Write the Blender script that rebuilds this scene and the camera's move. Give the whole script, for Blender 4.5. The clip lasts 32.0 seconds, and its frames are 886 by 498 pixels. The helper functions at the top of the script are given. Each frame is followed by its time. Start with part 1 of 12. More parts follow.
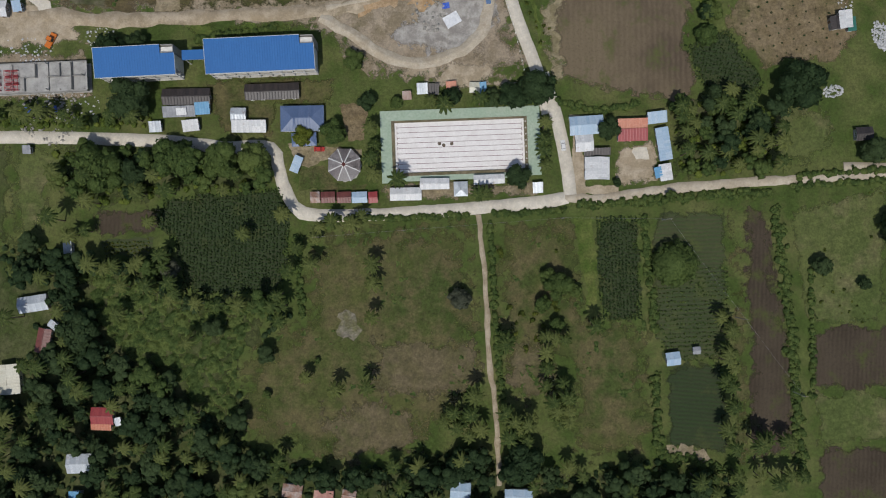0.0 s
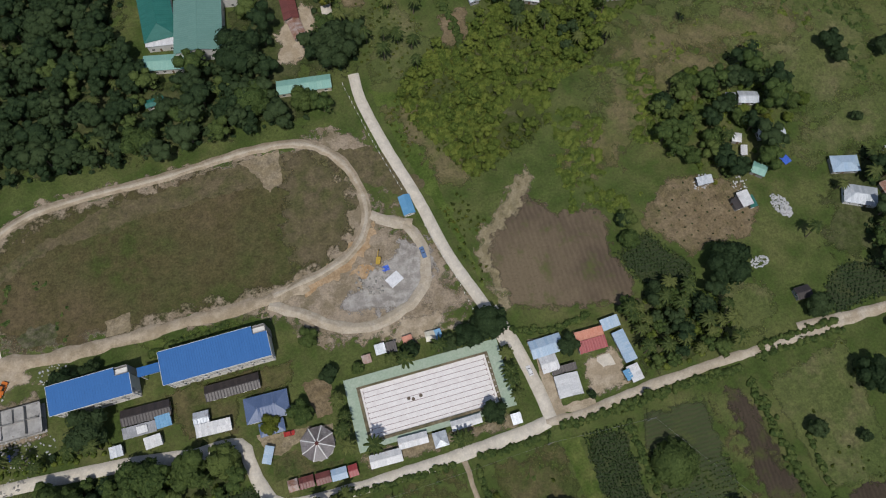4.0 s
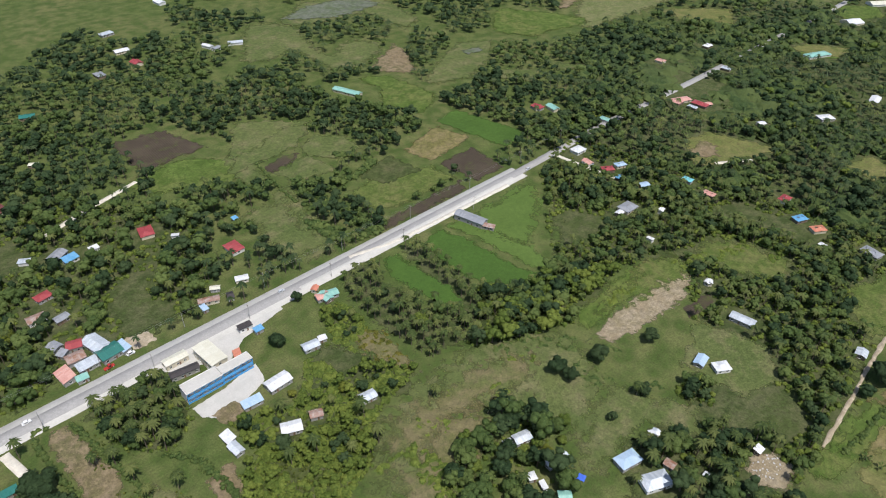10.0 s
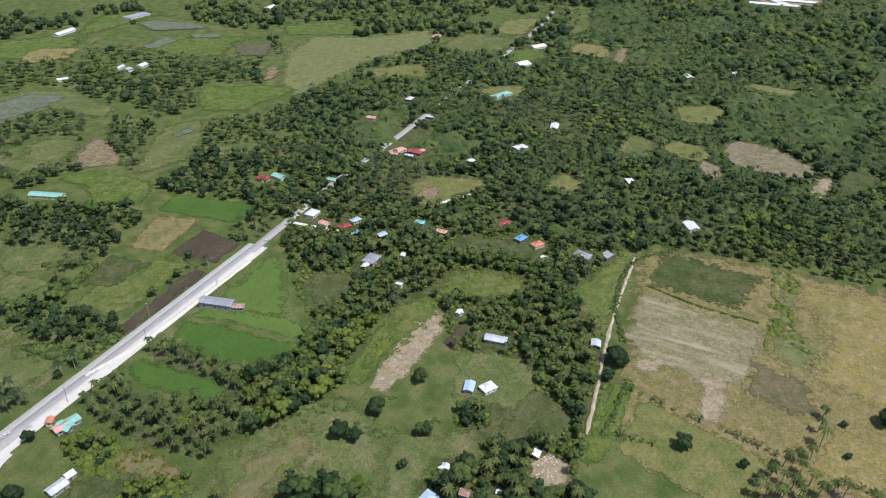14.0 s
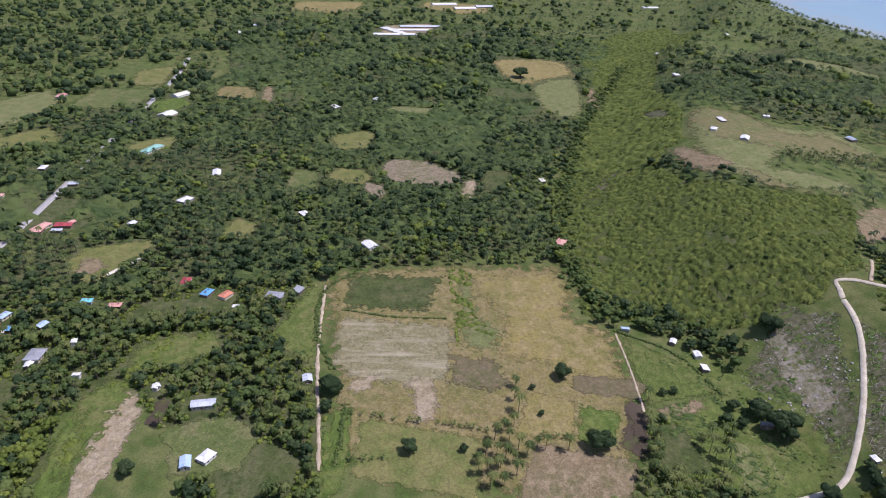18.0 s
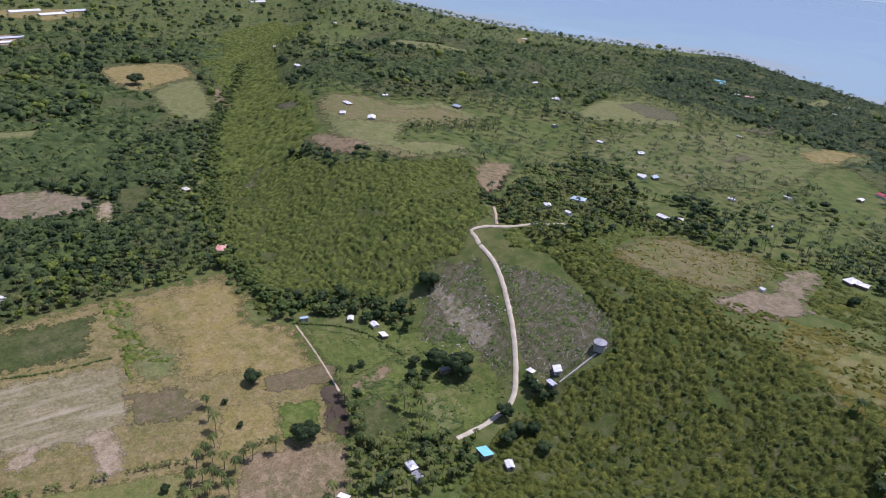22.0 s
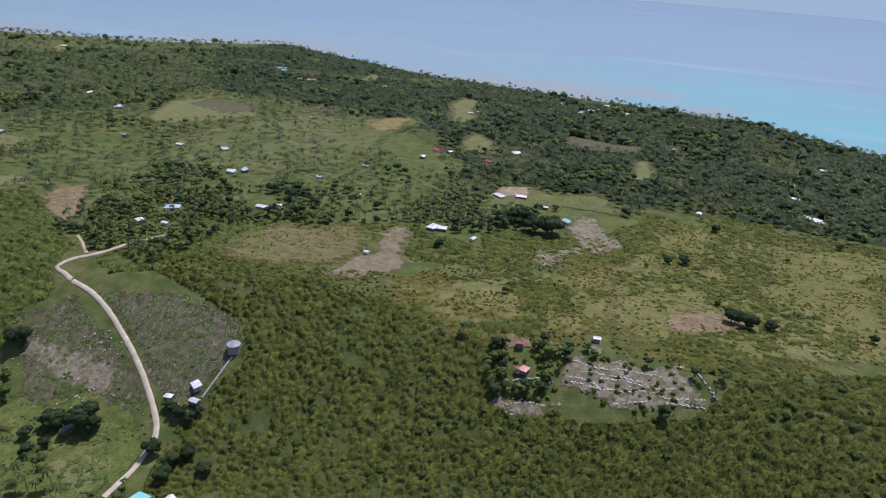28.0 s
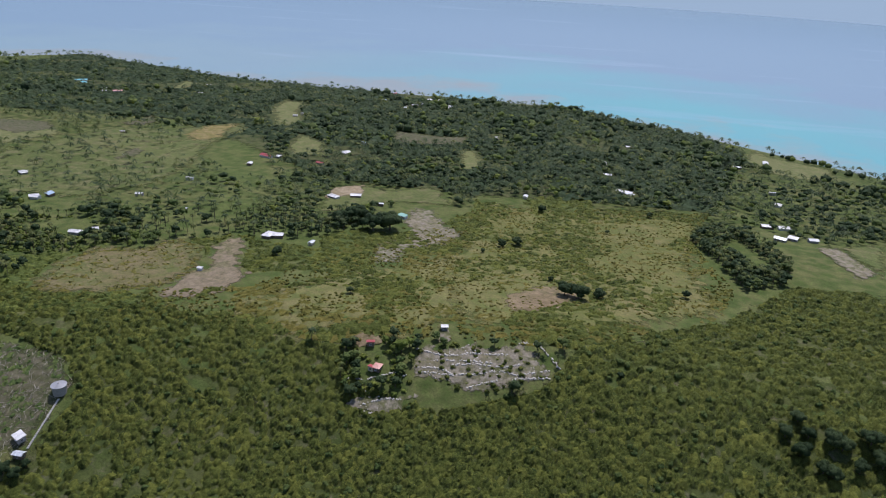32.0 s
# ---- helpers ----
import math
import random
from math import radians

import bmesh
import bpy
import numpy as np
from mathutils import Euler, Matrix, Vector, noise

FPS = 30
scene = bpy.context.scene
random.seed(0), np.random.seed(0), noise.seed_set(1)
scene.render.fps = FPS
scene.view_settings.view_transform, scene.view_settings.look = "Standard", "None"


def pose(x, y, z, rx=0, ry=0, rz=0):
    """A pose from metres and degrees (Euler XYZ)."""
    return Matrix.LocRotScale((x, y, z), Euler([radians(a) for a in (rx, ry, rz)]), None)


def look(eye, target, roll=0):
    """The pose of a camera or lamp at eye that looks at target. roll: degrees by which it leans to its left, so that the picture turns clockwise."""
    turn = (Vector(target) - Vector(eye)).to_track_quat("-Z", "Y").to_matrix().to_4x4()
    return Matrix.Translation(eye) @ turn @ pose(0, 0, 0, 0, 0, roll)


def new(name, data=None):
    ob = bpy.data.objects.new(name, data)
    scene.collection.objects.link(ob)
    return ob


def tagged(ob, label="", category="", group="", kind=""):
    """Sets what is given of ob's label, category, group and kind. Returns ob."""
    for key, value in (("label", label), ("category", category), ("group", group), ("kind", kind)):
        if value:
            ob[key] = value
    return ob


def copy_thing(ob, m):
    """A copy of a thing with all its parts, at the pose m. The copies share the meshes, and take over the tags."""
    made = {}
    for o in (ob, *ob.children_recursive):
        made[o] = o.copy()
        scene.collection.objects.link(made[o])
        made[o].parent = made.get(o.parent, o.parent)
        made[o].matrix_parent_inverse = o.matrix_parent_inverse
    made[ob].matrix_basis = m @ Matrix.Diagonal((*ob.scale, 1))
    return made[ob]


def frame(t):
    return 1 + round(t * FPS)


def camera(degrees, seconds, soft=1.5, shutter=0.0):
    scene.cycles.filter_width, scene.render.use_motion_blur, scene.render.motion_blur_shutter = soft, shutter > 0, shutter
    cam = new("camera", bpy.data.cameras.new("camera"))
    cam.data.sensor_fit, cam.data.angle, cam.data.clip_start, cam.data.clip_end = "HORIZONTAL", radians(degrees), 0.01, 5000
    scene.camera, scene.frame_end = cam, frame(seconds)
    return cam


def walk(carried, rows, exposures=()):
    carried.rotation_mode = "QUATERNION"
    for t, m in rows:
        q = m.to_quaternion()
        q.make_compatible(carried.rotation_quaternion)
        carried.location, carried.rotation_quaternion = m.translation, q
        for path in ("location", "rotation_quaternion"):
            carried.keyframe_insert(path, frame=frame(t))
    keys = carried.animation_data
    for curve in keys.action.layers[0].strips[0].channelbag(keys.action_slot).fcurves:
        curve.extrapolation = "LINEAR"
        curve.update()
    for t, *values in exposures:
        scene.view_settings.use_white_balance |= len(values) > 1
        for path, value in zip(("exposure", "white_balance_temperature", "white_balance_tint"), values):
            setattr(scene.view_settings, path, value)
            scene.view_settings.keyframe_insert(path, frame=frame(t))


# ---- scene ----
# camera: a drone hovering, tilting up and turning right
cam = camera(64.12, 32.0, soft=1.1)
EYE = (0, 0, 265)
# seconds, heading (clockwise from +y), tilt below level, lean
TURNS = [
    (0.0, 0.00, 90.00, 0.00), (0.5, 0.92, 87.92, 0.27), (1.0, 3.11, 85.47, 0.87), (1.5, 4.97, 82.99, 1.03),
    (2.0, 7.14, 80.29, 1.25), (2.5, 8.88, 77.74, 1.14), (3.0, 10.97, 74.99, 1.18), (3.5, 12.88, 72.45, 1.23),
    (5.5, 21.68, 61.60, 1.18), (6.0, 23.95, 58.74, 1.14), (6.5, 26.01, 56.06, 1.15), (7.0, 28.29, 53.17, 1.19),
    (7.5, 30.52, 50.49, 1.22), (8.0, 32.97, 47.63, 1.27), (8.5, 35.25, 44.97, 1.28), (9.0, 37.59, 42.11, 1.24),
    (9.5, 39.69, 39.49, 1.27), (10.0, 42.13, 36.65, 1.26), (10.5, 45.18, 34.94, 1.33), (11.0, 48.38, 33.60, 1.46),
    (11.5, 50.98, 32.43, 1.54), (12.0, 53.86, 31.33, 1.62), (12.5, 56.68, 31.12, 1.76), (13.0, 59.80, 31.03, 1.89),
    (13.5, 62.78, 30.97, 2.13), (14.0, 66.03, 30.91, 2.30), (14.5, 69.06, 30.83, 2.41), (16.5, 83.01, 29.06, 2.96),
    (17.0, 86.88, 27.91, 3.07), (17.5, 90.73, 27.24, 3.19), (18.0, 94.26, 26.71, 3.29), (18.5, 98.19, 26.53, 3.38),
    (19.0, 101.87, 26.37, 3.48), (19.5, 105.83, 26.22, 3.52), (20.0, 109.49, 26.08, 3.55), (20.5, 113.40, 25.93, 3.63),
    (21.0, 116.68, 25.78, 3.66), (21.5, 120.55, 25.57, 3.72), (22.0, 124.00, 25.42, 3.76), (22.5, 127.59, 25.25, 3.82),
    (23.0, 130.82, 25.08, 3.86), (23.5, 134.15, 24.94, 3.80), (24.0, 137.16, 24.80, 3.79), (24.5, 140.35, 24.67, 3.76),
    (25.0, 143.25, 24.55, 3.72), (25.5, 146.30, 24.41, 3.64), (26.0, 149.07, 24.29, 3.58), (26.5, 151.65, 24.19, 3.56),
    (28.5, 159.50, 23.85, 3.38), (29.0, 161.23, 23.77, 3.30), (29.5, 163.09, 23.70, 3.25), (30.0, 164.79, 23.63, 3.20),
    (30.5, 166.63, 23.55, 3.11), (31.0, 168.48, 23.48, 3.01), (31.5, 170.16, 23.40, 2.98), (32.0, 171.81, 23.35, 2.89),
]
walk(cam, [(t, pose(*EYE, 0, 0, -h) @ pose(0, 0, 0, 90 - d) @ pose(0, 0, 0, 0, 0, r)) for t, h, d, r in TURNS],
     [(0, -0.73, 6400, 9), (3, -0.77, 6400, 10), (6, -0.36, 6450, 12), (9, 0.03, 6350, 11), (13, 0.2, 6150, 11), (17, 0.22, 5950, 24), (20, 0.18, 5900, 29), (26, 0.02, 6000, 27), (32, -0.07, 6050, 21)])
# ---- light ----
SUN_FROM, SUN_UP = 192.0, 66.0      # compass bearing of the sun, and its height, in degrees
sky_world = bpy.data.worlds.new("sky")
scene.world = sky_world
sky_world.use_nodes = True
wn = sky_world.node_tree.nodes
sky = wn.new("ShaderNodeTexSky")
sky.sky_type, sky.sun_disc = "NISHITA", False
sky.sun_elevation, sky.sun_rotation = radians(SUN_UP), radians(SUN_FROM)
sky.air_density, sky.dust_density, sky.ozone_density = 1.0, 1.5, 1.0
wn["Background"].inputs["Strength"].default_value = 0.12
sky_world.node_tree.links.new(sky.outputs[0], wn["Background"].inputs["Color"])
lamp = bpy.data.lights.new("sun", "SUN")
lamp.energy, lamp.angle, lamp.color = 4.3, radians(0.53), (1.0, 0.96, 0.9)
sun_ob = new("sun", lamp)
a, e = radians(SUN_FROM), radians(SUN_UP)
sun_ob.matrix_world = look((1000 * math.sin(a) * math.cos(e), 1000 * math.cos(a) * math.cos(e), 1000 * math.sin(e)), (0, 0, 0))


# ---- materials ----
def nodes_of(name, rough=0.9, spec=0.25, metal=0.0):
    m = bpy.data.materials.new(name)
    m.use_nodes = True
    t = m.node_tree
    p = t.nodes["Principled BSDF"]
    p.inputs["Roughness"].default_value = rough
    p.inputs["Specular IOR Level"].default_value = spec
    p.inputs["Metallic"].default_value = metal
    return m, t, p


def node(t, kind, *links, **values):
    """A node with values set by input name, linked from (socket, input) pairs."""
    n = t.nodes.new(kind)
    for key, v in values.items():
        n.inputs[key.replace("_", " ")].default_value = v
    for socket, into in links:
        t.links.new(socket, n.inputs[into])
    return n


def rgb(c):
    return (*c, 1.0)


def noise_of(t, where, scale, detail=4, rough=0.55):
    return node(t, "ShaderNodeTexNoise", (where, "Vector"), Scale=scale, Detail=detail, Roughness=rough).outputs["Fac"]


def ramp(t, fac, lo, hi):
    return node(t, "ShaderNodeMapRange", (fac, "Value"), From_Min=lo, From_Max=hi).outputs[0]


def blend(t, fac, a, b):
    n = t.nodes.new("ShaderNodeMix")
    n.data_type = "RGBA"
    for v, i in ((fac, 0), (a, 6), (b, 7)):
        if isinstance(v, (tuple, list)):
            n.inputs[i].default_value = rgb(v)
        elif isinstance(v, (int, float)):
            n.inputs[i].default_value = v
        else:
            t.links.new(v, n.inputs[i])
    return n.outputs[2]


def bump(t, p, height, strength=0.4, dist=0.1):
    n = node(t, "ShaderNodeBump", (height, "Height"), Strength=strength, Distance=dist)
    t.links.new(n.outputs[0], p.inputs["Normal"])


def frayed(t, p, pos):
    """Lets the edge of a plot break up into the ground below it, in tufts and tongues."""
    at = t.nodes.new("ShaderNodeAttribute")
    at.attribute_name = "fringe"
    tufts = ramp(t, noise_of(t, pos, 0.16, 8, 0.68), 0.25, 0.75)
    edge = node(t, "ShaderNodeMath", (at.outputs["Fac"], 0), (tufts, 1))
    edge.operation = "MULTIPLY"
    gone = ramp(t, edge.outputs[0], 0.3, 0.48)
    mix = t.nodes.new("ShaderNodeMixShader")
    t.links.new(gone, mix.inputs[0])
    t.links.new(p.outputs[0], mix.inputs[1])
    t.links.new(t.nodes.new("ShaderNodeBsdfTransparent").outputs[0], mix.inputs[2])
    t.links.new(mix.outputs[0], t.nodes["Material Output"].inputs["Surface"])


def land(name, base, second, third, big=0.02, mid=0.12, fine=1.2, rough=0.95, mids=(0.42, 0.6), bigs=(0.4, 0.62), relief=0.5, soft=1.0):
    """Ground cover: two colours in broad patches, a third in small ones, and fine grain."""
    m, t, p = nodes_of(name, rough, 0.1)
    pos = t.nodes.new("ShaderNodeNewGeometry").outputs["Position"]
    c = blend(t, ramp(t, noise_of(t, pos, big, 5), *bigs), base, second)
    c = blend(t, ramp(t, noise_of(t, pos, mid, 6, 0.65), *mids), c, third)
    grain = noise_of(t, pos, fine, 6, 0.82)
    dark = blend(t, ramp(t, grain, 0.32, 0.68), (1 - 0.42 * soft,) * 3, (1 + 0.33 * soft,) * 3)
    mul = t.nodes.new("ShaderNodeMix")
    mul.data_type, mul.blend_type = "RGBA", "MULTIPLY"
    mul.inputs[0].default_value = 1.0
    t.links.new(c, mul.inputs[6]), t.links.new(dark, mul.inputs[7])
    tufts = blend(t, ramp(t, noise_of(t, pos, 0.32, 7, 0.74), 0.36, 0.64), (1 - 0.26 * soft,) * 3, (1 + 0.22 * soft, 1 + 0.2 * soft, 1 + 0.14 * soft))
    mottle = t.nodes.new("ShaderNodeMix")
    mottle.data_type, mottle.blend_type = "RGBA", "MULTIPLY"
    mottle.inputs[0].default_value = 1.0
    t.links.new(mul.outputs[2], mottle.inputs[6]), t.links.new(tufts, mottle.inputs[7])
    t.links.new(mottle.outputs[2], p.inputs["Base Color"])
    bump(t, p, grain, relief, 0.3)
    if name != "grassland":
        frayed(t, p, pos)
    return m


def streaked(m, bearing, along, across, colour, lo, hi):
    """Long pale streaks, where a field was worked, over a ground cover."""
    t = m.node_tree
    p = t.nodes["Principled BSDF"]
    was = p.inputs["Base Color"].links[0].from_socket
    mp = node(t, "ShaderNodeMapping", (t.nodes.new("ShaderNodeNewGeometry").outputs["Position"], "Vector"))
    mp.inputs["Rotation"].default_value, mp.inputs["Scale"].default_value = (0, 0, radians(bearing)), (1 / across, 1 / along, 0)
    t.links.new(blend(t, ramp(t, noise_of(t, mp.outputs[0], 1.0, 5, 0.6), lo, hi), was, colour), p.inputs["Base Color"])


def rows_land(name, soil, crop, bearing, pitch, third=None, amount=0.5, big=0.03, weeds=None):
    """Ploughed or planted ground in furrows `pitch` metres apart, running along `bearing`."""
    m, t, p = nodes_of(name, 0.95, 0.1)
    pos = t.nodes.new("ShaderNodeNewGeometry").outputs["Position"]
    mp = node(t, "ShaderNodeMapping", (pos, "Vector"))
    mp.inputs["Rotation"].default_value = (0, 0, radians(bearing))
    wave = node(t, "ShaderNodeTexWave", (mp.outputs[0], "Vector"), Scale=0.314 / pitch, Distortion=3.0, Detail=3.0, Detail_Scale=1.5)
    wave.bands_direction = "X"
    patchy = noise_of(t, pos, 0.25, 5, 0.7)
    mixer = node(t, "ShaderNodeMath", (wave.outputs["Fac"], 0), (ramp(t, patchy, 0.3, 0.56), 1))
    mixer.operation = "MULTIPLY"
    amt = node(t, "ShaderNodeMath", (mixer.outputs[0], 0))
    amt.operation, amt.inputs[1].default_value = "MULTIPLY", amount
    broad = ramp(t, noise_of(t, pos, big, 6, 0.65), 0.42, 0.6)
    soil2 = blend(t, broad, soil, third or tuple(v * 0.7 for v in soil))
    c = blend(t, amt.outputs[0], soil2, crop)
    if weeds:
        c = blend(t, ramp(t, noise_of(t, pos, 0.09, 8, 0.72), 0.53, 0.66), c, weeds)
    t.links.new(blend(t, ramp(t, noise_of(t, pos, 1.1, 4, 0.75), 0.5, 0.85), c, tuple(0.55 * v for v in soil)), p.inputs["Base Color"])
    bump(t, p, wave.outputs["Fac"], 0.3, 0.2)
    frayed(t, p, pos)
    return m


def foliage(name, dark, light, tip, rough=0.65, dry=None, grain=1.5, deep=0.5):
    """Leaves: each clump and each plant of its own green; crowns are shaded as rounded masses with a leafy relief."""
    m, t, p = nodes_of(name, rough, 0.12)
    g = t.nodes.new("ShaderNodeNewGeometry")
    pos = g.outputs["Position"]
    at = t.nodes.new("ShaderNodeAttribute")
    at.attribute_name = "tint"
    inst = t.nodes.new("ShaderNodeObjectInfo").outputs["Random"]
    both = node(t, "ShaderNodeMath", (at.outputs["Fac"], 0), (inst, 1))
    both.operation = "ADD"
    fr = node(t, "ShaderNodeMath", (both.outputs[0], 0))
    fr.operation = "FRACT"
    clump = ramp(t, noise_of(t, pos, 0.55, 3, 0.6), 0.32, 0.68)
    c = blend(t, blend(t, 0.35, clump, g.outputs["Random Per Island"]), dark, light)
    c = blend(t, ramp(t, fr.outputs[0], 0.35, 1.0), c, tip)
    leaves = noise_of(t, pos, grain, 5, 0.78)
    # shaded gaps between leaf clumps, then sunlit highlights, both painted by noise
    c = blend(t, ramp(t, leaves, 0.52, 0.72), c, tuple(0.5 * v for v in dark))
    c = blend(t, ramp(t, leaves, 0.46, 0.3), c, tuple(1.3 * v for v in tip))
    if dry:
        far_n = noise_of(t, pos, 0.016, 5, 0.6)
        far_n = node(t, "ShaderNodeMath", (ramp(t, far_n, 0.44, 0.68), 0))
        far_n.operation, far_n.inputs[1].default_value = "MULTIPLY", 0.55
        c = blend(t, far_n.outputs[0], c, dry)
    t.links.new(c, p.inputs["Base Color"])
    sa = t.nodes.new("ShaderNodeAttribute")
    sa.attribute_name = "soft"
    turned = node(t, "ShaderNodeVectorTransform", (sa.outputs["Vector"], "Vector"))
    turned.vector_type, turned.convert_from, turned.convert_to = "VECTOR", "OBJECT", "WORLD"
    wide = node(t, "ShaderNodeVectorMath", (turned.outputs[0], 0), (g.outputs["Normal"], 2))
    wide.operation, wide.inputs[1].default_value = "MULTIPLY_ADD", (1.9, 1.9, 1.9)
    unit = node(t, "ShaderNodeVectorMath", (wide.outputs[0], 0))
    unit.operation = "NORMALIZE"
    rel = node(t, "ShaderNodeBump", (leaves, "Height"), (unit.outputs[0], "Normal"), Strength=0.75, Distance=deep)
    t.links.new(rel.outputs[0], p.inputs["Normal"])
    tr = node(t, "ShaderNodeBsdfTranslucent", (c, "Color"), (rel.outputs[0], "Normal"))
    mx = node(t, "ShaderNodeMixShader", (p.outputs[0], 1), (tr.outputs[0], 2), Fac=0.32)
    t.links.new(mx.outputs[0], t.nodes["Material Output"].inputs["Surface"])
    return m


def plain(name, a, b, scale=0.6, rough=0.6, metal=0.0, spec=0.4, fine=6.0, worn=(0.45, 0.7), relief=0.15):
    """A built surface with stains at two scales."""
    m, t, p = nodes_of(name, rough, spec, metal)
    pos = t.nodes.new("ShaderNodeNewGeometry").outputs["Position"]
    c = blend(t, ramp(t, noise_of(t, pos, scale, 6, 0.65), *worn), a, b)
    f = noise_of(t, pos, fine, 3, 0.7)
    c = blend(t, ramp(t, f, 0.35, 0.75), c, tuple(0.8 * v for v in a))
    t.links.new(c, p.inputs["Base Color"])
    bump(t, p, f, relief, 0.05)
    return m


def sheet_metal(name, a, b, rust=(0.22, 0.09, 0.04), rusty=0.0, rough=0.45, metal=0.0):
    """Ribbed roof sheets, each of a slightly other tone, with rust as far as `rusty` says."""
    m, t, p = nodes_of(name, rough, 0.45, metal)
    g = t.nodes.new("ShaderNodeNewGeometry")
    tc = t.nodes.new("ShaderNodeTexCoord").outputs["Object"]
    cell = node(t, "ShaderNodeVectorMath", (tc, 0))
    cell.operation, cell.inputs[1].default_value = "SNAP", (1.1, 4.0, 50.0)
    own = t.nodes.new("ShaderNodeTexWhiteNoise")
    own.noise_dimensions = "4D"
    t.links.new(cell.outputs[0], own.inputs["Vector"])
    t.links.new(t.nodes.new("ShaderNodeObjectInfo").outputs["Random"], own.inputs["W"])
    c = blend(t, own.outputs["Value"], a, b)
    n1 = noise_of(t, g.outputs["Position"], 0.45, 6, 0.7)
    c = blend(t, ramp(t, n1, 0.72 - 0.45 * rusty, 0.9 - 0.35 * rusty), c, rust)
    n2 = noise_of(t, g.outputs["Position"], 2.2, 4, 0.7)
    c = blend(t, ramp(t, n2, 0.4, 0.9), c, tuple(0.7 * v for v in a))
    t.links.new(c, p.inputs["Base Color"])
    bump(t, p, n2, 0.1, 0.05)
    return m


GROUND = land("grassland", (0.088, 0.113, 0.035), (0.122, 0.128, 0.05), (0.056, 0.084, 0.022), 0.014, 0.08, 0.9)
SEA, st, sp = nodes_of("sea_water", 0.25, 0.25)
spos = st.nodes.new("ShaderNodeNewGeometry").outputs["Position"]
shore = st.nodes.new("ShaderNodeAttribute")
shore.attribute_name = "offshore"
wob = node(st, "ShaderNodeMath", (shore.outputs["Fac"], 0), (noise_of(st, spos, 0.004, 5), 1))
wob.operation = "ADD"
easting = node(st, "ShaderNodeSeparateXYZ", (spos, 0)).outputs[0]
reef = blend(st, ramp(st, easting, 700, -200), (0.175, 0.265, 0.295), (0.1, 0.315, 0.33))
sc = blend(st, ramp(st, wob.outputs[0], 0.48, 0.66), (0.215, 0.25, 0.24), reef)
sc = blend(st, ramp(st, wob.outputs[0], 0.72, 1.45), sc, (0.15, 0.235, 0.3))
smap = node(st, "ShaderNodeMapping", (spos, "Vector"))
smap.inputs["Rotation"].default_value, smap.inputs["Scale"].default_value = (0, 0, radians(12)), (0.0011, 0.006, 1)
sc = blend(st, ramp(st, noise_of(st, smap.outputs[0], 1.0, 5, 0.6), 0.6, 0.95), sc, (0.25, 0.345, 0.42))
st.links.new(sc, sp.inputs["Base Color"])
bump(st, sp, noise_of(st, spos, 0.35, 6, 0.7), 0.25, 0.4)
# haze over the far sea as a flat pale blue emission colour
FAR_HAZE_GLOW, ht, hp = nodes_of("far_haze_glow", 1.0, 0.0)
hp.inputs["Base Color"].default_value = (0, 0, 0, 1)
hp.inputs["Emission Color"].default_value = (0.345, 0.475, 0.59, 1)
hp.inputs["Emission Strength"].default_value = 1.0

MEADOW = land("dry_meadow", (0.084, 0.093, 0.032), (0.052, 0.075, 0.022), (0.112, 0.1, 0.048), 0.022, 0.1, 1.0)
PASTURE = land("olive_pasture", (0.1, 0.119, 0.042), (0.076, 0.102, 0.032), (0.14, 0.136, 0.066), 0.018, 0.07, 0.9, mids=(0.48, 0.66))
INFIELD = land("worn_infield_grass", (0.062, 0.078, 0.024), (0.112, 0.09, 0.05), (0.088, 0.078, 0.036), 0.018, 0.09, 1.0, bigs=(0.42, 0.6))
YARD = land("trodden_tan_earth", (0.25, 0.2, 0.142), (0.19, 0.16, 0.104), (0.32, 0.265, 0.2), 0.03, 0.15, 1.2, soft=0.6)
LUSH = land("lush_grass", (0.088, 0.128, 0.03), (0.118, 0.135, 0.042), (0.06, 0.095, 0.02), 0.025, 0.11, 1.2)
GOLD = land("golden_grass", (0.192, 0.163, 0.058), (0.138, 0.13, 0.045), (0.214, 0.176, 0.084), 0.02, 0.09, 0.9)
TERRACE = land("dry_terrace_grass", (0.156, 0.136, 0.053), (0.114, 0.113, 0.04), (0.186, 0.155, 0.076), 0.025, 0.12, 0.8)
WEEDY = land("weedy_low_crop", (0.062, 0.08, 0.026), (0.095, 0.096, 0.045), (0.045, 0.062, 0.02), 0.03, 0.1, 0.9)
STREAKED = land("streaked_bare_earth", (0.18, 0.164, 0.092), (0.145, 0.138, 0.07), (0.215, 0.19, 0.12), 0.022, 0.07, 0.6, mids=(0.46, 0.64))
streaked(STREAKED, 8, 60, 7, (0.285, 0.255, 0.175), 0.5, 0.68)
YELLOW = land("olive_scrub_grass", (0.142, 0.142, 0.05), (0.162, 0.152, 0.064), (0.1, 0.118, 0.036), 0.014, 0.08, 0.7)
TAN = land("bare_tan_earth", (0.235, 0.19, 0.125), (0.17, 0.15, 0.085), (0.28, 0.235, 0.165), 0.03, 0.15, 1.0)
# leafy ground, its greens darkened to hold the shade below the trees
FLOOR = land("shade_toned_woodland_floor", (0.044, 0.062, 0.02), (0.062, 0.08, 0.026), (0.085, 0.092, 0.042), 0.03, 0.12, 0.8)
BROWN = land("bare_brown_earth", (0.162, 0.126, 0.074), (0.112, 0.106, 0.05), (0.205, 0.162, 0.102), 0.03, 0.15, 1.0)
PINK = land("pinkish_earth", (0.16, 0.135, 0.09), (0.115, 0.114, 0.056), (0.2, 0.167, 0.118), 0.03, 0.15, 1.0)
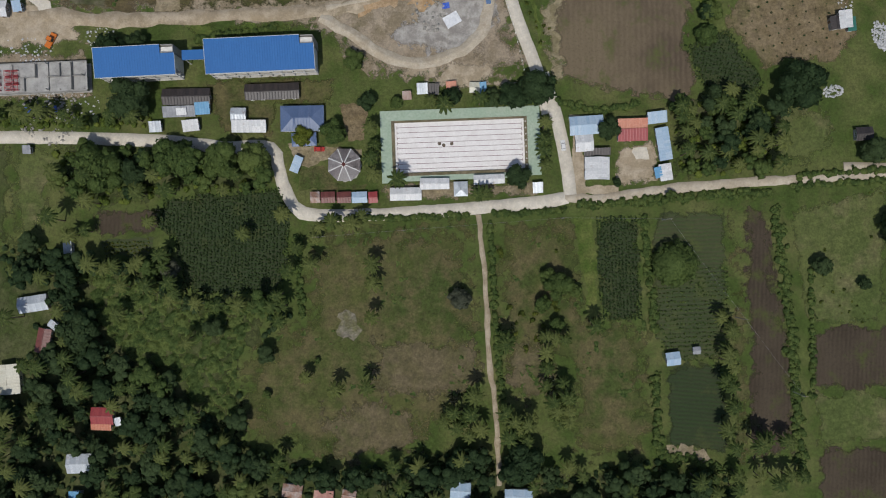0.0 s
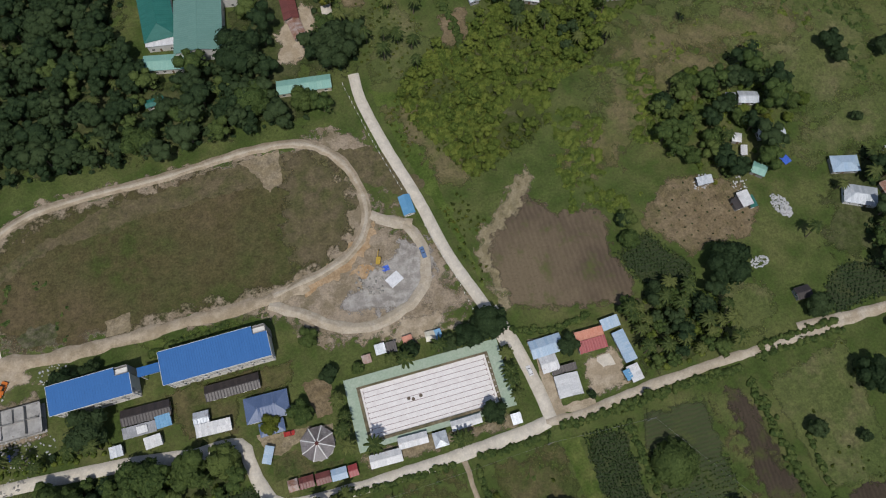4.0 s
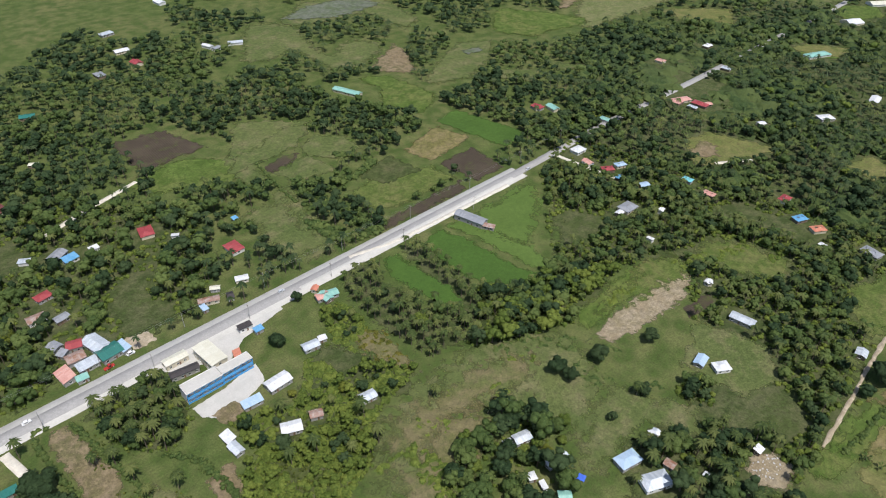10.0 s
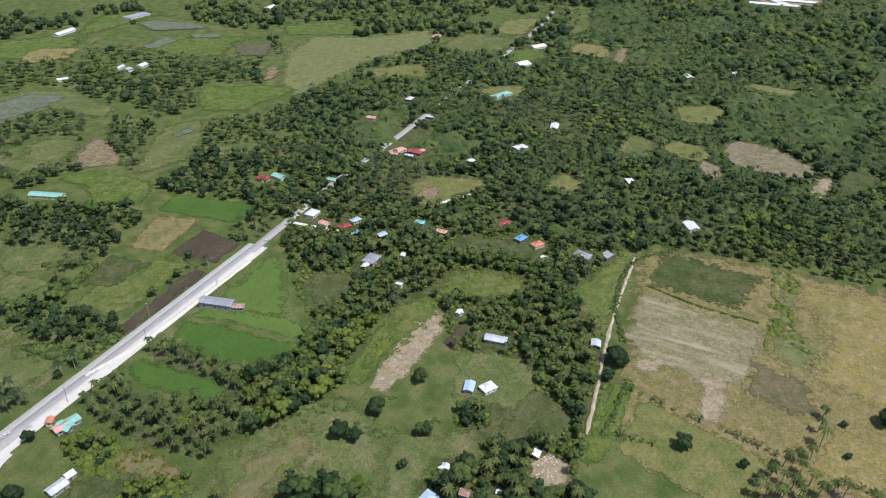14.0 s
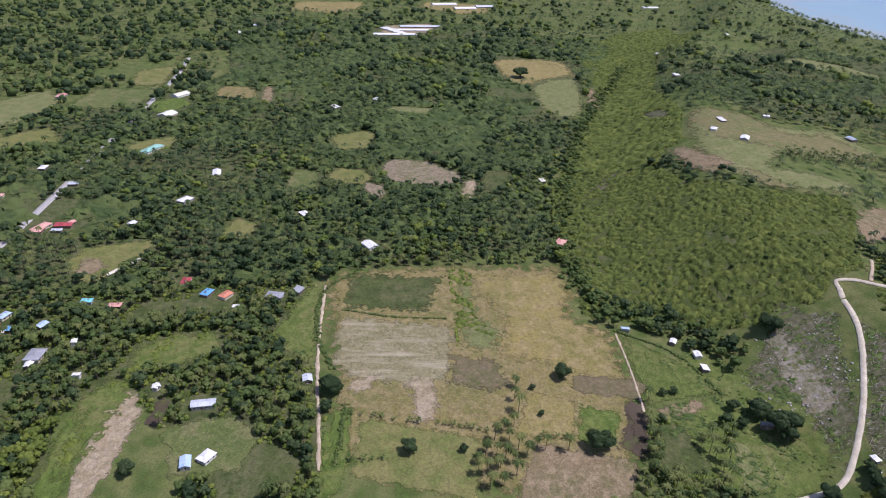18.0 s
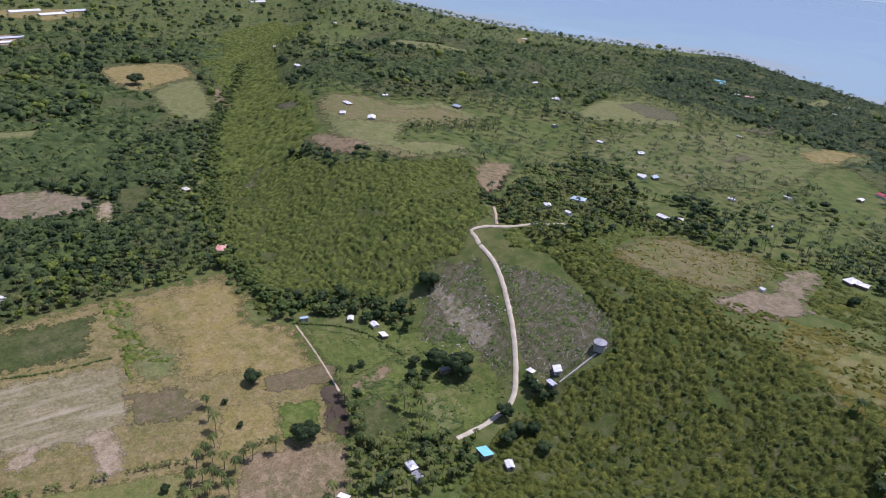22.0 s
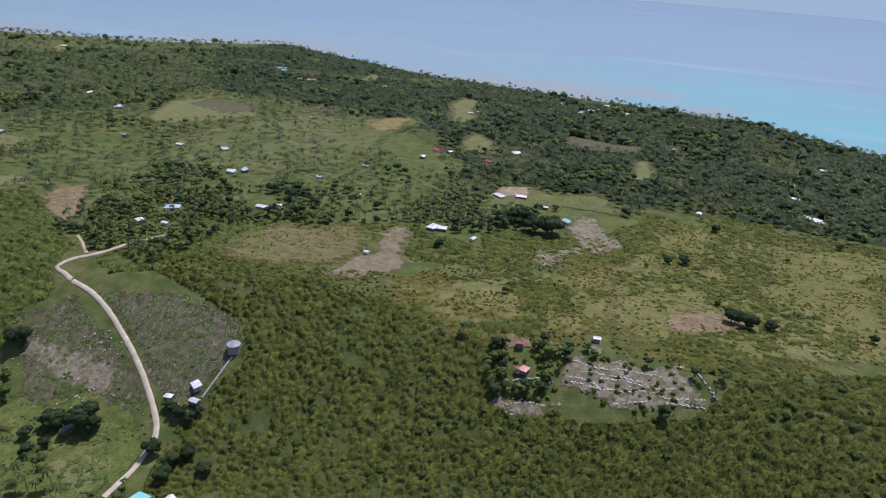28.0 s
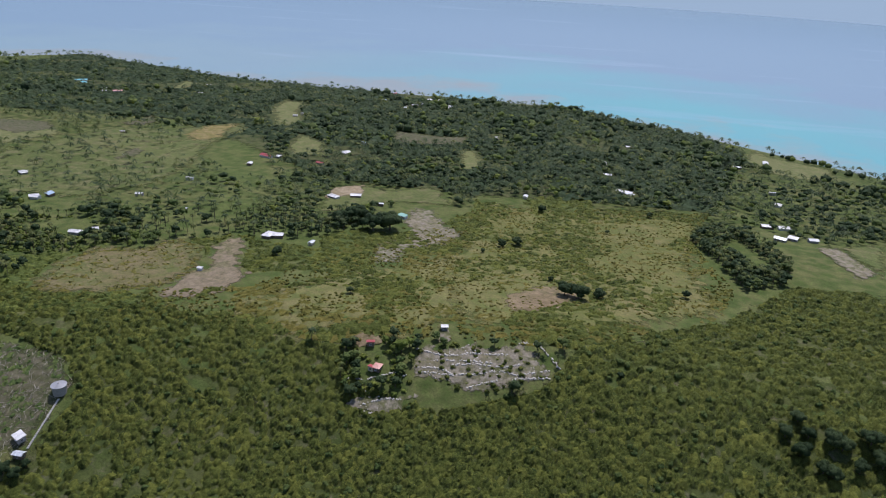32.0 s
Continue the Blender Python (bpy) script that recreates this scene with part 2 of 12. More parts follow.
PALEGREEN = land("pale_green_grass", (0.12, 0.138, 0.052), (0.105, 0.125, 0.045), (0.15, 0.152, 0.07), 0.02, 0.09, 0.8)
PADDY = land("rice_paddy", (0.052, 0.105, 0.02), (0.07, 0.122, 0.026), (0.045, 0.085, 0.018), 0.01, 0.03, 1.4, bigs=(0.3, 0.7), mids=(0.35, 0.75), soft=0.6)
PALEPADDY = land("young_rice", (0.08, 0.132, 0.03), (0.098, 0.14, 0.036), (0.066, 0.108, 0.024), 0.01, 0.03, 1.4, bigs=(0.3, 0.7), mids=(0.35, 0.75), soft=0.6)
MOTTLED = land("mottled_dry_meadow", (0.124, 0.118, 0.05), (0.098, 0.116, 0.04), (0.15, 0.131, 0.068), 0.03, 0.1, 1.1)
ROUGH = land("rough_weedy_grass", (0.098, 0.126, 0.034), (0.126, 0.132, 0.048), (0.07, 0.1, 0.024), 0.03, 0.14, 1.0)
ROCKY = land("rocky_clearing", (0.15, 0.138, 0.085), (0.09, 0.1, 0.04), (0.22, 0.2, 0.16), 0.03, 0.2, 0.7)
SCRUBFLOOR = land("weedy_scrub_floor", (0.052, 0.072, 0.02), (0.07, 0.082, 0.027), (0.12, 0.115, 0.07), 0.03, 0.14, 0.8, mids=(0.52, 0.72))
ASH = land("slashed_scrub", (0.08, 0.082, 0.042), (0.06, 0.076, 0.03), (0.118, 0.11, 0.074), 0.03, 0.25, 0.7)
WETFIELD = land("flooded_paddy", (0.1, 0.118, 0.075), (0.085, 0.11, 0.055), (0.13, 0.14, 0.11), 0.02, 0.1, 0.6, rough=0.8)
GRAVEL = land("crushed_stone", (0.3, 0.28, 0.26), (0.24, 0.22, 0.2), (0.4, 0.38, 0.35), 0.06, 0.3, 2.0, soft=0.4)
PLOUGH = rows_land("ploughed_soil", (0.15, 0.118, 0.076), (0.19, 0.152, 0.102), -1, 2.1, (0.085, 0.064, 0.046), 0.34, 0.022, weeds=(0.09, 0.1, 0.036))
DARKSOIL = rows_land("dark_ploughed_soil", (0.05, 0.039, 0.028), (0.088, 0.07, 0.05), 2, 1.6, (0.072, 0.057, 0.04), 0.5, 0.04, weeds=(0.07, 0.08, 0.027))
MAIZE = rows_land("maize_rows", (0.042, 0.05, 0.026), (0.036, 0.062, 0.022), 95, 1.5, (0.034, 0.046, 0.023), 0.7, weeds=(0.062, 0.072, 0.028))
CROP = rows_land("green_crop_rows", (0.068, 0.072, 0.036), (0.045, 0.078, 0.024), 88, 1.5, (0.05, 0.06, 0.03), 0.6, weeds=(0.078, 0.094, 0.032))
DIRT = land("dirt_track", (0.335, 0.272, 0.19), (0.265, 0.22, 0.152), (0.42, 0.352, 0.265), 0.04, 0.2, 1.6, relief=0.25, soft=0.4)
STRAW = land("straw_litter", (0.235, 0.2, 0.125), (0.18, 0.155, 0.088), (0.29, 0.25, 0.165), 0.06, 0.3, 1.6, soft=0.8)
CLAY = land("orange_clay", (0.37, 0.245, 0.135), (0.3, 0.215, 0.13), (0.43, 0.315, 0.2), 0.06, 0.25, 1.4, relief=0.25, soft=0.6)
PALEDIRT = land("pale_wheel_worn_dirt", (0.42, 0.365, 0.285), (0.36, 0.3, 0.22), (0.47, 0.415, 0.335), 0.05, 0.2, 1.6, relief=0.2, soft=0.4)
DRYGRASS = land("dry_brown_weeds", (0.112, 0.098, 0.052), (0.085, 0.09, 0.037), (0.135, 0.112, 0.068), 0.03, 0.13, 1.0)
LANE = land("pale_gravel_road", (0.56, 0.52, 0.44), (0.52, 0.475, 0.4), (0.6, 0.555, 0.48), 0.05, 0.25, 1.6, relief=0.15, soft=0.4)
HILLROAD = land("tan_gravel_road", (0.42, 0.38, 0.295), (0.37, 0.325, 0.245), (0.47, 0.425, 0.34), 0.05, 0.25, 1.2, relief=0.15, soft=0.5)
ASPHALT = plain("road_asphalt", (0.31, 0.3, 0.285), (0.38, 0.365, 0.345), 0.08, 0.85, fine=1.0)
CONCRETE = plain("pale_concrete", (0.5, 0.48, 0.44), (0.4, 0.385, 0.35), 0.15, 0.85, fine=1.5)
POOLGREEN = plain("green_deck_paint", (0.33, 0.42, 0.32), (0.42, 0.48, 0.39), 0.12, 0.8, fine=1.2)
POOLWHITE = plain("faded_white_pool_tiles", (0.8, 0.77, 0.75), (0.68, 0.63, 0.61), 0.3, 0.7, fine=1.8)
BARK = plain("bark", (0.13, 0.1, 0.075), (0.2, 0.165, 0.13), 1.5, 0.9, spec=0.1)
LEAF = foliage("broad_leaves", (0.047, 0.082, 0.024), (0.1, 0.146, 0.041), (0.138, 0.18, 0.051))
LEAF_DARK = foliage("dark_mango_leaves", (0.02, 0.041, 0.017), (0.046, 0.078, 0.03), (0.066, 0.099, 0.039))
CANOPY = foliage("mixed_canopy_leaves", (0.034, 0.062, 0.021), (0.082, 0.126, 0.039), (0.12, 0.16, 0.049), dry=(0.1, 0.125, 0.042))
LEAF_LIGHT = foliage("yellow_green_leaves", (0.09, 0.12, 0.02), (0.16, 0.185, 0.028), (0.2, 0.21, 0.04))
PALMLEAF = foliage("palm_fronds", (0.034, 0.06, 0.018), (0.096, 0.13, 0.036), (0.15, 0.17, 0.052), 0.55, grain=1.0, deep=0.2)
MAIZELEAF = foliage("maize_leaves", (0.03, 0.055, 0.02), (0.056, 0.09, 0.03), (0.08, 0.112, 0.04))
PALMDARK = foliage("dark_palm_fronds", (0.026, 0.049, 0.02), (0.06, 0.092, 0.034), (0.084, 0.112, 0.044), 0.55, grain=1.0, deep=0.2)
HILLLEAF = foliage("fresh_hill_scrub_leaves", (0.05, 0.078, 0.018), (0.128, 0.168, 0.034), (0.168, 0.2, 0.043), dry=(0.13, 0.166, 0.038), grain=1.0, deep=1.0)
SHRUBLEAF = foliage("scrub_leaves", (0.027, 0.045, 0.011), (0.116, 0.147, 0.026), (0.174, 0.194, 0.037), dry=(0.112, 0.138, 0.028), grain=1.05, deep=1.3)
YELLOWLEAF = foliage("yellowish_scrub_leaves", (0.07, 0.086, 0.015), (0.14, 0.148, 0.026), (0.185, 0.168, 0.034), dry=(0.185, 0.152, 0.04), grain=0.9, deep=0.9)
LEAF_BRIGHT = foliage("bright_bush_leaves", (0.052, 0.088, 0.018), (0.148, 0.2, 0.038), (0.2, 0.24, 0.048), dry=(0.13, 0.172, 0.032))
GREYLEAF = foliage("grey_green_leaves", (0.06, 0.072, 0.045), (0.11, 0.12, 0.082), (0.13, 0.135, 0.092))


# ---- terrain: plain to the north, a low scarp and a plateau that falls to the sea in the south ----
SEA_LEVEL = -30.0
def smooth(t):
    t = np.clip(t, 0.0, 1.0)
    return t * t * (3 - 2 * t)


TOE_X = (-2500, -600, 160, 250, 390, 460, 560, 690, 876, 1300, 1650, 2500, 4500)
TOE_Y = (-60, -235, -225, -200, -195, -150, -145, -180, -240, -400, -620, -960, -1500)
SEA_X = (-4500, -1500, -504, -258, -26, 329, 690, 976, 1164, 1442, 1790, 2365, 4500)
SEA_Y = (2200, -260, -1119, -1310, -1472, -1480, -1500, -1595, -1660, -1445, -1322, -1215, -2200)


def terrain(x, y):
    toe = np.interp(x, TOE_X, TOE_Y)
    sea = np.interp(x, SEA_X, SEA_Y)
    south = toe - y
    rise = 50 * smooth(south / 150)
    fall = np.clip((south - 150) / np.maximum(toe - sea - 150, 60), 0, 1.6)
    roll = 4.5 * np.sin(x / 93 + 1.3) * np.sin(y / 71) * smooth((south - 60) / 200) * (1 - smooth(fall))
    far = smooth((np.hypot(x, y) - 700) / 1500)
    swell = 5 * far * np.sin(x / 410 + 2) * np.sin(y / 330) * (1 - smooth(fall))
    return rise - 81 * fall + roll + swell


# ---- builders ----
def mesh_of(name, verts, faces, mats, mat_index=None, tint=None, soft=None):
    """A mesh from arrays: verts (n, 3), faces (m, k) with k the same for all."""
    me = bpy.data.meshes.new(name)
    verts, faces = np.asarray(verts, np.float32), np.asarray(faces, np.int32)
    m, k = faces.shape
    me.vertices.add(len(verts)), me.loops.add(m * k), me.polygons.add(m)
    me.vertices.foreach_set("co", verts.ravel())
    me.loops.foreach_set("vertex_index", faces.ravel())
    me.polygons.foreach_set("loop_start", np.arange(0, m * k, k, dtype=np.int32))
    for mt in mats:
        me.materials.append(mt)
    if mat_index is not None:
        me.polygons.foreach_set("material_index", np.asarray(mat_index, np.int32))
    if tint is not None:
        me.attributes.new("tint", "FLOAT", "FACE").data.foreach_set("value", np.asarray(tint, np.float32))
    if soft is not None:
        me.attributes.new("soft", "FLOAT_VECTOR", "POINT").data.foreach_set("vector", np.asarray(soft, np.float32).ravel())
    me.update(calc_edges=True)
    return me


def part(name, bm, material, parent=None, label=""):
    """Links a bmesh (or a mesh) as one object under a thing or a part."""
    if isinstance(bm, bmesh.types.BMesh):
        me = bpy.data.meshes.new(name)
        bm.to_mesh(me), bm.free()
        me.materials.append(material)
    else:
        me = bm
    ob = new(name, me)
    ob.parent = parent
    if label:
        tagged(ob, label)
    return ob


def box(bm, x0, y0, z0, x1, y1, z1, m=None):
    got = bmesh.ops.create_cube(bm, size=1, matrix=Matrix.Translation(((x0 + x1) / 2, (y0 + y1) / 2, (z0 + z1) / 2)) @ Matrix.Diagonal((x1 - x0, y1 - y0, z1 - z0, 1)))
    if m is not None:
        bmesh.ops.transform(bm, matrix=m, verts=got["verts"])
    return got["verts"]


def cyl(bm, r0, r1, z0, z1, seg=10, x=0, y=0, m=None):
    got = bmesh.ops.create_cone(bm, cap_ends=True, segments=seg, radius1=r0, radius2=r1, depth=z1 - z0, matrix=Matrix.Translation((x, y, (z0 + z1) / 2)))
    if m is not None:
        bmesh.ops.transform(bm, matrix=m, verts=got["verts"])
    return got["verts"]


def empty(name, x, y, z=None, turn=0.0):
    ob = new(name)
    ob.empty_display_size = 0.5
    ob.matrix_world = pose(x, y, float(terrain(x, y)) if z is None else z, 0, 0, turn)
    return ob


def inside(poly, x, y):
    """Which of the points (arrays) lie in the polygon."""
    hit = np.zeros(np.shape(x), bool)
    for (x0, y0), (x1, y1) in zip(poly, poly[1:] + poly[:1]):
        if y0 != y1:
            hit ^= ((y0 > y) != (y1 > y)) & (x < (x1 - x0) * (y - y0) / (y1 - y0) + x0)
    return hit


def near_line(pts, x, y):
    """Distance of the points (arrays) from a polyline."""
    best = np.full(np.shape(x), 1e9)
    for (x0, y0), (x1, y1) in zip(pts, pts[1:]):
        dx, dy = x1 - x0, y1 - y0
        s = np.clip(((x - x0) * dx + (y - y0) * dy) / max(dx * dx + dy * dy, 1e-9), 0, 1)
        best = np.minimum(best, np.hypot(x - x0 - s * dx, y - y0 - s * dy))
    return best


def curve_through(pts, step):
    """Points every `step` metres along a smooth curve through pts."""
    pts = [Vector(p) for p in pts]
    ext = [2 * pts[0] - pts[1]] + pts + [2 * pts[-1] - pts[-2]]
    out = []
    for a, b, c, d in zip(ext, ext[1:], ext[2:], ext[3:]):
        n = max(1, int((c - b).length / step))
        for i in range(n):
            u = i / n
            out.append(0.5 * (2 * b + (c - a) * u + (2 * a - 5 * b + 4 * c - d) * u * u + (3 * b - a - 3 * c + d) * u ** 3))
    return out + [pts[-1]]


from mathutils.geometry import delaunay_2d_cdt

CLEARED, LINES, STACK = [], [], []     # where nothing wild grows: polygons, and lines with half widths; patches so far


def patch(name, pts, material, label="", lift=0.08, ragged=1.0, clear=True, step=None, category="field", fade=5.0):
    """A piece of ground cover draped over the terrain, with an uneven edge."""
    pts = [Vector(p) for p in pts]
    cx, cy = sum(p.x for p in pts) / len(pts), sum(p.y for p in pts) / len(pts)
    dist = math.hypot(cx, cy)
    ragged = max(ragged, min(2.5, ragged * dist / 220))
    size = max((p - Vector((cx, cy))).length for p in pts)
    grid = step or min(15, max(4, size / 9))
    edge = []
    for a, b in zip(pts, pts[1:] + pts[:1]):
        n = max(1, int((b - a).length / min(grid, max(1.3, dist / 230))))
        side = (b - a).normalized().orthogonal() if (b - a).length > 0 else Vector((0, 0))
        for i in range(n):
            p = a.lerp(b, i / n)
            w = noise.noise(Vector((p.x * 0.11, p.y * 0.11, 3.1))) * 1.1 + noise.noise(Vector((p.x * 0.37, p.y * 0.37, 7.7))) * 0.9 + noise.noise(Vector((p.x * 1.1, p.y * 1.1, 5.2))) * 0.9
            edge.append(p + side * w * ragged)
    flat = [(p.x, p.y) for p in edge]
    xs, ys = [p[0] for p in flat], [p[1] for p in flat]
    gx, gy = np.meshgrid(np.arange(min(xs), max(xs), grid), np.arange(min(ys), max(ys), grid))
    gx, gy = gx.ravel() + 0.37, gy.ravel() + 0.21
    ok = inside(flat, gx, gy) & (near_line(flat + flat[:1], gx, gy) > grid * 0.4)
    n = len(flat)
    every = [Vector(p) for p in flat] + [Vector((float(u), float(v))) for u, v in zip(gx[ok], gy[ok])]
    co, _, faces, _, _, _ = delaunay_2d_cdt(every, [(i, (i + 1) % n) for i in range(n)], [list(range(n))], 1, 1e-4)
    co = np.array([(c.x, c.y) for c in co])
    z = terrain(co[:, 0], co[:, 1]) + lift + (0.0014 if category == "field" else 0.00005) * len(STACK) + (0.0 if dist < 330 else min(0.25, (dist - 330) / 1500))
    STACK.append(name)
    me = mesh_of(name, np.c_[co, z], [f for f in faces if len(f) == 3], [material])
    if len(co) > n + 8:
        away = near_line(flat + flat[:1], co[:, 0], co[:, 1])
        fringe = np.clip(1 - away / max(fade, grid * 1.25), 0, 1)
        me.attributes.new("fringe", "FLOAT", "POINT").data.foreach_set("value", fringe.astype(np.float32))
    if me.polygons and sum(p.normal.z for p in me.polygons) < 0:
        me.flip_normals()
    for p in me.polygons:
        p.use_smooth = True
    ob = tagged(new(name, me), label, category, kind="structure")
    if clear:
        CLEARED.append([(p.x, p.y) for p in pts])
    return ob


def ribbon(name, pts, width, material, label="", lift=0.12, ragged=0.25, thick=0.12, step=3.0, kind="structure", clear=1.5, category="road"):
    """A road or path along a smooth line: a crowned slab with sides that reach into the ground."""
    line = curve_through(pts, step)
    verts, faces = [], []
    for i, p in enumerate(line):
        d = (line[min(i + 1, len(line) - 1)] - line[max(i - 1, 0)]).normalized()
        s = Vector((d.y, -d.x))
        w0 = width / 2 + ragged * noise.noise(Vector((p.x * 0.2, p.y * 0.2, 1.0))) * 2
        w1 = width / 2 + ragged * noise.noise(Vector((p.x * 0.2, p.y * 0.2, 9.0))) * 2
        for off, dz in ((-w0 - 0.15, -thick - 0.3), (-w0, 0.0), (0, 0.04), (w1, 0.0), (w1 + 0.15, -thick - 0.3)):
            q = p + s * off
            verts.append((q.x, q.y, float(terrain(q.x, q.y)) + 0.14 + lift + dz + min(0.4, max(0, (p.length - 330) / 1500))))
        if i:
            b = 5 * i
            faces += [(b - 5 + k, b - 4 + k, b + 1 + k, b + k) for k in range(4)]
    me = mesh_of(name, verts, faces, [material])
    if sum(p.normal.z for p in me.polygons) < 0:
        me.flip_normals()
    for p in me.polygons:
        p.use_smooth = True
    LINES.append(([(p[0], p[1]) for p in pts], width / 2 + clear))
    return tagged(new(name, me), label, category, kind=kind)


# ---- ground, sea, distance ----
def sheet_lines(lo, hi, near_lo, near_hi, fine):
    mids = list(np.arange(near_lo, near_hi + 0.1, fine))
    out, s = [], fine
    v = near_lo
    while v > lo:
        s *= 1.35
        v = max(lo, v - s)
        out.append(v)
    out2, s, v = [], fine, mids[-1]
    while v < hi:
        s *= 1.35
        v = min(hi, v + s)
        out2.append(v)
    return np.array(out[::-1] + mids + out2)


gx, gy = np.meshgrid(sheet_lines(-4800, 4800, -420, 2400, 12), sheet_lines(-4800, 4800, -1750, 1300, 12))
rows_n, cols_n = gx.shape
ix = (np.arange(rows_n - 1)[:, None] * cols_n + np.arange(cols_n - 1)[None, :]).ravel()
quads = np.c_[ix, ix + 1, ix + 1 + cols_n, ix + cols_n]
me = mesh_of("ground", np.c_[gx.ravel(), gy.ravel(), terrain(gx, gy).ravel()], quads, [GROUND])
me.polygons.foreach_set("use_smooth", np.ones(len(quads), bool))
tagged(new("ground", me), "green and brown tropical grassland sloping to the sea", "ground", kind="structure")

wx, wy = np.meshgrid(np.linspace(-4700, 4700, 90), np.linspace(-4700, 200, 120))
ix = (np.arange(119)[:, None] * 90 + np.arange(89)[None, :]).ravel()
me = mesh_of("sea", np.c_[wx.ravel(), wy.ravel(), np.full(wx.size, SEA_LEVEL)], np.c_[ix, ix + 1, ix + 91, ix + 90], [SEA])
off = (np.interp(wx, SEA_X, SEA_Y) - wy).ravel() / 900.0
me.attributes.new("offshore", "FLOAT", "POINT").data.foreach_set("value", off.astype(np.float32))
tagged(new("sea", me), "calm pale blue sea, turquoise along the shore", "sea", kind="structure")

# added ring past the sea's edge, glowing in the haze colour
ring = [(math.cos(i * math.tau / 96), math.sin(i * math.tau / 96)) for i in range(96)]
me = mesh_of("backdrop", [(x * r, y * r, z) for r, z in ((4620, -32), (4970, 205)) for x, y in ring], [(i, (i + 1) % 96, 96 + (i + 1) % 96, 96 + i) for i in range(96)], [FAR_HAZE_GLOW])
tagged(new("backdrop", me), "glowing backdrop ring with pale blue horizon haze put into its colour", "backdrop", kind="structure")

# ---- fields, plots and clearings ----
patch("maize_field", [(-105.6, 19.3), (-60.1, 23.5), (-57.0, 8.7), (-57.0, -6.1), (-60.1, -17.8), (-96.1, -16.7), (-100.4, 2.3), (-107.8, 8.7)], MAIZE, "dark maize field in rows behind the big trees")
patch("soil_plot", [(-131.0, 14.0), (-105.6, 16.1), (-105.6, 6.6), (-128.9, 3.4)], DARKSOIL, "small dark ploughed plot beside palms")
patch("vegetable_plot", [(-127.9, 3.4), (-108.8, 4.4), (-109.9, -1.9), (-126.8, -3.0)], CROP, "small striped green vegetable plot")
patch("west_meadow", [(-162.8, 37.9), (-142.7, 39.2), (-134.2, 29.9), (-145.9, 23.5), (-151.2, 4.4), (-161.7, 4.4)], PASTURE, "grassy plot by the lane", clear=False, fade=8)
patch("meadow", [(-43.2, 9.7), (11.4, 11.2), (14.0, -21.0), (16.1, -52.7), (-7.2, -76.0), (-41.1, -82.4), (-74.9, -71.8), (-77.1, -42.1), (-53.8, -25.2), (-52.7, -6.1)], MEADOW, "open grass meadow with bare tracks and scattered palms", clear=True, fade=20)
patch("dry_patch", [(-26.3, -33.7), (12.9, -32.0), (15.0, -52.7), (-5.1, -58.0), (-28.4, -52.7)], DRYGRASS, "dry brownish weeds in the meadow", lift=0.11, ragged=3, fade=8)
patch("dry_patch", [(-47.4, -58.0), (-8.3, -58.0), (-7.6, -74.9), (-41.1, -81.3)], DRYGRASS, "dry brownish weeds in the meadow", lift=0.11, ragged=3, fade=8)
patch("pasture", [(18.8, 10.4), (49.5, 11.6), (54.6, -25.2), (77.5, -25.6), (78.5, -76.0), (47.8, -81.3), (45.7, -42.1), (22.4, -59.1), (20.3, -25.2)], MEADOW, "worn grass pasture beside the dirt track", fade=16)
patch("maize_strip", [(56.7, 12.5), (73.3, 12.9), (74.9, -26.9), (58.4, -26.9)], MAIZE, "narrow strip of dark maize rows")
patch("grass_strip", [(49.5, 11.6), (56.3, 12.5), (57.8, -25.2), (54.6, -25.2)], LUSH, "yellow-green grass strip beside the maize")
patch("planted_field", [(77.1, 13.3), (105.6, 15.5), (107.1, -25.2), (106.1, -42.1), (82.1, -42.1), (78.5, -25.2)], CROP, "green planted field round a spreading tree")
patch("planted_field", [(82.8, -42.6), (106.3, -42.1), (107.1, -76.0), (83.4, -76.0)], MAIZE, "dark furrowed field below the tin shed")
patch("grass_strip", [(106.3, 15.5), (111.6, 15.9), (113.9, -25.2), (115.2, -82.4), (109.2, -82.4), (107.5, -42.1)], MEADOW, "pale grass strip between fields")
patch("ploughed_strip", [(112.0, 15.9), (120.7, 17.1), (126.2, -12.5), (130.4, -42.1), (131.9, -76.0), (116.0, -82.8), (114.3, -42.1), (112.6, -8.3)], DARKSOIL, "long narrow ploughed brown strip", ragged=0.5, fade=1.5)
patch("grass_field", [(129.4, 15.0), (165.6, 23.5), (165.6, -26.9), (136.3, -29.0), (132.5, -8.3)], PASTURE, "open grass plot with a few bushes")
patch("ploughed_field", [(137.2, -29.9), (193.9, -26.5), (193.9, -52.7), (139.3, -52.7)], DARKSOIL, "dark brown ploughed field")
patch("grass_strip", [(139.3, -53.1), (193.9, -53.1), (193.9, -72.2), (139.9, -73.5)], PASTURE, "yellowish grass between ploughed fields")
patch("ploughed_field", [(139.9, -73.9), (193.9, -72.6), (193.9, -118.3), (141.0, -118.3)], DARKSOIL, "dark grey-brown ploughed field")
patch("debris_patch", [(-39.0, -24.1), (-33.7, -23.1), (-31.5, -32.0), (-37.9, -34.7)], ROCKY, "pale rubbish-strewn patch in the meadow", lift=0.12, ragged=2)
patch("bare_patch", [(-19.9, -37.9), (-9.3, -33.7), (-5.1, -42.1), (-13.5, -48.5)], DRYGRASS, "worn bare earth in the meadow", lift=0.12, ragged=3)
patch("bare_patch", [(24.6, -33.7), (43.6, -37.9), (45.7, -54.8), (33.0, -61.2), (22.4, -52.7)], DRYGRASS, "worn grass in the pasture", lift=0.12, ragged=4, fade=8)
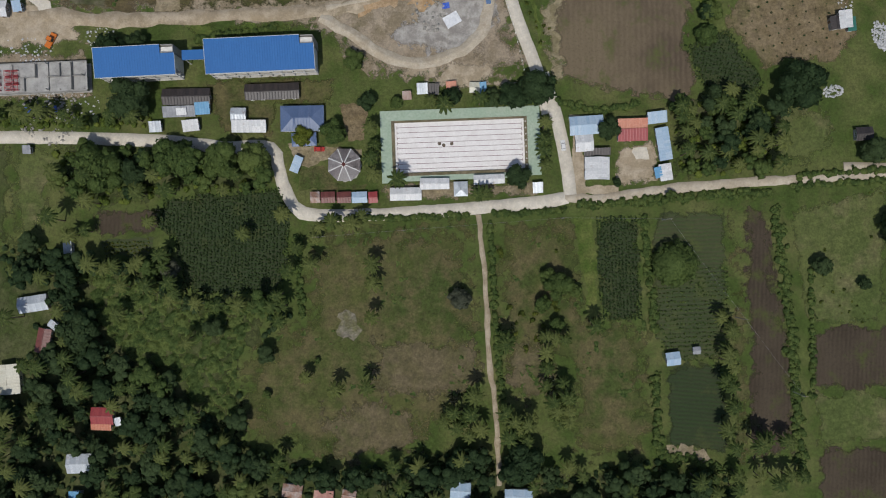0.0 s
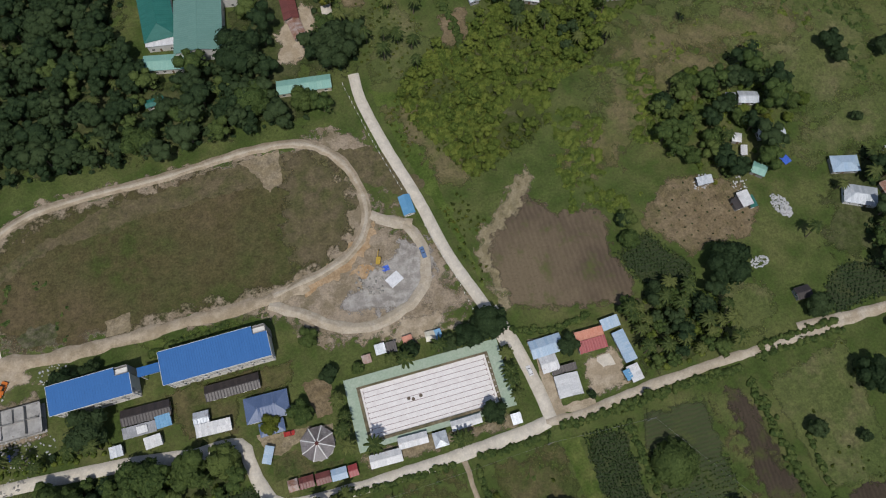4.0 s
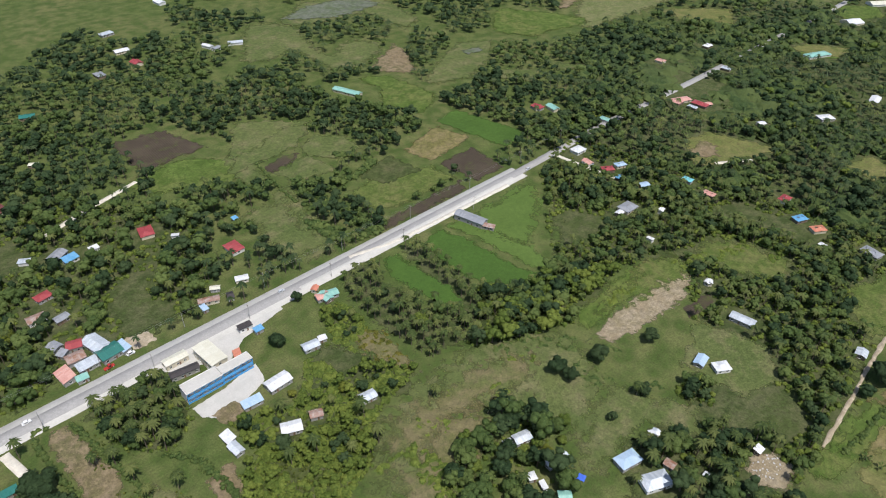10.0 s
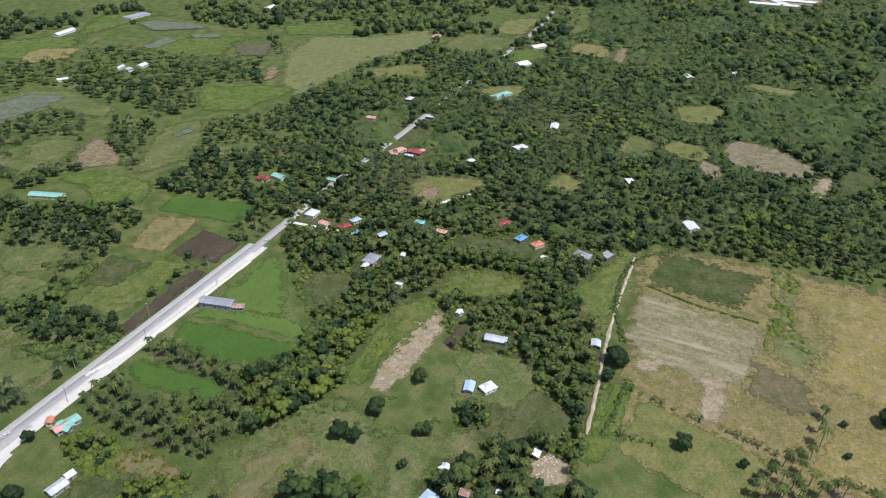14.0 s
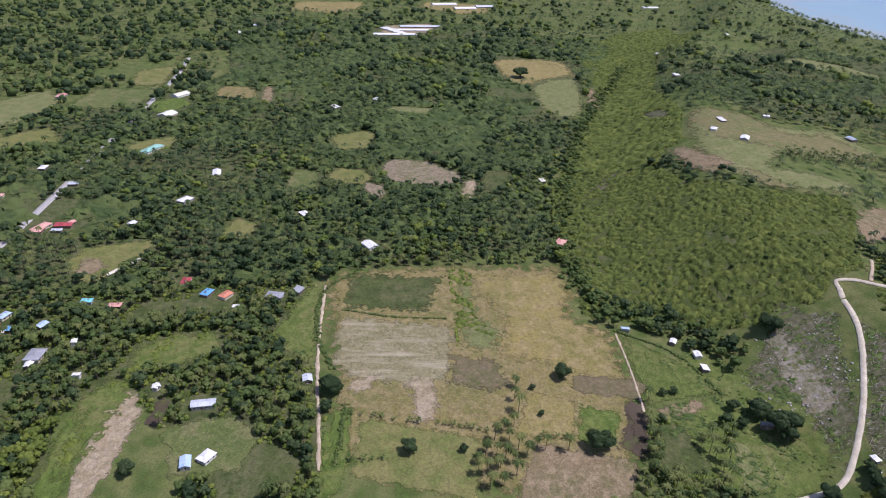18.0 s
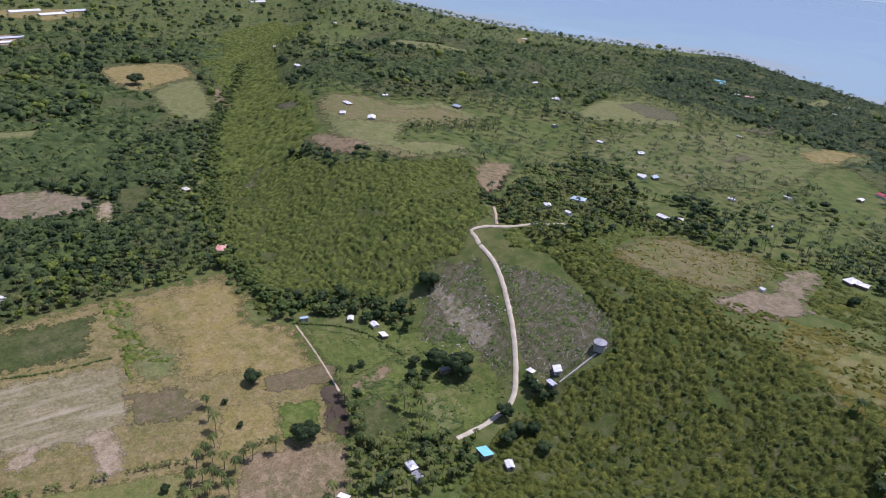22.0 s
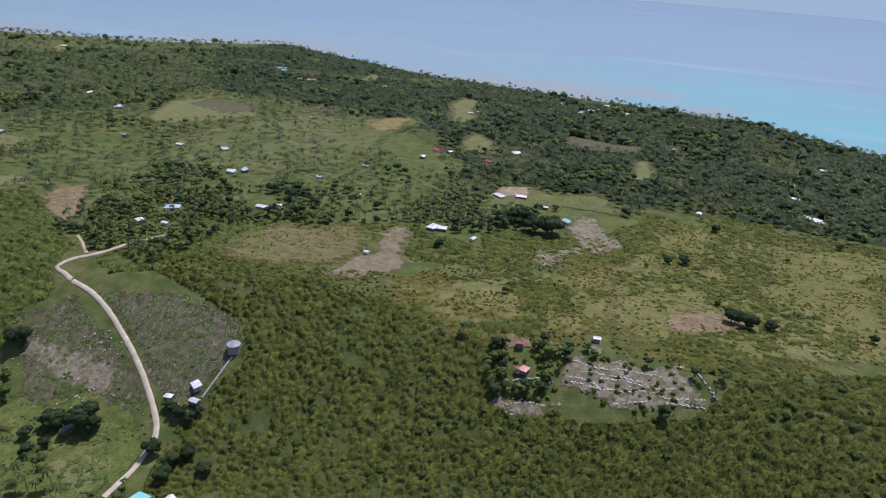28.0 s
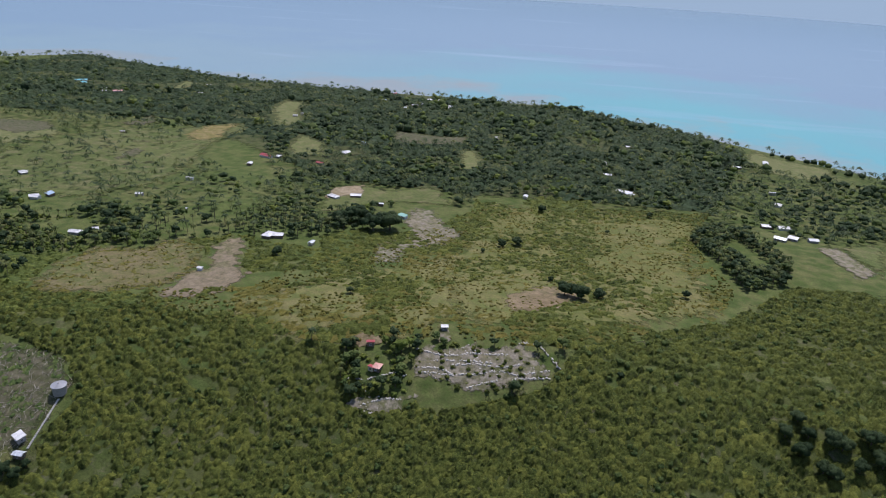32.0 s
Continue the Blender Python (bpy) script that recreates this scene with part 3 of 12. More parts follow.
patch("bare_patch", [(83.8, -74.9), (93.4, -73.9), (100.8, -79.2), (88.1, -78.5)], TAN, "bare sandy patch at the field end", lift=0.12, ragged=2)
patch("field_margin", [(67.5, 122.8), (69.0, 115.8), (67.8, 106.5), (74.7, 97.8), (43.6, 60.1), (37.1, 74.4), (34.8, 88.7), (39.7, 98.1), (51.1, 107.1), (61.6, 119.5)], STRAW, "pale straw along the edge of the ploughed field", ragged=2.5, fade=7)
patch("ploughed_field", [(68.1, 116.2), (66.4, 109.0), (74.1, 99.1), (89.5, 98.8), (94.5, 88.4), (91.8, 76.3), (95.4, 62.1), (92.9, 53.3), (62.0, 59.2), (46.4, 62.1), (42.1, 75.2), (41.0, 87.4), (45.2, 94.5), (54.6, 101.9), (62.8, 110.0)], PLOUGH, "large ploughed brown field with curved furrows")
patch("crop_field", [(90.2, 76.5), (107.0, 82.6), (120.8, 61.6), (119.3, 57.1), (101.0, 58.5), (95.8, 61.9)], MAIZE, "small dark green crop plot")
patch("cleared_lot", [(124.8, 104.2), (148.6, 97.2), (156.0, 82.4), (147.2, 69.1), (129.2, 70.7), (121.3, 66.6), (105.6, 83.8), (105.5, 89.3)], BROWN, "cleared reddish brown lot dotted with seedlings")
patch("weedy_lot", [(121.9, 51.0), (143.0, 54.9), (148.5, 39.8), (136.5, 30.3), (120.2, 32.5)], PASTURE, "weedy grass plot by the road", clear=False, fade=8)
patch("maize_plot", [(166.0, 45.2), (180.0, 52.7), (194.2, 45.4), (191.2, 34.7), (166.3, 31.1)], MAIZE, "dark green maize plot")
patch("ploughed_strip", [(2.8, 274.7), (15.4, 273.7), (24.0, 225.6), (15.8, 215.0), (7.5, 218.4)], BROWN, "narrow bare brown strip")
patch("palm_meadow", [(19.0, 213.7), (30.6, 219.8), (43.8, 192.7), (46.2, 184.1), (26.7, 174.6), (9.9, 175.1)], PASTURE, "mown grass with young palms", clear=False, fade=8)
patch("bare_plot", [(48.5, 206.1), (62.7, 205.8), (59.0, 187.1), (47.3, 185.7)], BROWN, "small bare brown plot")
patch("open_meadow", [(122.9, 181.6), (157.5, 194.5), (188.1, 185.9), (216.9, 154.1), (204.0, 126.3), (187.5, 102.8), (179.3, 112.7), (184.4, 148.8), (153.6, 154.3), (125.2, 135.2), (87.0, 125.9), (99.8, 152.4)], PASTURE, "open brownish meadow behind the gardens", clear=True, ragged=4, fade=22)
patch("open_meadow", [(204.0, 126.3), (234.7, 124.3), (252.5, 82.3), (224.6, 71.6), (221.7, 95.1), (187.5, 90.2), (174.4, 92.6), (176.5, 104.2)], PASTURE, "open grass between the gardens", ragged=4, fade=14)
patch("green_lane_side", [(10.6, 173.3), (22.0, 168.5), (30.8, 115.1), (37.0, 76.9), (36.4, 70.0), (34.4, 87.7), (21.5, 130.0)], LUSH, "bright grass verge beside the white lane", clear=True)
patch("sports_ground", [(-166.0, 128.9), (-154.9, 142.1), (-134.7, 152.2), (-64.2, 156.1), (-16.2, 155.0), (-3.6, 141.3), (3.6, 121.1), (11.1, 106.1), (21.9, 102.6), (33.5, 68.0), (10.7, 60.2), (-28.1, 64.2), (-48.6, 82.0), (-139.9, 86.8), (-155.0, 95.2), (-165.9, 105.5)], YARD, "bare earth round the running track", lift=0.05)
patch("infield", [(-158.3, 118.6), (-155.0, 130.1), (-146.0, 138.8), (-128.0, 146.6), (-89.6, 148.8), (-62.2, 151.7), (-25.7, 151.0), (-14.6, 146.1), (-6.5, 134.3), (-4.7, 122.0), (-6.9, 110.3), (-14.0, 101.6), (-25.6, 95.3), (-39.2, 91.4), (-63.4, 90.4), (-92.0, 89.4), (-118.2, 88.0), (-135.6, 88.2), (-148.5, 94.5), (-156.1, 106.8)], INFIELD, "grass infield of the running track", lift=0.09)
patch("track_verge", [(-159.4, 120.7), (-109.7, 141.7), (-58.7, 148.3), (-25.7, 150.5), (6.6, 145.0), (24.3, 123.9), (16.4, 118.6), (-6.7, 134.8), (-27.1, 139.8), (-45.8, 138.4), (-87.4, 135.3), (-128.3, 129.4), (-159.5, 111.3)], DRYGRASS, "dry worn grass inside the running track", lift=0.1, ragged=1.5, fade=22)
patch("rubble_patch", [(-161.6, 106.2), (-155.0, 107.8), (-151.8, 99.4), (-146.4, 89.8), (-150.7, 88.0), (-157.2, 96.6)], LANE, "pale rubble tipped beside the track", lift=0.13, ragged=1.2)
patch("puddle", [(-140.9, 96.0), (-135.4, 99.6), (-125.6, 98.6), (-126.8, 91.2), (-137.7, 91.2)], ASH, "dark muddy puddle on the infield", lift=0.13)
patch("bare_patch", [(-108.2, 95.4), (-98.7, 96.8), (-98.1, 89.4), (-107.3, 89.0)], TAN, "bare tan patch on the infield", lift=0.13)
patch("school_verge", [(-96.5, 85.1), (-57.2, 84.7), (-48.4, 84.8), (-52.0, 80.6), (-90.4, 75.5)], LUSH, "grass verge behind the school", lift=0.12)
patch("bare_patch", [(-48.0, 150.4), (-31.3, 153.3), (-33.2, 137.5), (-38.2, 134.0), (-41.8, 142.8)], TAN, "bare tan patch on the infield", lift=0.12)
patch("bare_patch", [(-30.9, 153.3), (-14.5, 147.3), (-4.4, 132.5), (-4.3, 119.2), (-9.1, 105.9), (-22.0, 96.9), (-35.4, 95.6), (-38.4, 118.2)], DRYGRASS, "worn brown end of the infield", lift=0.11, ragged=2, fade=11)
patch("track_side", [(-29.2, 155.4), (-11.1, 159.4), (4.7, 154.3), (10.4, 126.3), (13.2, 106.7), (29.9, 65.8), (12.2, 66.5), (5.7, 112.4), (-0.8, 136.5)], YARD, "trodden earth between track and lane", lift=0.07, ragged=1.5)
patch("clay_bank", [(-36, 95), (-22, 95), (-8, 105), (1, 112), (-3, 100), (-17, 91), (-31, 87)], CLAY, "orange clay banked beside the track", lift=0.16, ragged=2, fade=4)
patch("clay_bank", [(-14, 92), (-9, 95), (-4, 93), (-7, 89)], CLAY, "heap of orange clay in the yard", lift=0.17, ragged=1.5, fade=2)
patch("gravel_yard", [(-21.2, 80.6), (-10.9, 90.5), (3.0, 92.9), (10.1, 101.4), (20.3, 100.8), (19.4, 83.0), (8.7, 73.1), (-6.7, 73.5), (-17.5, 75.3)], GRAVEL, "grey crushed stone spread on the yard", lift=0.1, ragged=2.5)
patch("gravel_yard", [(-19.1, 64.2), (-20.6, 69.0), (-5.1, 69.7), (17.0, 69.4), (27.8, 67.5), (28.7, 60.5), (11.2, 61.2), (-6.3, 62.0)], DIRT, "dirt yard above the pool", lift=0.09, ragged=2)
patch("school_yard", [(-94.1, 260.5), (-80.5, 266.6), (-65.9, 268.0), (-42.5, 271.1), (-41.1, 261.6), (-57.8, 260.9), (-77.7, 259.1)], CONCRETE, "curved pale concrete forecourt of the school", ragged=0.2)
patch("garden_bed", [(-69.9, 268.1), (-54.7, 271.1), (-49.2, 267.2), (-57.3, 263.7), (-66.6, 263.8)], TAN, "dry brown garden bed at the school gate", lift=0.12, ragged=0.3)
patch("forecourt", [(61.1, 278.5), (82.4, 283.5), (134.6, 288.2), (133.0, 279.9), (103.8, 271.9), (91.8, 261.8), (77.5, 270.0), (70.4, 267.5)], CONCRETE, "pale concrete forecourt by the main road", ragged=0.4)
patch("court_yard", [(62.4, 245.1), (81.5, 247.3), (100.7, 252.4), (98.5, 239.5), (86.9, 233.8), (73.7, 227.1), (64.0, 237.1)], CONCRETE, "pale concrete courtyard behind the blue building", ragged=0.5)
patch("soil_plot", [(67.4, 235.7), (80.9, 236.3), (82.1, 225.6), (70.2, 225.7)], BROWN, "small brown bed beside the courtyard", lift=0.12)
patch("house_yard", [(-23.8, 213.9), (-5.8, 227.6), (-4.3, 212.7), (-13.5, 192.9), (-25.3, 191.4)], DIRT, "sandy yard between school houses", ragged=1.5)
patch("shack_yard", [(-57.2, 289.1), (-53.1, 306.2), (-27.1, 299.8), (-25.6, 286.4), (-43.0, 283.3)], DIRT, "bare yard between roadside shacks", ragged=1.5)
patch("compound_yard", [(65.2, 40.4), (79.6, 40.4), (80.9, 25.6), (71.1, 23.5), (64.8, 23.9)], DIRT, "sandy yard between the roofed sheds")
patch("compound_yard", [(47.4, 50.0), (51.0, 50.0), (53.4, 23.5), (65.8, 24.6), (65.8, 21.0), (50.0, 20.3)], DIRT, "bare yard at the crossroads", lift=0.06)
patch("sand_heap", [(71.1, 37.9), (75.8, 37.9), (77.1, 34.5), (72.2, 33.5)], LANE, "pale sand spread in the yard", lift=0.14)
patch("bare_garden", [(-39.0, 54.2), (-28.4, 53.1), (-29.4, 40.4), (-35.1, 40.4)], BROWN, "bare brown garden by the blue-roofed house")
patch("pavilion_yard", [(-58.0, 39.4), (-39.0, 37.9), (-30.5, 37.3), (-30.5, 35.1), (-44.2, 33.0), (-50.6, 29.9), (-54.8, 32.0)], TAN, "bare earth yard round the pavilion", ragged=0.6)
patch("grass_plot", [(-54.8, 29.9), (-44.2, 32.0), (-41.1, 24.6), (-28.4, 24.6), (-29.4, 22.4), (-53.8, 21.8)], MEADOW, "short green lawn by the pavilion")
patch("pool_yard", [(-24.6, 23.1), (-8.3, 26.0), (33.0, 27.3), (38.3, 20.3), (-19.9, 17.6)], TAN, "bare yard with pool cabins", lift=0.05, ragged=0.6)
patch("school_lawn", [(-88.7, 63.7), (-47.4, 64.8), (-41.1, 63.7), (-41.1, 54.2), (-61.2, 53.1), (-64.4, 42.6), (-81.3, 42.6), (-86.6, 51.0)], MEADOW, "green school lawn")
patch("building_site", [(-182.9, 73.3), (-134.2, 74.3), (-131.0, 56.3), (-182.9, 54.2)], YARD, "rubble-strewn building site", ragged=1.5)
patch("works_yard", [(-182.9, 89.1), (-153.3, 94.4), (-136.3, 83.8), (-132.1, 76.4), (-182.9, 73.3)], DIRT, "sandy works yard", ragged=1.5)
patch("clearing", [(239.4, 53.9), (247.5, 52.1), (243.2, 44.9), (245.8, 40.7), (238.2, 40.3), (236.2, 48.4)], TAN, "pale bare clearing among trees", ragged=2.4)
patch("clearing", [(233.1, 55.7), (251.7, 54.2), (250.7, 38.2), (233.8, 35.3), (224.7, 49.6)], TAN, "sandy ground round a clearing", ragged=2.5, lift=0.05)
patch("shop_yard", [(55.1, 311.9), (69.3, 310.9), (69.3, 301.2), (56.6, 301.6)], DIRT, "bare earth beside the shops", ragged=1)
patch("paddy", [(204, 281), (214, 279), (215, 268), (219, 228), (208, 210), (200, 236), (196, 266)], PADDY, "deep green rice paddy", ragged=0.8, fade=3)
patch("paddy", [(232, 277), (252, 283), (259, 264), (263, 220), (268, 207), (260, 205), (233, 221), (229, 249)], PADDY, "deep green rice paddy", ragged=0.8, fade=3)
patch("paddy", [(255, 283), (272, 282), (278, 262), (283, 232), (281, 206), (272, 207), (266, 222), (262, 264)], PALEPADDY, "paler green rice paddy", ragged=0.8, fade=3)
patch("paddy", [(299.1, 283.7), (346.2, 290.5), (328.0, 259.0), (283.9, 228.4), (272.8, 247.2), (268.7, 280.7)], PALEPADDY, "bright green grass behind the long shed", fade=14)
patch("bare_field", [(248, 153), (282, 159), (333, 166), (337, 148), (316, 137), (283, 138), (254, 140)], TAN, "bare pinkish tan strip of field", ragged=0.8, fade=2)
patch("fallow_plot", [(306, 133), (330, 133), (325, 126), (317, 123), (301, 127)], DARKSOIL, "small dark fallow plot")
patch("far_field", [(132.3, 531.2), (172.1, 528.8), (188.8, 477.2), (131.0, 474.0)], DARKSOIL, "dark grey-brown ploughed field")
patch("far_field", [(201.4, 424.4), (236.3, 433.0), (239.6, 425.3), (203.6, 410.1)], DARKSOIL, "narrow dark ploughed plot")
patch("far_field", [(204.3, 409.6), (238.7, 423.8), (245.8, 385.2), (210.2, 391.1)], PASTURE, "olive fallow plot")
patch("far_field", [(249.1, 368.4), (287.1, 381.5), (291.5, 346.2), (257.8, 347.3)], WEEDY, "grey-green planted plot", lift=0.14, ragged=0.6, fade=1.5)
patch("far_field", [(296.8, 378.8), (346.4, 395.3), (355.6, 360.2), (307.1, 351.0)], TERRACE, "pale tan fallow field")
patch("far_field", [(304.7, 346.7), (345.3, 350.0), (341.7, 310.8), (311.7, 309.3)], DARKSOIL, "dark brown ploughed field", ragged=0.6, fade=1.5)
patch("far_field", [(224.3, 313.0), (304.8, 319.7), (297.3, 305.0), (225.2, 303.0)], DARKSOIL, "long dark ploughed strip by the main road", ragged=0.6, fade=1.5)
patch("far_field", [(350.2, 402.1), (379.9, 408.6), (396.3, 337.4), (363.6, 331.9)], PADDY, "dark green crop field", ragged=0.6, fade=1.5)
patch("far_field", [(231.3, 357.9), (255.8, 361.8), (303.3, 347.7), (304.2, 322.0), (250.6, 318.1), (229.5, 324.7)], ROUGH, "bright green weedy field", fade=8)
patch("far_field", [(184.2, 453.7), (238.5, 482.5), (270.9, 465.9), (234.3, 439.8), (200.5, 427.1), (198.5, 394.8), (179.1, 408.5)], PASTURE, "olive grass field")
patch("verge_field", [(196.9, 395.9), (208.3, 387.9), (192.0, 339.2), (175.7, 312.9), (161.3, 316.0), (168.0, 356.3)], PASTURE, "grass field beside the road")
patch("grove_floor", [(111.0, 465.8), (167.3, 476.1), (201.4, 441.7), (172.6, 413.1), (126.0, 441.4)], LUSH, "grass with rows of young palms", clear=False)
patch("fish_pond", [(755.1, 657.6), (797.7, 621.7), (737.4, 587.8), (715.2, 617.3)], ASH, "grey pond plots in a field", lift=0.6)
patch("far_field", [(221.1, 504.1), (246.7, 489.1), (273.1, 466.0), (245.3, 453.5), (207.2, 441.5), (190.8, 453.4)], PASTURE, "olive grass field")
patch("far_field", [(245.8, 438.2), (282.7, 420.4), (266.0, 393.9), (245.8, 410.3)], LUSH, "grass field")
patch("road_meadow", [(199.1, 392.9), (213.0, 395.4), (193.5, 357.2), (201.0, 305.3), (165.7, 304.6), (169.5, 334.4)], PASTURE, "grass beside the main road", fade=16)
patch("scrub_meadow", [(172.5, 194.5), (202.6, 191.0), (239.5, 173.9), (245.4, 148.3), (219.1, 121.9), (194.0, 103.7), (149.2, 172.8)], PASTURE, "grassy scrub with bushes", clear=False, ragged=4, fade=17)
patch("dry_meadow", [(112, 150), (120, 167), (130, 183), (155, 180), (192, 181), (222, 165), (200, 148), (172, 152), (139, 149), (123, 152)], MOTTLED, "brownish mottled meadow grass", lift=0.12, ragged=5, clear=False, fade=16)
patch("dry_meadow", [(81, 121), (111, 152), (150, 167), (179, 162), (166, 138), (131, 126), (105, 110), (86, 110)], MOTTLED, "brownish mottled meadow grass", lift=0.13, ragged=5, clear=False, fade=16)
patch("dry_meadow", [(12, 165), (30, 163), (39, 140), (44, 115), (34, 114), (22, 142)], MOTTLED, "brownish grass beside the lane", lift=0.13, ragged=3, clear=False, fade=8)
patch("path_verge", [(248, 35), (300, 38), (310, 25), (302, 21), (257, 23)], LUSH, "bright grass strip by the path", lift=0.13, fade=4)
patch("brush_ground", [(155, 241), (166, 229), (163, 196), (154, 199), (147, 214), (146, 230)], MOTTLED, "dry brush ground behind palms", clear=False, fade=8)
patch("strip_lawn", [(256.3, 174.1), (311.9, 177.5), (334.4, 165.5), (262.7, 155.4), (245.8, 155.8)], LUSH, "grass strip beside bare earth")
patch("clearing", [(354.6, 163.4), (380.8, 161.9), (394.7, 139.5), (398.7, 113.4), (375.9, 105.7), (360.2, 125.3), (350.2, 143.8)], ROUGH, "green weedy clearing between trees", ragged=2, fade=11)
patch("clearing", [(329.0, 177.8), (354.1, 166.8), (333.5, 146.7), (291.6, 152.2), (264.2, 158.9), (259.2, 165.5)], ROUGH, "green weedy strip beside bare earth", ragged=2, fade=15)
patch("clearing", [(400.2, 80.6), (457.7, 63.9), (466.2, 54.3), (427.4, 48.9), (359.1, 49.4), (368.8, 67.3)], ROUGH, "green grass beside the field path", ragged=2)
patch("clearing", [(304.9, 125.0), (315.3, 85.6), (298.1, 68.8), (271.0, 74.9), (266.5, 109.2)], PASTURE, "grass between scattered palms", ragged=2)
patch("dry_field", [(464.0, 55.7), (487.0, 37.6), (496.4, -44.7), (501.2, -136.5), (454.6, -140.2), (423.2, -127.0), (403.8, -152.9), (313.8, -147.9), (237.5, -116.4), (277.1, 33.7), (359.6, 38.3)], TERRACE, "broad dry field with worn grass", lift=0.06, fade=22)
patch("weedy_plot", [(480.2, 37.5), (479.3, -38.6), (423.1, -25.0), (427.9, 36.5)], WEEDY, "dark green low crop", lift=0.12, fade=15)
patch("tan_plot", [(420.4, 39.8), (408.3, -42.2), (346.9, -36.0), (338.8, -20.4), (345.3, 22.9), (358.6, 38.3)], STREAKED, "pale bare earth in strips", lift=0.12, ragged=3)
patch("golden_field", [(479.3, -47.0), (495.2, -130.3), (455.1, -138.1), (423.4, -125.8), (401.6, -152.2), (337.3, -147.5), (340.5, -109.5), (358.2, -112.7), (369.4, -65.5), (423.8, -71.6)], GOLD, "golden dry grass", lift=0.12, ragged=3, fade=22)
patch("golden_field", [(339.3, -80.7), (330.3, -108.3), (294.5, -100.1), (298.8, -67.6)], GOLD, "golden grass plot", lift=0.14)
patch("green_plot", [(327.6, -110.0), (316.9, -135.2), (289.0, -121.7), (294.5, -100.1)], LUSH, "bright green plot", lift=0.14)
patch("fallow_plot", [(322.1, -137.1), (314.7, -149.0), (280.3, -136.8), (287.9, -122.0)], DARKSOIL, "dark fallow plot", lift=0.14)
patch("fallow_field", [(294.5, -77.4), (280.2, -133.3), (231.7, -112.6), (245.8, -59.3)], BROWN, "brown fallow field", lift=0.12)
patch("green_strip", [(318.2, 33.9), (324.3, 21.6), (278.4, 21.2), (270.5, 33.5)], LUSH, "bright grass strip by the path", lift=0.12)
patch("grass_plot", [(314.5, 19.7), (297.1, -52.3), (250.0, -43.6), (267.0, 20.4)], YELLOW, "olive grass plot with banana rows", lift=0.12)
patch("vegetable_plot", [(403.6, -153.7), (363.5, -192.3), (336.5, -202.4), (324.9, -149.2)], ROUGH, "striped vegetable plots")
patch("fallow_strip", [(356, -109), (350, -159), (330, -150), (331, -138), (338, -108)], DRYGRASS, "dark olive fallow strip", lift=0.15, fade=4)
patch("fallow_plot", [(331, -136), (328, -151), (297, -144), (290, -134), (309, -135)], DARKSOIL, "dark fallow plot", lift=0.16, fade=3)
patch("slope_ground", [(369, -167), (383, -206), (359, -219), (340, -245), (283, -244), (251, -219), (254, -178), (263, -140), (307, -151), (325, -155), (336, -200)], ROUGH, "weedy ground below the hill road", lift=0.05, clear=False, fade=10)
patch("bare_plot", [(322.4, -155.0), (332.9, -186.6), (323.0, -186.7), (310.3, -157.5)], BROWN, "small bare brown plot", lift=0.12)
patch("crop_plot", [(309.6, -153.5), (308.9, -168.0), (271.7, -170.6), (265.8, -138.9)], WEEDY, "green crop plot")
patch("grass_plot", [(296.4, -191.4), (289.7, -216.9), (261.0, -203.1), (255.7, -178.2)], PALEGREEN, "green grass plot")
patch("slashed_slope", [(403.6, -262.2), (382.4, -288.3), (296.6, -259.7), (261.9, -234.9), (316.0, -237.2), (345.2, -212.8), (370.4, -237.6)], ASH, "slashed scrub slope below the road")
patch("slashed_slope", [(368.9, -293.3), (313.2, -312.6), (260.0, -306.9), (244.7, -293.4), (248.1, -253.6), (271.4, -249.6), (315.3, -273.0)], ASH, "slashed scrub slope with dead branches")
patch("rock_face", [(381.0, -242.9), (383.1, -256.7), (321.8, -259.6), (291.4, -238.3), (329.2, -236.6)], ROCKY, "bare whitish rock and rubble", lift=0.25, ragged=3)
patch("far_clearing", [(544.2, 150.4), (576.5, 140.5), (567.0, 119.0), (533.6, 122.2)], YELLOW, "yellow-green clearing among palms", ragged=2)
patch("dry_patch", [(376.8, -34.6), (369.4, -65.5), (343.1, -74.5), (335.6, -59.3), (341.9, -33.7)], DRYGRASS, "worn brown grass in the dry field", lift=0.15, ragged=3, fade=9)
patch("pale_patch", [(353.5, -8.8), (348.8, -28.0), (308.3, -26.4), (307.5, -11.4)], TAN, "pale worn earth in the dry field", lift=0.15, ragged=3, fade=8)
patch("pale_patch", [(349.0, 27.4), (350.5, 12.0), (337.2, 10.9), (333.5, 25.9)], TAN, "pale worn earth in the dry field", lift=0.15, ragged=3)
patch("weed_patch", [(475.3, -44.4), (476.2, -61.4), (426.4, -60.1), (400.7, -75.1), (378.6, -67.2), (378.2, -41.9), (415.3, -43.1)], PALEGREEN, "weedy green strip in the dry field", lift=0.16, ragged=4, fade=17)
patch("scrub_plain", [(235.7, -362.7), (189.4, -382.7), (134.4, -440.0), (-37.3, -615.9), (-88.3, -581.3), (-80.8, -452.0), (8.8, -442.2), (62.6, -356.2), (111.3, -351.5), (134.0, -345.7), (190.9, -355.2)], YELLOW, "yellow-green scrub plain", ragged=6, clear=False, fade=22)
patch("scrub_plain", [(60.6, -666.0), (-163.6, -694.9), (-126.6, -543.8), (-127.7, -443.0), (-22.4, -375.7), (46.7, -379.6), (70.8, -484.2)], YELLOW, "yellow-green scrub plain", ragged=6, clear=False, lift=0.16, fade=22)
patch("far_field", [(-243.3, -626.9), (-266.1, -637.3), (-272.0, -558.2), (-247.2, -537.1)], ROCKY, "grey bare plot", lift=0.3)
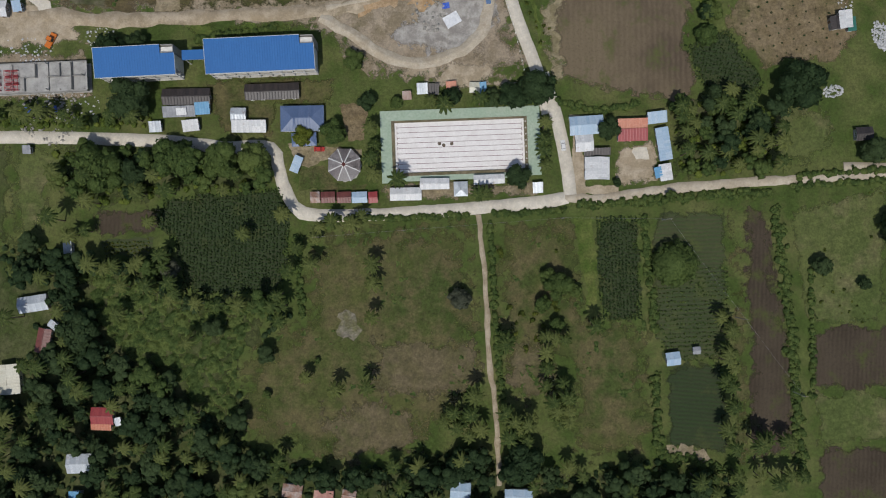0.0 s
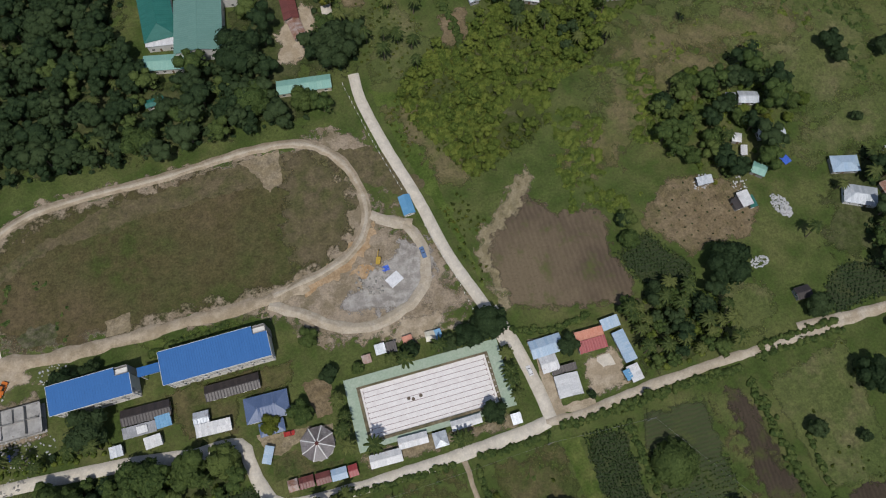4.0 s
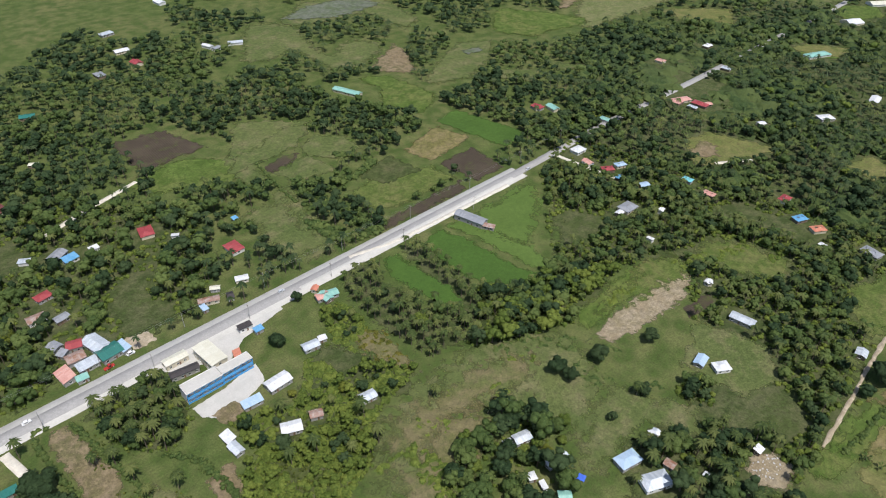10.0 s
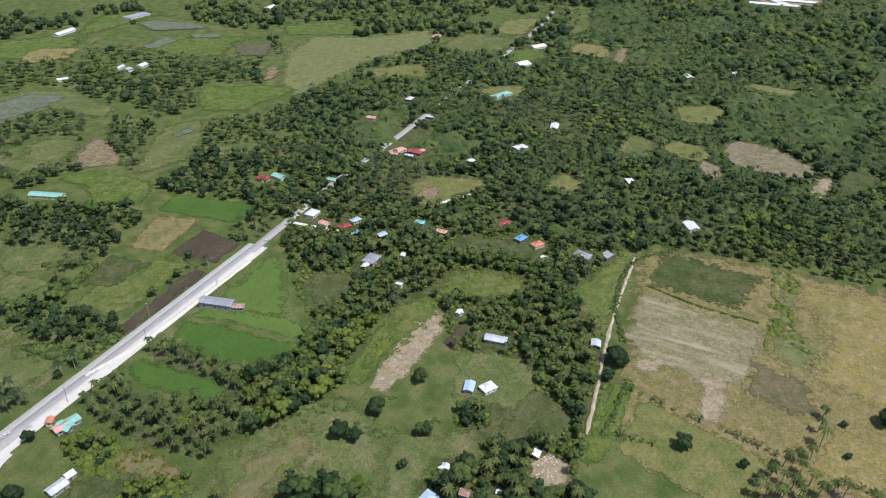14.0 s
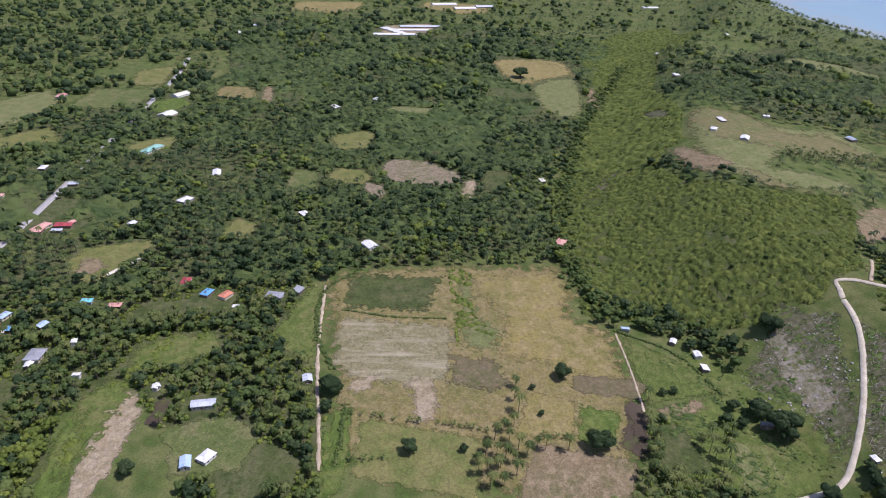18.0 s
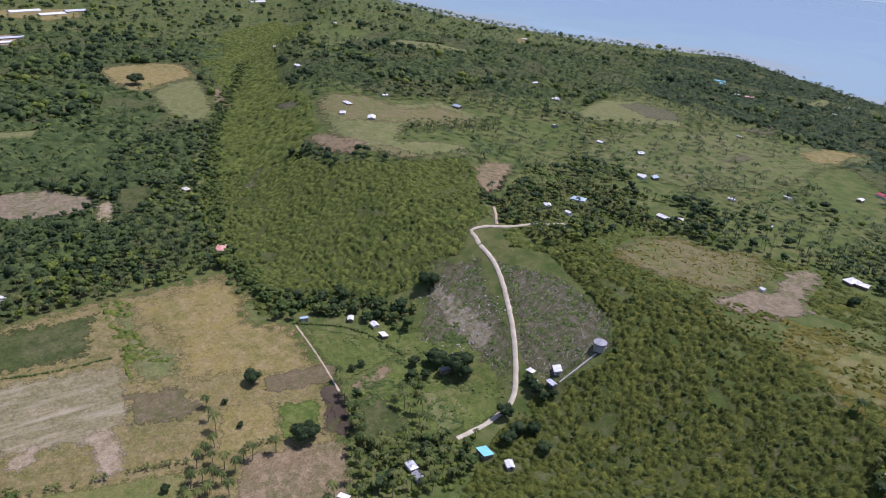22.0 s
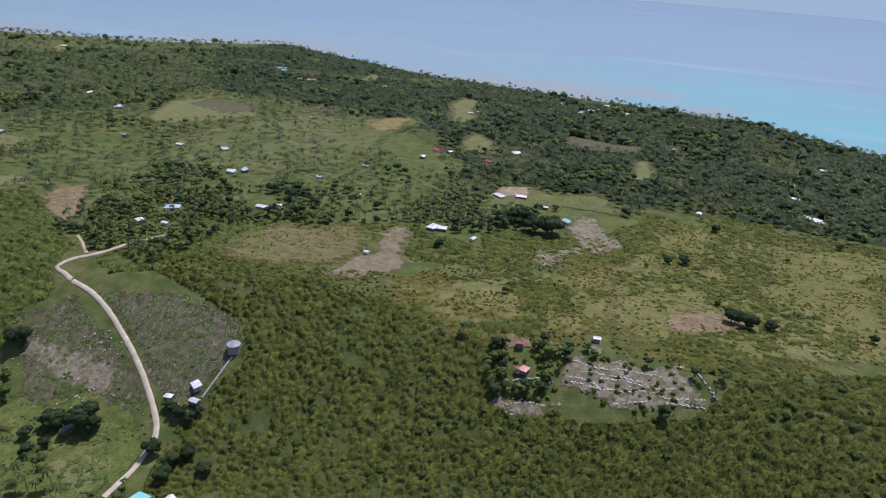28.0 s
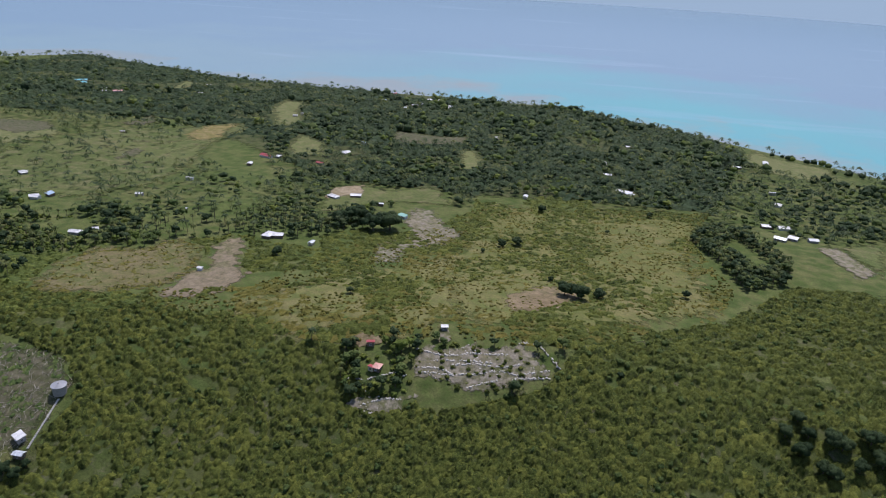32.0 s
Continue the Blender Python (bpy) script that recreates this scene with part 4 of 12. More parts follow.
patch("far_field", [(-266.1, -637.3), (-330.2, -689.0), (-269.9, -544.6), (-268.4, -570.7)], PASTURE, "olive plot", lift=0.3)
patch("far_field", [(534, 891), (567, 818), (649, 824), (679, 757), (756, 737), (820, 644), (805, 642), (766, 662), (707, 632), (675, 661), (675, 743), (655, 808), (670, 848), (827, 862), (832, 807), (853, 875), (778, 935), (682, 874), (609, 926)], LUSH, "wide green paddies far off", ragged=3)
patch("wet_paddy", [(776, 853), (805, 841), (821, 774), (804, 745), (752, 800)], WETFIELD, "grey flooded paddy far off", lift=0.6, ragged=2)
patch("wet_paddy", [(682, 752), (744, 763), (733, 735), (686, 728)], WETFIELD, "grey flooded paddy far off", lift=0.6, ragged=2)
patch("wet_paddy", [(765, 745), (795, 707), (774, 698), (753, 725)], WETFIELD, "grey flooded paddy far off", lift=0.6, ragged=2)
patch("far_field", [(566, 832), (606, 852), (640, 807), (594, 786), (556, 807)], GOLD, "tan fallow field far off", lift=0.6, ragged=2)
patch("far_field", [(759, 578), (855, 599), (891, 530), (986, 467), (908, 428), (841, 433), (786, 462), (701, 458), (671, 462), (621, 455), (623, 476), (658, 515)], PALEGREEN, "pale green fields far off", ragged=3)
patch("far_field", [(837, 632), (876, 665), (939, 625), (937, 558), (900, 540), (855, 599)], LUSH, "green field far off", ragged=3)
patch("far_field", [(758, 450), (813, 401), (767, 368), (725, 417)], YELLOW, "yellow-green fields far off", ragged=3)
patch("far_field", [(900, 424), (994, 419), (1005, 361), (1124, 379), (1166, 356), (1087, 338), (954, 328), (898, 335), (886, 396)], PASTURE, "olive fields by the far road", ragged=3)
patch("far_field", [(646, 525), (691, 556), (710, 555), (693, 537), (666, 524)], BROWN, "small brown wet plot", lift=0.6, ragged=2)
patch("far_field", [(574, 561), (597, 578), (635, 526), (653, 486), (633, 472), (592, 484), (563, 480), (537, 517), (543, 532)], LUSH, "bright green field", ragged=2)
patch("far_field", [(369, 689), (426, 731), (491, 733), (517, 679), (501, 597), (467, 585), (465, 653), (406, 656), (377, 669)], PASTURE, "olive field round wet paddies", ragged=2)
patch("wet_paddy", [(375, 691), (420, 715), (456, 716), (487, 714), (502, 666), (470, 664), (429, 661), (401, 677)], WETFIELD, "grey flooded paddy", lift=0.6, ragged=2)
patch("far_field", [(340, 703), (369, 694), (386, 665), (368, 613), (366, 577), (401, 602), (427, 580), (415, 551), (377, 530), (343, 539), (340, 605), (306, 596), (287, 615)], PASTURE, "olive pasture", ragged=3)
patch("far_field", [(370, 522), (435, 564), (428, 532), (404, 486), (378, 508)], BROWN, "brown cleared slope with stubble", ragged=2)
patch("far_field", [(448, 505), (487, 523), (524, 505), (479, 465), (437, 447), (397, 457), (392, 469)], PASTURE, "olive grass field dotted with palms", ragged=2)
patch("wet_paddy", [(473, 504), (492, 499), (491, 489), (471, 490)], WETFIELD, "pale wet hollow in a field", lift=0.6, ragged=2)
patch("far_field", [(351, 515), (380, 502), (387, 450), (384, 435), (351, 418), (333, 455), (353, 480)], LUSH, "green pasture", ragged=2)
patch("far_field", [(466, 449), (505, 419), (474, 404), (453, 432)], PASTURE, "grass field", ragged=2)
patch("far_field", [(524, 432), (540, 399), (519, 398), (510, 416)], PASTURE, "grass field", ragged=2)
patch("far_field", [(240, 433), (261, 445), (279, 428), (279, 403), (253, 397), (237, 420)], PASTURE, "grass field among hedges", ragged=2)
patch("far_field", [(191, 453), (212, 455), (250, 473), (269, 461), (241, 434), (214, 432), (191, 428), (170, 419)], PASTURE, "grass field among palms", ragged=2)
patch("far_field", [(158, 381), (179, 381), (194, 378), (190, 360), (187, 336), (198, 312), (167, 311), (154, 322), (160, 354)], PASTURE, "olive meadow beside the main road", ragged=2, fade=13)
patch("far_field", [(455, 230), (485, 249), (512, 245), (530, 198), (519, 191), (497, 200), (461, 213)], YELLOW, "yellow-green field among palms", ragged=2)
patch("far_field", [(469, 239), (499, 241), (493, 225), (482, 216), (464, 224)], BROWN, "brown earth in a green field", lift=0.3, ragged=3)
patch("far_field", [(727, 277), (769, 289), (796, 256), (754, 247)], LUSH, "green field by the far road", ragged=2)
patch("far_field", [(890, 314), (935, 325), (966, 294), (929, 270), (883, 290)], LUSH, "lawn round a white hall", ragged=2)
patch("far_field", [(1032, 390), (1110, 399), (1148, 358), (1227, 373), (1228, 360), (1149, 344), (1027, 336), (1008, 367)], YELLOW, "yellow-green fields by the far road", ragged=2)
patch("far_field", [(744, 295), (772, 290), (790, 259), (795, 249), (760, 248), (744, 273)], YELLOW, "yellow-green clearing among trees", ragged=2)
patch("far_field", [(1756, 266), (1894, 265), (1937, 92), (1822, 103), (1730, 146)], GOLD, "pale fields far off", ragged=3)
patch("far_field", [(1910, -35), (2002, -67), (2006, -233), (1856, -222), (1801, -141)], GOLD, "pale ground round white sheds", ragged=3)
patch("far_field", [(1503, 44), (1596, 37), (1655, -67), (1583, -78), (1525, -50)], TAN, "pale ground round long sheds", ragged=2)
patch("far_field", [(993, 259), (1029, 251), (1030, 212), (972, 191), (957, 236)], TERRACE, "brownish field among palms", ragged=2)
patch("far_field", [(960, 190), (1034, 197), (1034, 183), (944, 169)], BROWN, "brown field among palms", ragged=2)
patch("far_field", [(720, 17), (741, 9), (737, -34), (701, -68), (676, -65), (662, -30), (671, 3), (687, 14)], PINK, "pinkish ploughed field with pale furrows", ragged=2)
patch("far_field", [(655, 34), (670, 31), (664, 14), (634, 11), (621, 22)], PINK, "pinkish bare plot among palms", ragged=2)
patch("far_field", [(636, -61), (691, -71), (680, -83), (635, -72)], TAN, "bare tan strip at the foot of the hill", ragged=2)
patch("far_field", [(680, -84), (708, -93), (716, -119), (689, -123), (643, -95)], WEEDY, "dark green field at the foot of the hill", ragged=2)
patch("far_clearing", [(687, 74), (708, 60), (704, 31), (678, 24), (664, 36), (665, 63)], YELLOW, "yellow-green clearing among palms", ragged=2)
patch("far_clearing", [(673, 112), (704, 104), (693, 81), (651, 76), (632, 101)], PASTURE, "olive clearing among palms", ragged=2)
patch("far_clearing", [(812, 80), (842, 42), (825, 27), (774, 33), (765, 69)], YELLOW, "yellow-green clearing among palms", ragged=2)
patch("far_clearing", [(933, 20), (955, 8), (950, -46), (920, -37)], PALEGREEN, "green clearing among palms", ragged=2)
patch("valley_field", [(1269, -160), (1294, -183), (1304, -258), (1277, -298), (1179, -296), (1144, -238), (1097, -202), (1126, -170), (1206, -164)], GOLD, "dry valley field below the ridge", ragged=2, fade=22)
patch("valley_field", [(1090, -200), (1144, -238), (1170, -292), (1047, -279), (952, -258), (921, -234), (937, -198), (1022, -199)], PALEGREEN, "green valley field below the ridge", ragged=2)
patch("valley_field", [(1100, -293), (1100, -304), (1024, -299), (966, -281), (961, -262)], BROWN, "brown strip below the ridge", ragged=2)
patch("plateau_field", [(819, -342), (827, -408), (770, -427), (774, -505), (712, -521), (691, -524), (667, -471), (659, -410), (664, -390), (612, -351), (609, -389), (591, -431), (556, -396), (555, -331), (568, -309), (601, -295), (646, -292), (732, -312)], PALEGREEN, "worn grass round hilltop houses", ragged=4, fade=22)
patch("plateau_field", [(643, -272), (667, -288), (636, -310), (608, -317), (591, -286), (611, -277)], BROWN, "worn brown earth on the ridge", lift=0.3, ragged=3, fade=13)
patch("plateau_field", [(704, -282), (674, -300), (629, -305), (602, -300), (610, -279), (634, -274), (670, -277)], BROWN, "bare brown earth on the hill crest", lift=0.32, ragged=4, fade=14)
patch("plateau_field", [(833, -355), (815, -416), (746, -434), (761, -487), (688, -514), (668, -419), (679, -366), (702, -321), (757, -320)], MOTTLED, "brownish worn grass round hilltop houses", lift=0.25, ragged=4, fade=24)
patch("plateau_field", [(608, -303), (605, -327), (556, -355), (559, -319), (578, -313)], MOTTLED, "worn tan ground below hilltop houses", lift=0.3, ragged=3, fade=12)
patch("rocky_flank", [(589, -144), (646, -171), (697, -227), (673, -235), (638, -207), (612, -172), (570, -146)], ASH, "bare rocky flank of the hill", lift=0.3, ragged=5, clear=False, fade=18)
patch("plateau_field", [(874, -312), (865, -325), (840, -329), (821, -321), (838, -312)], ASH, "grey pond hollow on the ridge", lift=0.3, ragged=3)
patch("plateau_field", [(462, -345), (525, -384), (535, -405), (528, -436), (491, -401), (460, -364)], BROWN, "brown cleared plot on the ridge", ragged=2)
patch("plateau_field", [(1175, -637), (1216, -682), (1170, -744), (1104, -789), (1110, -713), (1147, -651)], PALEGREEN, "green strip among palms", ragged=3)
patch("plateau_field", [(715, -690), (776, -800), (745, -873), (626, -817), (609, -795), (631, -717), (680, -659)], PALEGREEN, "pale green field among palms", ragged=3)
patch("plateau_field", [(741, -799), (751, -852), (683, -869), (641, -824), (659, -773)], ASH, "grey stubble field", lift=0.3, ragged=3)
patch("plateau_field", [(1299, -1028), (1381, -1110), (1367, -1146), (1279, -1075), (1258, -1016)], TERRACE, "tan clearing on the far slope", ragged=2)
patch("palm_meadow", [(602, -785), (593, -881), (529, -891), (473, -1003), (427, -949), (424, -824), (391, -709), (378, -616), (416, -548), (475, -561), (494, -511), (565, -547), (617, -637), (610, -716)], PASTURE, "grass dotted with palms", clear=False, ragged=5, fade=22)
patch("palm_meadow", [(430, -717), (466, -782), (466, -822), (426, -761)], PALEGREEN, "bright grass among palms", ragged=2, fade=18)
patch("palm_meadow", [(488, -867), (493, -946), (456, -981), (432, -871), (451, -838)], GOLD, "pale dry grass among palms", lift=0.3, ragged=3, fade=22)
patch("palm_meadow", [(604, -905), (602, -992), (566, -957), (573, -896)], ASH, "grey stubble among palms", lift=0.3, ragged=3, fade=18)
patch("palm_meadow", [(484, -709), (501, -774), (476, -760), (469, -714)], ASH, "grey stubble among palms", lift=0.3, ragged=3, fade=12)
patch("far_field", [(405, -985), (476, -1156), (486, -1254), (443, -1233), (423, -1145), (389, -1071), (366, -986)], PALEGREEN, "green lawn among coastal palms", ragged=3)
patch("far_field", [(723, -1268), (755, -1383), (716, -1364), (698, -1271)], PALEGREEN, "green clearing among coastal palms", ragged=3)
patch("far_field", [(336, -858), (345, -936), (300, -896), (279, -831), (308, -811)], PALEGREEN, "green clearing among coastal palms", ragged=3)
patch("far_field", [(218, -959), (225, -1024), (183, -1011), (176, -961), (198, -924)], ASH, "grey clearing among coastal palms", ragged=3)
patch("far_field", [(107, -850), (115, -934), (94, -926), (78, -858), (85, -792)], PALEGREEN, "green clearing among coastal palms", ragged=3)
patch("terrace_field", [(202, -570), (213, -653), (213, -685), (184, -689), (158, -677), (115, -711), (81, -645), (110, -645), (146, -633), (183, -590)], PASTURE, "olive terraces by white houses", ragged=3)
patch("terrace_field", [(208, -623), (214, -672), (186, -694), (179, -655)], TAN, "bare earth round white houses", lift=0.3, ragged=3)
patch("terrace_field", [(125, -480), (129, -519), (108, -550), (122, -586), (121, -632), (100, -627), (81, -585), (65, -572), (75, -535), (99, -517), (104, -478), (118, -466)], ROCKY, "grey-brown bare field with stumps", ragged=2)
patch("terrace_field", [(241, -373), (242, -413), (230, -426), (247, -468), (240, -495), (222, -479), (213, -438), (196, -423), (202, -386), (221, -373)], PINK, "bare pinkish terraces", ragged=2)
patch("bare_plot", [(21, -427), (2, -458), (-27, -469), (-33, -441), (-8, -410), (13, -405)], BROWN, "bare brown clearing on the scrub plain", lift=0.2, ragged=3, fade=6)
patch("terrace_field", [(326, -365), (339, -410), (326, -446), (294, -451), (278, -478), (252, -463), (233, -423), (247, -384), (278, -371), (301, -359)], MOTTLED, "pale dry terraces", ragged=3, fade=20)
patch("far_field", [(-284, -1064), (-312, -1160), (-350, -1243), (-350, -1161), (-432, -1121), (-386, -988), (-337, -982), (-304, -992)], PALEGREEN, "grass headland by the shore", ragged=3)
patch("far_field", [(446, -751), (479, -820), (468, -860), (493, -925), (455, -985), (427, -937), (435, -860), (437, -779)], PASTURE, "olive fields among palms", ragged=3)
patch("far_field", [(99, -799), (113, -920), (93, -916), (78, -832), (85, -793)], PALEGREEN, "green clearing among coastal palms", ragged=3)
patch("far_field", [(221, -977), (212, -1019), (159, -1009), (117, -1028), (118, -962), (186, -935)], ASH, "grey clearing among palms", ragged=3)
patch("bare_plot", [(19, -420), (9, -444), (-12, -459), (-20, -431), (-33, -433), (-13, -413), (7, -409)], PINK, "bare brownish plot in the scrub", ragged=3)
patch("stone_ruin", [(65, -346), (57, -354), (44, -354), (31, -360), (18, -358), (2, -367), (-5, -360), (-15, -346), (-16, -341), (-1, -336), (13, -330), (32, -327), (42, -331), (60, -332)], ROCKY, "bare whitish limestone outcrop", ragged=3)
patch("stone_ruin", [(52, -357), (53, -372), (49, -375), (44, -360)], ROCKY, "pale trodden ground round a hut", ragged=1)
patch("stone_ruin", [(95, -311), (87, -316), (71, -318), (56, -322), (64, -314), (78, -309)], ROCKY, "bare whitish ground below huts", ragged=2)
patch("stone_ruin", [(104, -350), (99, -357), (87, -357), (84, -351), (96, -347)], BROWN, "trodden yard between huts", ragged=1)
# ---- roads, lanes and tracks ----
MAIN = [(-260, 272.8), (-39, 282.5), (180, 292.1), (345, 299.4)]
ribbon("main_road", MAIN, 15.5, CONCRETE, "pale concrete shoulders of the main road", lift=0.1, ragged=0.1)
ribbon("main_road_lane", MAIN, 7.4, ASPHALT, "grey two-lane road surface", lift=0.17, ragged=0.02, thick=0.02)
ribbon("main_road", [(340, 299.2), (404, 304.0), (447, 307.5), (521, 309.5), (596, 311), (738, 317), (873, 323), (1070, 333), (1207, 350)], 6.5, ASPHALT, "grey road going on between trees", lift=0.3, ragged=0.15, clear=-3.0)
ribbon("white_lane", [(6.0, 182.2), (6.6, 168.6), (11.9, 145.4), (19.8, 118.3), (26.3, 91.1), (35.1, 67.1), (39.3, 50.7)], 4.6, LANE, "straight pale concrete lane", ragged=0.08)
ribbon("white_lane", [(37.3, 65.8), (42.6, 48.9), (46.2, 32.0), (47.8, 20.3)], 4.6, LANE, "pale concrete lane past the pool", lift=0.15, ragged=0.08)
ribbon("village_road", [(-178.7, 41.9), (-144.8, 41.7), (-104.6, 40.4), (-81.3, 37.9)], 4.6, LANE, "pale unpaved village road", ragged=0.15)
ribbon("village_road", [(-82.4, 37.9), (-64.4, 37.9), (-61.8, 32.0), (-60.1, 24.6), (-55.9, 16.1), (-52.7, 13.5), (-39.0, 12.5), (-13.5, 13.5), (14.0, 15.5), (37.3, 17.6), (46.8, 19.3)], 4.6, LANE, "pale unpaved village road", lift=0.13, ragged=0.2)
ribbon("village_road", [(45.7, 19.3), (58.4, 18.8), (73.3, 21.0), (98.7, 23.9), (130.4, 26.0), (151.6, 27.3), (193.9, 30.7)], 3.4, PALEDIRT, "rutted pale village road", lift=0.14, ragged=0.4)
ribbon("village_road", [(149.9, 30.7), (173.9, 30.4), (193.0, 30.0), (194.2, 23.1)], 3.4, PALEDIRT, "rutted pale village road", lift=0.15, ragged=0.3)
ribbon("farm_track", [(13.5, 12.9), (14.0, 4.4), (15.7, -8.3), (16.5, -25.2), (17.4, -42.1), (19.5, -59.1), (20.7, -76.0), (21.4, -88.7)], 1.8, DIRT, "narrow rutted dirt farm track", ragged=0.4)
ribbon("running_track", [(-156.8, 98.8), (-159.8, 108.3), (-160.5, 118.9), (-157.2, 130.3), (-150.5, 138.0), (-139.3, 144.8), (-128.0, 148.1), (-105.4, 150.2), (-87.2, 150.8), (-62.1, 153.4), (-43.7, 155.3), (-25.4, 154.4), (-13.3, 148.5), (-5.1, 137.8), (-1.4, 124.0), (-2.9, 112.2), (-9.0, 102.2), (-21.1, 95.8), (-34.7, 92.1), (-43.7, 90.2)], 3.9, DIRT, "worn earth running track round the grass infield", lift=0.16, ragged=0.4, thick=0.05)
ribbon("wheel_track", [(-156.8, 98.8), (-159.8, 108.3), (-160.5, 118.9), (-157.2, 130.3), (-150.5, 138.0), (-139.3, 144.8), (-128.0, 148.1), (-105.4, 150.2), (-87.2, 150.8), (-62.1, 153.4), (-43.7, 155.3), (-25.4, 154.4), (-13.3, 148.5), (-5.1, 137.8), (-1.4, 124.0), (-2.9, 112.2), (-9.0, 102.2), (-21.1, 95.8), (-34.7, 92.1), (-43.7, 90.2)], 1.5, PALEDIRT, "pale wheel-worn line of the running track", lift=0.2, ragged=0.4, thick=0.02)
ribbon("service_track", [(-155.1, 86.1), (-146.4, 88.0), (-135.6, 86.0), (-118.2, 86.0), (-96.4, 86.9), (-70.2, 87.9), (-43.7, 89.3), (-30.2, 92.5)], 5.2, DIRT, "wide dirt vehicle track behind the school", lift=0.13, ragged=0.9, thick=0.05)
ribbon("service_track", [(-46.1, 86.8), (-35.5, 81.2), (-23.0, 73.1), (-10.2, 69.5), (1.0, 72.0), (12.1, 78.1), (17.1, 89.1), (16.6, 99.6), (12.3, 107.1), (1.6, 112.3)], 4.2, PALEDIRT, "dirt vehicle track round the gravel yard", lift=0.14, ragged=0.5, thick=0.05)
ribbon("wheel_track", [(-46.1, 86.8), (-35.5, 81.2), (-23.0, 73.1), (-10.2, 69.5), (1.0, 72.0), (12.1, 78.1), (17.1, 89.1), (16.6, 99.6), (12.3, 107.1), (1.6, 112.3)], 1.6, PALEDIRT, "pale wheel-worn line round the gravel yard", lift=0.18, ragged=0.5, thick=0.02)
ribbon("gate_track", [(0, 115), (8, 110.5), (15.5, 107.5)], 4.0, PALEDIRT, "pale dirt track to the gate", lift=0.17, ragged=0.4, thick=0.05)
ribbon("school_lane", [(-12.3, 274.3), (-10.2, 263.7), (-8.3, 256.2)], 4.4, LANE, "short concrete lane to the main road")
ribbon("school_lane", [(0.6, 221.3), (1.7, 210.2)], 4.4, LANE, "short concrete lane")
ribbon("field_path", [(459.7, 51.3), (397.9, 49.4), (348.0, 45.4), (306.7, 40.2), (271.8, 36.6)], 1.9, DIRT, "dirt path along the field edge", lift=0.2, ragged=0.5)
ribbon("hill_road", [(250.4, -186.7), (253.3, -212.8), (258.7, -231.6), (278.5, -248.2), (311.2, -268.3), (359.8, -290.6), (399.4, -298.6)], 2.9, HILLROAD, "pale gravel road winding uphill", lift=0.35, ragged=0.2)
ribbon("hill_road", [(399.4, -298.6), (406.4, -299.3), (403.5, -309.6), (388.6, -331.5), (378.5, -370.6)], 2.2, HILLROAD, "pale gravel road on the ridge", lift=0.35, ragged=0.2)
ribbon("hill_path", [(399.3, -318.6), (427.8, -336.2)], 2.0, DIRT, "narrow footpath", lift=0.4)
ribbon("field_path", [(401.6, -152.2), (362.2, -150.8), (319.6, -147.2)], 1.1, DIRT, "narrow field path", lift=0.25)
ribbon("field_path", [(-33.2, 362.8), (-29.3, 322.9), (-28.7, 291.9)], 2.5, DIRT, "dirt path through trees")
ribbon("village_lane", [(385.2, 297.0), (388.8, 269.9), (393.7, 243.0)], 3.0, LANE, "dirt lane between houses", lift=0.2)
ribbon("village_lane", [(54.5, 435.4), (80.5, 447.2), (124.8, 463.7)], 3.5, LANE, "pale lane among palms", lift=0.25)
ribbon("field_lane", [(468.4, 212.4), (494.9, 196.8)], 3.0, LANE, "pale lane in a field", lift=0.6)
ribbon("field_lane", [(188.9, 294.8), (228.9, 289.7), (325.1, 291.6)], 3.0, LANE, "pale concrete ditch edge beside the road", lift=0.2)
ribbon("road_repair", [(150, 288.6), (240, 292.6), (335, 296.8)], 3.6, CONCRETE, "pale new concrete lane of the main road", lift=0.19, ragged=0.05, thick=0.02)

# ---- building materials ----
WALL_WHITE = plain("white_render", (0.72, 0.71, 0.68), (0.55, 0.53, 0.48), 0.5, 0.8)
WALL_GREY = plain("bare_blockwork", (0.33, 0.32, 0.3), (0.24, 0.23, 0.21), 0.6, 0.9)
WALL_WOOD = plain("weathered_boards", (0.2, 0.15, 0.11), (0.13, 0.1, 0.08), 0.8, 0.9)
WALL_BLUE = plain("bright_blue_paint", (0.06, 0.3, 0.62), (0.1, 0.36, 0.62), 0.4, 0.6)
WALL_CREAM = plain("cream_render", (0.62, 0.56, 0.42), (0.5, 0.45, 0.34), 0.4, 0.8)
GLASS = nodes_of("dark_window_glass", 0.08, 0.6)[0]
GLASS.node_tree.nodes["Principled BSDF"].inputs["Base Color"].default_value = (0.03, 0.035, 0.04, 1)
DOOR = plain("brown_door_paint", (0.17, 0.1, 0.06), (0.12, 0.07, 0.045), 1.0, 0.6)
TRIM = plain("white_trim", (0.75, 0.75, 0.73), (0.62, 0.62, 0.6), 0.8, 0.6)
R_BLUE = sheet_metal("blue_roof_sheet", (0.02, 0.125, 0.36), (0.024, 0.135, 0.38), rough=0.62)
R_SLATE = sheet_metal("slate_blue_roof_sheet", (0.085, 0.13, 0.24), (0.11, 0.155, 0.27))
R_GREEN = sheet_metal("dark_green_roof_sheet", (0.02, 0.13, 0.105), (0.03, 0.16, 0.13))
R_MINT = sheet_metal("faded_green_roof_sheet", (0.2, 0.4, 0.34), (0.26, 0.46, 0.39), rusty=0.15)
R_GREYGREEN = sheet_metal("grey_green_roof_sheet", (0.12, 0.24, 0.205), (0.14, 0.265, 0.225))
R_RED = sheet_metal("red_roof_sheet", (0.28, 0.045, 0.05), (0.34, 0.065, 0.065), rusty=0.1)
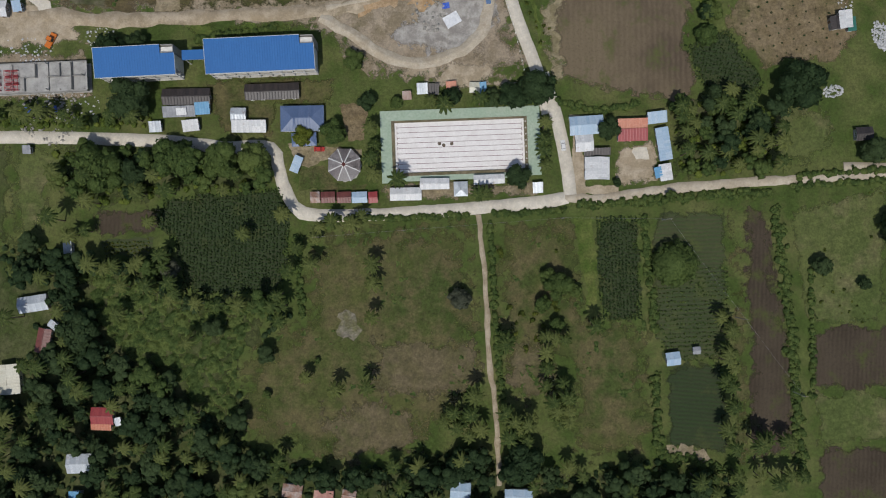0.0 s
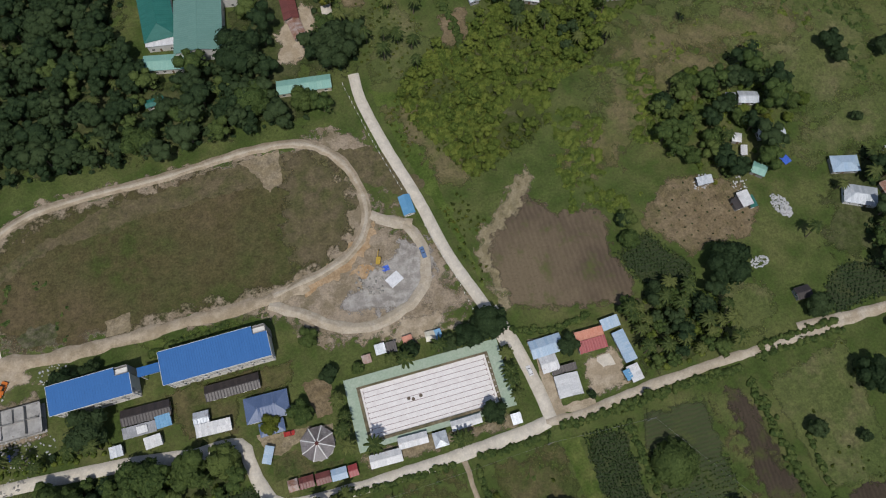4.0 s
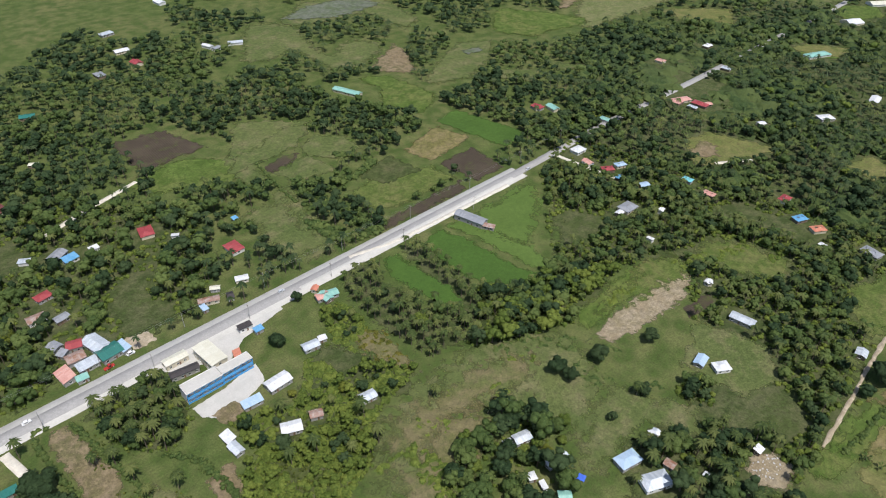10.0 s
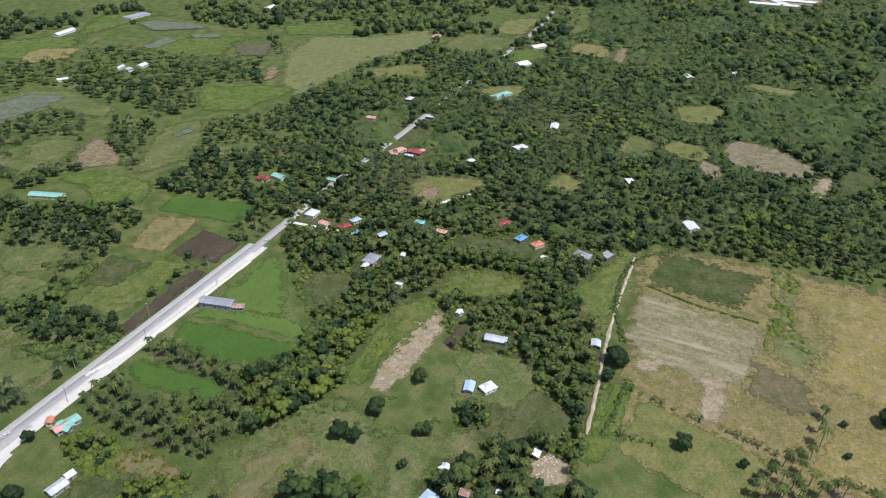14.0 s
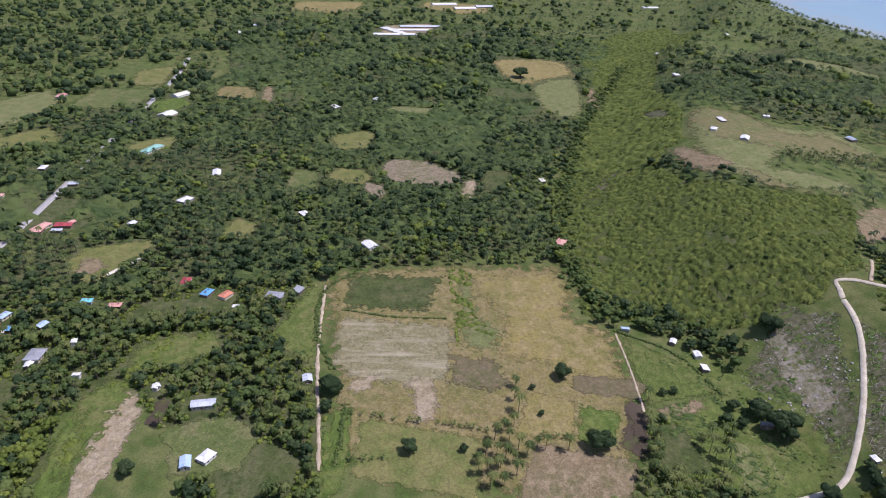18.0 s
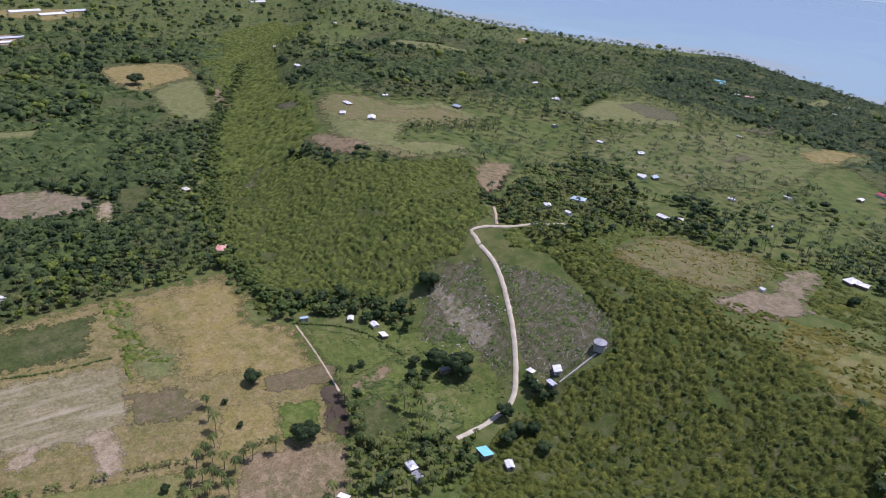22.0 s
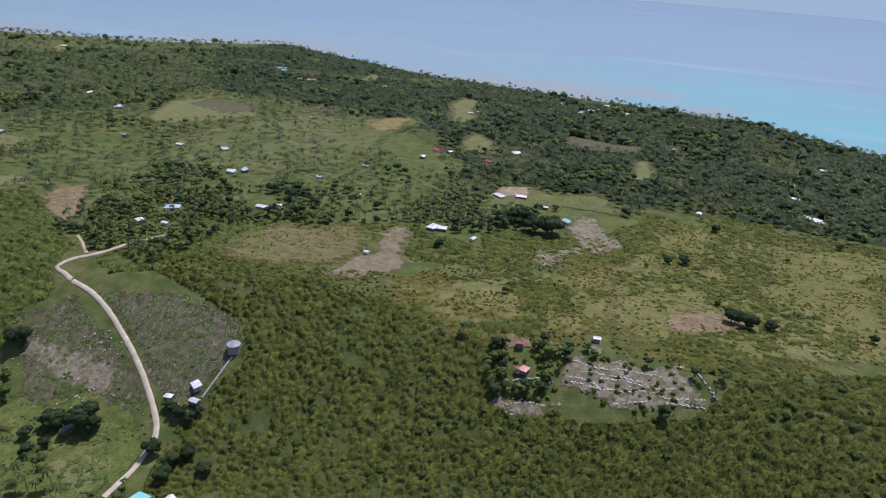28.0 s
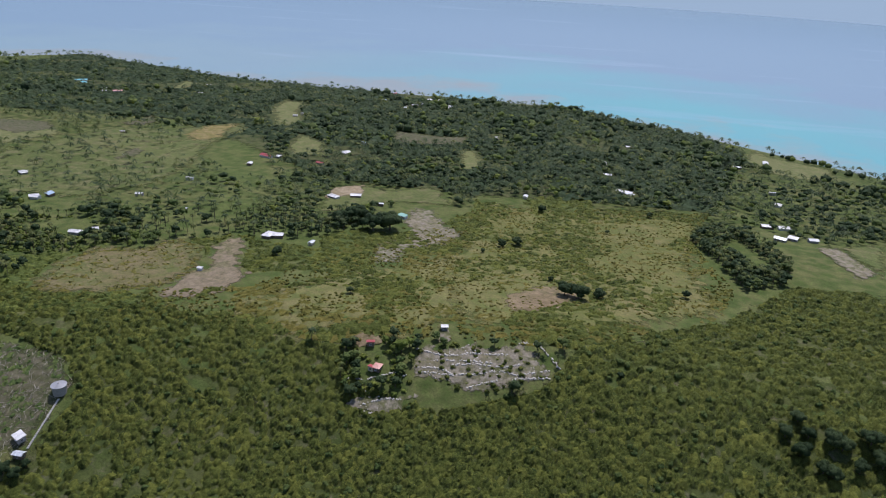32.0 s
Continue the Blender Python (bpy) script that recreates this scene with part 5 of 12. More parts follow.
R_ORANGE = sheet_metal("orange_roof_sheet", (0.48, 0.17, 0.1), (0.53, 0.22, 0.14), rusty=0.1)
R_PINK = sheet_metal("faded_red_roof_sheet", (0.5, 0.24, 0.2), (0.58, 0.34, 0.28), rusty=0.2)
R_MAROON = sheet_metal("maroon_roof_sheet", (0.13, 0.04, 0.035), (0.18, 0.06, 0.05), rusty=0.2)
R_DARK = sheet_metal("dark_brown_roof_sheet", (0.035, 0.03, 0.03), (0.055, 0.045, 0.042))
R_TIN = sheet_metal("galvanised_roof_sheet", (0.42, 0.46, 0.5), (0.6, 0.63, 0.66), rusty=0.3, metal=0.2)
R_WHITE = sheet_metal("white_roof_sheet", (0.54, 0.55, 0.56), (0.7, 0.7, 0.7), rusty=0.3)
R_RUST = sheet_metal("rusty_roof_sheet", (0.3, 0.2, 0.16), (0.42, 0.38, 0.36), rusty=0.75)
R_GREY = sheet_metal("grey_roof_sheet", (0.22, 0.23, 0.25), (0.3, 0.31, 0.33), rusty=0.15)
R_PALEBLUE = sheet_metal("pale_blue_roof_sheet", (0.3, 0.42, 0.55), (0.4, 0.5, 0.6), rusty=0.1)
R_SKY = sheet_metal("bright_blue_roof_sheet", (0.1, 0.28, 0.47), (0.14, 0.33, 0.52))
R_TURQ = sheet_metal("turquoise_roof_sheet", (0.14, 0.45, 0.5), (0.2, 0.52, 0.56))
R_CREAM = sheet_metal("cream_roof_sheet", (0.56, 0.53, 0.42), (0.62, 0.6, 0.5))
BUILT = []      # footprints, for keeping plants off them


def roof_mesh(kind, L, W, h, pitch, pitch_sheet=1.1, rng=random):
    """A ribbed sheet roof in one piece: kind gable, hip or shed; eaves at h."""
    bm = bmesh.new()
    rise = W / 2 * pitch
    def slope(length, a_of, count, hipped):
        rib = [0.0, 0.28, 0.36] if count < 60 and pitch_sheet < 2 else [0.0]
        marks = [(length * (i + f) / count, 0.05 if f > 0 and k == 1 else 0.0) for i in range(count) for k, f in enumerate(rib)] + [(length, 0.0)]
        for (a0, u0), (a1, u1) in zip(marks, marks[1:]):
            t0 = min(1, a0 / (W / 2), (length - a0) / (W / 2)) if hipped else 1
            t1 = min(1, a1 / (W / 2), (length - a1) / (W / 2)) if hipped else 1
            q = [(a_of(a0, 0), u0), (a_of(a1, 0), u1), (a_of(a1, t1), u1 if t1 == 1 else 0), (a_of(a0, t0), u0 if t0 == 1 else 0)]
            vs = []
            for (x, y, z), u in q:
                if not vs or (Vector((x, y, z + u)) - vs[-1].co).length > 1e-4:
                    vs.append(bm.verts.new((x, y, z + u)))
            if (vs[0].co - vs[-1].co).length < 1e-4:
                vs.pop()
            if len(vs) > 2:
                bm.faces.new(vs)
    n = max(2, round(L / pitch_sheet))
    if kind == "shed":
        slope(L, lambda a, t: (a - L / 2, -W / 2 + W * t, h + W * pitch * 0.6 * t), n, False)
    else:
        hip = kind == "hip"
        slope(L, lambda a, t: (a - L / 2, -W / 2 * (1 - t), h + rise * t), n, hip)
        slope(L, lambda a, t: (L / 2 - a, W / 2 * (1 - t), h + rise * t), n, hip)
        if hip:
            m = max(2, round(W / pitch_sheet))
            slope(W, lambda a, t: (L / 2 - W / 2 * t, a - W / 2, h + rise * t), m, True)
            slope(W, lambda a, t: (-L / 2 + W / 2 * t, W / 2 - a, h + rise * t), m, True)
    bmesh.ops.remove_doubles(bm, verts=bm.verts, dist=0.003)
    bmesh.ops.recalc_face_normals(bm, faces=bm.faces)
    if sum(f.normal.z for f in bm.faces) < 0:
        bmesh.ops.reverse_faces(bm, faces=bm.faces)
    bmesh.ops.solidify(bm, geom=bm.faces[:], thickness=0.06)
    return bm


def window(parent, m, w, h, far):
    """A window in a wall: pane set in a frame with a sill. m: wall plane, y outwards."""
    bm = bmesh.new()
    box(bm, -w / 2, -0.02, 0, w / 2, 0.03, h, m)
    pane = part("window", bm, GLASS, parent, "dark glass window")
    if not far:
        bm = bmesh.new()
        for x0, x1, z0, z1 in ((-w / 2 - 0.08, -w / 2, -0.08, h + 0.08), (w / 2, w / 2 + 0.08, -0.08, h + 0.08), (-w / 2, w / 2, h, h + 0.08), (-0.03, 0.03, 0, h)):
            box(bm, x0, -0.02, z0, x1, 0.06, z1, m)
        part("frame", bm, TRIM, pane)
        bm = bmesh.new()
        box(bm, -w / 2 - 0.12, -0.02, -0.14, w / 2 + 0.12, 0.14, -0.08, m)
        part("sill", bm, TRIM, pane)


def house(x, y, L, W, turn=0.0, h=2.9, roof=None, label="", kind="gable", wall=None, pitch=0.32, eave=0.45, storeys=1, name="house", group="", bays=None):
    """A small building: walls with gables, a sheeted roof with ridge cap, a door and windows. L runs along `turn`."""
    dist = math.hypot(x, y)
    far, very = dist > 380, dist > 800
    roof, wall = roof or R_TIN, wall or WALL_GREY
    rng = random.Random(int(x * 7 + y * 13))
    z = float(terrain(x, y))
    top = empty(name, x, y, z - 0.05, turn)
    tagged(top, label, "shed" if "shed" in name or "hut" in name else "building" if "building" in name else "house", group)
    l, w = L / 2 - eave, W / 2 - eave
    bm = bmesh.new()
    drop = eave * pitch
    if kind == "gable":
        ring = [(-w, 0), (w, 0), (w, h - 0.05), (0, h + (W / 2) * pitch - 0.12 - drop), (-w, h - 0.05)]
    elif kind == "shed":
        ring = [(-w, 0), (w, 0), (w, h + (W - eave) * pitch * 0.6 - 0.1), (-w, h + eave * pitch * 0.6 - 0.1)]
    else:
        ring = [(-w, 0), (w, 0), (w, h + drop - 0.08), (-w, h + drop - 0.08)]
    a = [bm.verts.new((-l, p, q)) for p, q in ring]
    b = [bm.verts.new((l, p, q)) for p, q in ring]
    bm.faces.new(a[::-1]), bm.faces.new(b)
    for i in range(len(ring)):
        j = (i + 1) % len(ring)
        bm.faces.new((a[i], a[j], b[j], b[i]))
    bmesh.ops.recalc_face_normals(bm, faces=bm.faces)
    part("wall", bm, wall, top)
    rf = part("roof", roof_mesh(kind, L, W, h, pitch, 1.1 if not far else 2.2 if not very else 4.0, rng), roof, top)
    if not very:
        bm = bmesh.new()
        if kind == "gable":
            zr = h + W / 2 * pitch + 0.03
            box(bm, -L / 2, -0.18, zr - 0.02, L / 2, 0.18, zr + 0.05)
            part("ridge_cap", bm, roof, rf)
        elif kind == "hip":
            zr = h + W / 2 * pitch + 0.02
            box(bm, -(L - W) / 2 - 0.2, -0.15, zr - 0.02, (L - W) / 2 + 0.2, 0.15, zr + 0.05)
            part("ridge_cap", bm, roof, rf)
        else:
            bm.free()
    bm = bmesh.new()
    dx = rng.uniform(-l * 0.5, l * 0.5)
    box(bm, dx - 0.45, -w - 0.04, 0.05, dx + 0.45, -w + 0.02, 2.05)
    part("door", bm, DOOR, top)
    if not very:
        n = bays or max(1, min(3 if far else 5, int(2 * l / 3.2)))
        for s in range(storeys):
            z0 = 1.0 + s * (h / storeys)
            for i in range(n):
                wx = -l + 2 * l * (i + 0.5) / n
                if abs(wx - dx) > 1.0 or s:
                    window(top, pose(wx, -w, z0, 0, 0, 180), 1.2, 1.1, far)
                if not far:
                    window(top, pose(wx, w, z0), 1.2, 1.1, far)
        if not far:
            for s in range(storeys):
                window(top, pose(l, 0, 1.0 + s * (h / storeys), 0, 0, -90), 1.2, 1.1, far)
                window(top, pose(-l, 0, 1.0 + s * (h / storeys), 0, 0, 90), 1.2, 1.1, far)
    BUILT.append((x, y, math.hypot(L, W) / 2 + (0.6 if dist < 330 else 3.5)))
    return top


# ---- houses and sheds ----
house(-95.2, 56.5, 17.8, 6.0, 1, 2.9, R_DARK, "dark brown sheet-metal gable roof over weathered board walls, beside the school", "gable", WALL_WOOD, name="house")
house(-63.4, 58.4, 20.1, 6.0, 2, 2.9, R_DARK, "dark brown sheet-metal gable roof over weathered board walls, beside the school", "gable", WALL_WOOD, name="house")
house(-98.0, 51.0, 12.0, 4.0, 2, 2.5, R_GREY, "grey sheet-metal lean-to roof over weathered board walls, beside the school", "shed", WALL_WOOD, name="house")
house(-89.3, 52.2, 5.5, 4.5, 4, 2.5, R_SKY, "bright blue sheet-metal lean-to roof over grey block walls, beside the school", "shed", WALL_GREY, name="house")
house(-96.8, 50.9, 3.8, 2.6, 3, 3.3, R_WHITE, "white sheet-metal lean-to roof over grey block walls, beside the school", "shed", WALL_GREY, name="house")
house(-75.9, 49.9, 5.7, 5.0, 0, 2.8, R_TIN, "galvanised sheet-metal gable roof over grey block walls, beside the school", "gable", WALL_GREY, name="house")
house(-72.0, 45.5, 12.8, 4.6, 0, 2.7, R_WHITE, "white sheet-metal lean-to roof over grey block walls, beside the school", "shed", WALL_GREY, name="house")
house(-106.8, 45.4, 4.6, 4.0, 3, 2.4, R_TIN, "galvanised sheet-metal lean-to roof over grey block walls, beside the school", "shed", WALL_GREY, name="shed")
house(-93.6, 45.8, 6.1, 4.2, 6, 2.6, R_WHITE, "white sheet-metal lean-to roof over grey block walls, beside the school", "shed", WALL_GREY, name="house")
house(-52.1, 48.3, 16.1, 9.5, 1, 3.4, R_SLATE, "slate-blue sheet-metal hipped roof over white walls, beside round trees", "hip", WALL_WHITE, name="house")
house(-51.5, 40.6, 9.2, 5.0, 3, 2.9, R_SLATE, "slate-blue sheet-metal hipped roof over white walls porch of the blue house", "hip", WALL_WHITE, name="house")
house(-54.4, 31.5, 6.3, 3.2, 69, 2.4, R_PALEBLUE, "pale blue sheet-metal lean-to roof over grey block walls, beside the pavilion", "shed", WALL_GREY, name="shed")
house(-47.5, 19.2, 3.6, 4.2, 3, 2.3, R_RUST, "rusty roof over weathered board walls, in the row along the lane", "gable", WALL_WOOD, name="stall_hut")
house(-42.7, 19.2, 5.3, 4.2, 2, 2.3, R_MAROON, "maroon roof over weathered board walls, in the row along the lane", "gable", WALL_WOOD, name="stall_hut")
house(-36.8, 19.2, 5.3, 4.2, 2, 2.3, R_MAROON, "maroon roof over weathered board walls, in the row along the lane", "gable", WALL_WOOD, name="stall_hut")
house(-31.0, 19.2, 5.7, 4.2, 2, 2.3, R_PALEBLUE, "pale blue roof, in the row along the lane", "gable", WALL_WOOD, name="stall_hut")
house(-26.0, 19.2, 3.4, 4.2, 4, 2.3, R_RED, "red roof over weathered board walls, in the row along the lane", "gable", WALL_WOOD, name="stall_hut")
house(-13.8, 20.4, 11.7, 4.8, 1, 2.6, R_WHITE, "white sheet-metal gable roof over grey block walls, beside the swimming pool", "gable", WALL_GREY, name="house")
house(-3.1, 24.2, 10.9, 4.2, 1, 2.7, R_WHITE, "white sheet-metal gable roof over grey block walls, beside the swimming pool", "gable", WALL_GREY, name="house")
house(6.6, 22.3, 5.2, 5.5, 2, 2.6, R_TIN, "galvanised sheet-metal hipped roof over grey block walls, beside the swimming pool", "hip", WALL_GREY, name="house")
house(17.1, 25.9, 11.5, 3.6, 3, 2.6, R_WHITE, "white sheet-metal gable roof over grey block walls, beside the swimming pool", "gable", WALL_GREY, name="house")
house(35.2, 22.8, 3.8, 4.0, 3, 2.4, R_TIN, "galvanised sheet-metal lean-to roof over grey block walls, beside the swimming pool", "shed", WALL_GREY, name="shed")
house(-7.7, 59.5, 4.0, 4.0, 3, 2.5, R_TIN, "galvanised sheet-metal lean-to roof over grey block walls, beside the swimming pool", "shed", WALL_GREY, name="shed")
house(-3.5, 59.3, 4.0, 4.0, 0, 2.5, R_DARK, "dark brown lean-to roof over grey block walls, beside the swimming pool", "shed", WALL_GREY, name="shed")
house(-13.4, 57.0, 3.4, 3.2, 4, 2.4, R_RUST, "rusty sheet-metal lean-to roof over grey block walls, beside the swimming pool", "shed", WALL_GREY, name="shed")
house(11.7, 60.0, 3.8, 4.0, -0, 2.4, R_CREAM, "cream sheet-metal gable roof over grey block walls, beside the swimming pool", "gable", WALL_GREY, name="shed")
house(14.9, 59.9, 2.5, 4.0, 6, 2.4, R_SKY, "bright blue lean-to roof over grey block walls, beside the swimming pool", "shed", WALL_GREY, name="shed")
house(3.1, 60.2, 3.8, 4.0, 6, 2.3, R_ORANGE, "orange sheet-metal lean-to roof over grey block walls, beside the swimming pool", "shed", WALL_GREY, name="shed")
house(53.2, 45.9, 12.6, 7.0, 4, 2.9, R_PALEBLUE, "pale blue sheet-metal gable roof over white walls, by the crossroads", "gable", WALL_WHITE, name="house")
house(52.4, 39.4, 6.7, 6.6, 4, 2.8, R_WHITE, "white sheet-metal gable roof over grey block walls, by the crossroads", "gable", WALL_GREY, name="house")
house(57.1, 29.9, 8.4, 9.2, -90, 3.1, R_WHITE, "white sheet-metal gable roof over white walls, by the crossroads", "gable", WALL_WHITE, name="house")
house(57.3, 36.1, 9.7, 2.8, 2, 2.5, R_DARK, "dark brown sheet-metal lean-to roof over grey block walls, by the crossroads", "shed", WALL_GREY, name="house")
house(70.2, 46.2, 11.1, 4.2, 2, 3.1, R_ORANGE, "orange sheet-metal lean-to roof over white walls, by the crossroads", "shed", WALL_WHITE, name="house")
house(70.3, 42.3, 11.1, 4.6, 2, 2.9, R_RED, "red sheet-metal lean-to roof over white walls, by the crossroads", "shed", WALL_WHITE, name="house")
house(79.4, 48.8, 7.2, 4.4, 7, 2.8, R_PALEBLUE, "pale blue sheet-metal lean-to roof over grey block walls, by the crossroads", "shed", WALL_GREY, name="house")
house(81.8, 39.0, 12.3, 4.6, -81, 2.8, R_PALEBLUE, "pale blue sheet-metal lean-to roof over grey block walls, by the crossroads", "shed", WALL_GREY, name="house")
house(82.5, 28.5, 6.3, 4.4, -82, 2.8, R_WHITE, "white sheet-metal lean-to roof over grey block walls, by the crossroads", "shed", WALL_GREY, name="house")
house(79.9, 28.4, 4.1, 2.6, -78, 2.5, R_SKY, "bright blue sheet-metal lean-to roof over grey block walls, by the crossroads", "shed", WALL_GREY, name="house")
house(-152.1, -20.3, 11.0, 6.0, 9, 2.8, R_TIN, "galvanised sheet-metal gable roof over grey block walls, among palms", "gable", WALL_GREY, name="house")
house(-148.3, -34.0, 9.2, 5.0, -101, 2.8, R_MAROON, "maroon sheet-metal gable roof over grey block walls, among palms", "gable", WALL_GREY, name="house")
house(-144.7, -28.3, 4.0, 3.0, -39, 2.3, R_TIN, "galvanised sheet-metal lean-to roof over grey block walls, among palms", "shed", WALL_GREY, name="shed")
house(-161.0, -48.2, 11.1, 8.5, -86, 3.2, R_CREAM, "cream sheet-metal gable roof over cream walls, among palms", "gable", WALL_CREAM, name="house")
house(-126.2, -61.9, 8.4, 6.4, -1, 3.0, R_RED, "red sheet-metal gable roof over cream walls, among palms", "gable", WALL_CREAM, name="house")
house(-126.8, -66.1, 7.5, 2.4, -2, 2.6, R_ORANGE, "orange sheet-metal lean-to roof over grey block walls porch among palms", "shed", WALL_GREY, name="house")
house(-120.7, -64.1, 2.6, 3.2, 14, 2.3, R_TIN, "galvanised sheet-metal lean-to roof over grey block walls, among palms", "shed", WALL_GREY, name="shed")
house(-134.7, -79.6, 9.6, 7.2, 2, 2.8, R_TIN, "galvanised sheet-metal gable roof over grey block walls, among palms", "gable", WALL_GREY, name="house")
house(-139.3, 0.2, 5.1, 3.5, -85, 2.4, R_TIN, "galvanised sheet-metal lean-to roof over grey block walls, among palms", "shed", WALL_GREY, name="shed")
house(-154.6, 36.9, 3.1, 3.2, 0, 2.3, R_GREY, "grey sheet-metal lean-to roof over grey block walls, by the village road", "shed", WALL_GREY, name="shed")
house(85.5, -40.8, 5.3, 5.0, 7, 2.4, R_PALEBLUE, "pale blue roof over grey block walls, alone in a ploughed field", "gable", WALL_GREY, name="shed")
house(94.3, -37.7, 2.9, 2.8, 4, 2.2, R_GREY, "grey gable roof over grey block walls, alone in a ploughed field", "gable", WALL_GREY, name="hut")
house(6.5, -89.7, 7.6, 6.0, -3, 2.7, R_PALEBLUE, "pale blue sheet-metal gable roof over grey block walls, among palms", "gable", WALL_GREY, name="house")
house(28.0, -91.7, 10.3, 5.0, -1, 2.7, R_PALEBLUE, "pale blue sheet-metal gable roof over grey block walls, among palms", "gable", WALL_GREY, name="house")
house(-55.9, -89.9, 7.4, 5.0, -7, 2.6, R_RUST, "rusty sheet-metal gable roof over grey block walls, among palms", "gable", WALL_GREY, name="house")
house(-44.3, -92.2, 7.3, 5.0, -3, 2.6, R_PINK, "faded red sheet-metal gable roof over grey block walls, among palms", "gable", WALL_GREY, name="house")
house(-136.5, -91.6, 4.8, 3.5, -2, 2.3, R_SKY, "bright blue sheet-metal lean-to roof over grey block walls, among palms", "shed", WALL_GREY, name="shed")
house(-34.9, -91.6, 5.3, 4.0, -9, 2.5, R_RUST, "rusty sheet-metal gable roof over grey block walls, among palms", "gable", WALL_GREY, name="house")
house(145.8, 84.0, 5.1, 4.2, -81, 2.8, R_DARK, "dark brown gable roof over grey block walls, on the cleared lot", "gable", WALL_GREY, name="house")
house(149.0, 85.2, 6.7, 4.5, -86, 3.1, R_WHITE, "white sheet-metal lean-to roof over grey block walls, on the cleared lot", "shed", WALL_GREY, name="house")
house(151.6, 83.5, 5.3, 2.8, -85, 2.6, R_GREEN, "dark green lean-to roof over grey block walls, on the cleared lot", "shed", WALL_GREY, name="house")
house(156.4, 42.8, 6.3, 5.0, 4, 2.6, R_DARK, "dark brown gable roof over grey block walls, beside a ruined foundation", "gable", WALL_GREY, name="house")
house(-163.6, 89.2, 3.8, 6.0, -0, 2.8, R_WHITE, "white sheet-metal gable roof over grey block walls, by the works yard", "gable", WALL_GREY, name="house")
house(-158.1, 90.1, 3.4, 4.0, 7, 2.6, R_PALEBLUE, "pale blue lean-to roof over grey block walls, by the works yard", "shed", WALL_GREY, name="shed")
house(-56.5, 251.1, 42.5, 13.0, -7, 6.0, R_GREEN, "dark green hipped roof over white walls, part of the green-roofed school", "hip", WALL_WHITE, name="school_building", storeys=2)
house(-73.2, 232.1, 33.5, 14.5, -87, 5.4, R_GREEN, "dark green hipped roof over white walls, part of the green-roofed school", "hip", WALL_WHITE, name="school_building", storeys=2)
house(-37.5, 241.5, 24.6, 10.0, -101, 5.2, R_GREEN, "dark green gable roof over white walls, part of the green-roofed school", "gable", WALL_WHITE, name="school_building")
house(-55.4, 218.1, 28.5, 21.0, -96, 7.2, R_GREYGREEN, "grey-green sheet-metal gable roof over white walls of the covered court", "gable", WALL_WHITE, name="court_building", pitch=0.18)
house(-72.8, 204.9, 18.1, 8.0, -9, 3.4, R_MINT, "faded green sheet-metal gable roof over white walls, beside the school", "gable", WALL_WHITE, name="house")
house(-72.8, 214.9, 13.1, 4.0, -6, 4.5, R_WHITE, "white sheet-metal lean-to roof over white walls, part of the green-roofed school", "shed", WALL_WHITE, name="house")
house(-22.8, 263.1, 17.4, 9.0, -96, 3.6, R_GREEN, "dark green sheet-metal gable roof over white walls, by the main road", "gable", WALL_WHITE, name="house")
house(-15.5, 223.4, 17.2, 7.0, -88, 3.0, R_MAROON, "maroon sheet-metal gable roof over grey block walls, in the school grounds", "gable", WALL_GREY, name="house")
house(-13.9, 209.7, 10.6, 6.0, -79, 2.8, R_RUST, "rusty sheet-metal gable roof over grey block walls, in the school grounds", "gable", WALL_GREY, name="house")
house(-15.7, 180.0, 23.5, 7.0, -4, 3.1, R_MINT, "faded green sheet-metal gable roof over cream walls, at the lane end", "gable", WALL_CREAM, name="house")
house(-78.9, 186.4, 8.3, 4.0, 8, 2.8, R_GREEN, "dark green sheet-metal gable roof over grey block walls, under trees", "gable", WALL_GREY, name="house")
house(-16.3, 250.5, 7.4, 4.0, 0, 2.6, R_GREEN, "dark green lean-to roof over grey block walls, by the main road", "shed", WALL_GREY, name="house")
house(14.9, 114.8, 8.7, 5.0, -85, 2.8, R_SKY, "bright blue gable roof over white walls, at the sports ground gate", "gable", WALL_WHITE, name="gate_booth_building")
house(84.2, 267.9, 18.8, 9.5, -84, 6.5, R_CREAM, "cream sheet-metal gable roof over cream walls, along the main road", "gable", WALL_CREAM, name="hall_building", storeys=2, pitch=0.12)
house(69.9, 278.6, 12.7, 6.0, 3, 3.6, R_CREAM, "cream sheet-metal gable roof over cream walls, along the main road", "gable", WALL_CREAM, name="house")
house(69.9, 268.1, 14.9, 5.0, -6, 3.2, R_DARK, "dark brown gable roof over grey block walls, along the main road", "gable", WALL_GREY, name="house")
house(101.7, 231.8, 13.0, 8.0, 4, 3.1, R_WHITE, "white sheet-metal gable roof over grey block walls, along the main road", "gable", WALL_GREY, name="house")
house(85.7, 228.5, 10.3, 5.0, -3, 2.7, R_PALEBLUE, "pale blue lean-to roof over grey block walls, along the main road", "shed", WALL_GREY, name="house")
house(95.7, 262.0, 6.2, 4.0, -106, 3.0, R_ORANGE, "orange sheet-metal lean-to roof over grey block walls, along the main road", "shed", WALL_GREY, name="house")
house(108.8, 278.0, 8.0, 4.0, -3, 3.0, R_DARK, "dark brown sheet-metal lean-to roof over white walls, along the main road", "shed", WALL_WHITE, name="house")
house(113.5, 271.6, 5.3, 4.0, 2, 2.6, R_SKY, "bright blue lean-to roof over grey block walls, along the main road", "shed", WALL_GREY, name="shed")
house(66.9, 217.2, 7.3, 5.0, -84, 2.6, R_WHITE, "white sheet-metal lean-to roof over grey block walls, among palms", "shed", WALL_GREY, name="house")
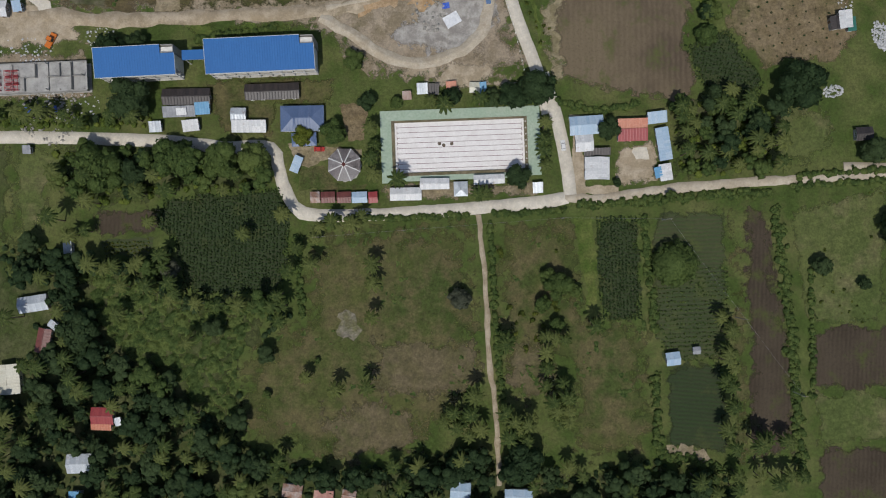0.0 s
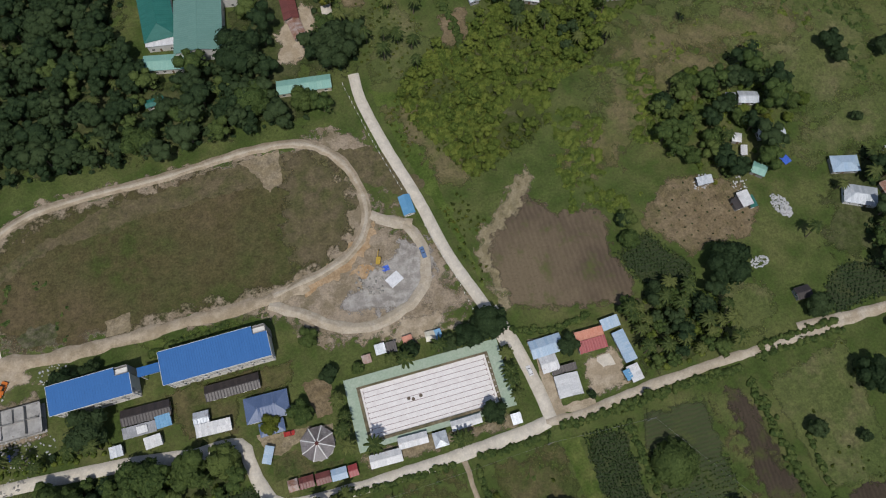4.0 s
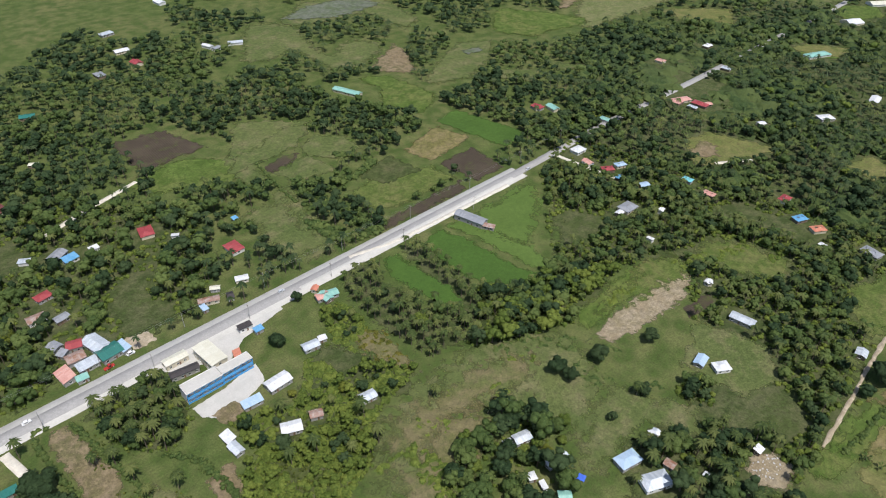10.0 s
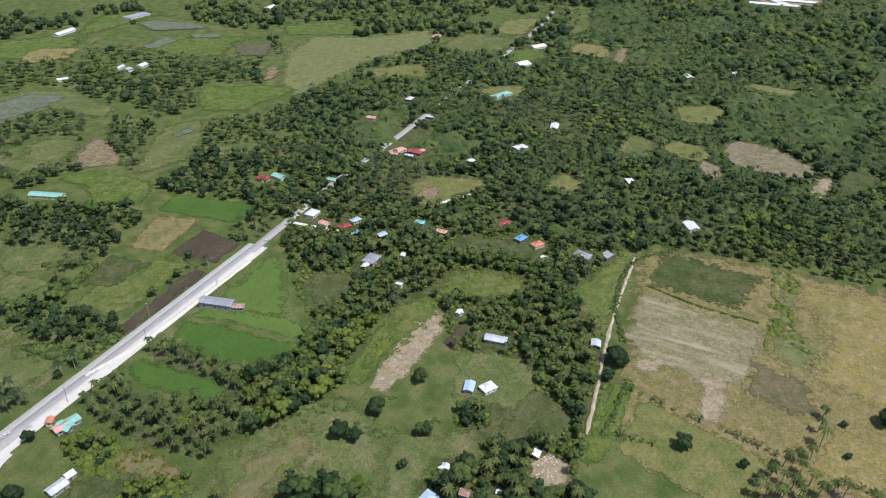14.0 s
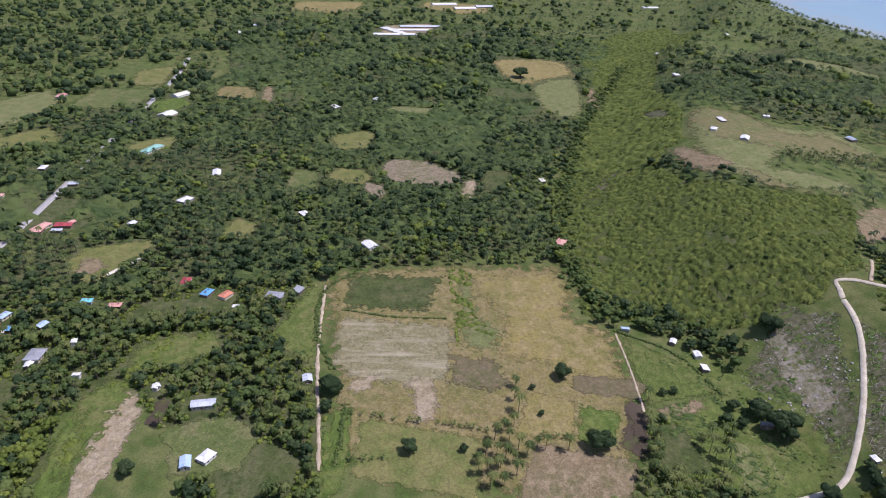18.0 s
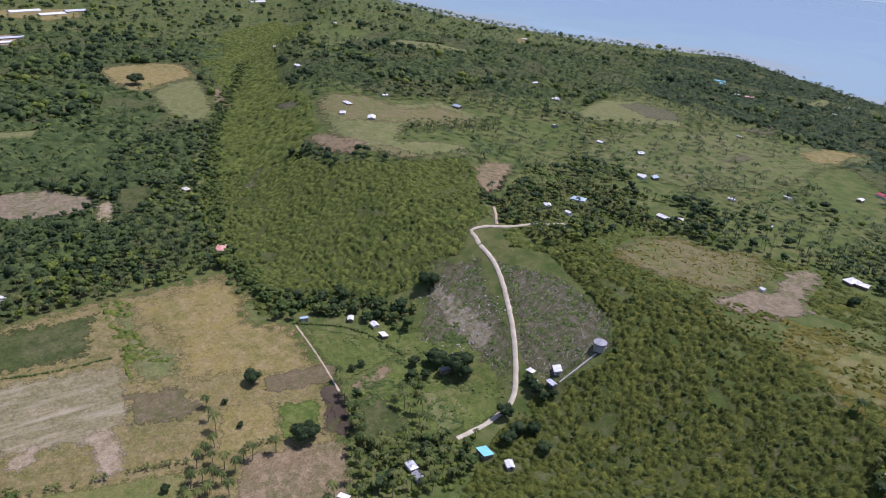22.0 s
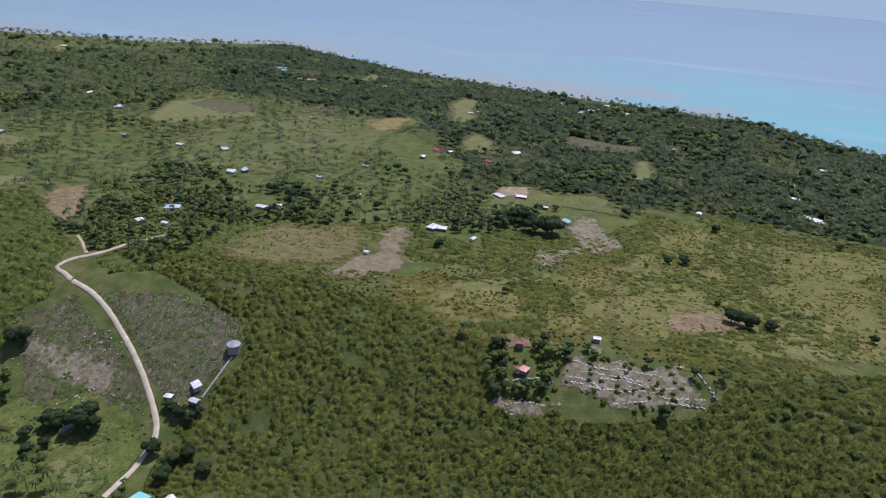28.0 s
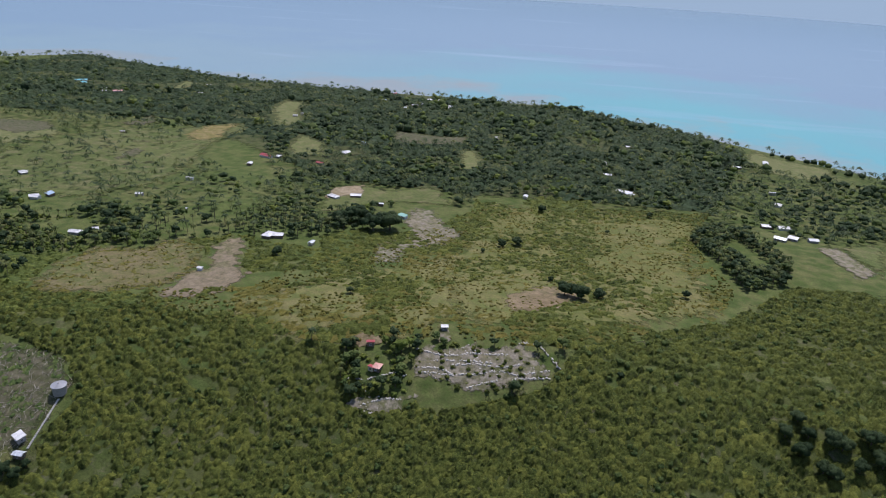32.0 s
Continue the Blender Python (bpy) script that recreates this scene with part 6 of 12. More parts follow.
house(66.7, 209.3, 8.0, 5.0, -83, 2.6, R_TIN, "galvanised sheet-metal gable roof over grey block walls, among palms", "gable", WALL_GREY, name="house")
house(91.9, 203.3, 10.0, 7.0, -22, 2.8, R_WHITE, "white sheet-metal gable roof over grey block walls, among palms", "gable", WALL_GREY, name="house")
house(104.9, 202.6, 6.6, 5.0, -22, 2.7, R_RUST, "rusty sheet-metal gable roof over grey block walls, among palms", "gable", WALL_GREY, name="house")
house(130.1, 195.7, 8.2, 6.0, -7, 2.7, R_TIN, "galvanised sheet-metal gable roof over grey block walls, among palms", "gable", WALL_GREY, name="house")
house(127.9, 243.0, 9.2, 6.0, -7, 2.8, R_TIN, "galvanised sheet-metal gable roof over grey block walls, among palms", "gable", WALL_GREY, name="house")
house(135.7, 243.8, 4.8, 3.5, -12, 2.4, R_WHITE, "white sheet-metal lean-to roof over grey block walls, among palms", "shed", WALL_GREY, name="shed")
house(154.7, 272.4, 8.0, 6.0, -9, 2.8, R_PINK, "faded red gable roof over grey block walls, along the main road", "gable", WALL_GREY, name="house")
house(159.0, 271.6, 10.2, 6.0, -12, 2.8, R_MINT, "faded green gable roof over grey block walls, along the main road", "gable", WALL_GREY, name="house")
house(43.7, 315.9, 14.8, 9.0, -75, 3.2, R_TIN, "galvanised gable roof over grey block walls, in the roadside shop row", "gable", WALL_GREY, name="house")
house(34.8, 322.1, 8.1, 7.0, -16, 3.2, R_RED, "red gable roof over grey block walls, in the roadside shop row", "gable", WALL_GREY, name="house")
house(32.1, 312.4, 9.5, 7.5, 0, 3.2, R_RUST, "rusty gable roof over grey block walls, in the roadside shop row", "gable", WALL_GREY, name="house")
house(24.0, 303.2, 11.3, 7.0, -82, 3.0, R_PINK, "faded red roof over grey block walls, in the roadside shop row", "shed", WALL_GREY, name="house")
house(35.2, 303.6, 10.8, 6.0, 6, 3.0, R_TIN, "galvanised lean-to roof over grey block walls, in the roadside shop row", "shed", WALL_GREY, name="house")
house(46.6, 305.4, 11.8, 10.0, 9, 3.4, R_GREEN, "dark green roof over grey block walls, in the roadside shop row", "gable", WALL_GREY, name="house")
house(53.5, 304.8, 9.5, 5.0, -80, 3.0, R_PALEBLUE, "pale blue roof over grey block walls, in the roadside shop row", "shed", WALL_GREY, name="house")
house(26.8, 327.8, 7.0, 6.0, -67, 2.8, R_GREY, "grey gable roof over grey block walls, in the roadside shop row", "gable", WALL_GREY, name="house")
house(28.0, 319.8, 4.8, 5.0, -57, 2.8, R_GREY, "grey lean-to roof over grey block walls, in the roadside shop row", "shed", WALL_GREY, name="house")
house(29.9, 296.2, 6.0, 4.0, -3, 2.8, R_MINT, "faded green roof over grey block walls, in the roadside shop row", "shed", WALL_GREY, name="house")
house(99.1, 305.8, 3.7, 5.0, 6, 2.6, R_PALEBLUE, "pale blue lean-to roof over grey block walls, along the main road", "shed", WALL_GREY, name="house")
house(115.2, 306.3, 4.0, 6.0, -13, 2.8, R_DARK, "dark brown gable roof over grey block walls, along the main road", "gable", WALL_GREY, name="house")
house(-37.5, 322.5, 8.9, 5.0, 6, 2.8, R_PALEBLUE, "pale blue sheet-metal gable roof over grey block walls, among palms", "gable", WALL_GREY, name="house")
house(-52.6, 316.3, 7.9, 6.0, -4, 2.8, R_GREY, "grey sheet-metal gable roof over grey block walls, among palms", "gable", WALL_GREY, name="house")
house(-51.8, 309.7, 6.1, 4.0, -7, 2.6, R_WHITE, "white sheet-metal lean-to roof over grey block walls, among palms", "shed", WALL_GREY, name="house")
house(-39.0, 308.3, 6.3, 4.5, 0, 2.6, R_SKY, "bright blue sheet-metal gable roof over grey block walls, among palms", "gable", WALL_GREY, name="house")
house(-35.9, 300.2, 8.6, 5.0, 2, 2.7, R_PALEBLUE, "pale blue sheet-metal gable roof over grey block walls, among palms", "gable", WALL_GREY, name="house")
house(-34.5, 292.7, 9.6, 5.5, 1, 2.7, R_PALEBLUE, "pale blue sheet-metal gable roof over grey block walls, among palms", "gable", WALL_GREY, name="house")
house(-48.8, 299.1, 8.9, 5.5, -2, 2.6, R_RUST, "rusty sheet-metal gable roof over grey block walls, among palms", "gable", WALL_GREY, name="house")
house(-50.4, 291.1, 8.4, 5.0, 4, 2.5, R_PINK, "faded red sheet-metal lean-to roof over grey block walls, among palms", "shed", WALL_GREY, name="house")
house(-90.4, 300.0, 4.0, 3.0, 95, 2.7, R_SKY, "bright blue sheet-metal hipped roof over grey block walls, among trees", "hip", WALL_GREY, name="house")
house(-94.4, 291.4, 6.0, 4.0, 150, 2.7, R_TIN, "galvanised sheet-metal gable roof over grey block walls, among trees", "gable", WALL_GREY, name="house")
house(-6.3, 345.1, 8.0, 6.0, 12, 2.7, R_RED, "red sheet-metal gable roof over weathered board walls, among trees", "gable", WALL_WOOD, name="house")
house(168.8, 129.8, 8.8, 6.0, -14, 2.7, R_TIN, "galvanised sheet-metal gable roof over grey block walls, in a tree-shaded garden", "gable", WALL_GREY, name="house")
house(161.4, 131.3, 4.5, 4.5, -15, 2.5, R_GREY, "grey sheet-metal lean-to roof over grey block walls, in a tree-shaded garden", "shed", WALL_GREY, name="house")
house(174.0, 110.8, 7.3, 5.0, 2, 2.6, R_TIN, "galvanised sheet-metal gable roof over grey block walls, in a tree-shaded garden", "gable", WALL_GREY, name="house")
house(168.3, 111.5, 5.0, 4.5, -5, 2.5, R_WHITE, "white sheet-metal lean-to roof over grey block walls, in a tree-shaded garden", "shed", WALL_GREY, name="house")
house(156.9, 112.5, 4.0, 4.4, -23, 2.6, R_WHITE, "white sheet-metal hipped roof over grey block walls, in a tree-shaded garden", "hip", WALL_GREY, name="house")
house(160.2, 96.5, 6.0, 5.5, -39, 2.7, R_MINT, "faded green gable roof over grey block walls, in a tree-shaded garden", "gable", WALL_GREY, name="house")
house(157.6, 106.3, 4.9, 2.6, -111, 2.3, R_WHITE, "white sheet-metal lean-to roof over grey block walls, in a tree-shaded garden", "shed", WALL_GREY, name="shed")
house(136.5, 97.0, 6.7, 3.6, 1, 2.4, R_TIN, "galvanised sheet-metal lean-to roof over grey block walls, on the cleared lot", "shed", WALL_GREY, name="shed")
house(195.9, 90.4, 11.7, 7.5, -11, 2.9, R_PALEBLUE, "pale blue sheet-metal hipped roof over grey block walls, among palms", "hip", WALL_GREY, name="house")
house(196.1, 75.7, 13.6, 8.5, -23, 2.9, R_TIN, "galvanised sheet-metal hipped roof over white walls, among palms", "hip", WALL_WHITE, name="house")
house(217.1, 91.5, 5.0, 4.0, 150, 2.7, R_WHITE, "white sheet-metal gable roof over cream walls, among trees", "gable", WALL_CREAM, name="house")
house(208.4, 76.8, 5.2, 4.5, -82, 2.5, R_RUST, "rusty sheet-metal gable roof over grey block walls, among palms", "gable", WALL_GREY, name="house")
house(204.1, 45.9, 8.5, 7.0, -33, 2.8, R_PALEBLUE, "pale blue sheet-metal hipped roof over grey block walls, among palms", "hip", WALL_GREY, name="house")
house(198.6, 49.1, 5.5, 4.0, 11, 2.5, R_WHITE, "white sheet-metal lean-to roof over grey block walls, among palms", "shed", WALL_GREY, name="house")
house(204.3, 40.8, 3.7, 3.6, -38, 2.4, R_PINK, "faded red sheet-metal lean-to roof over grey block walls, among palms", "shed", WALL_GREY, name="house")
house(215.5, 63.0, 3.0, 2.6, 5, 2.7, R_WHITE, "white sheet-metal gable roof over grey block walls, among trees", "gable", WALL_GREY, name="hut")
house(104.5, 397.3, 12.0, 9.0, 80, 2.7, R_RED, "red sheet-metal hipped roof over cream walls, beyond the main road", "hip", WALL_CREAM, name="house")
house(139.0, 346.8, 12.0, 9.0, 95, 2.7, R_RED, "red sheet-metal hipped roof over white walls, beyond the main road", "hip", WALL_WHITE, name="house")
house(53.7, 407.5, 11.0, 8.0, 35, 2.7, R_GREY, "grey sheet-metal gable roof over grey block walls, beyond the main road", "gable", WALL_GREY, name="house")
house(58.6, 399.0, 9.0, 6.0, 12, 2.7, R_SKY, "bright blue sheet-metal lean-to roof over white walls, beyond the main road", "shed", WALL_WHITE, name="house")
house(34.9, 373.0, 9.0, 7.0, 12, 2.7, R_RED, "red sheet-metal hipped roof over grey block walls, beyond the main road", "hip", WALL_GREY, name="house")
house(26.3, 356.3, 10.0, 7.0, 0, 2.7, R_RUST, "rusty sheet-metal gable roof over white walls, beyond the main road", "gable", WALL_WHITE, name="house")
house(36.9, 348.1, 8.0, 6.0, 12, 2.7, R_GREY, "grey sheet-metal gable roof over weathered board walls, beyond the main road", "gable", WALL_WOOD, name="house")
house(5.4, 405.2, 8.0, 6.0, -20, 2.7, R_GREY, "grey sheet-metal gable roof over white walls, beyond the main road", "gable", WALL_WHITE, name="house")
house(38.4, 481.9, 14.0, 11.0, 12, 2.7, R_MAROON, "maroon sheet-metal hipped roof over white walls, beyond the main road", "hip", WALL_WHITE, name="house")
house(21.6, 492.1, 13.0, 10.0, 35, 2.7, R_RED, "red sheet-metal hipped roof over weathered board walls, beyond the main road", "hip", WALL_WOOD, name="house")
house(22.0, 470.2, 18.0, 8.0, 0, 2.7, R_TIN, "galvanised sheet-metal gable roof over weathered board walls, beyond the main road", "gable", WALL_WOOD, name="house")
house(43.4, 571.7, 12.0, 9.0, 35, 2.7, R_RED, "red sheet-metal hipped roof over white walls, beyond the main road", "hip", WALL_WHITE, name="house")
house(52.7, 583.7, 12.0, 8.0, 12, 2.7, R_WHITE, "white sheet-metal hipped roof over grey block walls, beyond the main road", "hip", WALL_GREY, name="house")
house(66.4, 606.6, 10.0, 7.0, -20, 2.7, R_GREY, "grey sheet-metal hipped roof over grey block walls, beyond the main road", "hip", WALL_GREY, name="house")
house(97.2, 614.8, 12.0, 8.0, -20, 2.7, R_GREEN, "dark green gable roof over weathered board walls, beyond the main road", "gable", WALL_WOOD, name="house")
house(127.8, 316.3, 8.0, 5.0, -20, 2.7, R_WHITE, "white sheet-metal hipped roof over cream walls, beyond the main road", "hip", WALL_CREAM, name="house")
house(104.3, 310.7, 12.0, 5.0, -20, 2.7, R_RUST, "rusty sheet-metal gable roof over cream walls, beyond the main road", "gable", WALL_CREAM, name="house")
house(111.8, 318.0, 6.0, 4.0, 150, 2.7, R_CREAM, "cream sheet-metal gable roof over grey block walls, beyond the main road", "gable", WALL_GREY, name="house")
house(156.0, 271.1, 9.0, 6.0, 95, 2.7, R_MINT, "faded green gable roof over weathered board walls, beyond the main road", "gable", WALL_WOOD, name="house")
house(155.3, 281.0, 5.0, 4.0, 35, 2.7, R_ORANGE, "orange sheet-metal gable roof over cream walls, beyond the main road", "gable", WALL_CREAM, name="house")
house(434.3, 362.7, 8.7, 6.7, -20, 2.7, R_RED, "red sheet-metal hipped roof over cream walls, among the village trees", "hip", WALL_CREAM, name="house")
house(402.2, 291.4, 10.6, 8.7, 0, 2.7, R_WHITE, "white sheet-metal hipped roof over white walls, among the village trees", "hip", WALL_WHITE, name="house")
house(392.6, 274.1, 8.7, 5.8, 80, 2.7, R_PINK, "faded red sheet-metal gable roof over white walls, among the village trees", "gable", WALL_WHITE, name="house")
house(396.1, 258.1, 9.6, 6.7, 150, 2.7, R_RED, "red sheet-metal hipped roof over weathered board walls, among the village trees", "hip", WALL_WOOD, name="house")
house(408.5, 256.1, 8.7, 5.8, -20, 2.7, R_PALEBLUE, "pale blue sheet-metal hipped roof over cream walls, among the village trees", "hip", WALL_CREAM, name="house")
house(393.0, 245.4, 5.8, 3.8, 5, 2.7, R_SKY, "bright blue hipped roof over weathered board walls, among the village trees", "hip", WALL_WOOD, name="house")
house(365.2, 216.8, 12.5, 9.6, 0, 2.7, R_GREY, "grey sheet-metal hipped roof over cream walls, among the village trees", "hip", WALL_CREAM, name="house")
house(355.0, 216.0, 5.8, 4.8, 5, 2.7, R_WHITE, "white sheet-metal gable roof over weathered board walls, among the village trees", "gable", WALL_WOOD, name="house")
house(398.1, 227.4, 7.7, 5.8, -20, 2.7, R_PALEBLUE, "pale blue gable roof over weathered board walls, among the village trees", "gable", WALL_WOOD, name="house")
house(428.7, 211.1, 7.7, 5.8, 95, 2.7, R_TURQ, "turquoise sheet-metal hipped roof over grey block walls, among the village trees", "hip", WALL_GREY, name="house")
house(423.6, 190.3, 8.7, 5.8, 95, 2.7, R_PINK, "faded red hipped roof over weathered board walls, among the village trees", "hip", WALL_WOOD, name="house")
house(379.9, 199.9, 4.8, 3.8, 12, 2.7, R_WHITE, "white sheet-metal gable roof over white walls, among the village trees", "gable", WALL_WHITE, name="house")
house(345.8, 184.7, 4.8, 3.8, 95, 2.7, R_WHITE, "white sheet-metal lean-to roof over white walls, among the village trees", "shed", WALL_WHITE, name="house")
house(335.8, 136.5, 4.8, 3.8, 0, 2.7, R_WHITE, "white sheet-metal gable roof over cream walls, among the village trees", "gable", WALL_CREAM, name="house")
house(459.2, 152.5, 9.6, 6.7, 0, 2.7, R_RED, "red sheet-metal hipped roof over white walls, among the village trees", "hip", WALL_WHITE, name="house")
house(443.4, 133.6, 9.6, 6.7, -20, 2.7, R_SKY, "bright blue hipped roof over weathered board walls, among the village trees", "hip", WALL_WOOD, name="house")
house(440.8, 119.8, 9.6, 6.7, 150, 2.7, R_ORANGE, "orange sheet-metal hipped roof over cream walls, among the village trees", "hip", WALL_CREAM, name="house")
house(275.4, 103.4, 8.7, 5.8, 12, 2.7, R_PALEBLUE, "pale blue gable roof over grey block walls, among the village trees", "gable", WALL_GREY, name="house")
house(279.7, 94.0, 8.7, 6.7, 150, 2.7, R_WHITE, "white sheet-metal hipped roof over white walls, among the village trees", "hip", WALL_WHITE, name="house")
house(217.3, 91.1, 5.8, 3.8, 12, 2.7, R_TIN, "galvanised sheet-metal gable roof over cream walls, among the village trees", "gable", WALL_CREAM, name="house")
house(202.9, 46.0, 9.6, 7.7, 5, 2.7, R_TIN, "galvanised sheet-metal hipped roof over white walls, among the village trees", "hip", WALL_WHITE, name="house")
house(206.4, 40.9, 4.8, 3.8, 35, 2.7, R_PINK, "faded red sheet-metal hipped roof over white walls, among the village trees", "hip", WALL_WHITE, name="house")
house(245.9, 54.7, 4.8, 3.8, 0, 2.7, R_WHITE, "white sheet-metal lean-to roof over weathered board walls, among the village trees", "shed", WALL_WOOD, name="house")
house(56.8, 585.3, 9.0, 6.0, 12, 2.7, R_WHITE, "white sheet-metal lean-to roof over white walls, beyond the main road", "shed", WALL_WHITE, name="house")
house(15.0, 513.4, 12.0, 8.0, 150, 2.7, R_GREY, "grey sheet-metal hipped roof over weathered board walls, beyond the main road", "hip", WALL_WOOD, name="house")
house(76.6, 530.5, 7.0, 5.0, 150, 2.7, R_CREAM, "cream sheet-metal hipped roof over weathered board walls, beyond the main road", "hip", WALL_WOOD, name="house")
house(116.8, 381.4, 5.0, 4.0, 150, 2.7, R_WHITE, "white sheet-metal lean-to roof over white walls, beyond the main road", "shed", WALL_WHITE, name="house")
house(73.1, 400.4, 6.0, 4.0, 5, 2.7, R_WHITE, "white sheet-metal lean-to roof over white walls, beyond the main road", "shed", WALL_WHITE, name="house")
house(36.8, 413.8, 7.0, 5.0, 150, 2.7, R_TIN, "galvanised sheet-metal hipped roof over white walls, beyond the main road", "hip", WALL_WHITE, name="house")
house(154.5, 374.5, 4.0, 4.0, 5, 2.7, R_SKY, "bright blue lean-to roof over weathered board walls, beyond the main road", "shed", WALL_WOOD, name="house")
house(552.6, 272.8, 9.6, 5.8, -20, 2.7, R_PINK, "faded red gable roof over weathered board walls, among the village trees", "gable", WALL_WOOD, name="house")
house(537.7, 290.8, 9.6, 5.8, 0, 2.7, R_PINK, "faded red hipped roof over weathered board walls, among the village trees", "hip", WALL_WOOD, name="house")
house(538.5, 277.6, 8.7, 4.8, 95, 2.7, R_TIN, "galvanised sheet-metal hipped roof over weathered board walls, among the village trees", "hip", WALL_WOOD, name="house")
house(460.6, 311.4, 9.6, 5.8, 95, 2.7, R_MINT, "faded green sheet-metal hipped roof over white walls, among the village trees", "hip", WALL_WHITE, name="house")
house(273.1, 275.2, 22.1, 8.0, -75, 4.0, R_GREY, "grey sheet-metal gable roof over grey block walls, beside the paddies", "gable", WALL_GREY, name="long_shed")
house(276.2, 261.4, 8.4, 4.0, -62, 2.6, R_RUST, "rusty sheet-metal lean-to roof over grey block walls, beside the paddies", "shed", WALL_GREY, name="shed")
house(321.0, 105.7, 13.8, 6.5, -80, 3.0, R_TIN, "galvanised sheet-metal gable roof over grey block walls, among trees", "gable", WALL_GREY, name="house")
house(679.3, 350.1, 10.8, 7.2, 0, 2.7, R_WHITE, "white sheet-metal hipped roof over weathered board walls, far off among trees", "hip", WALL_WOOD, name="house")
house(543.0, 292.6, 19.2, 8.4, -20, 2.7, R_PINK, "faded red sheet-metal hipped roof over cream walls, far off among trees", "hip", WALL_CREAM, name="house")
house(549.3, 276.8, 14.4, 8.4, 95, 2.7, R_RED, "red sheet-metal hipped roof over weathered board walls, far off among trees", "hip", WALL_WOOD, name="house")
house(606.4, 357.6, 9.6, 7.2, 95, 2.7, R_PINK, "faded red sheet-metal hipped roof over cream walls, far off among trees", "hip", WALL_CREAM, name="house")
house(875.1, 287.0, 20.4, 16.8, -20, 2.7, R_WHITE, "white sheet-metal gable roof over cream walls, far off among trees", "gable", WALL_CREAM, name="house")
house(745.1, 265.6, 28.8, 10.8, -20, 2.7, R_MINT, "faded green sheet-metal hipped roof over white walls, far off among trees", "hip", WALL_WHITE, name="house")
house(678.9, 181.4, 16.8, 8.4, 12, 2.7, R_WHITE, "white sheet-metal gable roof over weathered board walls, far off among trees", "gable", WALL_WOOD, name="house")
house(609.0, 193.5, 13.2, 9.6, 150, 2.7, R_WHITE, "white sheet-metal hipped roof over grey block walls, far off among trees", "hip", WALL_GREY, name="house")
house(326.7, 491.7, 27.6, 8.0, -69, 2.7, R_MINT, "faded green sheet-metal gable roof over cream walls, far off among trees", "gable", WALL_CREAM, name="long_building")
house(434.5, 363.7, 10.8, 7.2, 95, 2.7, R_RED, "red sheet-metal hipped roof over grey block walls, far off among trees", "hip", WALL_GREY, name="house")
house(443.8, 354.3, 12.0, 7.2, 80, 2.7, R_MINT, "faded green sheet-metal gable roof over cream walls, far off among trees", "gable", WALL_CREAM, name="house")
house(679.3, 887.7, 36.0, 12.0, 12, 2.7, R_WHITE, "white sheet-metal gable roof over white walls, far off among trees", "gable", WALL_WHITE, name="house")
house(803.8, 881.1, 40.8, 16.8, 0, 2.7, R_GREY, "grey sheet-metal hipped roof over white walls, far off among trees", "hip", WALL_WHITE, name="house")
house(620.3, 686.0, 14.4, 9.6, 12, 2.7, R_WHITE, "white sheet-metal gable roof over white walls, far off among trees", "gable", WALL_WHITE, name="house")
house(502.8, 884.0, 16.8, 9.6, 5, 2.7, R_WHITE, "white sheet-metal hipped roof over white walls, far off among trees", "hip", WALL_WHITE, name="house")
house(498.8, 919.1, 16.8, 9.6, 150, 2.7, R_TIN, "galvanised sheet-metal gable roof over grey block walls, far off among trees", "gable", WALL_GREY, name="house")
house(584.7, 82.4, 10.8, 7.2, 35, 2.7, R_WHITE, "white sheet-metal hipped roof over weathered board walls, far off among trees", "hip", WALL_WOOD, name="house")
house(525.6, 21.4, 13.2, 9.6, 35, 2.7, R_WHITE, "white sheet-metal gable roof over white walls, far off among trees", "gable", WALL_WHITE, name="house")
house(441.5, 85.6, 12.0, 8.4, 80, 2.7, R_GREY, "grey sheet-metal hipped roof over grey block walls, far off among trees", "hip", WALL_GREY, name="house")
house(449.3, 69.8, 8.4, 6.0, -20, 2.7, R_GREY, "grey sheet-metal lean-to roof over weathered board walls, far off among trees", "shed", WALL_WOOD, name="house")
house(935.2, 84.3, 14.4, 9.6, 35, 2.7, R_WHITE, "white sheet-metal gable roof over weathered board walls, far off among trees", "gable", WALL_WOOD, name="house")
house(983.9, 32.5, 12.0, 8.4, 0, 2.7, R_WHITE, "white sheet-metal hipped roof over grey block walls, far off among trees", "hip", WALL_GREY, name="house")
house(639.8, 305.2, 9.6, 7.2, 95, 2.7, R_TIN, "galvanised sheet-metal hipped roof over weathered board walls, far off among trees", "hip", WALL_WOOD, name="house")
house(555.4, 223.0, 7.2, 6.0, -20, 2.7, R_WHITE, "white sheet-metal gable roof over cream walls, far off among trees", "gable", WALL_CREAM, name="house")
house(1534.0, 16.8, 72.0, 19.2, 35, 2.7, R_WHITE, "white sheet-metal hipped roof over cream walls, far off among trees", "hip", WALL_CREAM, name="house")
house(961.3, 752.5, 24.0, 12.0, 12, 2.7, R_WHITE, "white sheet-metal gable roof over cream walls, far off among trees", "gable", WALL_CREAM, name="house")
house(970.2, 297.7, 24.0, 14.4, 150, 2.7, R_CREAM, "cream sheet-metal gable roof over white walls, far off among trees", "gable", WALL_WHITE, name="house")
house(943.0, 443.2, 16.8, 10.8, 5, 2.7, R_PINK, "faded red hipped roof over grey block walls, far off among trees", "hip", WALL_GREY, name="house")
house(1488.2, 12.7, 90.0, 14.0, -78, 2.7, R_WHITE, "white sheet-metal gable roof over cream walls, in a far factory yard", "gable", WALL_CREAM, name="house")
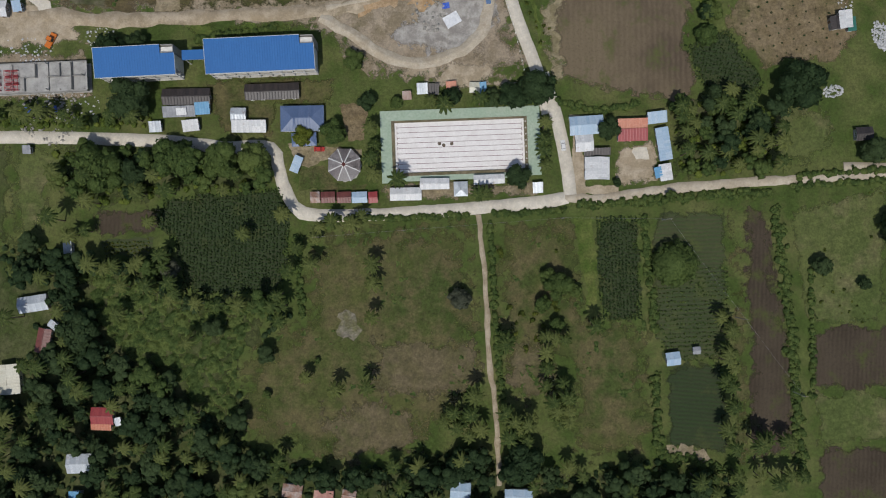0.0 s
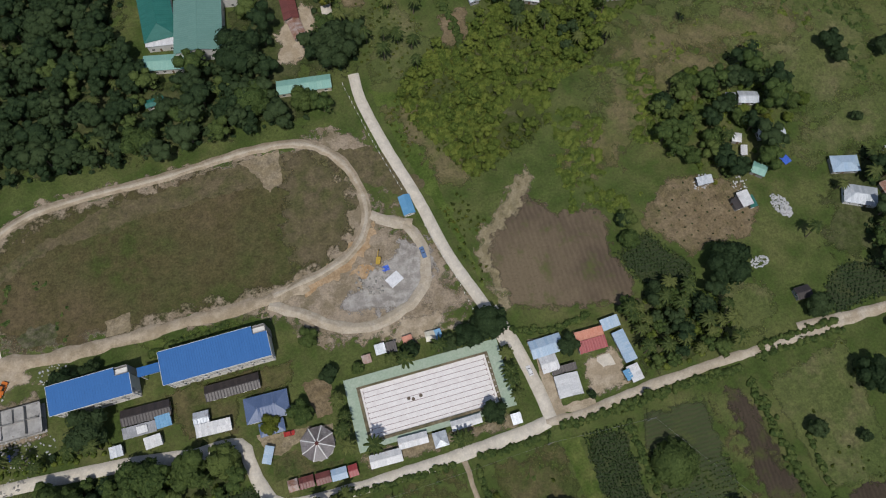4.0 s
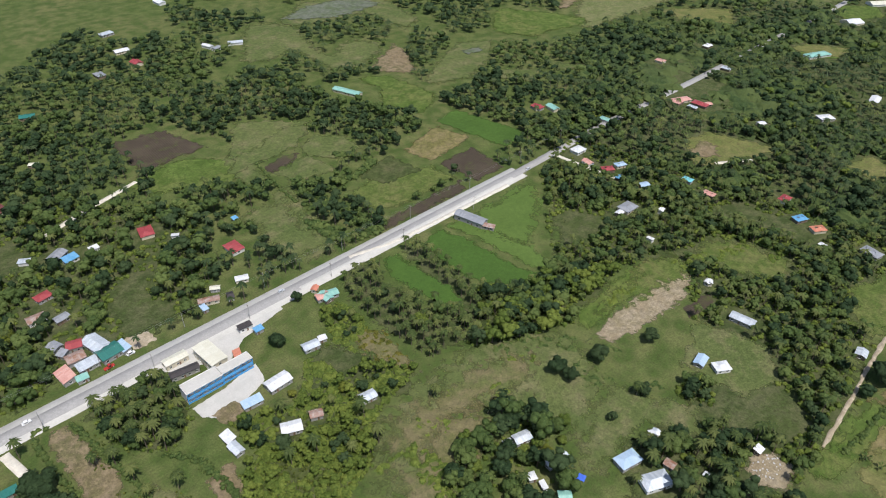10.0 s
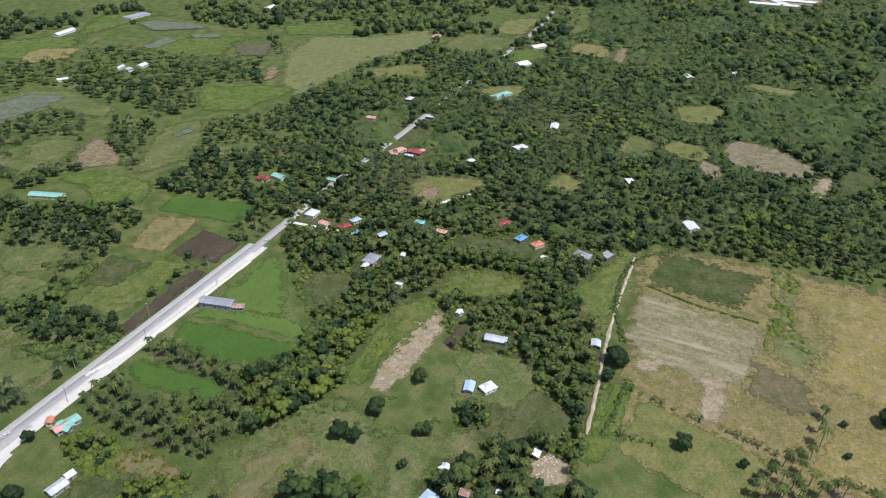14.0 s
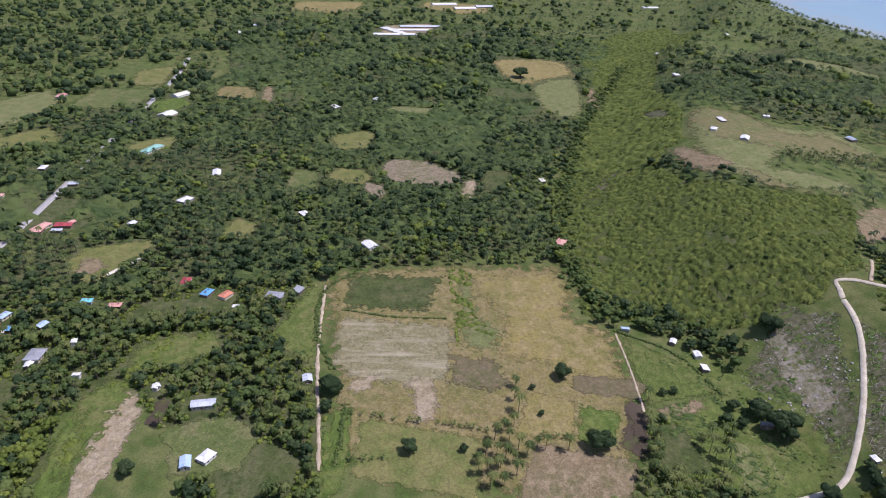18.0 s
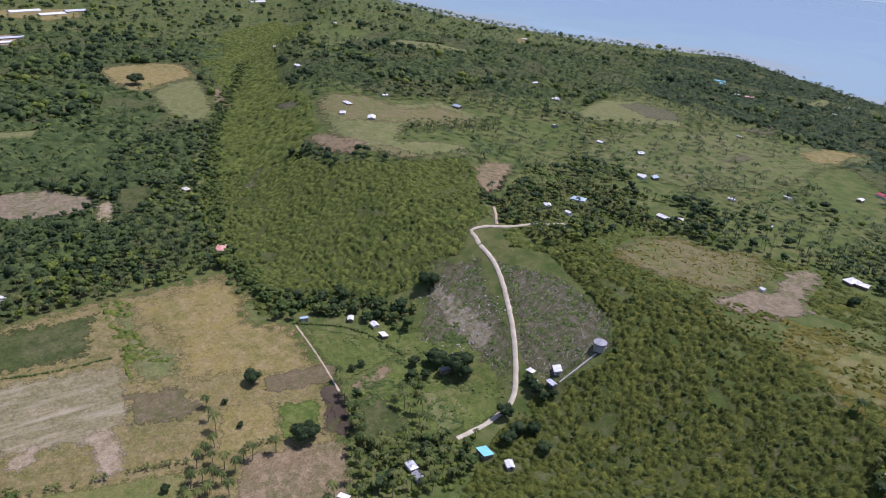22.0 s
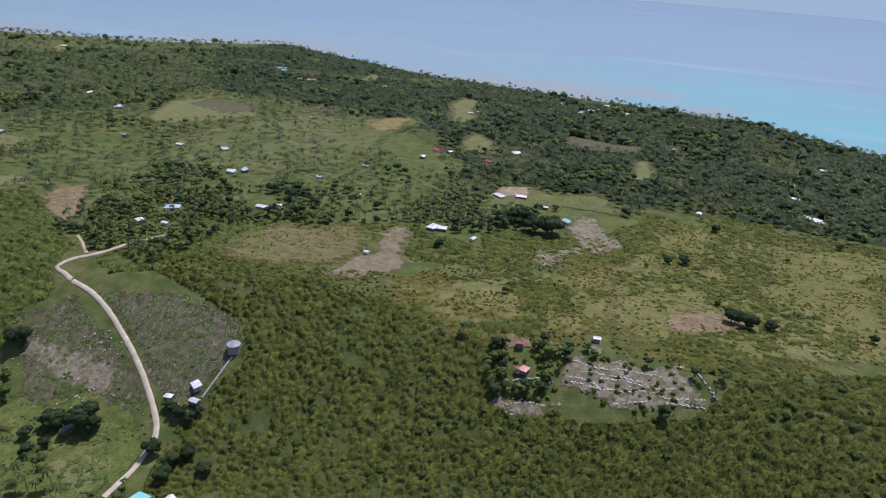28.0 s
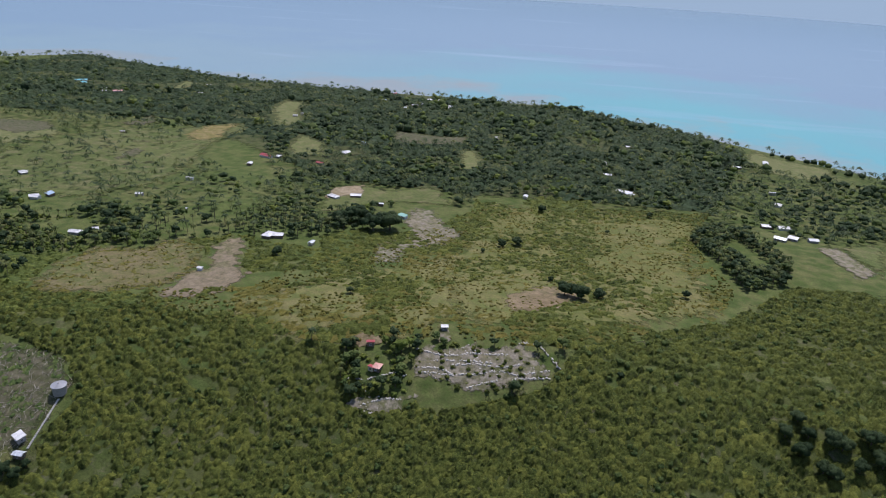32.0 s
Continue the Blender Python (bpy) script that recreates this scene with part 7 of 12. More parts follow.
house(1543.2, -15.7, 90.0, 14.0, -78, 2.7, R_WHITE, "white gable roof over grey block walls, in a far factory yard", "gable", WALL_GREY, name="house")
house(1592.9, -39.9, 90.0, 14.0, -78, 2.7, R_TIN, "galvanised gable roof over weathered board walls, in a far factory yard", "gable", WALL_WOOD, name="house")
house(345.2, 50.9, 7.0, 6.0, 12, 2.7, R_TIN, "galvanised sheet-metal gable roof over weathered board walls, among trees", "gable", WALL_WOOD, name="house")
house(336.3, 136.0, 4.0, 4.0, 35, 2.7, R_WHITE, "white sheet-metal gable roof over cream walls, among trees", "gable", WALL_CREAM, name="house")
house(2103.0, -713.0, 50.0, 18.0, -78, 2.7, R_WHITE, "white sheet-metal gable roof over cream walls, in a far factory yard", "gable", WALL_CREAM, name="house")
house(1959.2, -111.0, 70.0, 20.0, -70, 2.7, R_WHITE, "white sheet-metal gable roof over white walls, in a far factory yard", "gable", WALL_WHITE, name="house")
house(1904.8, -162.3, 60.0, 20.0, -70, 2.7, R_WHITE, "white sheet-metal gable roof over cream walls, in a far factory yard", "gable", WALL_CREAM, name="house")
house(1954.7, -217.0, 50.0, 20.0, -70, 2.7, R_TIN, "galvanised gable roof over weathered board walls, in a far factory yard", "gable", WALL_WOOD, name="house")
house(540.0, -141.4, 12.0, 8.0, 150, 2.7, R_PINK, "faded red sheet-metal hipped roof over cream walls, on the ridge", "hip", WALL_CREAM, name="house")
house(685.7, -150.5, 9.0, 6.0, 12, 2.7, R_CREAM, "cream sheet-metal hipped roof over weathered board walls, on the ridge", "hip", WALL_WOOD, name="house")
house(1273.7, -460.3, 9.0, 6.0, 150, 2.7, R_WHITE, "white sheet-metal hipped roof over cream walls, on the ridge", "hip", WALL_CREAM, name="house")
house(768.8, -366.0, 16.0, 7.0, 0, 2.7, R_WHITE, "white sheet-metal hipped roof over weathered board walls, on the ridge", "hip", WALL_WOOD, name="house")
house(725.9, -339.8, 10.0, 7.0, 150, 2.7, R_WHITE, "white sheet-metal hipped roof over white walls, on the ridge", "hip", WALL_WHITE, name="house")
house(699.3, -362.9, 14.0, 9.0, 150, 2.7, R_WHITE, "white sheet-metal gable roof over grey block walls, on the ridge", "gable", WALL_GREY, name="house")
house(390.4, -188.5, 6.0, 4.5, 150, 2.7, R_WHITE, "white sheet-metal gable roof over weathered board walls, below the scrub hill", "gable", WALL_WOOD, name="house")
house(375.5, -199.8, 6.5, 5.0, 0, 2.7, R_WHITE, "white sheet-metal gable roof over cream walls, below the scrub hill", "gable", WALL_CREAM, name="house")
house(360.5, -198.9, 6.5, 5.0, 0, 2.7, R_WHITE, "white sheet-metal lean-to roof over weathered board walls, below the scrub hill", "shed", WALL_WOOD, name="house")
house(404.8, -159.5, 6.0, 4.0, 80, 2.7, R_PALEBLUE, "pale blue lean-to roof over grey block walls, below the scrub hill", "shed", WALL_GREY, name="house")
house(305.2, -213.5, 7.0, 5.0, 80, 2.7, R_GREY, "grey sheet-metal lean-to roof over weathered board walls, below the scrub hill", "shed", WALL_WOOD, name="house")
house(265.9, -250.0, 5.0, 4.0, 12, 2.7, R_WHITE, "white sheet-metal hipped roof over weathered board walls, below the scrub hill", "hip", WALL_WOOD, name="house")
house(254.6, -260.5, 7.0, 5.0, 150, 2.7, R_WHITE, "white sheet-metal lean-to roof over grey block walls, below the scrub hill", "shed", WALL_GREY, name="house")
house(249.3, -252.5, 6.0, 4.0, 0, 2.7, R_TIN, "galvanised sheet-metal gable roof over weathered board walls, below the scrub hill", "gable", WALL_WOOD, name="house")
house(258.4, -246.6, 4.0, 3.0, 95, 2.7, R_TIN, "galvanised sheet-metal hipped roof over weathered board walls, below the scrub hill", "hip", WALL_WOOD, name="house")
house(231.9, -192.5, 8.0, 7.0, 0, 2.7, R_TURQ, "turquoise sheet-metal lean-to roof over weathered board walls, below the scrub hill", "shed", WALL_WOOD, name="house")
house(218.0, -198.8, 6.0, 4.5, -20, 2.7, R_WHITE, "white sheet-metal gable roof over grey block walls, below the scrub hill", "gable", WALL_GREY, name="house")
house(242.3, -152.5, 7.0, 5.0, 0, 2.7, R_TIN, "galvanised sheet-metal hipped roof over cream walls, below the scrub hill", "hip", WALL_CREAM, name="house")
house(234.3, -151.8, 6.0, 5.0, 5, 2.7, R_GREY, "grey sheet-metal gable roof over grey block walls, below the scrub hill", "gable", WALL_GREY, name="house")
house(239.2, -112.2, 6.0, 4.0, 35, 2.7, R_WHITE, "white sheet-metal lean-to roof over cream walls, below the scrub hill", "shed", WALL_CREAM, name="house")
house(440.9, 85.0, 9.0, 6.0, 35, 2.7, R_GREY, "grey sheet-metal lean-to roof over cream walls, below the scrub hill", "shed", WALL_CREAM, name="house")
house(425.0, 109.0, 6.0, 4.0, 80, 2.7, R_WHITE, "white sheet-metal hipped roof over cream walls, below the scrub hill", "hip", WALL_CREAM, name="house")
house(1027.5, -405.7, 14.0, 8.0, 5, 2.7, R_WHITE, "white sheet-metal hipped roof over grey block walls, on the ridge", "hip", WALL_GREY, name="house")
house(1446.0, 316.9, 18.0, 10.0, 35, 2.7, R_WHITE, "white sheet-metal hipped roof over cream walls, on the ridge", "hip", WALL_CREAM, name="house")
house(1529.5, 295.0, 20.0, 10.0, 95, 2.7, R_TIN, "galvanised sheet-metal gable roof over white walls, on the ridge", "gable", WALL_WHITE, name="house")
house(1470.8, 202.1, 14.0, 8.0, 150, 2.7, R_WHITE, "white sheet-metal hipped roof over weathered board walls, on the ridge", "hip", WALL_WOOD, name="house")
house(1330.1, -1091.9, 24.0, 10.0, 12, 2.7, R_CREAM, "cream sheet-metal hipped roof over grey block walls, on the ridge", "hip", WALL_GREY, name="house")
house(745.4, -510.9, 12.0, 7.0, 5, 2.7, R_PALEBLUE, "pale blue sheet-metal gable roof over weathered board walls, on the ridge", "gable", WALL_WOOD, name="house")
house(775.2, -709.7, 10.0, 7.0, 5, 2.7, R_WHITE, "white sheet-metal gable roof over grey block walls, on the ridge", "gable", WALL_GREY, name="house")
house(414.9, -383.9, 10.0, 6.0, -20, 2.7, R_WHITE, "white sheet-metal hipped roof over grey block walls, on the coastal plateau", "hip", WALL_GREY, name="house")
house(419.2, -422.7, 13.0, 9.0, 35, 2.7, R_PALEBLUE, "pale blue hipped roof over grey block walls, on the coastal plateau", "hip", WALL_GREY, name="house")
house(394.8, -389.0, 6.0, 4.0, 5, 2.7, R_WHITE, "white sheet-metal gable roof over white walls, on the coastal plateau", "gable", WALL_WHITE, name="house")
house(358.7, -462.0, 8.0, 6.0, 5, 2.7, R_WHITE, "white sheet-metal gable roof over weathered board walls, on the coastal plateau", "gable", WALL_WOOD, name="house")
house(348.8, -468.9, 7.0, 5.0, 150, 2.7, R_PINK, "faded red sheet-metal gable roof over white walls, on the coastal plateau", "gable", WALL_WHITE, name="house")
house(532.5, -625.9, 8.0, 6.0, 12, 2.7, R_WHITE, "white sheet-metal lean-to roof over white walls, on the coastal plateau", "shed", WALL_WHITE, name="house")
house(582.3, -609.3, 9.0, 6.0, 5, 2.7, R_WHITE, "white sheet-metal gable roof over grey block walls, on the coastal plateau", "gable", WALL_GREY, name="house")
house(654.6, -599.4, 8.0, 6.0, 5, 2.7, R_TIN, "galvanised sheet-metal lean-to roof over grey block walls, on the coastal plateau", "shed", WALL_GREY, name="house")
house(884.4, -752.6, 12.0, 7.0, 95, 2.7, R_WHITE, "white sheet-metal gable roof over grey block walls, on the coastal plateau", "gable", WALL_GREY, name="house")
house(771.1, -702.0, 12.0, 7.0, 35, 2.7, R_WHITE, "white sheet-metal gable roof over grey block walls, on the coastal plateau", "gable", WALL_GREY, name="house")
house(460.7, -548.9, 9.0, 6.0, 35, 2.7, R_WHITE, "white sheet-metal gable roof over weathered board walls, on the coastal plateau", "gable", WALL_WOOD, name="house")
house(449.6, -555.7, 9.0, 6.0, 150, 2.7, R_PALEBLUE, "pale blue lean-to roof over weathered board walls, on the coastal plateau", "shed", WALL_WOOD, name="house")
house(337.6, -795.1, 17.0, 9.0, -20, 2.7, R_RED, "red sheet-metal gable roof over white walls, on the coastal plateau", "gable", WALL_WHITE, name="house")
house(338.8, -747.4, 8.0, 6.0, 95, 2.7, R_WHITE, "white sheet-metal gable roof over weathered board walls, on the coastal plateau", "gable", WALL_WOOD, name="house")
house(324.0, -797.3, 9.0, 6.0, 80, 2.7, R_WHITE, "white sheet-metal hipped roof over grey block walls, on the coastal plateau", "hip", WALL_GREY, name="house")
house(214.4, -500.1, 11.0, 8.0, 80, 2.7, R_WHITE, "white sheet-metal hipped roof over weathered board walls, on the coastal plateau", "hip", WALL_WOOD, name="house")
house(207.0, -501.7, 9.0, 7.0, 12, 2.7, R_WHITE, "white sheet-metal gable roof over weathered board walls, on the coastal plateau", "gable", WALL_WOOD, name="house")
house(201.6, -631.3, 12.0, 7.0, 150, 2.7, R_WHITE, "white sheet-metal hipped roof over white walls, on the coastal plateau", "hip", WALL_WHITE, name="house")
house(182.2, -642.9, 11.0, 7.0, 12, 2.7, R_WHITE, "white sheet-metal gable roof over weathered board walls, on the coastal plateau", "gable", WALL_WOOD, name="house")
house(368.0, -569.0, 7.0, 5.0, 5, 2.7, R_WHITE, "white sheet-metal gable roof over grey block walls, on the coastal plateau", "gable", WALL_GREY, name="house")
house(359.6, -646.3, 8.0, 5.0, 5, 2.7, R_WHITE, "white sheet-metal lean-to roof over white walls, on the coastal plateau", "shed", WALL_WHITE, name="house")
house(253.4, -848.0, 12.0, 8.0, 35, 2.7, R_WHITE, "white sheet-metal hipped roof over cream walls, on the coastal plateau", "hip", WALL_CREAM, name="house")
house(265.0, -780.3, 10.0, 6.0, -20, 2.7, R_RED, "red sheet-metal gable roof over grey block walls, on the coastal plateau", "gable", WALL_GREY, name="house")
house(897.7, -1247.4, 22.0, 9.0, 35, 2.7, R_TURQ, "turquoise sheet-metal gable roof over white walls, on the coastal plateau", "gable", WALL_WHITE, name="house")
house(770.5, -1166.2, 16.0, 9.0, 35, 2.7, R_PINK, "faded red gable roof over grey block walls, on the coastal plateau", "gable", WALL_GREY, name="house")
house(808.2, -1182.6, 10.0, 7.0, 5, 2.7, R_WHITE, "white sheet-metal hipped roof over white walls, on the coastal plateau", "hip", WALL_WHITE, name="house")
house(90.2, -348.9, 5.0, 4.0, 12, 2.7, R_RED, "red sheet-metal lean-to roof over weathered board walls, on the coastal plateau", "shed", WALL_WOOD, name="house")
house(82.2, -333.4, 6.0, 5.0, 80, 2.7, R_PINK, "faded red hipped roof over weathered board walls, on the coastal plateau", "hip", WALL_WOOD, name="house")
house(85.4, -332.6, 4.0, 3.5, -20, 2.7, R_RED, "red sheet-metal lean-to roof over cream walls, on the coastal plateau", "shed", WALL_CREAM, name="house")
house(743.9, -507.9, 12.0, 7.0, 12, 2.7, R_GREY, "grey sheet-metal hipped roof over weathered board walls, on the coastal plateau", "hip", WALL_WOOD, name="house")
house(1357.0, -616.4, 12.0, 8.0, 35, 2.7, R_WHITE, "white sheet-metal hipped roof over grey block walls, on the coastal plateau", "hip", WALL_GREY, name="house")
house(803.5, -435.7, 8.0, 6.0, 80, 2.7, R_WHITE, "white sheet-metal gable roof over cream walls, on the coastal plateau", "gable", WALL_CREAM, name="house")
house(306.6, -537.9, 5.0, 4.0, 5, 2.7, R_WHITE, "white sheet-metal gable roof over grey block walls, on the coastal plateau", "gable", WALL_GREY, name="house")
house(233.4, -421.8, 4.0, 3.5, 0, 2.7, R_WHITE, "white sheet-metal gable roof over white walls, on the coastal plateau", "gable", WALL_WHITE, name="house")
house(176.3, -493.8, 6.0, 4.0, 80, 2.7, R_TIN, "galvanised sheet-metal gable roof over cream walls, on the coastal plateau", "gable", WALL_CREAM, name="house")
house(252.2, -842.5, 10.0, 7.0, 150, 2.7, R_WHITE, "white sheet-metal hipped roof over grey block walls, near the shore", "hip", WALL_GREY, name="house")
house(254.4, -1302.6, 12.0, 8.0, 35, 2.7, R_WHITE, "white sheet-metal hipped roof over weathered board walls, near the shore", "hip", WALL_WOOD, name="house")
house(231.7, -1359.0, 11.0, 8.0, 35, 2.7, R_RED, "red sheet-metal hipped roof over cream walls, near the shore", "hip", WALL_CREAM, name="house")
house(191.0, -1323.7, 11.0, 7.0, 150, 2.7, R_WHITE, "white sheet-metal gable roof over white walls, near the shore", "gable", WALL_WHITE, name="house")
house(49.8, -369.5, 4.6, 3.6, 12, 2.7, R_WHITE, "white sheet-metal gable roof over grey block walls, in the scrub", "gable", WALL_GREY, name="house")
house(399.5, -1099.7, 9.0, 7.0, -20, 2.7, R_WHITE, "white sheet-metal lean-to roof over cream walls, near the shore", "shed", WALL_CREAM, name="house")
house(406.0, -1078.8, 8.0, 6.0, 12, 2.7, R_WHITE, "white sheet-metal hipped roof over grey block walls, near the shore", "hip", WALL_GREY, name="house")
house(264.1, -1260.5, 9.0, 6.0, 95, 2.7, R_TIN, "galvanised sheet-metal gable roof over weathered board walls, near the shore", "gable", WALL_WOOD, name="house")
house(223.4, -1393.3, 9.0, 7.0, 80, 2.7, R_WHITE, "white sheet-metal gable roof over cream walls, near the shore", "gable", WALL_CREAM, name="house")
house(558.7, -846.9, 8.0, 6.0, 0, 2.7, R_WHITE, "white sheet-metal hipped roof over weathered board walls, near the shore", "hip", WALL_WOOD, name="house")
house(642.5, -1228.2, 10.0, 7.0, -20, 2.7, R_WHITE, "white sheet-metal gable roof over grey block walls, near the shore", "gable", WALL_GREY, name="house")
house(124.3, -594.8, 9.0, 5.0, 150, 2.7, R_MINT, "faded green sheet-metal lean-to roof over white walls, in the scrub", "shed", WALL_WHITE, name="house")
house(151.9, -622.5, 6.0, 4.0, 5, 2.7, R_WHITE, "white sheet-metal hipped roof over weathered board walls, in the scrub", "hip", WALL_WOOD, name="house")
house(873.1, -1222.8, 18.0, 9.0, 150, 2.7, R_TURQ, "turquoise sheet-metal gable roof over white walls, near the shore", "gable", WALL_WHITE, name="house")
house(785.4, -1150.5, 9.0, 7.0, 0, 2.7, R_WHITE, "white sheet-metal gable roof over grey block walls, near the shore", "gable", WALL_GREY, name="house")
house(17.4, -696.9, 7.0, 5.0, 80, 2.7, R_WHITE, "white sheet-metal gable roof over cream walls, among coastal palms", "gable", WALL_CREAM, name="house")
house(-88.1, -764.2, 18.0, 7.0, -20, 2.7, R_WHITE, "white sheet-metal hipped roof over white walls, among coastal palms", "hip", WALL_WHITE, name="house")
house(-93.4, -754.5, 9.0, 6.0, 150, 2.7, R_TIN, "galvanised sheet-metal hipped roof over weathered board walls, among coastal palms", "hip", WALL_WOOD, name="house")
house(-74.6, -845.4, 11.0, 6.0, 5, 2.7, R_WHITE, "white sheet-metal hipped roof over white walls, among coastal palms", "hip", WALL_WHITE, name="house")
house(-320.5, -1079.0, 14.0, 8.0, 80, 2.7, R_WHITE, "white sheet-metal gable roof over white walls, near the shore", "gable", WALL_WHITE, name="house")
house(-260.1, -1000.1, 14.0, 7.0, 0, 2.7, R_WHITE, "white sheet-metal hipped roof over weathered board walls, near the shore", "hip", WALL_WOOD, name="house")
house(-271.0, -858.1, 9.0, 6.0, 0, 2.7, R_WHITE, "white sheet-metal lean-to roof over grey block walls, among coastal palms", "shed", WALL_GREY, name="house")
house(-260.6, -800.3, 9.0, 6.0, 150, 2.7, R_WHITE, "white sheet-metal lean-to roof over white walls, among coastal palms", "shed", WALL_WHITE, name="house")
house(-220.6, -691.5, 12.0, 8.0, 0, 2.7, R_WHITE, "white sheet-metal gable roof over weathered board walls, among coastal palms", "gable", WALL_WOOD, name="house")
house(-236.3, -692.7, 11.0, 8.0, 5, 2.7, R_WHITE, "white sheet-metal gable roof over white walls, among coastal palms", "gable", WALL_WHITE, name="house")
house(-219.1, -642.5, 11.0, 8.0, 150, 2.7, R_TIN, "galvanised sheet-metal gable roof over cream walls, among coastal palms", "gable", WALL_CREAM, name="house")
house(-250.4, -650.8, 9.0, 7.0, 0, 2.7, R_WHITE, "white sheet-metal gable roof over grey block walls, among coastal palms", "gable", WALL_GREY, name="house")
house(-231.7, -648.3, 9.0, 6.0, 150, 2.7, R_WHITE, "white sheet-metal lean-to roof over grey block walls, among coastal palms", "shed", WALL_GREY, name="house")
house(-119.7, -1068.5, 9.0, 6.0, 0, 2.7, R_WHITE, "white sheet-metal hipped roof over cream walls, near the shore", "hip", WALL_CREAM, name="house")
house(531.2, -623.4, 10.0, 7.0, 150, 2.7, R_WHITE, "white sheet-metal hipped roof over grey block walls, among coastal palms", "hip", WALL_GREY, name="house")
house(456.4, -544.8, 9.0, 6.0, 0, 2.7, R_WHITE, "white sheet-metal gable roof over white walls, among coastal palms", "gable", WALL_WHITE, name="house")
house(348.1, -470.7, 8.0, 6.0, 35, 2.7, R_WHITE, "white sheet-metal gable roof over white walls, among coastal palms", "gable", WALL_WHITE, name="house")
house(357.0, -461.7, 9.0, 6.0, 5, 2.7, R_WHITE, "white sheet-metal hipped roof over grey block walls, among coastal palms", "hip", WALL_GREY, name="house")
house(28.4, -1218.4, 9.0, 6.0, 5, 2.7, R_RED, "red sheet-metal gable roof over grey block walls, near the shore", "gable", WALL_GREY, name="house")
house(-75.5, -920.0, 7.0, 6.0, 80, 2.7, R_WHITE, "white sheet-metal gable roof over cream walls, near the shore", "gable", WALL_CREAM, name="house")
house(244.9, -906.8, 8.0, 6.0, -20, 2.7, R_PALEBLUE, "pale blue sheet-metal lean-to roof over cream walls, near the shore", "shed", WALL_CREAM, name="house")
house(683.7, -1341.1, 9.0, 6.0, 35, 2.7, R_WHITE, "white sheet-metal gable roof over grey block walls, near the shore", "gable", WALL_GREY, name="house")
house(76.1, -1037.4, 8.0, 6.0, 95, 2.7, R_WHITE, "white sheet-metal lean-to roof over white walls, near the shore", "shed", WALL_WHITE, name="house")
house(-536.6, -1402.0, 6.0, 5.0, 5, 2.7, R_WHITE, "white sheet-metal gable roof over weathered board walls, near the shore", "gable", WALL_WOOD, name="house")
house(463.9, -1938.4, 14.0, 9.0, 150, 2.7, R_WHITE, "white sheet-metal gable roof over weathered board walls, near the shore", "gable", WALL_WOOD, name="house")
house(424.9, -1551.1, 16.0, 8.0, 35, 2.7, R_TIN, "galvanised sheet-metal hipped roof over white walls, near the shore", "hip", WALL_WHITE, name="house")
house(379.2, -1497.7, 12.0, 8.0, 12, 2.7, R_WHITE, "white sheet-metal gable roof over cream walls, near the shore", "gable", WALL_CREAM, name="house")
house(324.3, -1446.0, 10.0, 8.0, 80, 2.7, R_RED, "red sheet-metal gable roof over cream walls, near the shore", "gable", WALL_CREAM, name="house")
house(242.9, -1392.4, 14.0, 9.0, 80, 2.7, R_WHITE, "white sheet-metal hipped roof over grey block walls, near the shore", "hip", WALL_GREY, name="house")
house(247.6, -1326.9, 10.0, 7.0, 150, 2.7, R_TIN, "galvanised sheet-metal gable roof over grey block walls, near the shore", "gable", WALL_GREY, name="house")
house(264.5, -1276.4, 10.0, 7.0, 80, 2.7, R_WHITE, "white sheet-metal hipped roof over weathered board walls, near the shore", "hip", WALL_WOOD, name="house")
house(194.3, -1301.1, 9.0, 7.0, 5, 2.7, R_WHITE, "white sheet-metal gable roof over cream walls, near the shore", "gable", WALL_CREAM, name="house")
house(322.6, -1339.9, 10.0, 7.0, -20, 2.7, R_PALEBLUE, "pale blue sheet-metal hipped roof over grey block walls, near the shore", "hip", WALL_GREY, name="house")
house(147.3, -1265.4, 9.0, 6.0, 95, 2.7, R_WHITE, "white sheet-metal gable roof over grey block walls, near the shore", "gable", WALL_GREY, name="house")
house(319.3, 1003.6, 70.0, 26.0, 20, 2.7, R_WHITE, "white sheet-metal gable roof over cream walls, in a far factory yard", "gable", WALL_CREAM, name="house")
house(356.8, 1034.8, 50.0, 20.0, 20, 2.7, R_WHITE, "white sheet-metal gable roof over white walls, in a far factory yard", "gable", WALL_WHITE, name="house")
house(210.4, 708.2, 14.0, 9.0, 0, 2.7, R_WHITE, "white sheet-metal gable roof over cream walls, far off among trees", "gable", WALL_CREAM, name="house")
house(210.1, 670.4, 12.0, 9.0, 95, 2.7, R_RED, "red sheet-metal gable roof over cream walls, far off among trees", "gable", WALL_CREAM, name="house")
house(216.7, 764.1, 14.0, 9.0, 12, 2.7, R_TIN, "galvanised sheet-metal hipped roof over grey block walls, far off among trees", "hip", WALL_GREY, name="house")
house(301.6, 828.1, 16.0, 9.0, 95, 2.7, R_WHITE, "white sheet-metal gable roof over white walls, far off among trees", "gable", WALL_WHITE, name="house")
house(173.0, 663.0, 12.0, 8.0, 95, 2.7, R_GREY, "grey sheet-metal hipped roof over weathered board walls, far off among trees", "hip", WALL_WOOD, name="house")
house(428.6, 989.9, 9.0, 6.0, 0, 2.8, R_WHITE, "white sheet-metal gable roof over pale walls, in a far hamlet", "gable", WALL_WHITE, name="house")
house(442.6, 995.2, 12.0, 7.5, 47, 2.8, R_TIN, "galvanised sheet-metal gable roof over pale walls, in a far hamlet", "gable", WALL_WHITE, name="house")
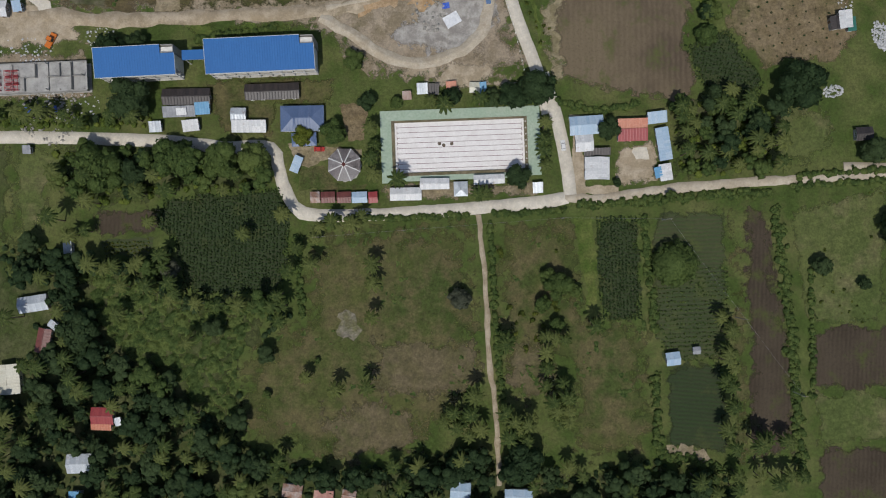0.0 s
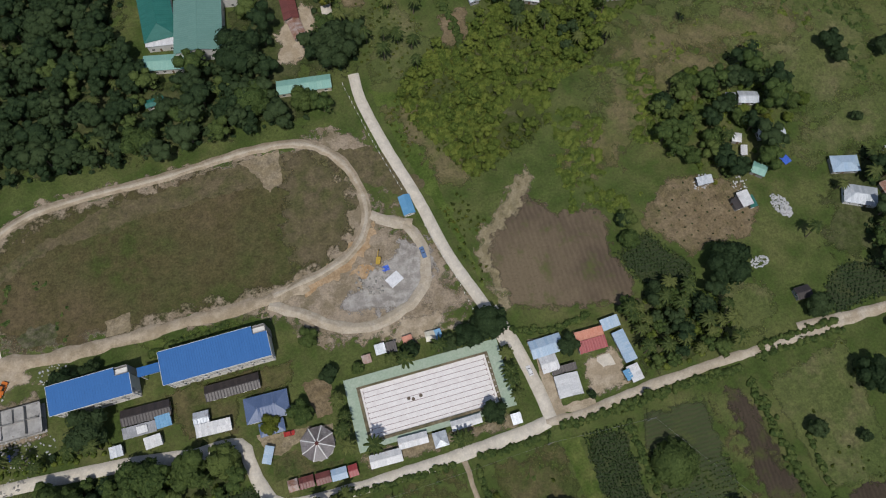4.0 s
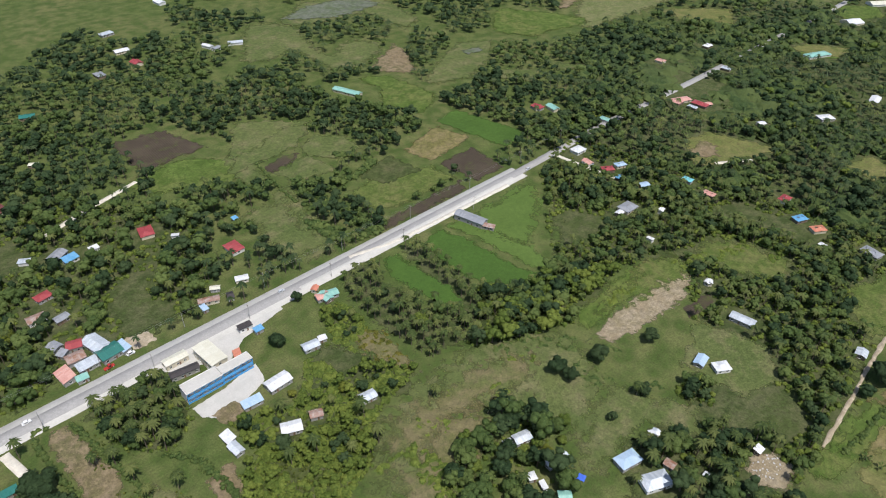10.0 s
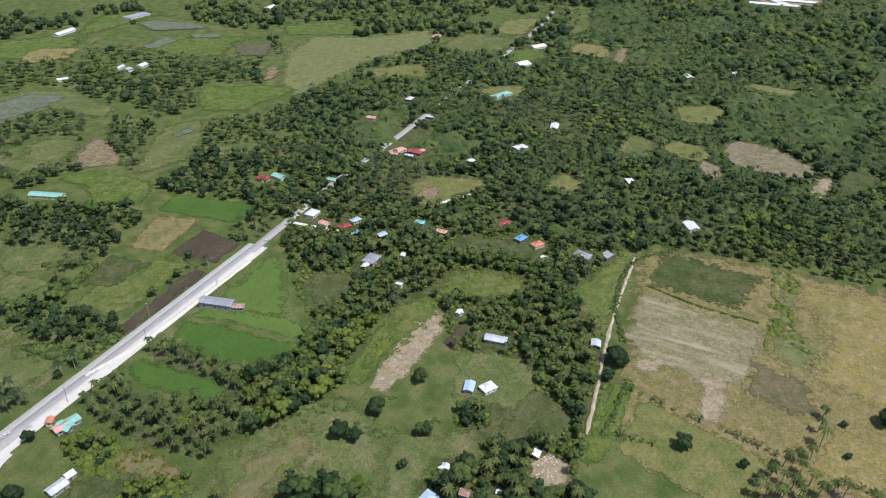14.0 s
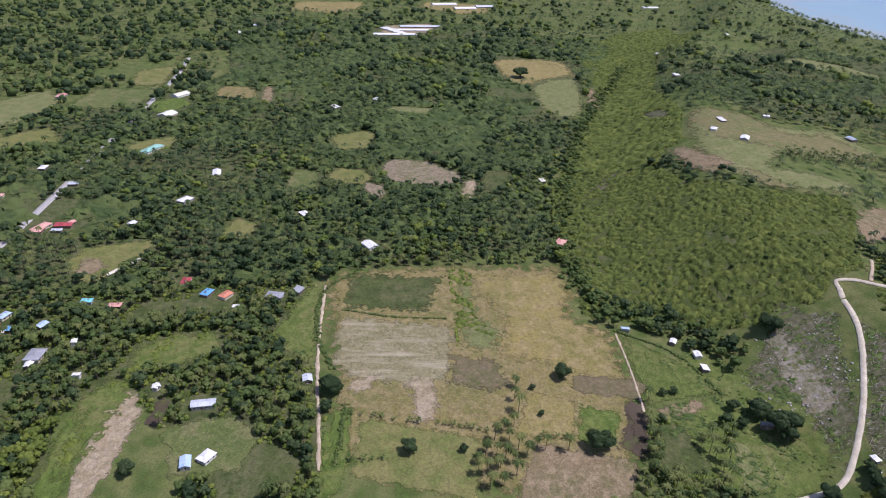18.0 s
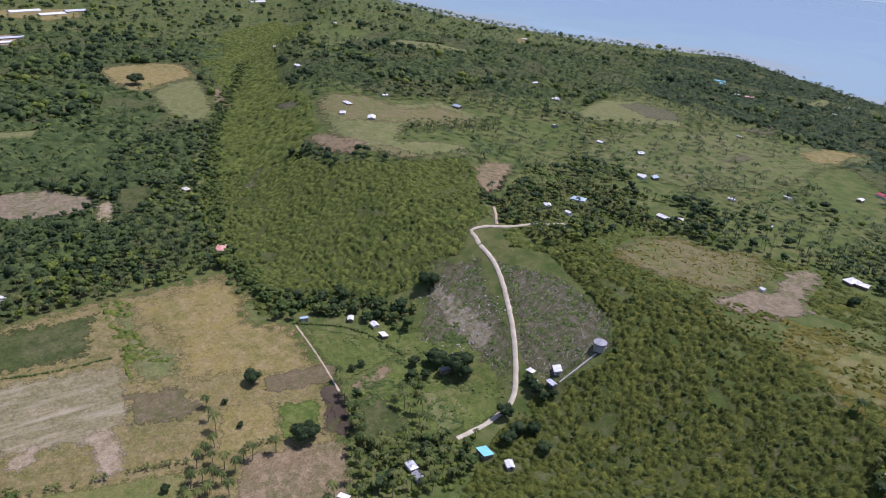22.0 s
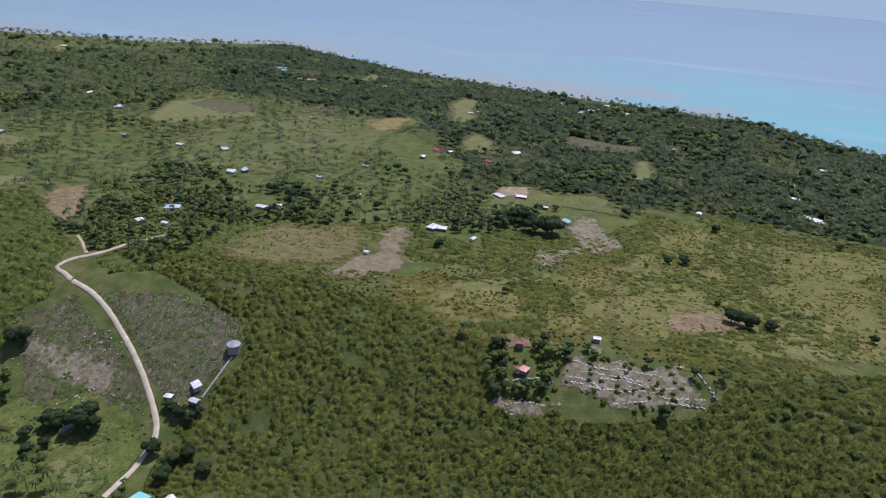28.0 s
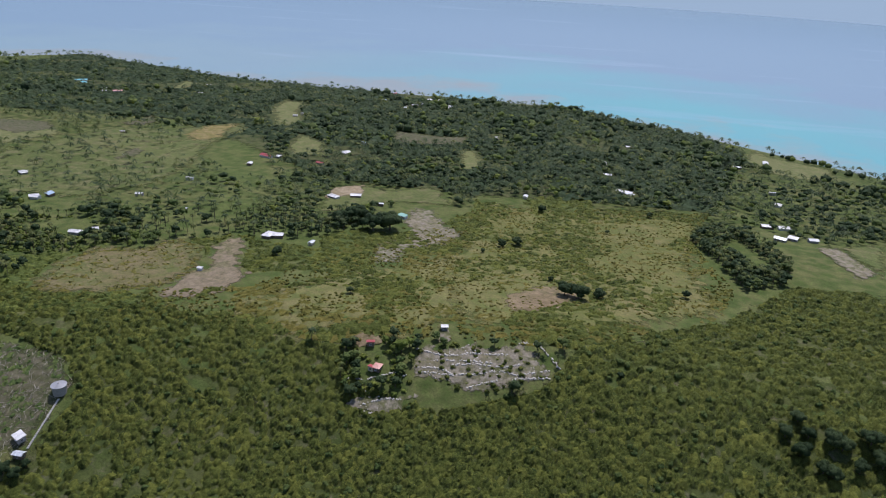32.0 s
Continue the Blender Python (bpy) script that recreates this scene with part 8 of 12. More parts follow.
house(457.2, 979.1, 15.0, 6.0, 94, 2.8, R_WHITE, "white sheet-metal gable roof over pale walls, in a far hamlet", "gable", WALL_WHITE, name="house")
house(448.4, 928.0, 9.0, 7.5, 141, 2.8, R_GREY, "grey sheet-metal gable roof over pale walls, in a far hamlet", "gable", WALL_WHITE, name="house")
house(378.2, 931.4, 12.0, 6.0, 8, 2.8, R_WHITE, "white sheet-metal gable roof over pale walls, in a far hamlet", "gable", WALL_WHITE, name="house")
house(414.6, 927.2, 15.0, 7.5, 55, 2.8, R_RED, "red sheet-metal gable roof over pale walls, in a far hamlet", "gable", WALL_WHITE, name="house")
house(504.3, 935.7, 9.0, 6.0, 102, 2.8, R_TIN, "galvanised sheet-metal gable roof over pale walls, in a far hamlet", "gable", WALL_WHITE, name="house")
house(534.8, 720.1, 12.0, 7.5, 149, 2.8, R_WHITE, "white sheet-metal gable roof over pale walls, in a far hamlet", "gable", WALL_WHITE, name="house")
house(600.3, 701.2, 15.0, 6.0, 16, 2.8, R_WHITE, "white sheet-metal gable roof over pale walls, in a far hamlet", "gable", WALL_WHITE, name="house")
house(600.7, 685.9, 9.0, 7.5, 63, 2.8, R_TIN, "galvanised sheet-metal gable roof over pale walls, in a far hamlet", "gable", WALL_WHITE, name="house")
house(281.6, 668.4, 12.0, 6.0, 110, 2.8, R_WHITE, "white sheet-metal gable roof over pale walls, in a far hamlet", "gable", WALL_WHITE, name="house")
house(307.6, 659.8, 15.0, 7.5, 157, 2.8, R_TIN, "galvanised sheet-metal gable roof over pale walls, in a far hamlet", "gable", WALL_WHITE, name="house")
house(285.5, 657.4, 9.0, 6.0, 24, 2.8, R_GREY, "grey sheet-metal gable roof over pale walls, in a far hamlet", "gable", WALL_WHITE, name="house")

# ---- school blocks, pool, pavilion and other single structures ----
def school_block(x, y, L, W, turn, storeys, label):
    """A school block: classrooms behind open galleries, under a blue sheet roof with a stair well cut out."""
    top = tagged(empty("school_building", x, y, None, turn), label, "school", "blue-roofed school blocks")
    fh = 3.5
    H = storeys * fh
    bm = bmesh.new()
    box(bm, -L / 2 + 0.6, -W / 2 + 2.9, 0, L / 2 - 0.6, W / 2 - 0.6, H - 0.05)
    part("wall", bm, WALL_WHITE, top, "white rendered classroom wall")
    n = round(L / 4.5)
    for s in range(storeys):
        bm = bmesh.new()
        box(bm, -L / 2 + 0.5, -W / 2 + 0.5, s * fh - 0.12 + (0.14 if s == 0 else 0), L / 2 - 0.5, -W / 2 + 2.9, s * fh + 0.12)
        part("gallery_slab", bm, CONCRETE, top)
        if s:
            bm = bmesh.new()
            box(bm, -L / 2 + 0.5, -W / 2 + 0.45, s * fh + 0.12, L / 2 - 0.5, -W / 2 + 0.57, s * fh + 1.05)
            part("railing", bm, WALL_WHITE, top)
        for i in range(n):
            cx = -L / 2 + 0.8 + (L - 1.6) * (i + 0.5) / n
            bm = bmesh.new()
            box(bm, cx - 0.45 - 1.2, -W / 2 + 2.86, s * fh + 0.12, cx + 0.45 - 1.2, -W / 2 + 2.92, s * fh + 2.2)
            part("door", bm, DOOR, top)
            window(top, pose(cx + 0.9, -W / 2 + 2.9, s * fh + 1.0, 0, 0, 180), 1.9, 1.3, False)
            window(top, pose(cx, W / 2 - 0.6, s * fh + 1.0), 2.4, 1.3, False)
    for i in range(n + 1):
        cx = -L / 2 + 0.7 + (L - 1.4) * i / n
        bm = bmesh.new()
        box(bm, cx - 0.18, -W / 2 + 0.6, 0, cx + 0.18, -W / 2 + 0.96, H)
        part("column", bm, WALL_WHITE, top)
    # roof, lower at the gallery side, with a notch for the stair well
    rf = None
    for x0, x1, y0, y1 in ((-L / 2, L / 2 - 5, -W / 2, W / 2), (L / 2 - 4.996, L / 2, -W / 2, W / 2 - 3)):
        bm = bmesh.new()
        cnt = max(3, int((x1 - x0) / 0.9))
        zz = lambda v: H + 0.15 + (v + W / 2) * 0.09
        for i in range(cnt):
            a0, a1 = x0 + (x1 - x0) * i / cnt, x0 + (x1 - x0) * (i + 1) / cnt
            am = a0 + 0.1
            for p0, p1, u0, u1 in ((a0, am, 0, 0.06), (am, a1, 0.06, 0)):
                bm.faces.new([bm.verts.new(v) for v in ((p0, y0, zz(y0) + u0), (p1, y0, zz(y0) + u1), (p1, y1, zz(y1) + u1), (p0, y1, zz(y1) + u0))])
        bmesh.ops.remove_doubles(bm, verts=bm.verts, dist=0.002)
        bmesh.ops.recalc_face_normals(bm, faces=bm.faces)
        bmesh.ops.solidify(bm, geom=bm.faces[:], thickness=0.08)
        rf = part("roof", bm, R_BLUE, top, "bright blue ribbed sheet roof")
    for x0, y0, x1, y1 in ((-L / 2 - 0.1, -W / 2 - 0.12, L / 2 + 0.1, -W / 2 - 0.02), (-L / 2 - 0.12, -W / 2, -L / 2 - 0.02, W / 2), (L / 2 + 0.02, -W / 2, L / 2 + 0.12, W / 2 - 3), (-L / 2, W / 2 + 0.02, L / 2 - 5, W / 2 + 0.12)):
        bm = bmesh.new()
        for v in box(bm, x0, y0, -0.22, x1, y1, 0.12):
            v.co.z += H + 0.15 + (v.co.y + W / 2) * 0.09
        part("fascia", bm, TRIM, rf, "white fascia board")
    for x0, y0, x1, y1 in ((L / 2 - 4.8, W / 2 - 2.9, L / 2 - 0.2, W / 2 - 2.7), (L / 2 - 4.8, W / 2 - 0.2, L / 2 - 0.2, W / 2), (L / 2 - 0.4, W / 2 - 2.9, L / 2 - 0.2, W / 2)):
        bm = bmesh.new()
        box(bm, x0, y0, 0, x1, y1, H + 1.0)
        part("stair_wall", bm, WALL_GREY, top)
    BUILT.append((x, y, W / 2 + 1))
    for f in (-0.38, -0.19, 0.19, 0.38):
        BUILT.append((x + L * f * math.cos(radians(turn)), y + L * f * math.sin(radians(turn)), W / 2 + 2))
    return top


school_block(-66.0, 70.0, 39.3, 12.2, 2.7, 3, "long white three-storey school block with bright blue roof")
school_block(-111.0, 67.5, 29.0, 10.6, 3.0, 3, "shorter white three-storey school block with bright blue roof")

walkway = tagged(empty("covered_walkway", -90.6, 70.5, None, 2), "blue-roofed covered bridge linking the two school blocks", "walkway")
for nm, dims, mt in (("roof", (-4.2, -1.8, 8.3, 4.2, 1.8, 8.45), R_BLUE), ("deck", (-4.0, -1.4, 6.6, 4.0, 1.4, 6.9), CONCRETE), ("railing", (-4.0, -1.45, 6.9, 4.0, -1.35, 7.9), WALL_WHITE), ("railing", (-4.0, 1.35, 6.9, 4.0, 1.45, 7.9), WALL_WHITE)):
    bm = bmesh.new()
    box(bm, *dims)
    part(nm, bm, mt, walkway)
for px_ in (-3.6, 3.6):
    for py_ in (-1.2, 1.2):
        bm = bmesh.new()
        box(bm, px_ - 0.15, py_ - 0.15, 0, px_ + 0.15, py_ + 0.15, 8.3)
        part("column", bm, WALL_WHITE, walkway)

# unfinished building: slabs on columns with starter bars, red scaffold frames on the deck
site = tagged(empty("unfinished_building", -150.0, 63.3, None, 2.4), "unfinished grey concrete building frame with bare columns", "building")
SCAFFOLD = plain("red_scaffold_paint", (0.42, 0.05, 0.06), (0.3, 0.05, 0.05), 2, 0.6)
REBAR = plain("rusty_steel", (0.16, 0.08, 0.05), (0.1, 0.06, 0.05), 2, 0.7)
RAWDECK = plain("stained_raw_concrete", (0.42, 0.41, 0.39), (0.24, 0.235, 0.225), 0.25, 0.9, fine=1.2, worn=(0.4, 0.6))
for z in (0.0, 3.4):
    bm = bmesh.new()
    box(bm, -18.5, -5.4, z, 18.5, 5.4, z + 0.25)
    part("slab", bm, RAWDECK, site, "raw grey concrete slab")
for i in range(9):
    for j in range(3):
        cx, cy = -17.6 + 4.4 * i, -4.8 + 4.8 * j
        bm = bmesh.new()
        box(bm, cx - 0.2, cy - 0.2, 0.25, cx + 0.2, cy + 0.2, 3.4)
        if (i + j) % 2 and i > 3:
            box(bm, cx - 0.17, cy - 0.17, 3.65, cx + 0.17, cy + 0.17, 4.6 + 0.9 * (i % 3))
        part("column", bm, WALL_GREY, site)
        if (i + j) % 2 == 0:
            bm = bmesh.new()
            for ox, oy in ((-0.12, -0.12), (0.12, -0.12), (0.12, 0.12), (-0.12, 0.12)):
                cyl(bm, 0.02, 0.02, 3.6, 5.0, 5, cx + ox, cy + oy)
            part("starter_bars", bm, REBAR, site)
for i, (x0, y0, x1, y1) in enumerate(((-8.8, -4.9, -8.6, 4.9), (-4.4, -4.9, -4.2, 0.1), (0.0, -0.1, 0.2, 4.9), (4.4, -4.9, 4.6, 4.9), (8.8, -0.1, 9.0, 4.9), (13.2, -4.9, 13.4, 4.9), (-8.6, -0.1, 0.0, 0.1), (4.6, -0.1, 17.6, 0.1))):
    bm = bmesh.new()
    box(bm, x0, y0, 3.65, x1, y1, 4.3 + 0.5 * (i % 3))
    part("block_wall", bm, WALL_GREY, site, "half-built grey block wall")
for y0 in (-5.6, 5.3):
    bm = bmesh.new()
    box(bm, -18.5, y0, 3.0, 18.5, y0 + 0.3, 3.9)
    part("beam", bm, WALL_GREY, site)
for i in range(4):
    for j in range(3):
        fr = empty("scaffold_frame", 0, 0)
        fr.parent, fr.matrix_world = None, site.matrix_world @ pose(-17 + i * 2.7 + (1.2 if i > 1 else 0), -3.4 + j * 2.6, 3.65)
        tagged(fr, "red tubular scaffold frame on the concrete deck", "scaffold", "red scaffold frames")
        for k in range(5):
            bm = bmesh.new()
            box(bm, -1.1, -1.0 + 0.5 * k - 0.05, 0.0 if k in (0, 4) else 1.1, 1.1, -1.0 + 0.5 * k + 0.05, 1.2)
            part("rail", bm, SCAFFOLD, fr)
        for sx in (-1.1, 1.1):
            bm = bmesh.new()
            box(bm, sx - 0.05, -1.05, 1.1, sx + 0.05, 1.05, 1.2)
            part("rail", bm, SCAFFOLD, fr)
for f in (-14, -7, 0, 7, 14):
    BUILT.append((-150 + f, 63.3, 7))

# swimming pool: painted deck, coping, empty basin with lane lines
pool = tagged(empty("swimming_pool", 6.3, 38.6, None, 2.2), "empty swimming pool with stained white floor and dark lane lines", "pool")
PX, PY = 24.2, 9.4
bm = bmesh.new()
box(bm, -PX, -PY, 0.05, PX, PY, 0.16)
part("floor", bm, POOLWHITE, pool, "stained white pool floor")
LINE_RED = plain("dark_lane_tiles", (0.2, 0.12, 0.12), (0.32, 0.22, 0.2), 0.8, 0.5)
for i in range(9):
    yy = -PY + 1.4 + i * (2 * PY - 2.0) / 8.6
    bm = bmesh.new()
    box(bm, -PX + 0.9, yy - 0.09, 0.164, PX - 0.9, yy + 0.09, 0.172)
    for sx in (-1, 1):
        box(bm, sx * (PX - 0.9) - 0.09, yy - 0.6, 0.164, sx * (PX - 0.9) + 0.09, yy + 0.6, 0.172)
    part("lane_line", bm, LINE_RED, pool)
for x0, y0, x1, y1 in ((-PX - 1.2, -PY - 1.2, PX + 1.2, -PY), (-PX - 1.2, PY, PX + 1.2, PY + 0.8), (-PX - 1.2, -PY, -PX, PY), (PX, -PY, PX + 1.2, PY)):
    bm = bmesh.new()
    for v in box(bm, x0, y0, 0.05, x1, y1, 0.72):
        pass
    bmesh.ops.bevel(bm, geom=bm.edges[:], offset=0.05, segments=1, affect="EDGES")
    part("coping", bm, PINK, pool, "brownish stained coping")
for i in range(8):
    bm = bmesh.new()
    yy = -PY + 1.2 + i * 2.3
    box(bm, PX + 0.3, yy, 0.72, PX + 0.8, yy + 0.5, 1.1)
    part("starting_block", bm, CONCRETE, pool)
for x0, y0, x1, y1 in ((-29.5, 10.2, 30.2, 14.0), (-29.5, -13.0, -25.4, 10.2), (25.4, -12.0, 30.2, 10.2), (-25.4, -12.6, 25.4, -10.6)):
    bm = bmesh.new()
    box(bm, x0, y0, 0.05, x1, y1, 0.6)
    part("deck", bm, POOLGREEN, pool, "faded pale green painted deck")
for px_, py_, dx_, dy_ in ((-6, 0.5, 1.4, 0.5), (-7.6, 1.2, 0.8, 0.3), (-3, 1.0, 0.9, 0.4)):
    bm = bmesh.new()
    cyl(bm, 0.7, 0.55, 0.17, 0.24, 9, px_, py_)
    part("leaf_heap", bm, BARK, pool, "heap of dark leaves on the pool floor")
for f in range(-26, 31, 7):
    for g in (-9, -3, 3, 9, 13):
        BUILT.append((6.3 + f, 38.6 + g, 4.0))

# octagonal pavilion
R_PAV = sheet_metal("weathered_pale_roof_sheet", (0.36, 0.33, 0.33), (0.44, 0.41, 0.41), rusty=0.2)
R_PAV_DARK = sheet_metal("weathered_grey_roof_sheet", (0.27, 0.24, 0.24), (0.34, 0.3, 0.3), rusty=0.25)
pav = tagged(empty("pavilion", -36.6, 31.2), "octagonal grey-roofed pavilion with white roof ribs", "pavilion")
for i in range(8):
    a0, a1 = radians(22.5 + 45 * i), radians(67.5 + 45 * i)
    bm = bmesh.new()
    v = [bm.verts.new(c) for c in ((6.5 * math.cos(a0), 6.5 * math.sin(a0), 2.7), (6.5 * math.cos(a1), 6.5 * math.sin(a1), 2.7), (0.6 * math.cos(a1), 0.6 * math.sin(a1), 4.6), (0.6 * math.cos(a0), 0.6 * math.sin(a0), 4.6))]
    bm.faces.new(v)
    bmesh.ops.solidify(bm, geom=bm.faces[:], thickness=0.07)
    part("roof_panel", bm, R_PAV_DARK if i % 3 == 1 else R_PAV, pav)
    d, g = Vector((math.cos(a0), math.sin(a0))), math.degrees(a0)
    bm = bmesh.new()
    box(bm, 0, -0.16, -0.02, 6.2, 0.16, 0.1, pose(0.5 * d.x, 0.5 * d.y, 4.72, 0, 17.6, g))
    part("rib", bm, TRIM, pav, "white roof rib")
    bm = bmesh.new()
    cyl(bm, 0.12, 0.12, 0, 2.85, 8, 5.7 * d.x, 5.7 * d.y)
    part("post", bm, WALL_WHITE, pav)
bm = bmesh.new()
cyl(bm, 0.95, 0.1, 4.55, 5.4, 8)
part("cap", bm, R_MAROON, pav, "red-brown roof cap")
bm = bmesh.new()
cyl(bm, 6.2, 6.2, -0.05, 0.14, 8)
part("floor", bm, CONCRETE, pav)
BUILT.append((-36.6, 31.2, 8))


def gallery_block(x, y, L, W, turn, label):
    """A flat-roofed two-storey block with blue galleries along its front."""
    top = tagged(empty("office_building", x, y, None, turn), label, "building")
    bm = bmesh.new()
    box(bm, -L / 2, -W / 2 + 1.4, 0, L / 2, W / 2, 6.8)
    part("wall", bm, WALL_WHITE, top)
    bm = bmesh.new()
    box(bm, -L / 2 - 0.2, -W / 2 - 0.2, 6.8, L / 2 + 0.2, W / 2 + 0.2, 7.05)
    part("roof", bm, CONCRETE, top, "flat pale concrete roof")
    for x0, y0, x1, y1 in ((-L / 2 - 0.2, W / 2, L / 2 + 0.2, W / 2 + 0.2), (-L / 2 - 0.2, -W / 2 - 0.2, L / 2 + 0.2, -W / 2), (-L / 2 - 0.2, -W / 2, -L / 2, W / 2), (L / 2, -W / 2, L / 2 + 0.2, W / 2)):
        bm = bmesh.new()
        box(bm, x0, y0, 7.05, x1, y1, 7.45)
        part("parapet", bm, WALL_WHITE, top)
    n = max(2, int(L / 3.2))
    for s in (0, 1):
        bm = bmesh.new()
        box(bm, -L / 2, -W / 2, s * 3.4, L / 2, -W / 2 + 1.4, s * 3.4 + 0.2)
        part("gallery_slab", bm, CONCRETE, top)
        bm = bmesh.new()
        box(bm, -L / 2, -W / 2 - 0.06, s * 3.4 + 0.2, L / 2, -W / 2 + 0.06, s * 3.4 + 1.3)
        part("railing", bm, WALL_BLUE, top, "bright blue painted gallery wall")
        bm = bmesh.new()
        box(bm, -L / 2, -W / 2 - 0.04, s * 3.4 + 2.9, L / 2, -W / 2 + 0.1, s * 3.4 + 3.38)
        part("lintel", bm, WALL_BLUE, top)
        for i in range(n):
            cx = -L / 2 + L * (i + 0.5) / n
            window(top, pose(cx - 0.4, -W / 2 + 1.4, s * 3.4 + 1.1, 0, 0, 180), 1.3, 1.2, True)
    for i in range(n + 1):
        cx = -L / 2 + 0.2 + (L - 0.4) * i / n
        bm = bmesh.new()
        box(bm, cx - 0.2, -W / 2 - 0.05, 0, cx + 0.2, -W / 2 + 0.3, 6.8)
        part("column", bm, WALL_BLUE, top)
    BUILT.append((x, y, L / 2 + 2))


gallery_block(72.0, 252.5, 19.0, 7.5, 2, "two-storey white building with bright blue galleries")
gallery_block(90.0, 252.6, 16.6, 5.5, 2, "two-storey white wing with bright blue galleries")

# water tank on the hill, with its stair
tank = tagged(empty("water_tank", 248.4, -287.2), "round grey concrete water tank with shallow conical roof", "tank")
bm = bmesh.new()
cyl(bm, 3.6, 3.6, -1.0, 4.6, 24)
part("shell", bm, WALL_GREY, tank)
bm = bmesh.new()
cyl(bm, 4.2, 0.4, 4.6, 5.6, 24)
part("roof", bm, R_GREY, tank)
bm = bmesh.new()
cyl(bm, 0.5, 0.45, 5.4, 5.9, 10)
part("hatch", bm, WALL_GREY, tank)
bm = bmesh.new()
box(bm, -0.9, -3.7, 0.2, 0.9, -3.55, 2.2)
part("door", bm, WALL_BLUE, tank)
BUILT.append((248.4, -287.2, 6))
stair = tagged(empty("hill_stair", 246.9, -283.5), "pale concrete stair path down from the water tank", "stairs")
for i in range(26):
    yy = i * 1.02
    xx = 0.042 * yy
    zz = float(terrain(246.9 + xx, -283.5 + yy)) - stair.matrix_world.translation.z
    bm = bmesh.new()
    box(bm, xx - 0.45, yy, zz - 0.3, xx + 0.45, yy + 1.0, zz + 0.25)
    part("step", bm, CONCRETE, stair)
LINES.append(([(246.9, -283.5), (248.0, -257.5)], 1.5))


# ---- vehicles ----
CAR_GLASS = GLASS
TYRE = plain("tyre_rubber", (0.02, 0.02, 0.02), (0.035, 0.035, 0.035), 3, 0.8)
def car_paint(name, c):
    return plain(name, c, tuple(0.85 * v for v in c), 2, 0.25, spec=0.5, relief=0.0)


def vehicle(x, y, turn, paint, label, long=4.2, wide=1.75, tall=1.5, bed=False, name="car"):
    top = tagged(empty(name, x, y, float(terrain(x, y)) + 0.2, turn), label, "vehicle")
    bm = bmesh.new()
    box(bm, -long / 2, -wide / 2, 0.3, long / 2, wide / 2, 0.85)
    bmesh.ops.bevel(bm, geom=bm.edges[:], offset=0.12, segments=2, affect="EDGES")
    body = part("body", bm, paint, top)
    bm = bmesh.new()
    x0, x1 = (-0.1 * long, 0.22 * long) if bed else (-0.36 * long, 0.2 * long)
    vs = box(bm, x0, -wide / 2 + 0.08, 0.84, x1, wide / 2 - 0.08, tall)
    for v in vs:
        if v.co.z > 1.2:
            v.co.x += -0.25 if v.co.x > 0 else 0.2
            v.co.y *= 0.86
    bmesh.ops.bevel(bm, geom=bm.edges[:], offset=0.06, segments=1, affect="EDGES")
    cab = part("cabin", bm, paint, top)
    for sx, xx in ((1, x1 - 0.06), (-1, x0 + 0.03)):
        bm = bmesh.new()
        box(bm, xx - 0.05, -wide / 2 + 0.2, 0.92, xx + 0.06, wide / 2 - 0.2, tall - 0.18)
        part("windscreen" if sx > 0 else "rear_window", bm, CAR_GLASS, cab)
    for sy in (-1, 1):
        bm = bmesh.new()
        box(bm, x0 + 0.3, sy * (wide / 2 - 0.1) - 0.03, 0.92, x1 - 0.35, sy * (wide / 2 - 0.1) + 0.03, tall - 0.2)
        part("side_window", bm, CAR_GLASS, cab)
        for sx in (-0.32, 0.32):
            bm = bmesh.new()
            cyl(bm, 0.33, 0.33, -0.1, 0.1, 14, 0, 0, pose(sx * long, sy * (wide / 2 - 0.1), 0.33, 90))
            wheel = part("wheel", bm, TYRE, top)
            bm = bmesh.new()
            cyl(bm, 0.19, 0.19, -0.11, 0.11, 10, 0, 0, pose(sx * long, sy * (wide / 2 - 0.1), 0.33, 90))
            part("rim", bm, TRIM, wheel)
        bm = bmesh.new()
        box(bm, long / 2 - 0.06, sy * wide * 0.36 - 0.16, 0.55, long / 2 + 0.02, sy * wide * 0.36 + 0.16, 0.72)
        part("headlight", bm, TRIM, body)
    return top


P_BLUE, P_WHITE, P_RED, P_SILVER, P_ORANGE, P_YELLOW = (car_paint(n, c) for n, c in (("blue_car_paint", (0.12, 0.2, 0.36)), ("white_car_paint", (0.75, 0.75, 0.75)), ("red_car_paint", (0.42, 0.04, 0.03)), ("silver_car_paint", (0.5, 0.52, 0.54)), ("orange_truck_paint", (0.6, 0.17, 0.03)), ("yellow_machine_paint", (0.5, 0.34, 0.06))))
vehicle(16.8, 94.0, 97, P_BLUE, "blue pickup on the dirt yard", 4.8, 1.8, 1.7, True)
vehicle(44.9, 38.7, 98, P_WHITE, "white car parked beside the lane", 4.0)
vehicle(-46.2, 37.3, 0, P_RED, "red car parked in the pavilion yard", 4.0)
vehicle(0.7, 286.6, 5, P_WHITE, "white car on the main road")
vehicle(42.9, 297.0, 8, P_RED, "red truck parked by the shops", 5.5, 2.0, 2.2, True)
vehicle(-72.6, 287.8, 3, P_RED, "red van stopped at the roadside", 4.4, 1.8, 1.9)
vehicle(55.0, 299.5, 5, P_WHITE, "white van parked by the shops", 4.4, 1.8, 1.9)
vehicle(140.0, 293.0, 4, P_SILVER, "silver car on the main road")
vehicle(352.0, 297.5, 184, P_SILVER, "dark silver car on the main road")
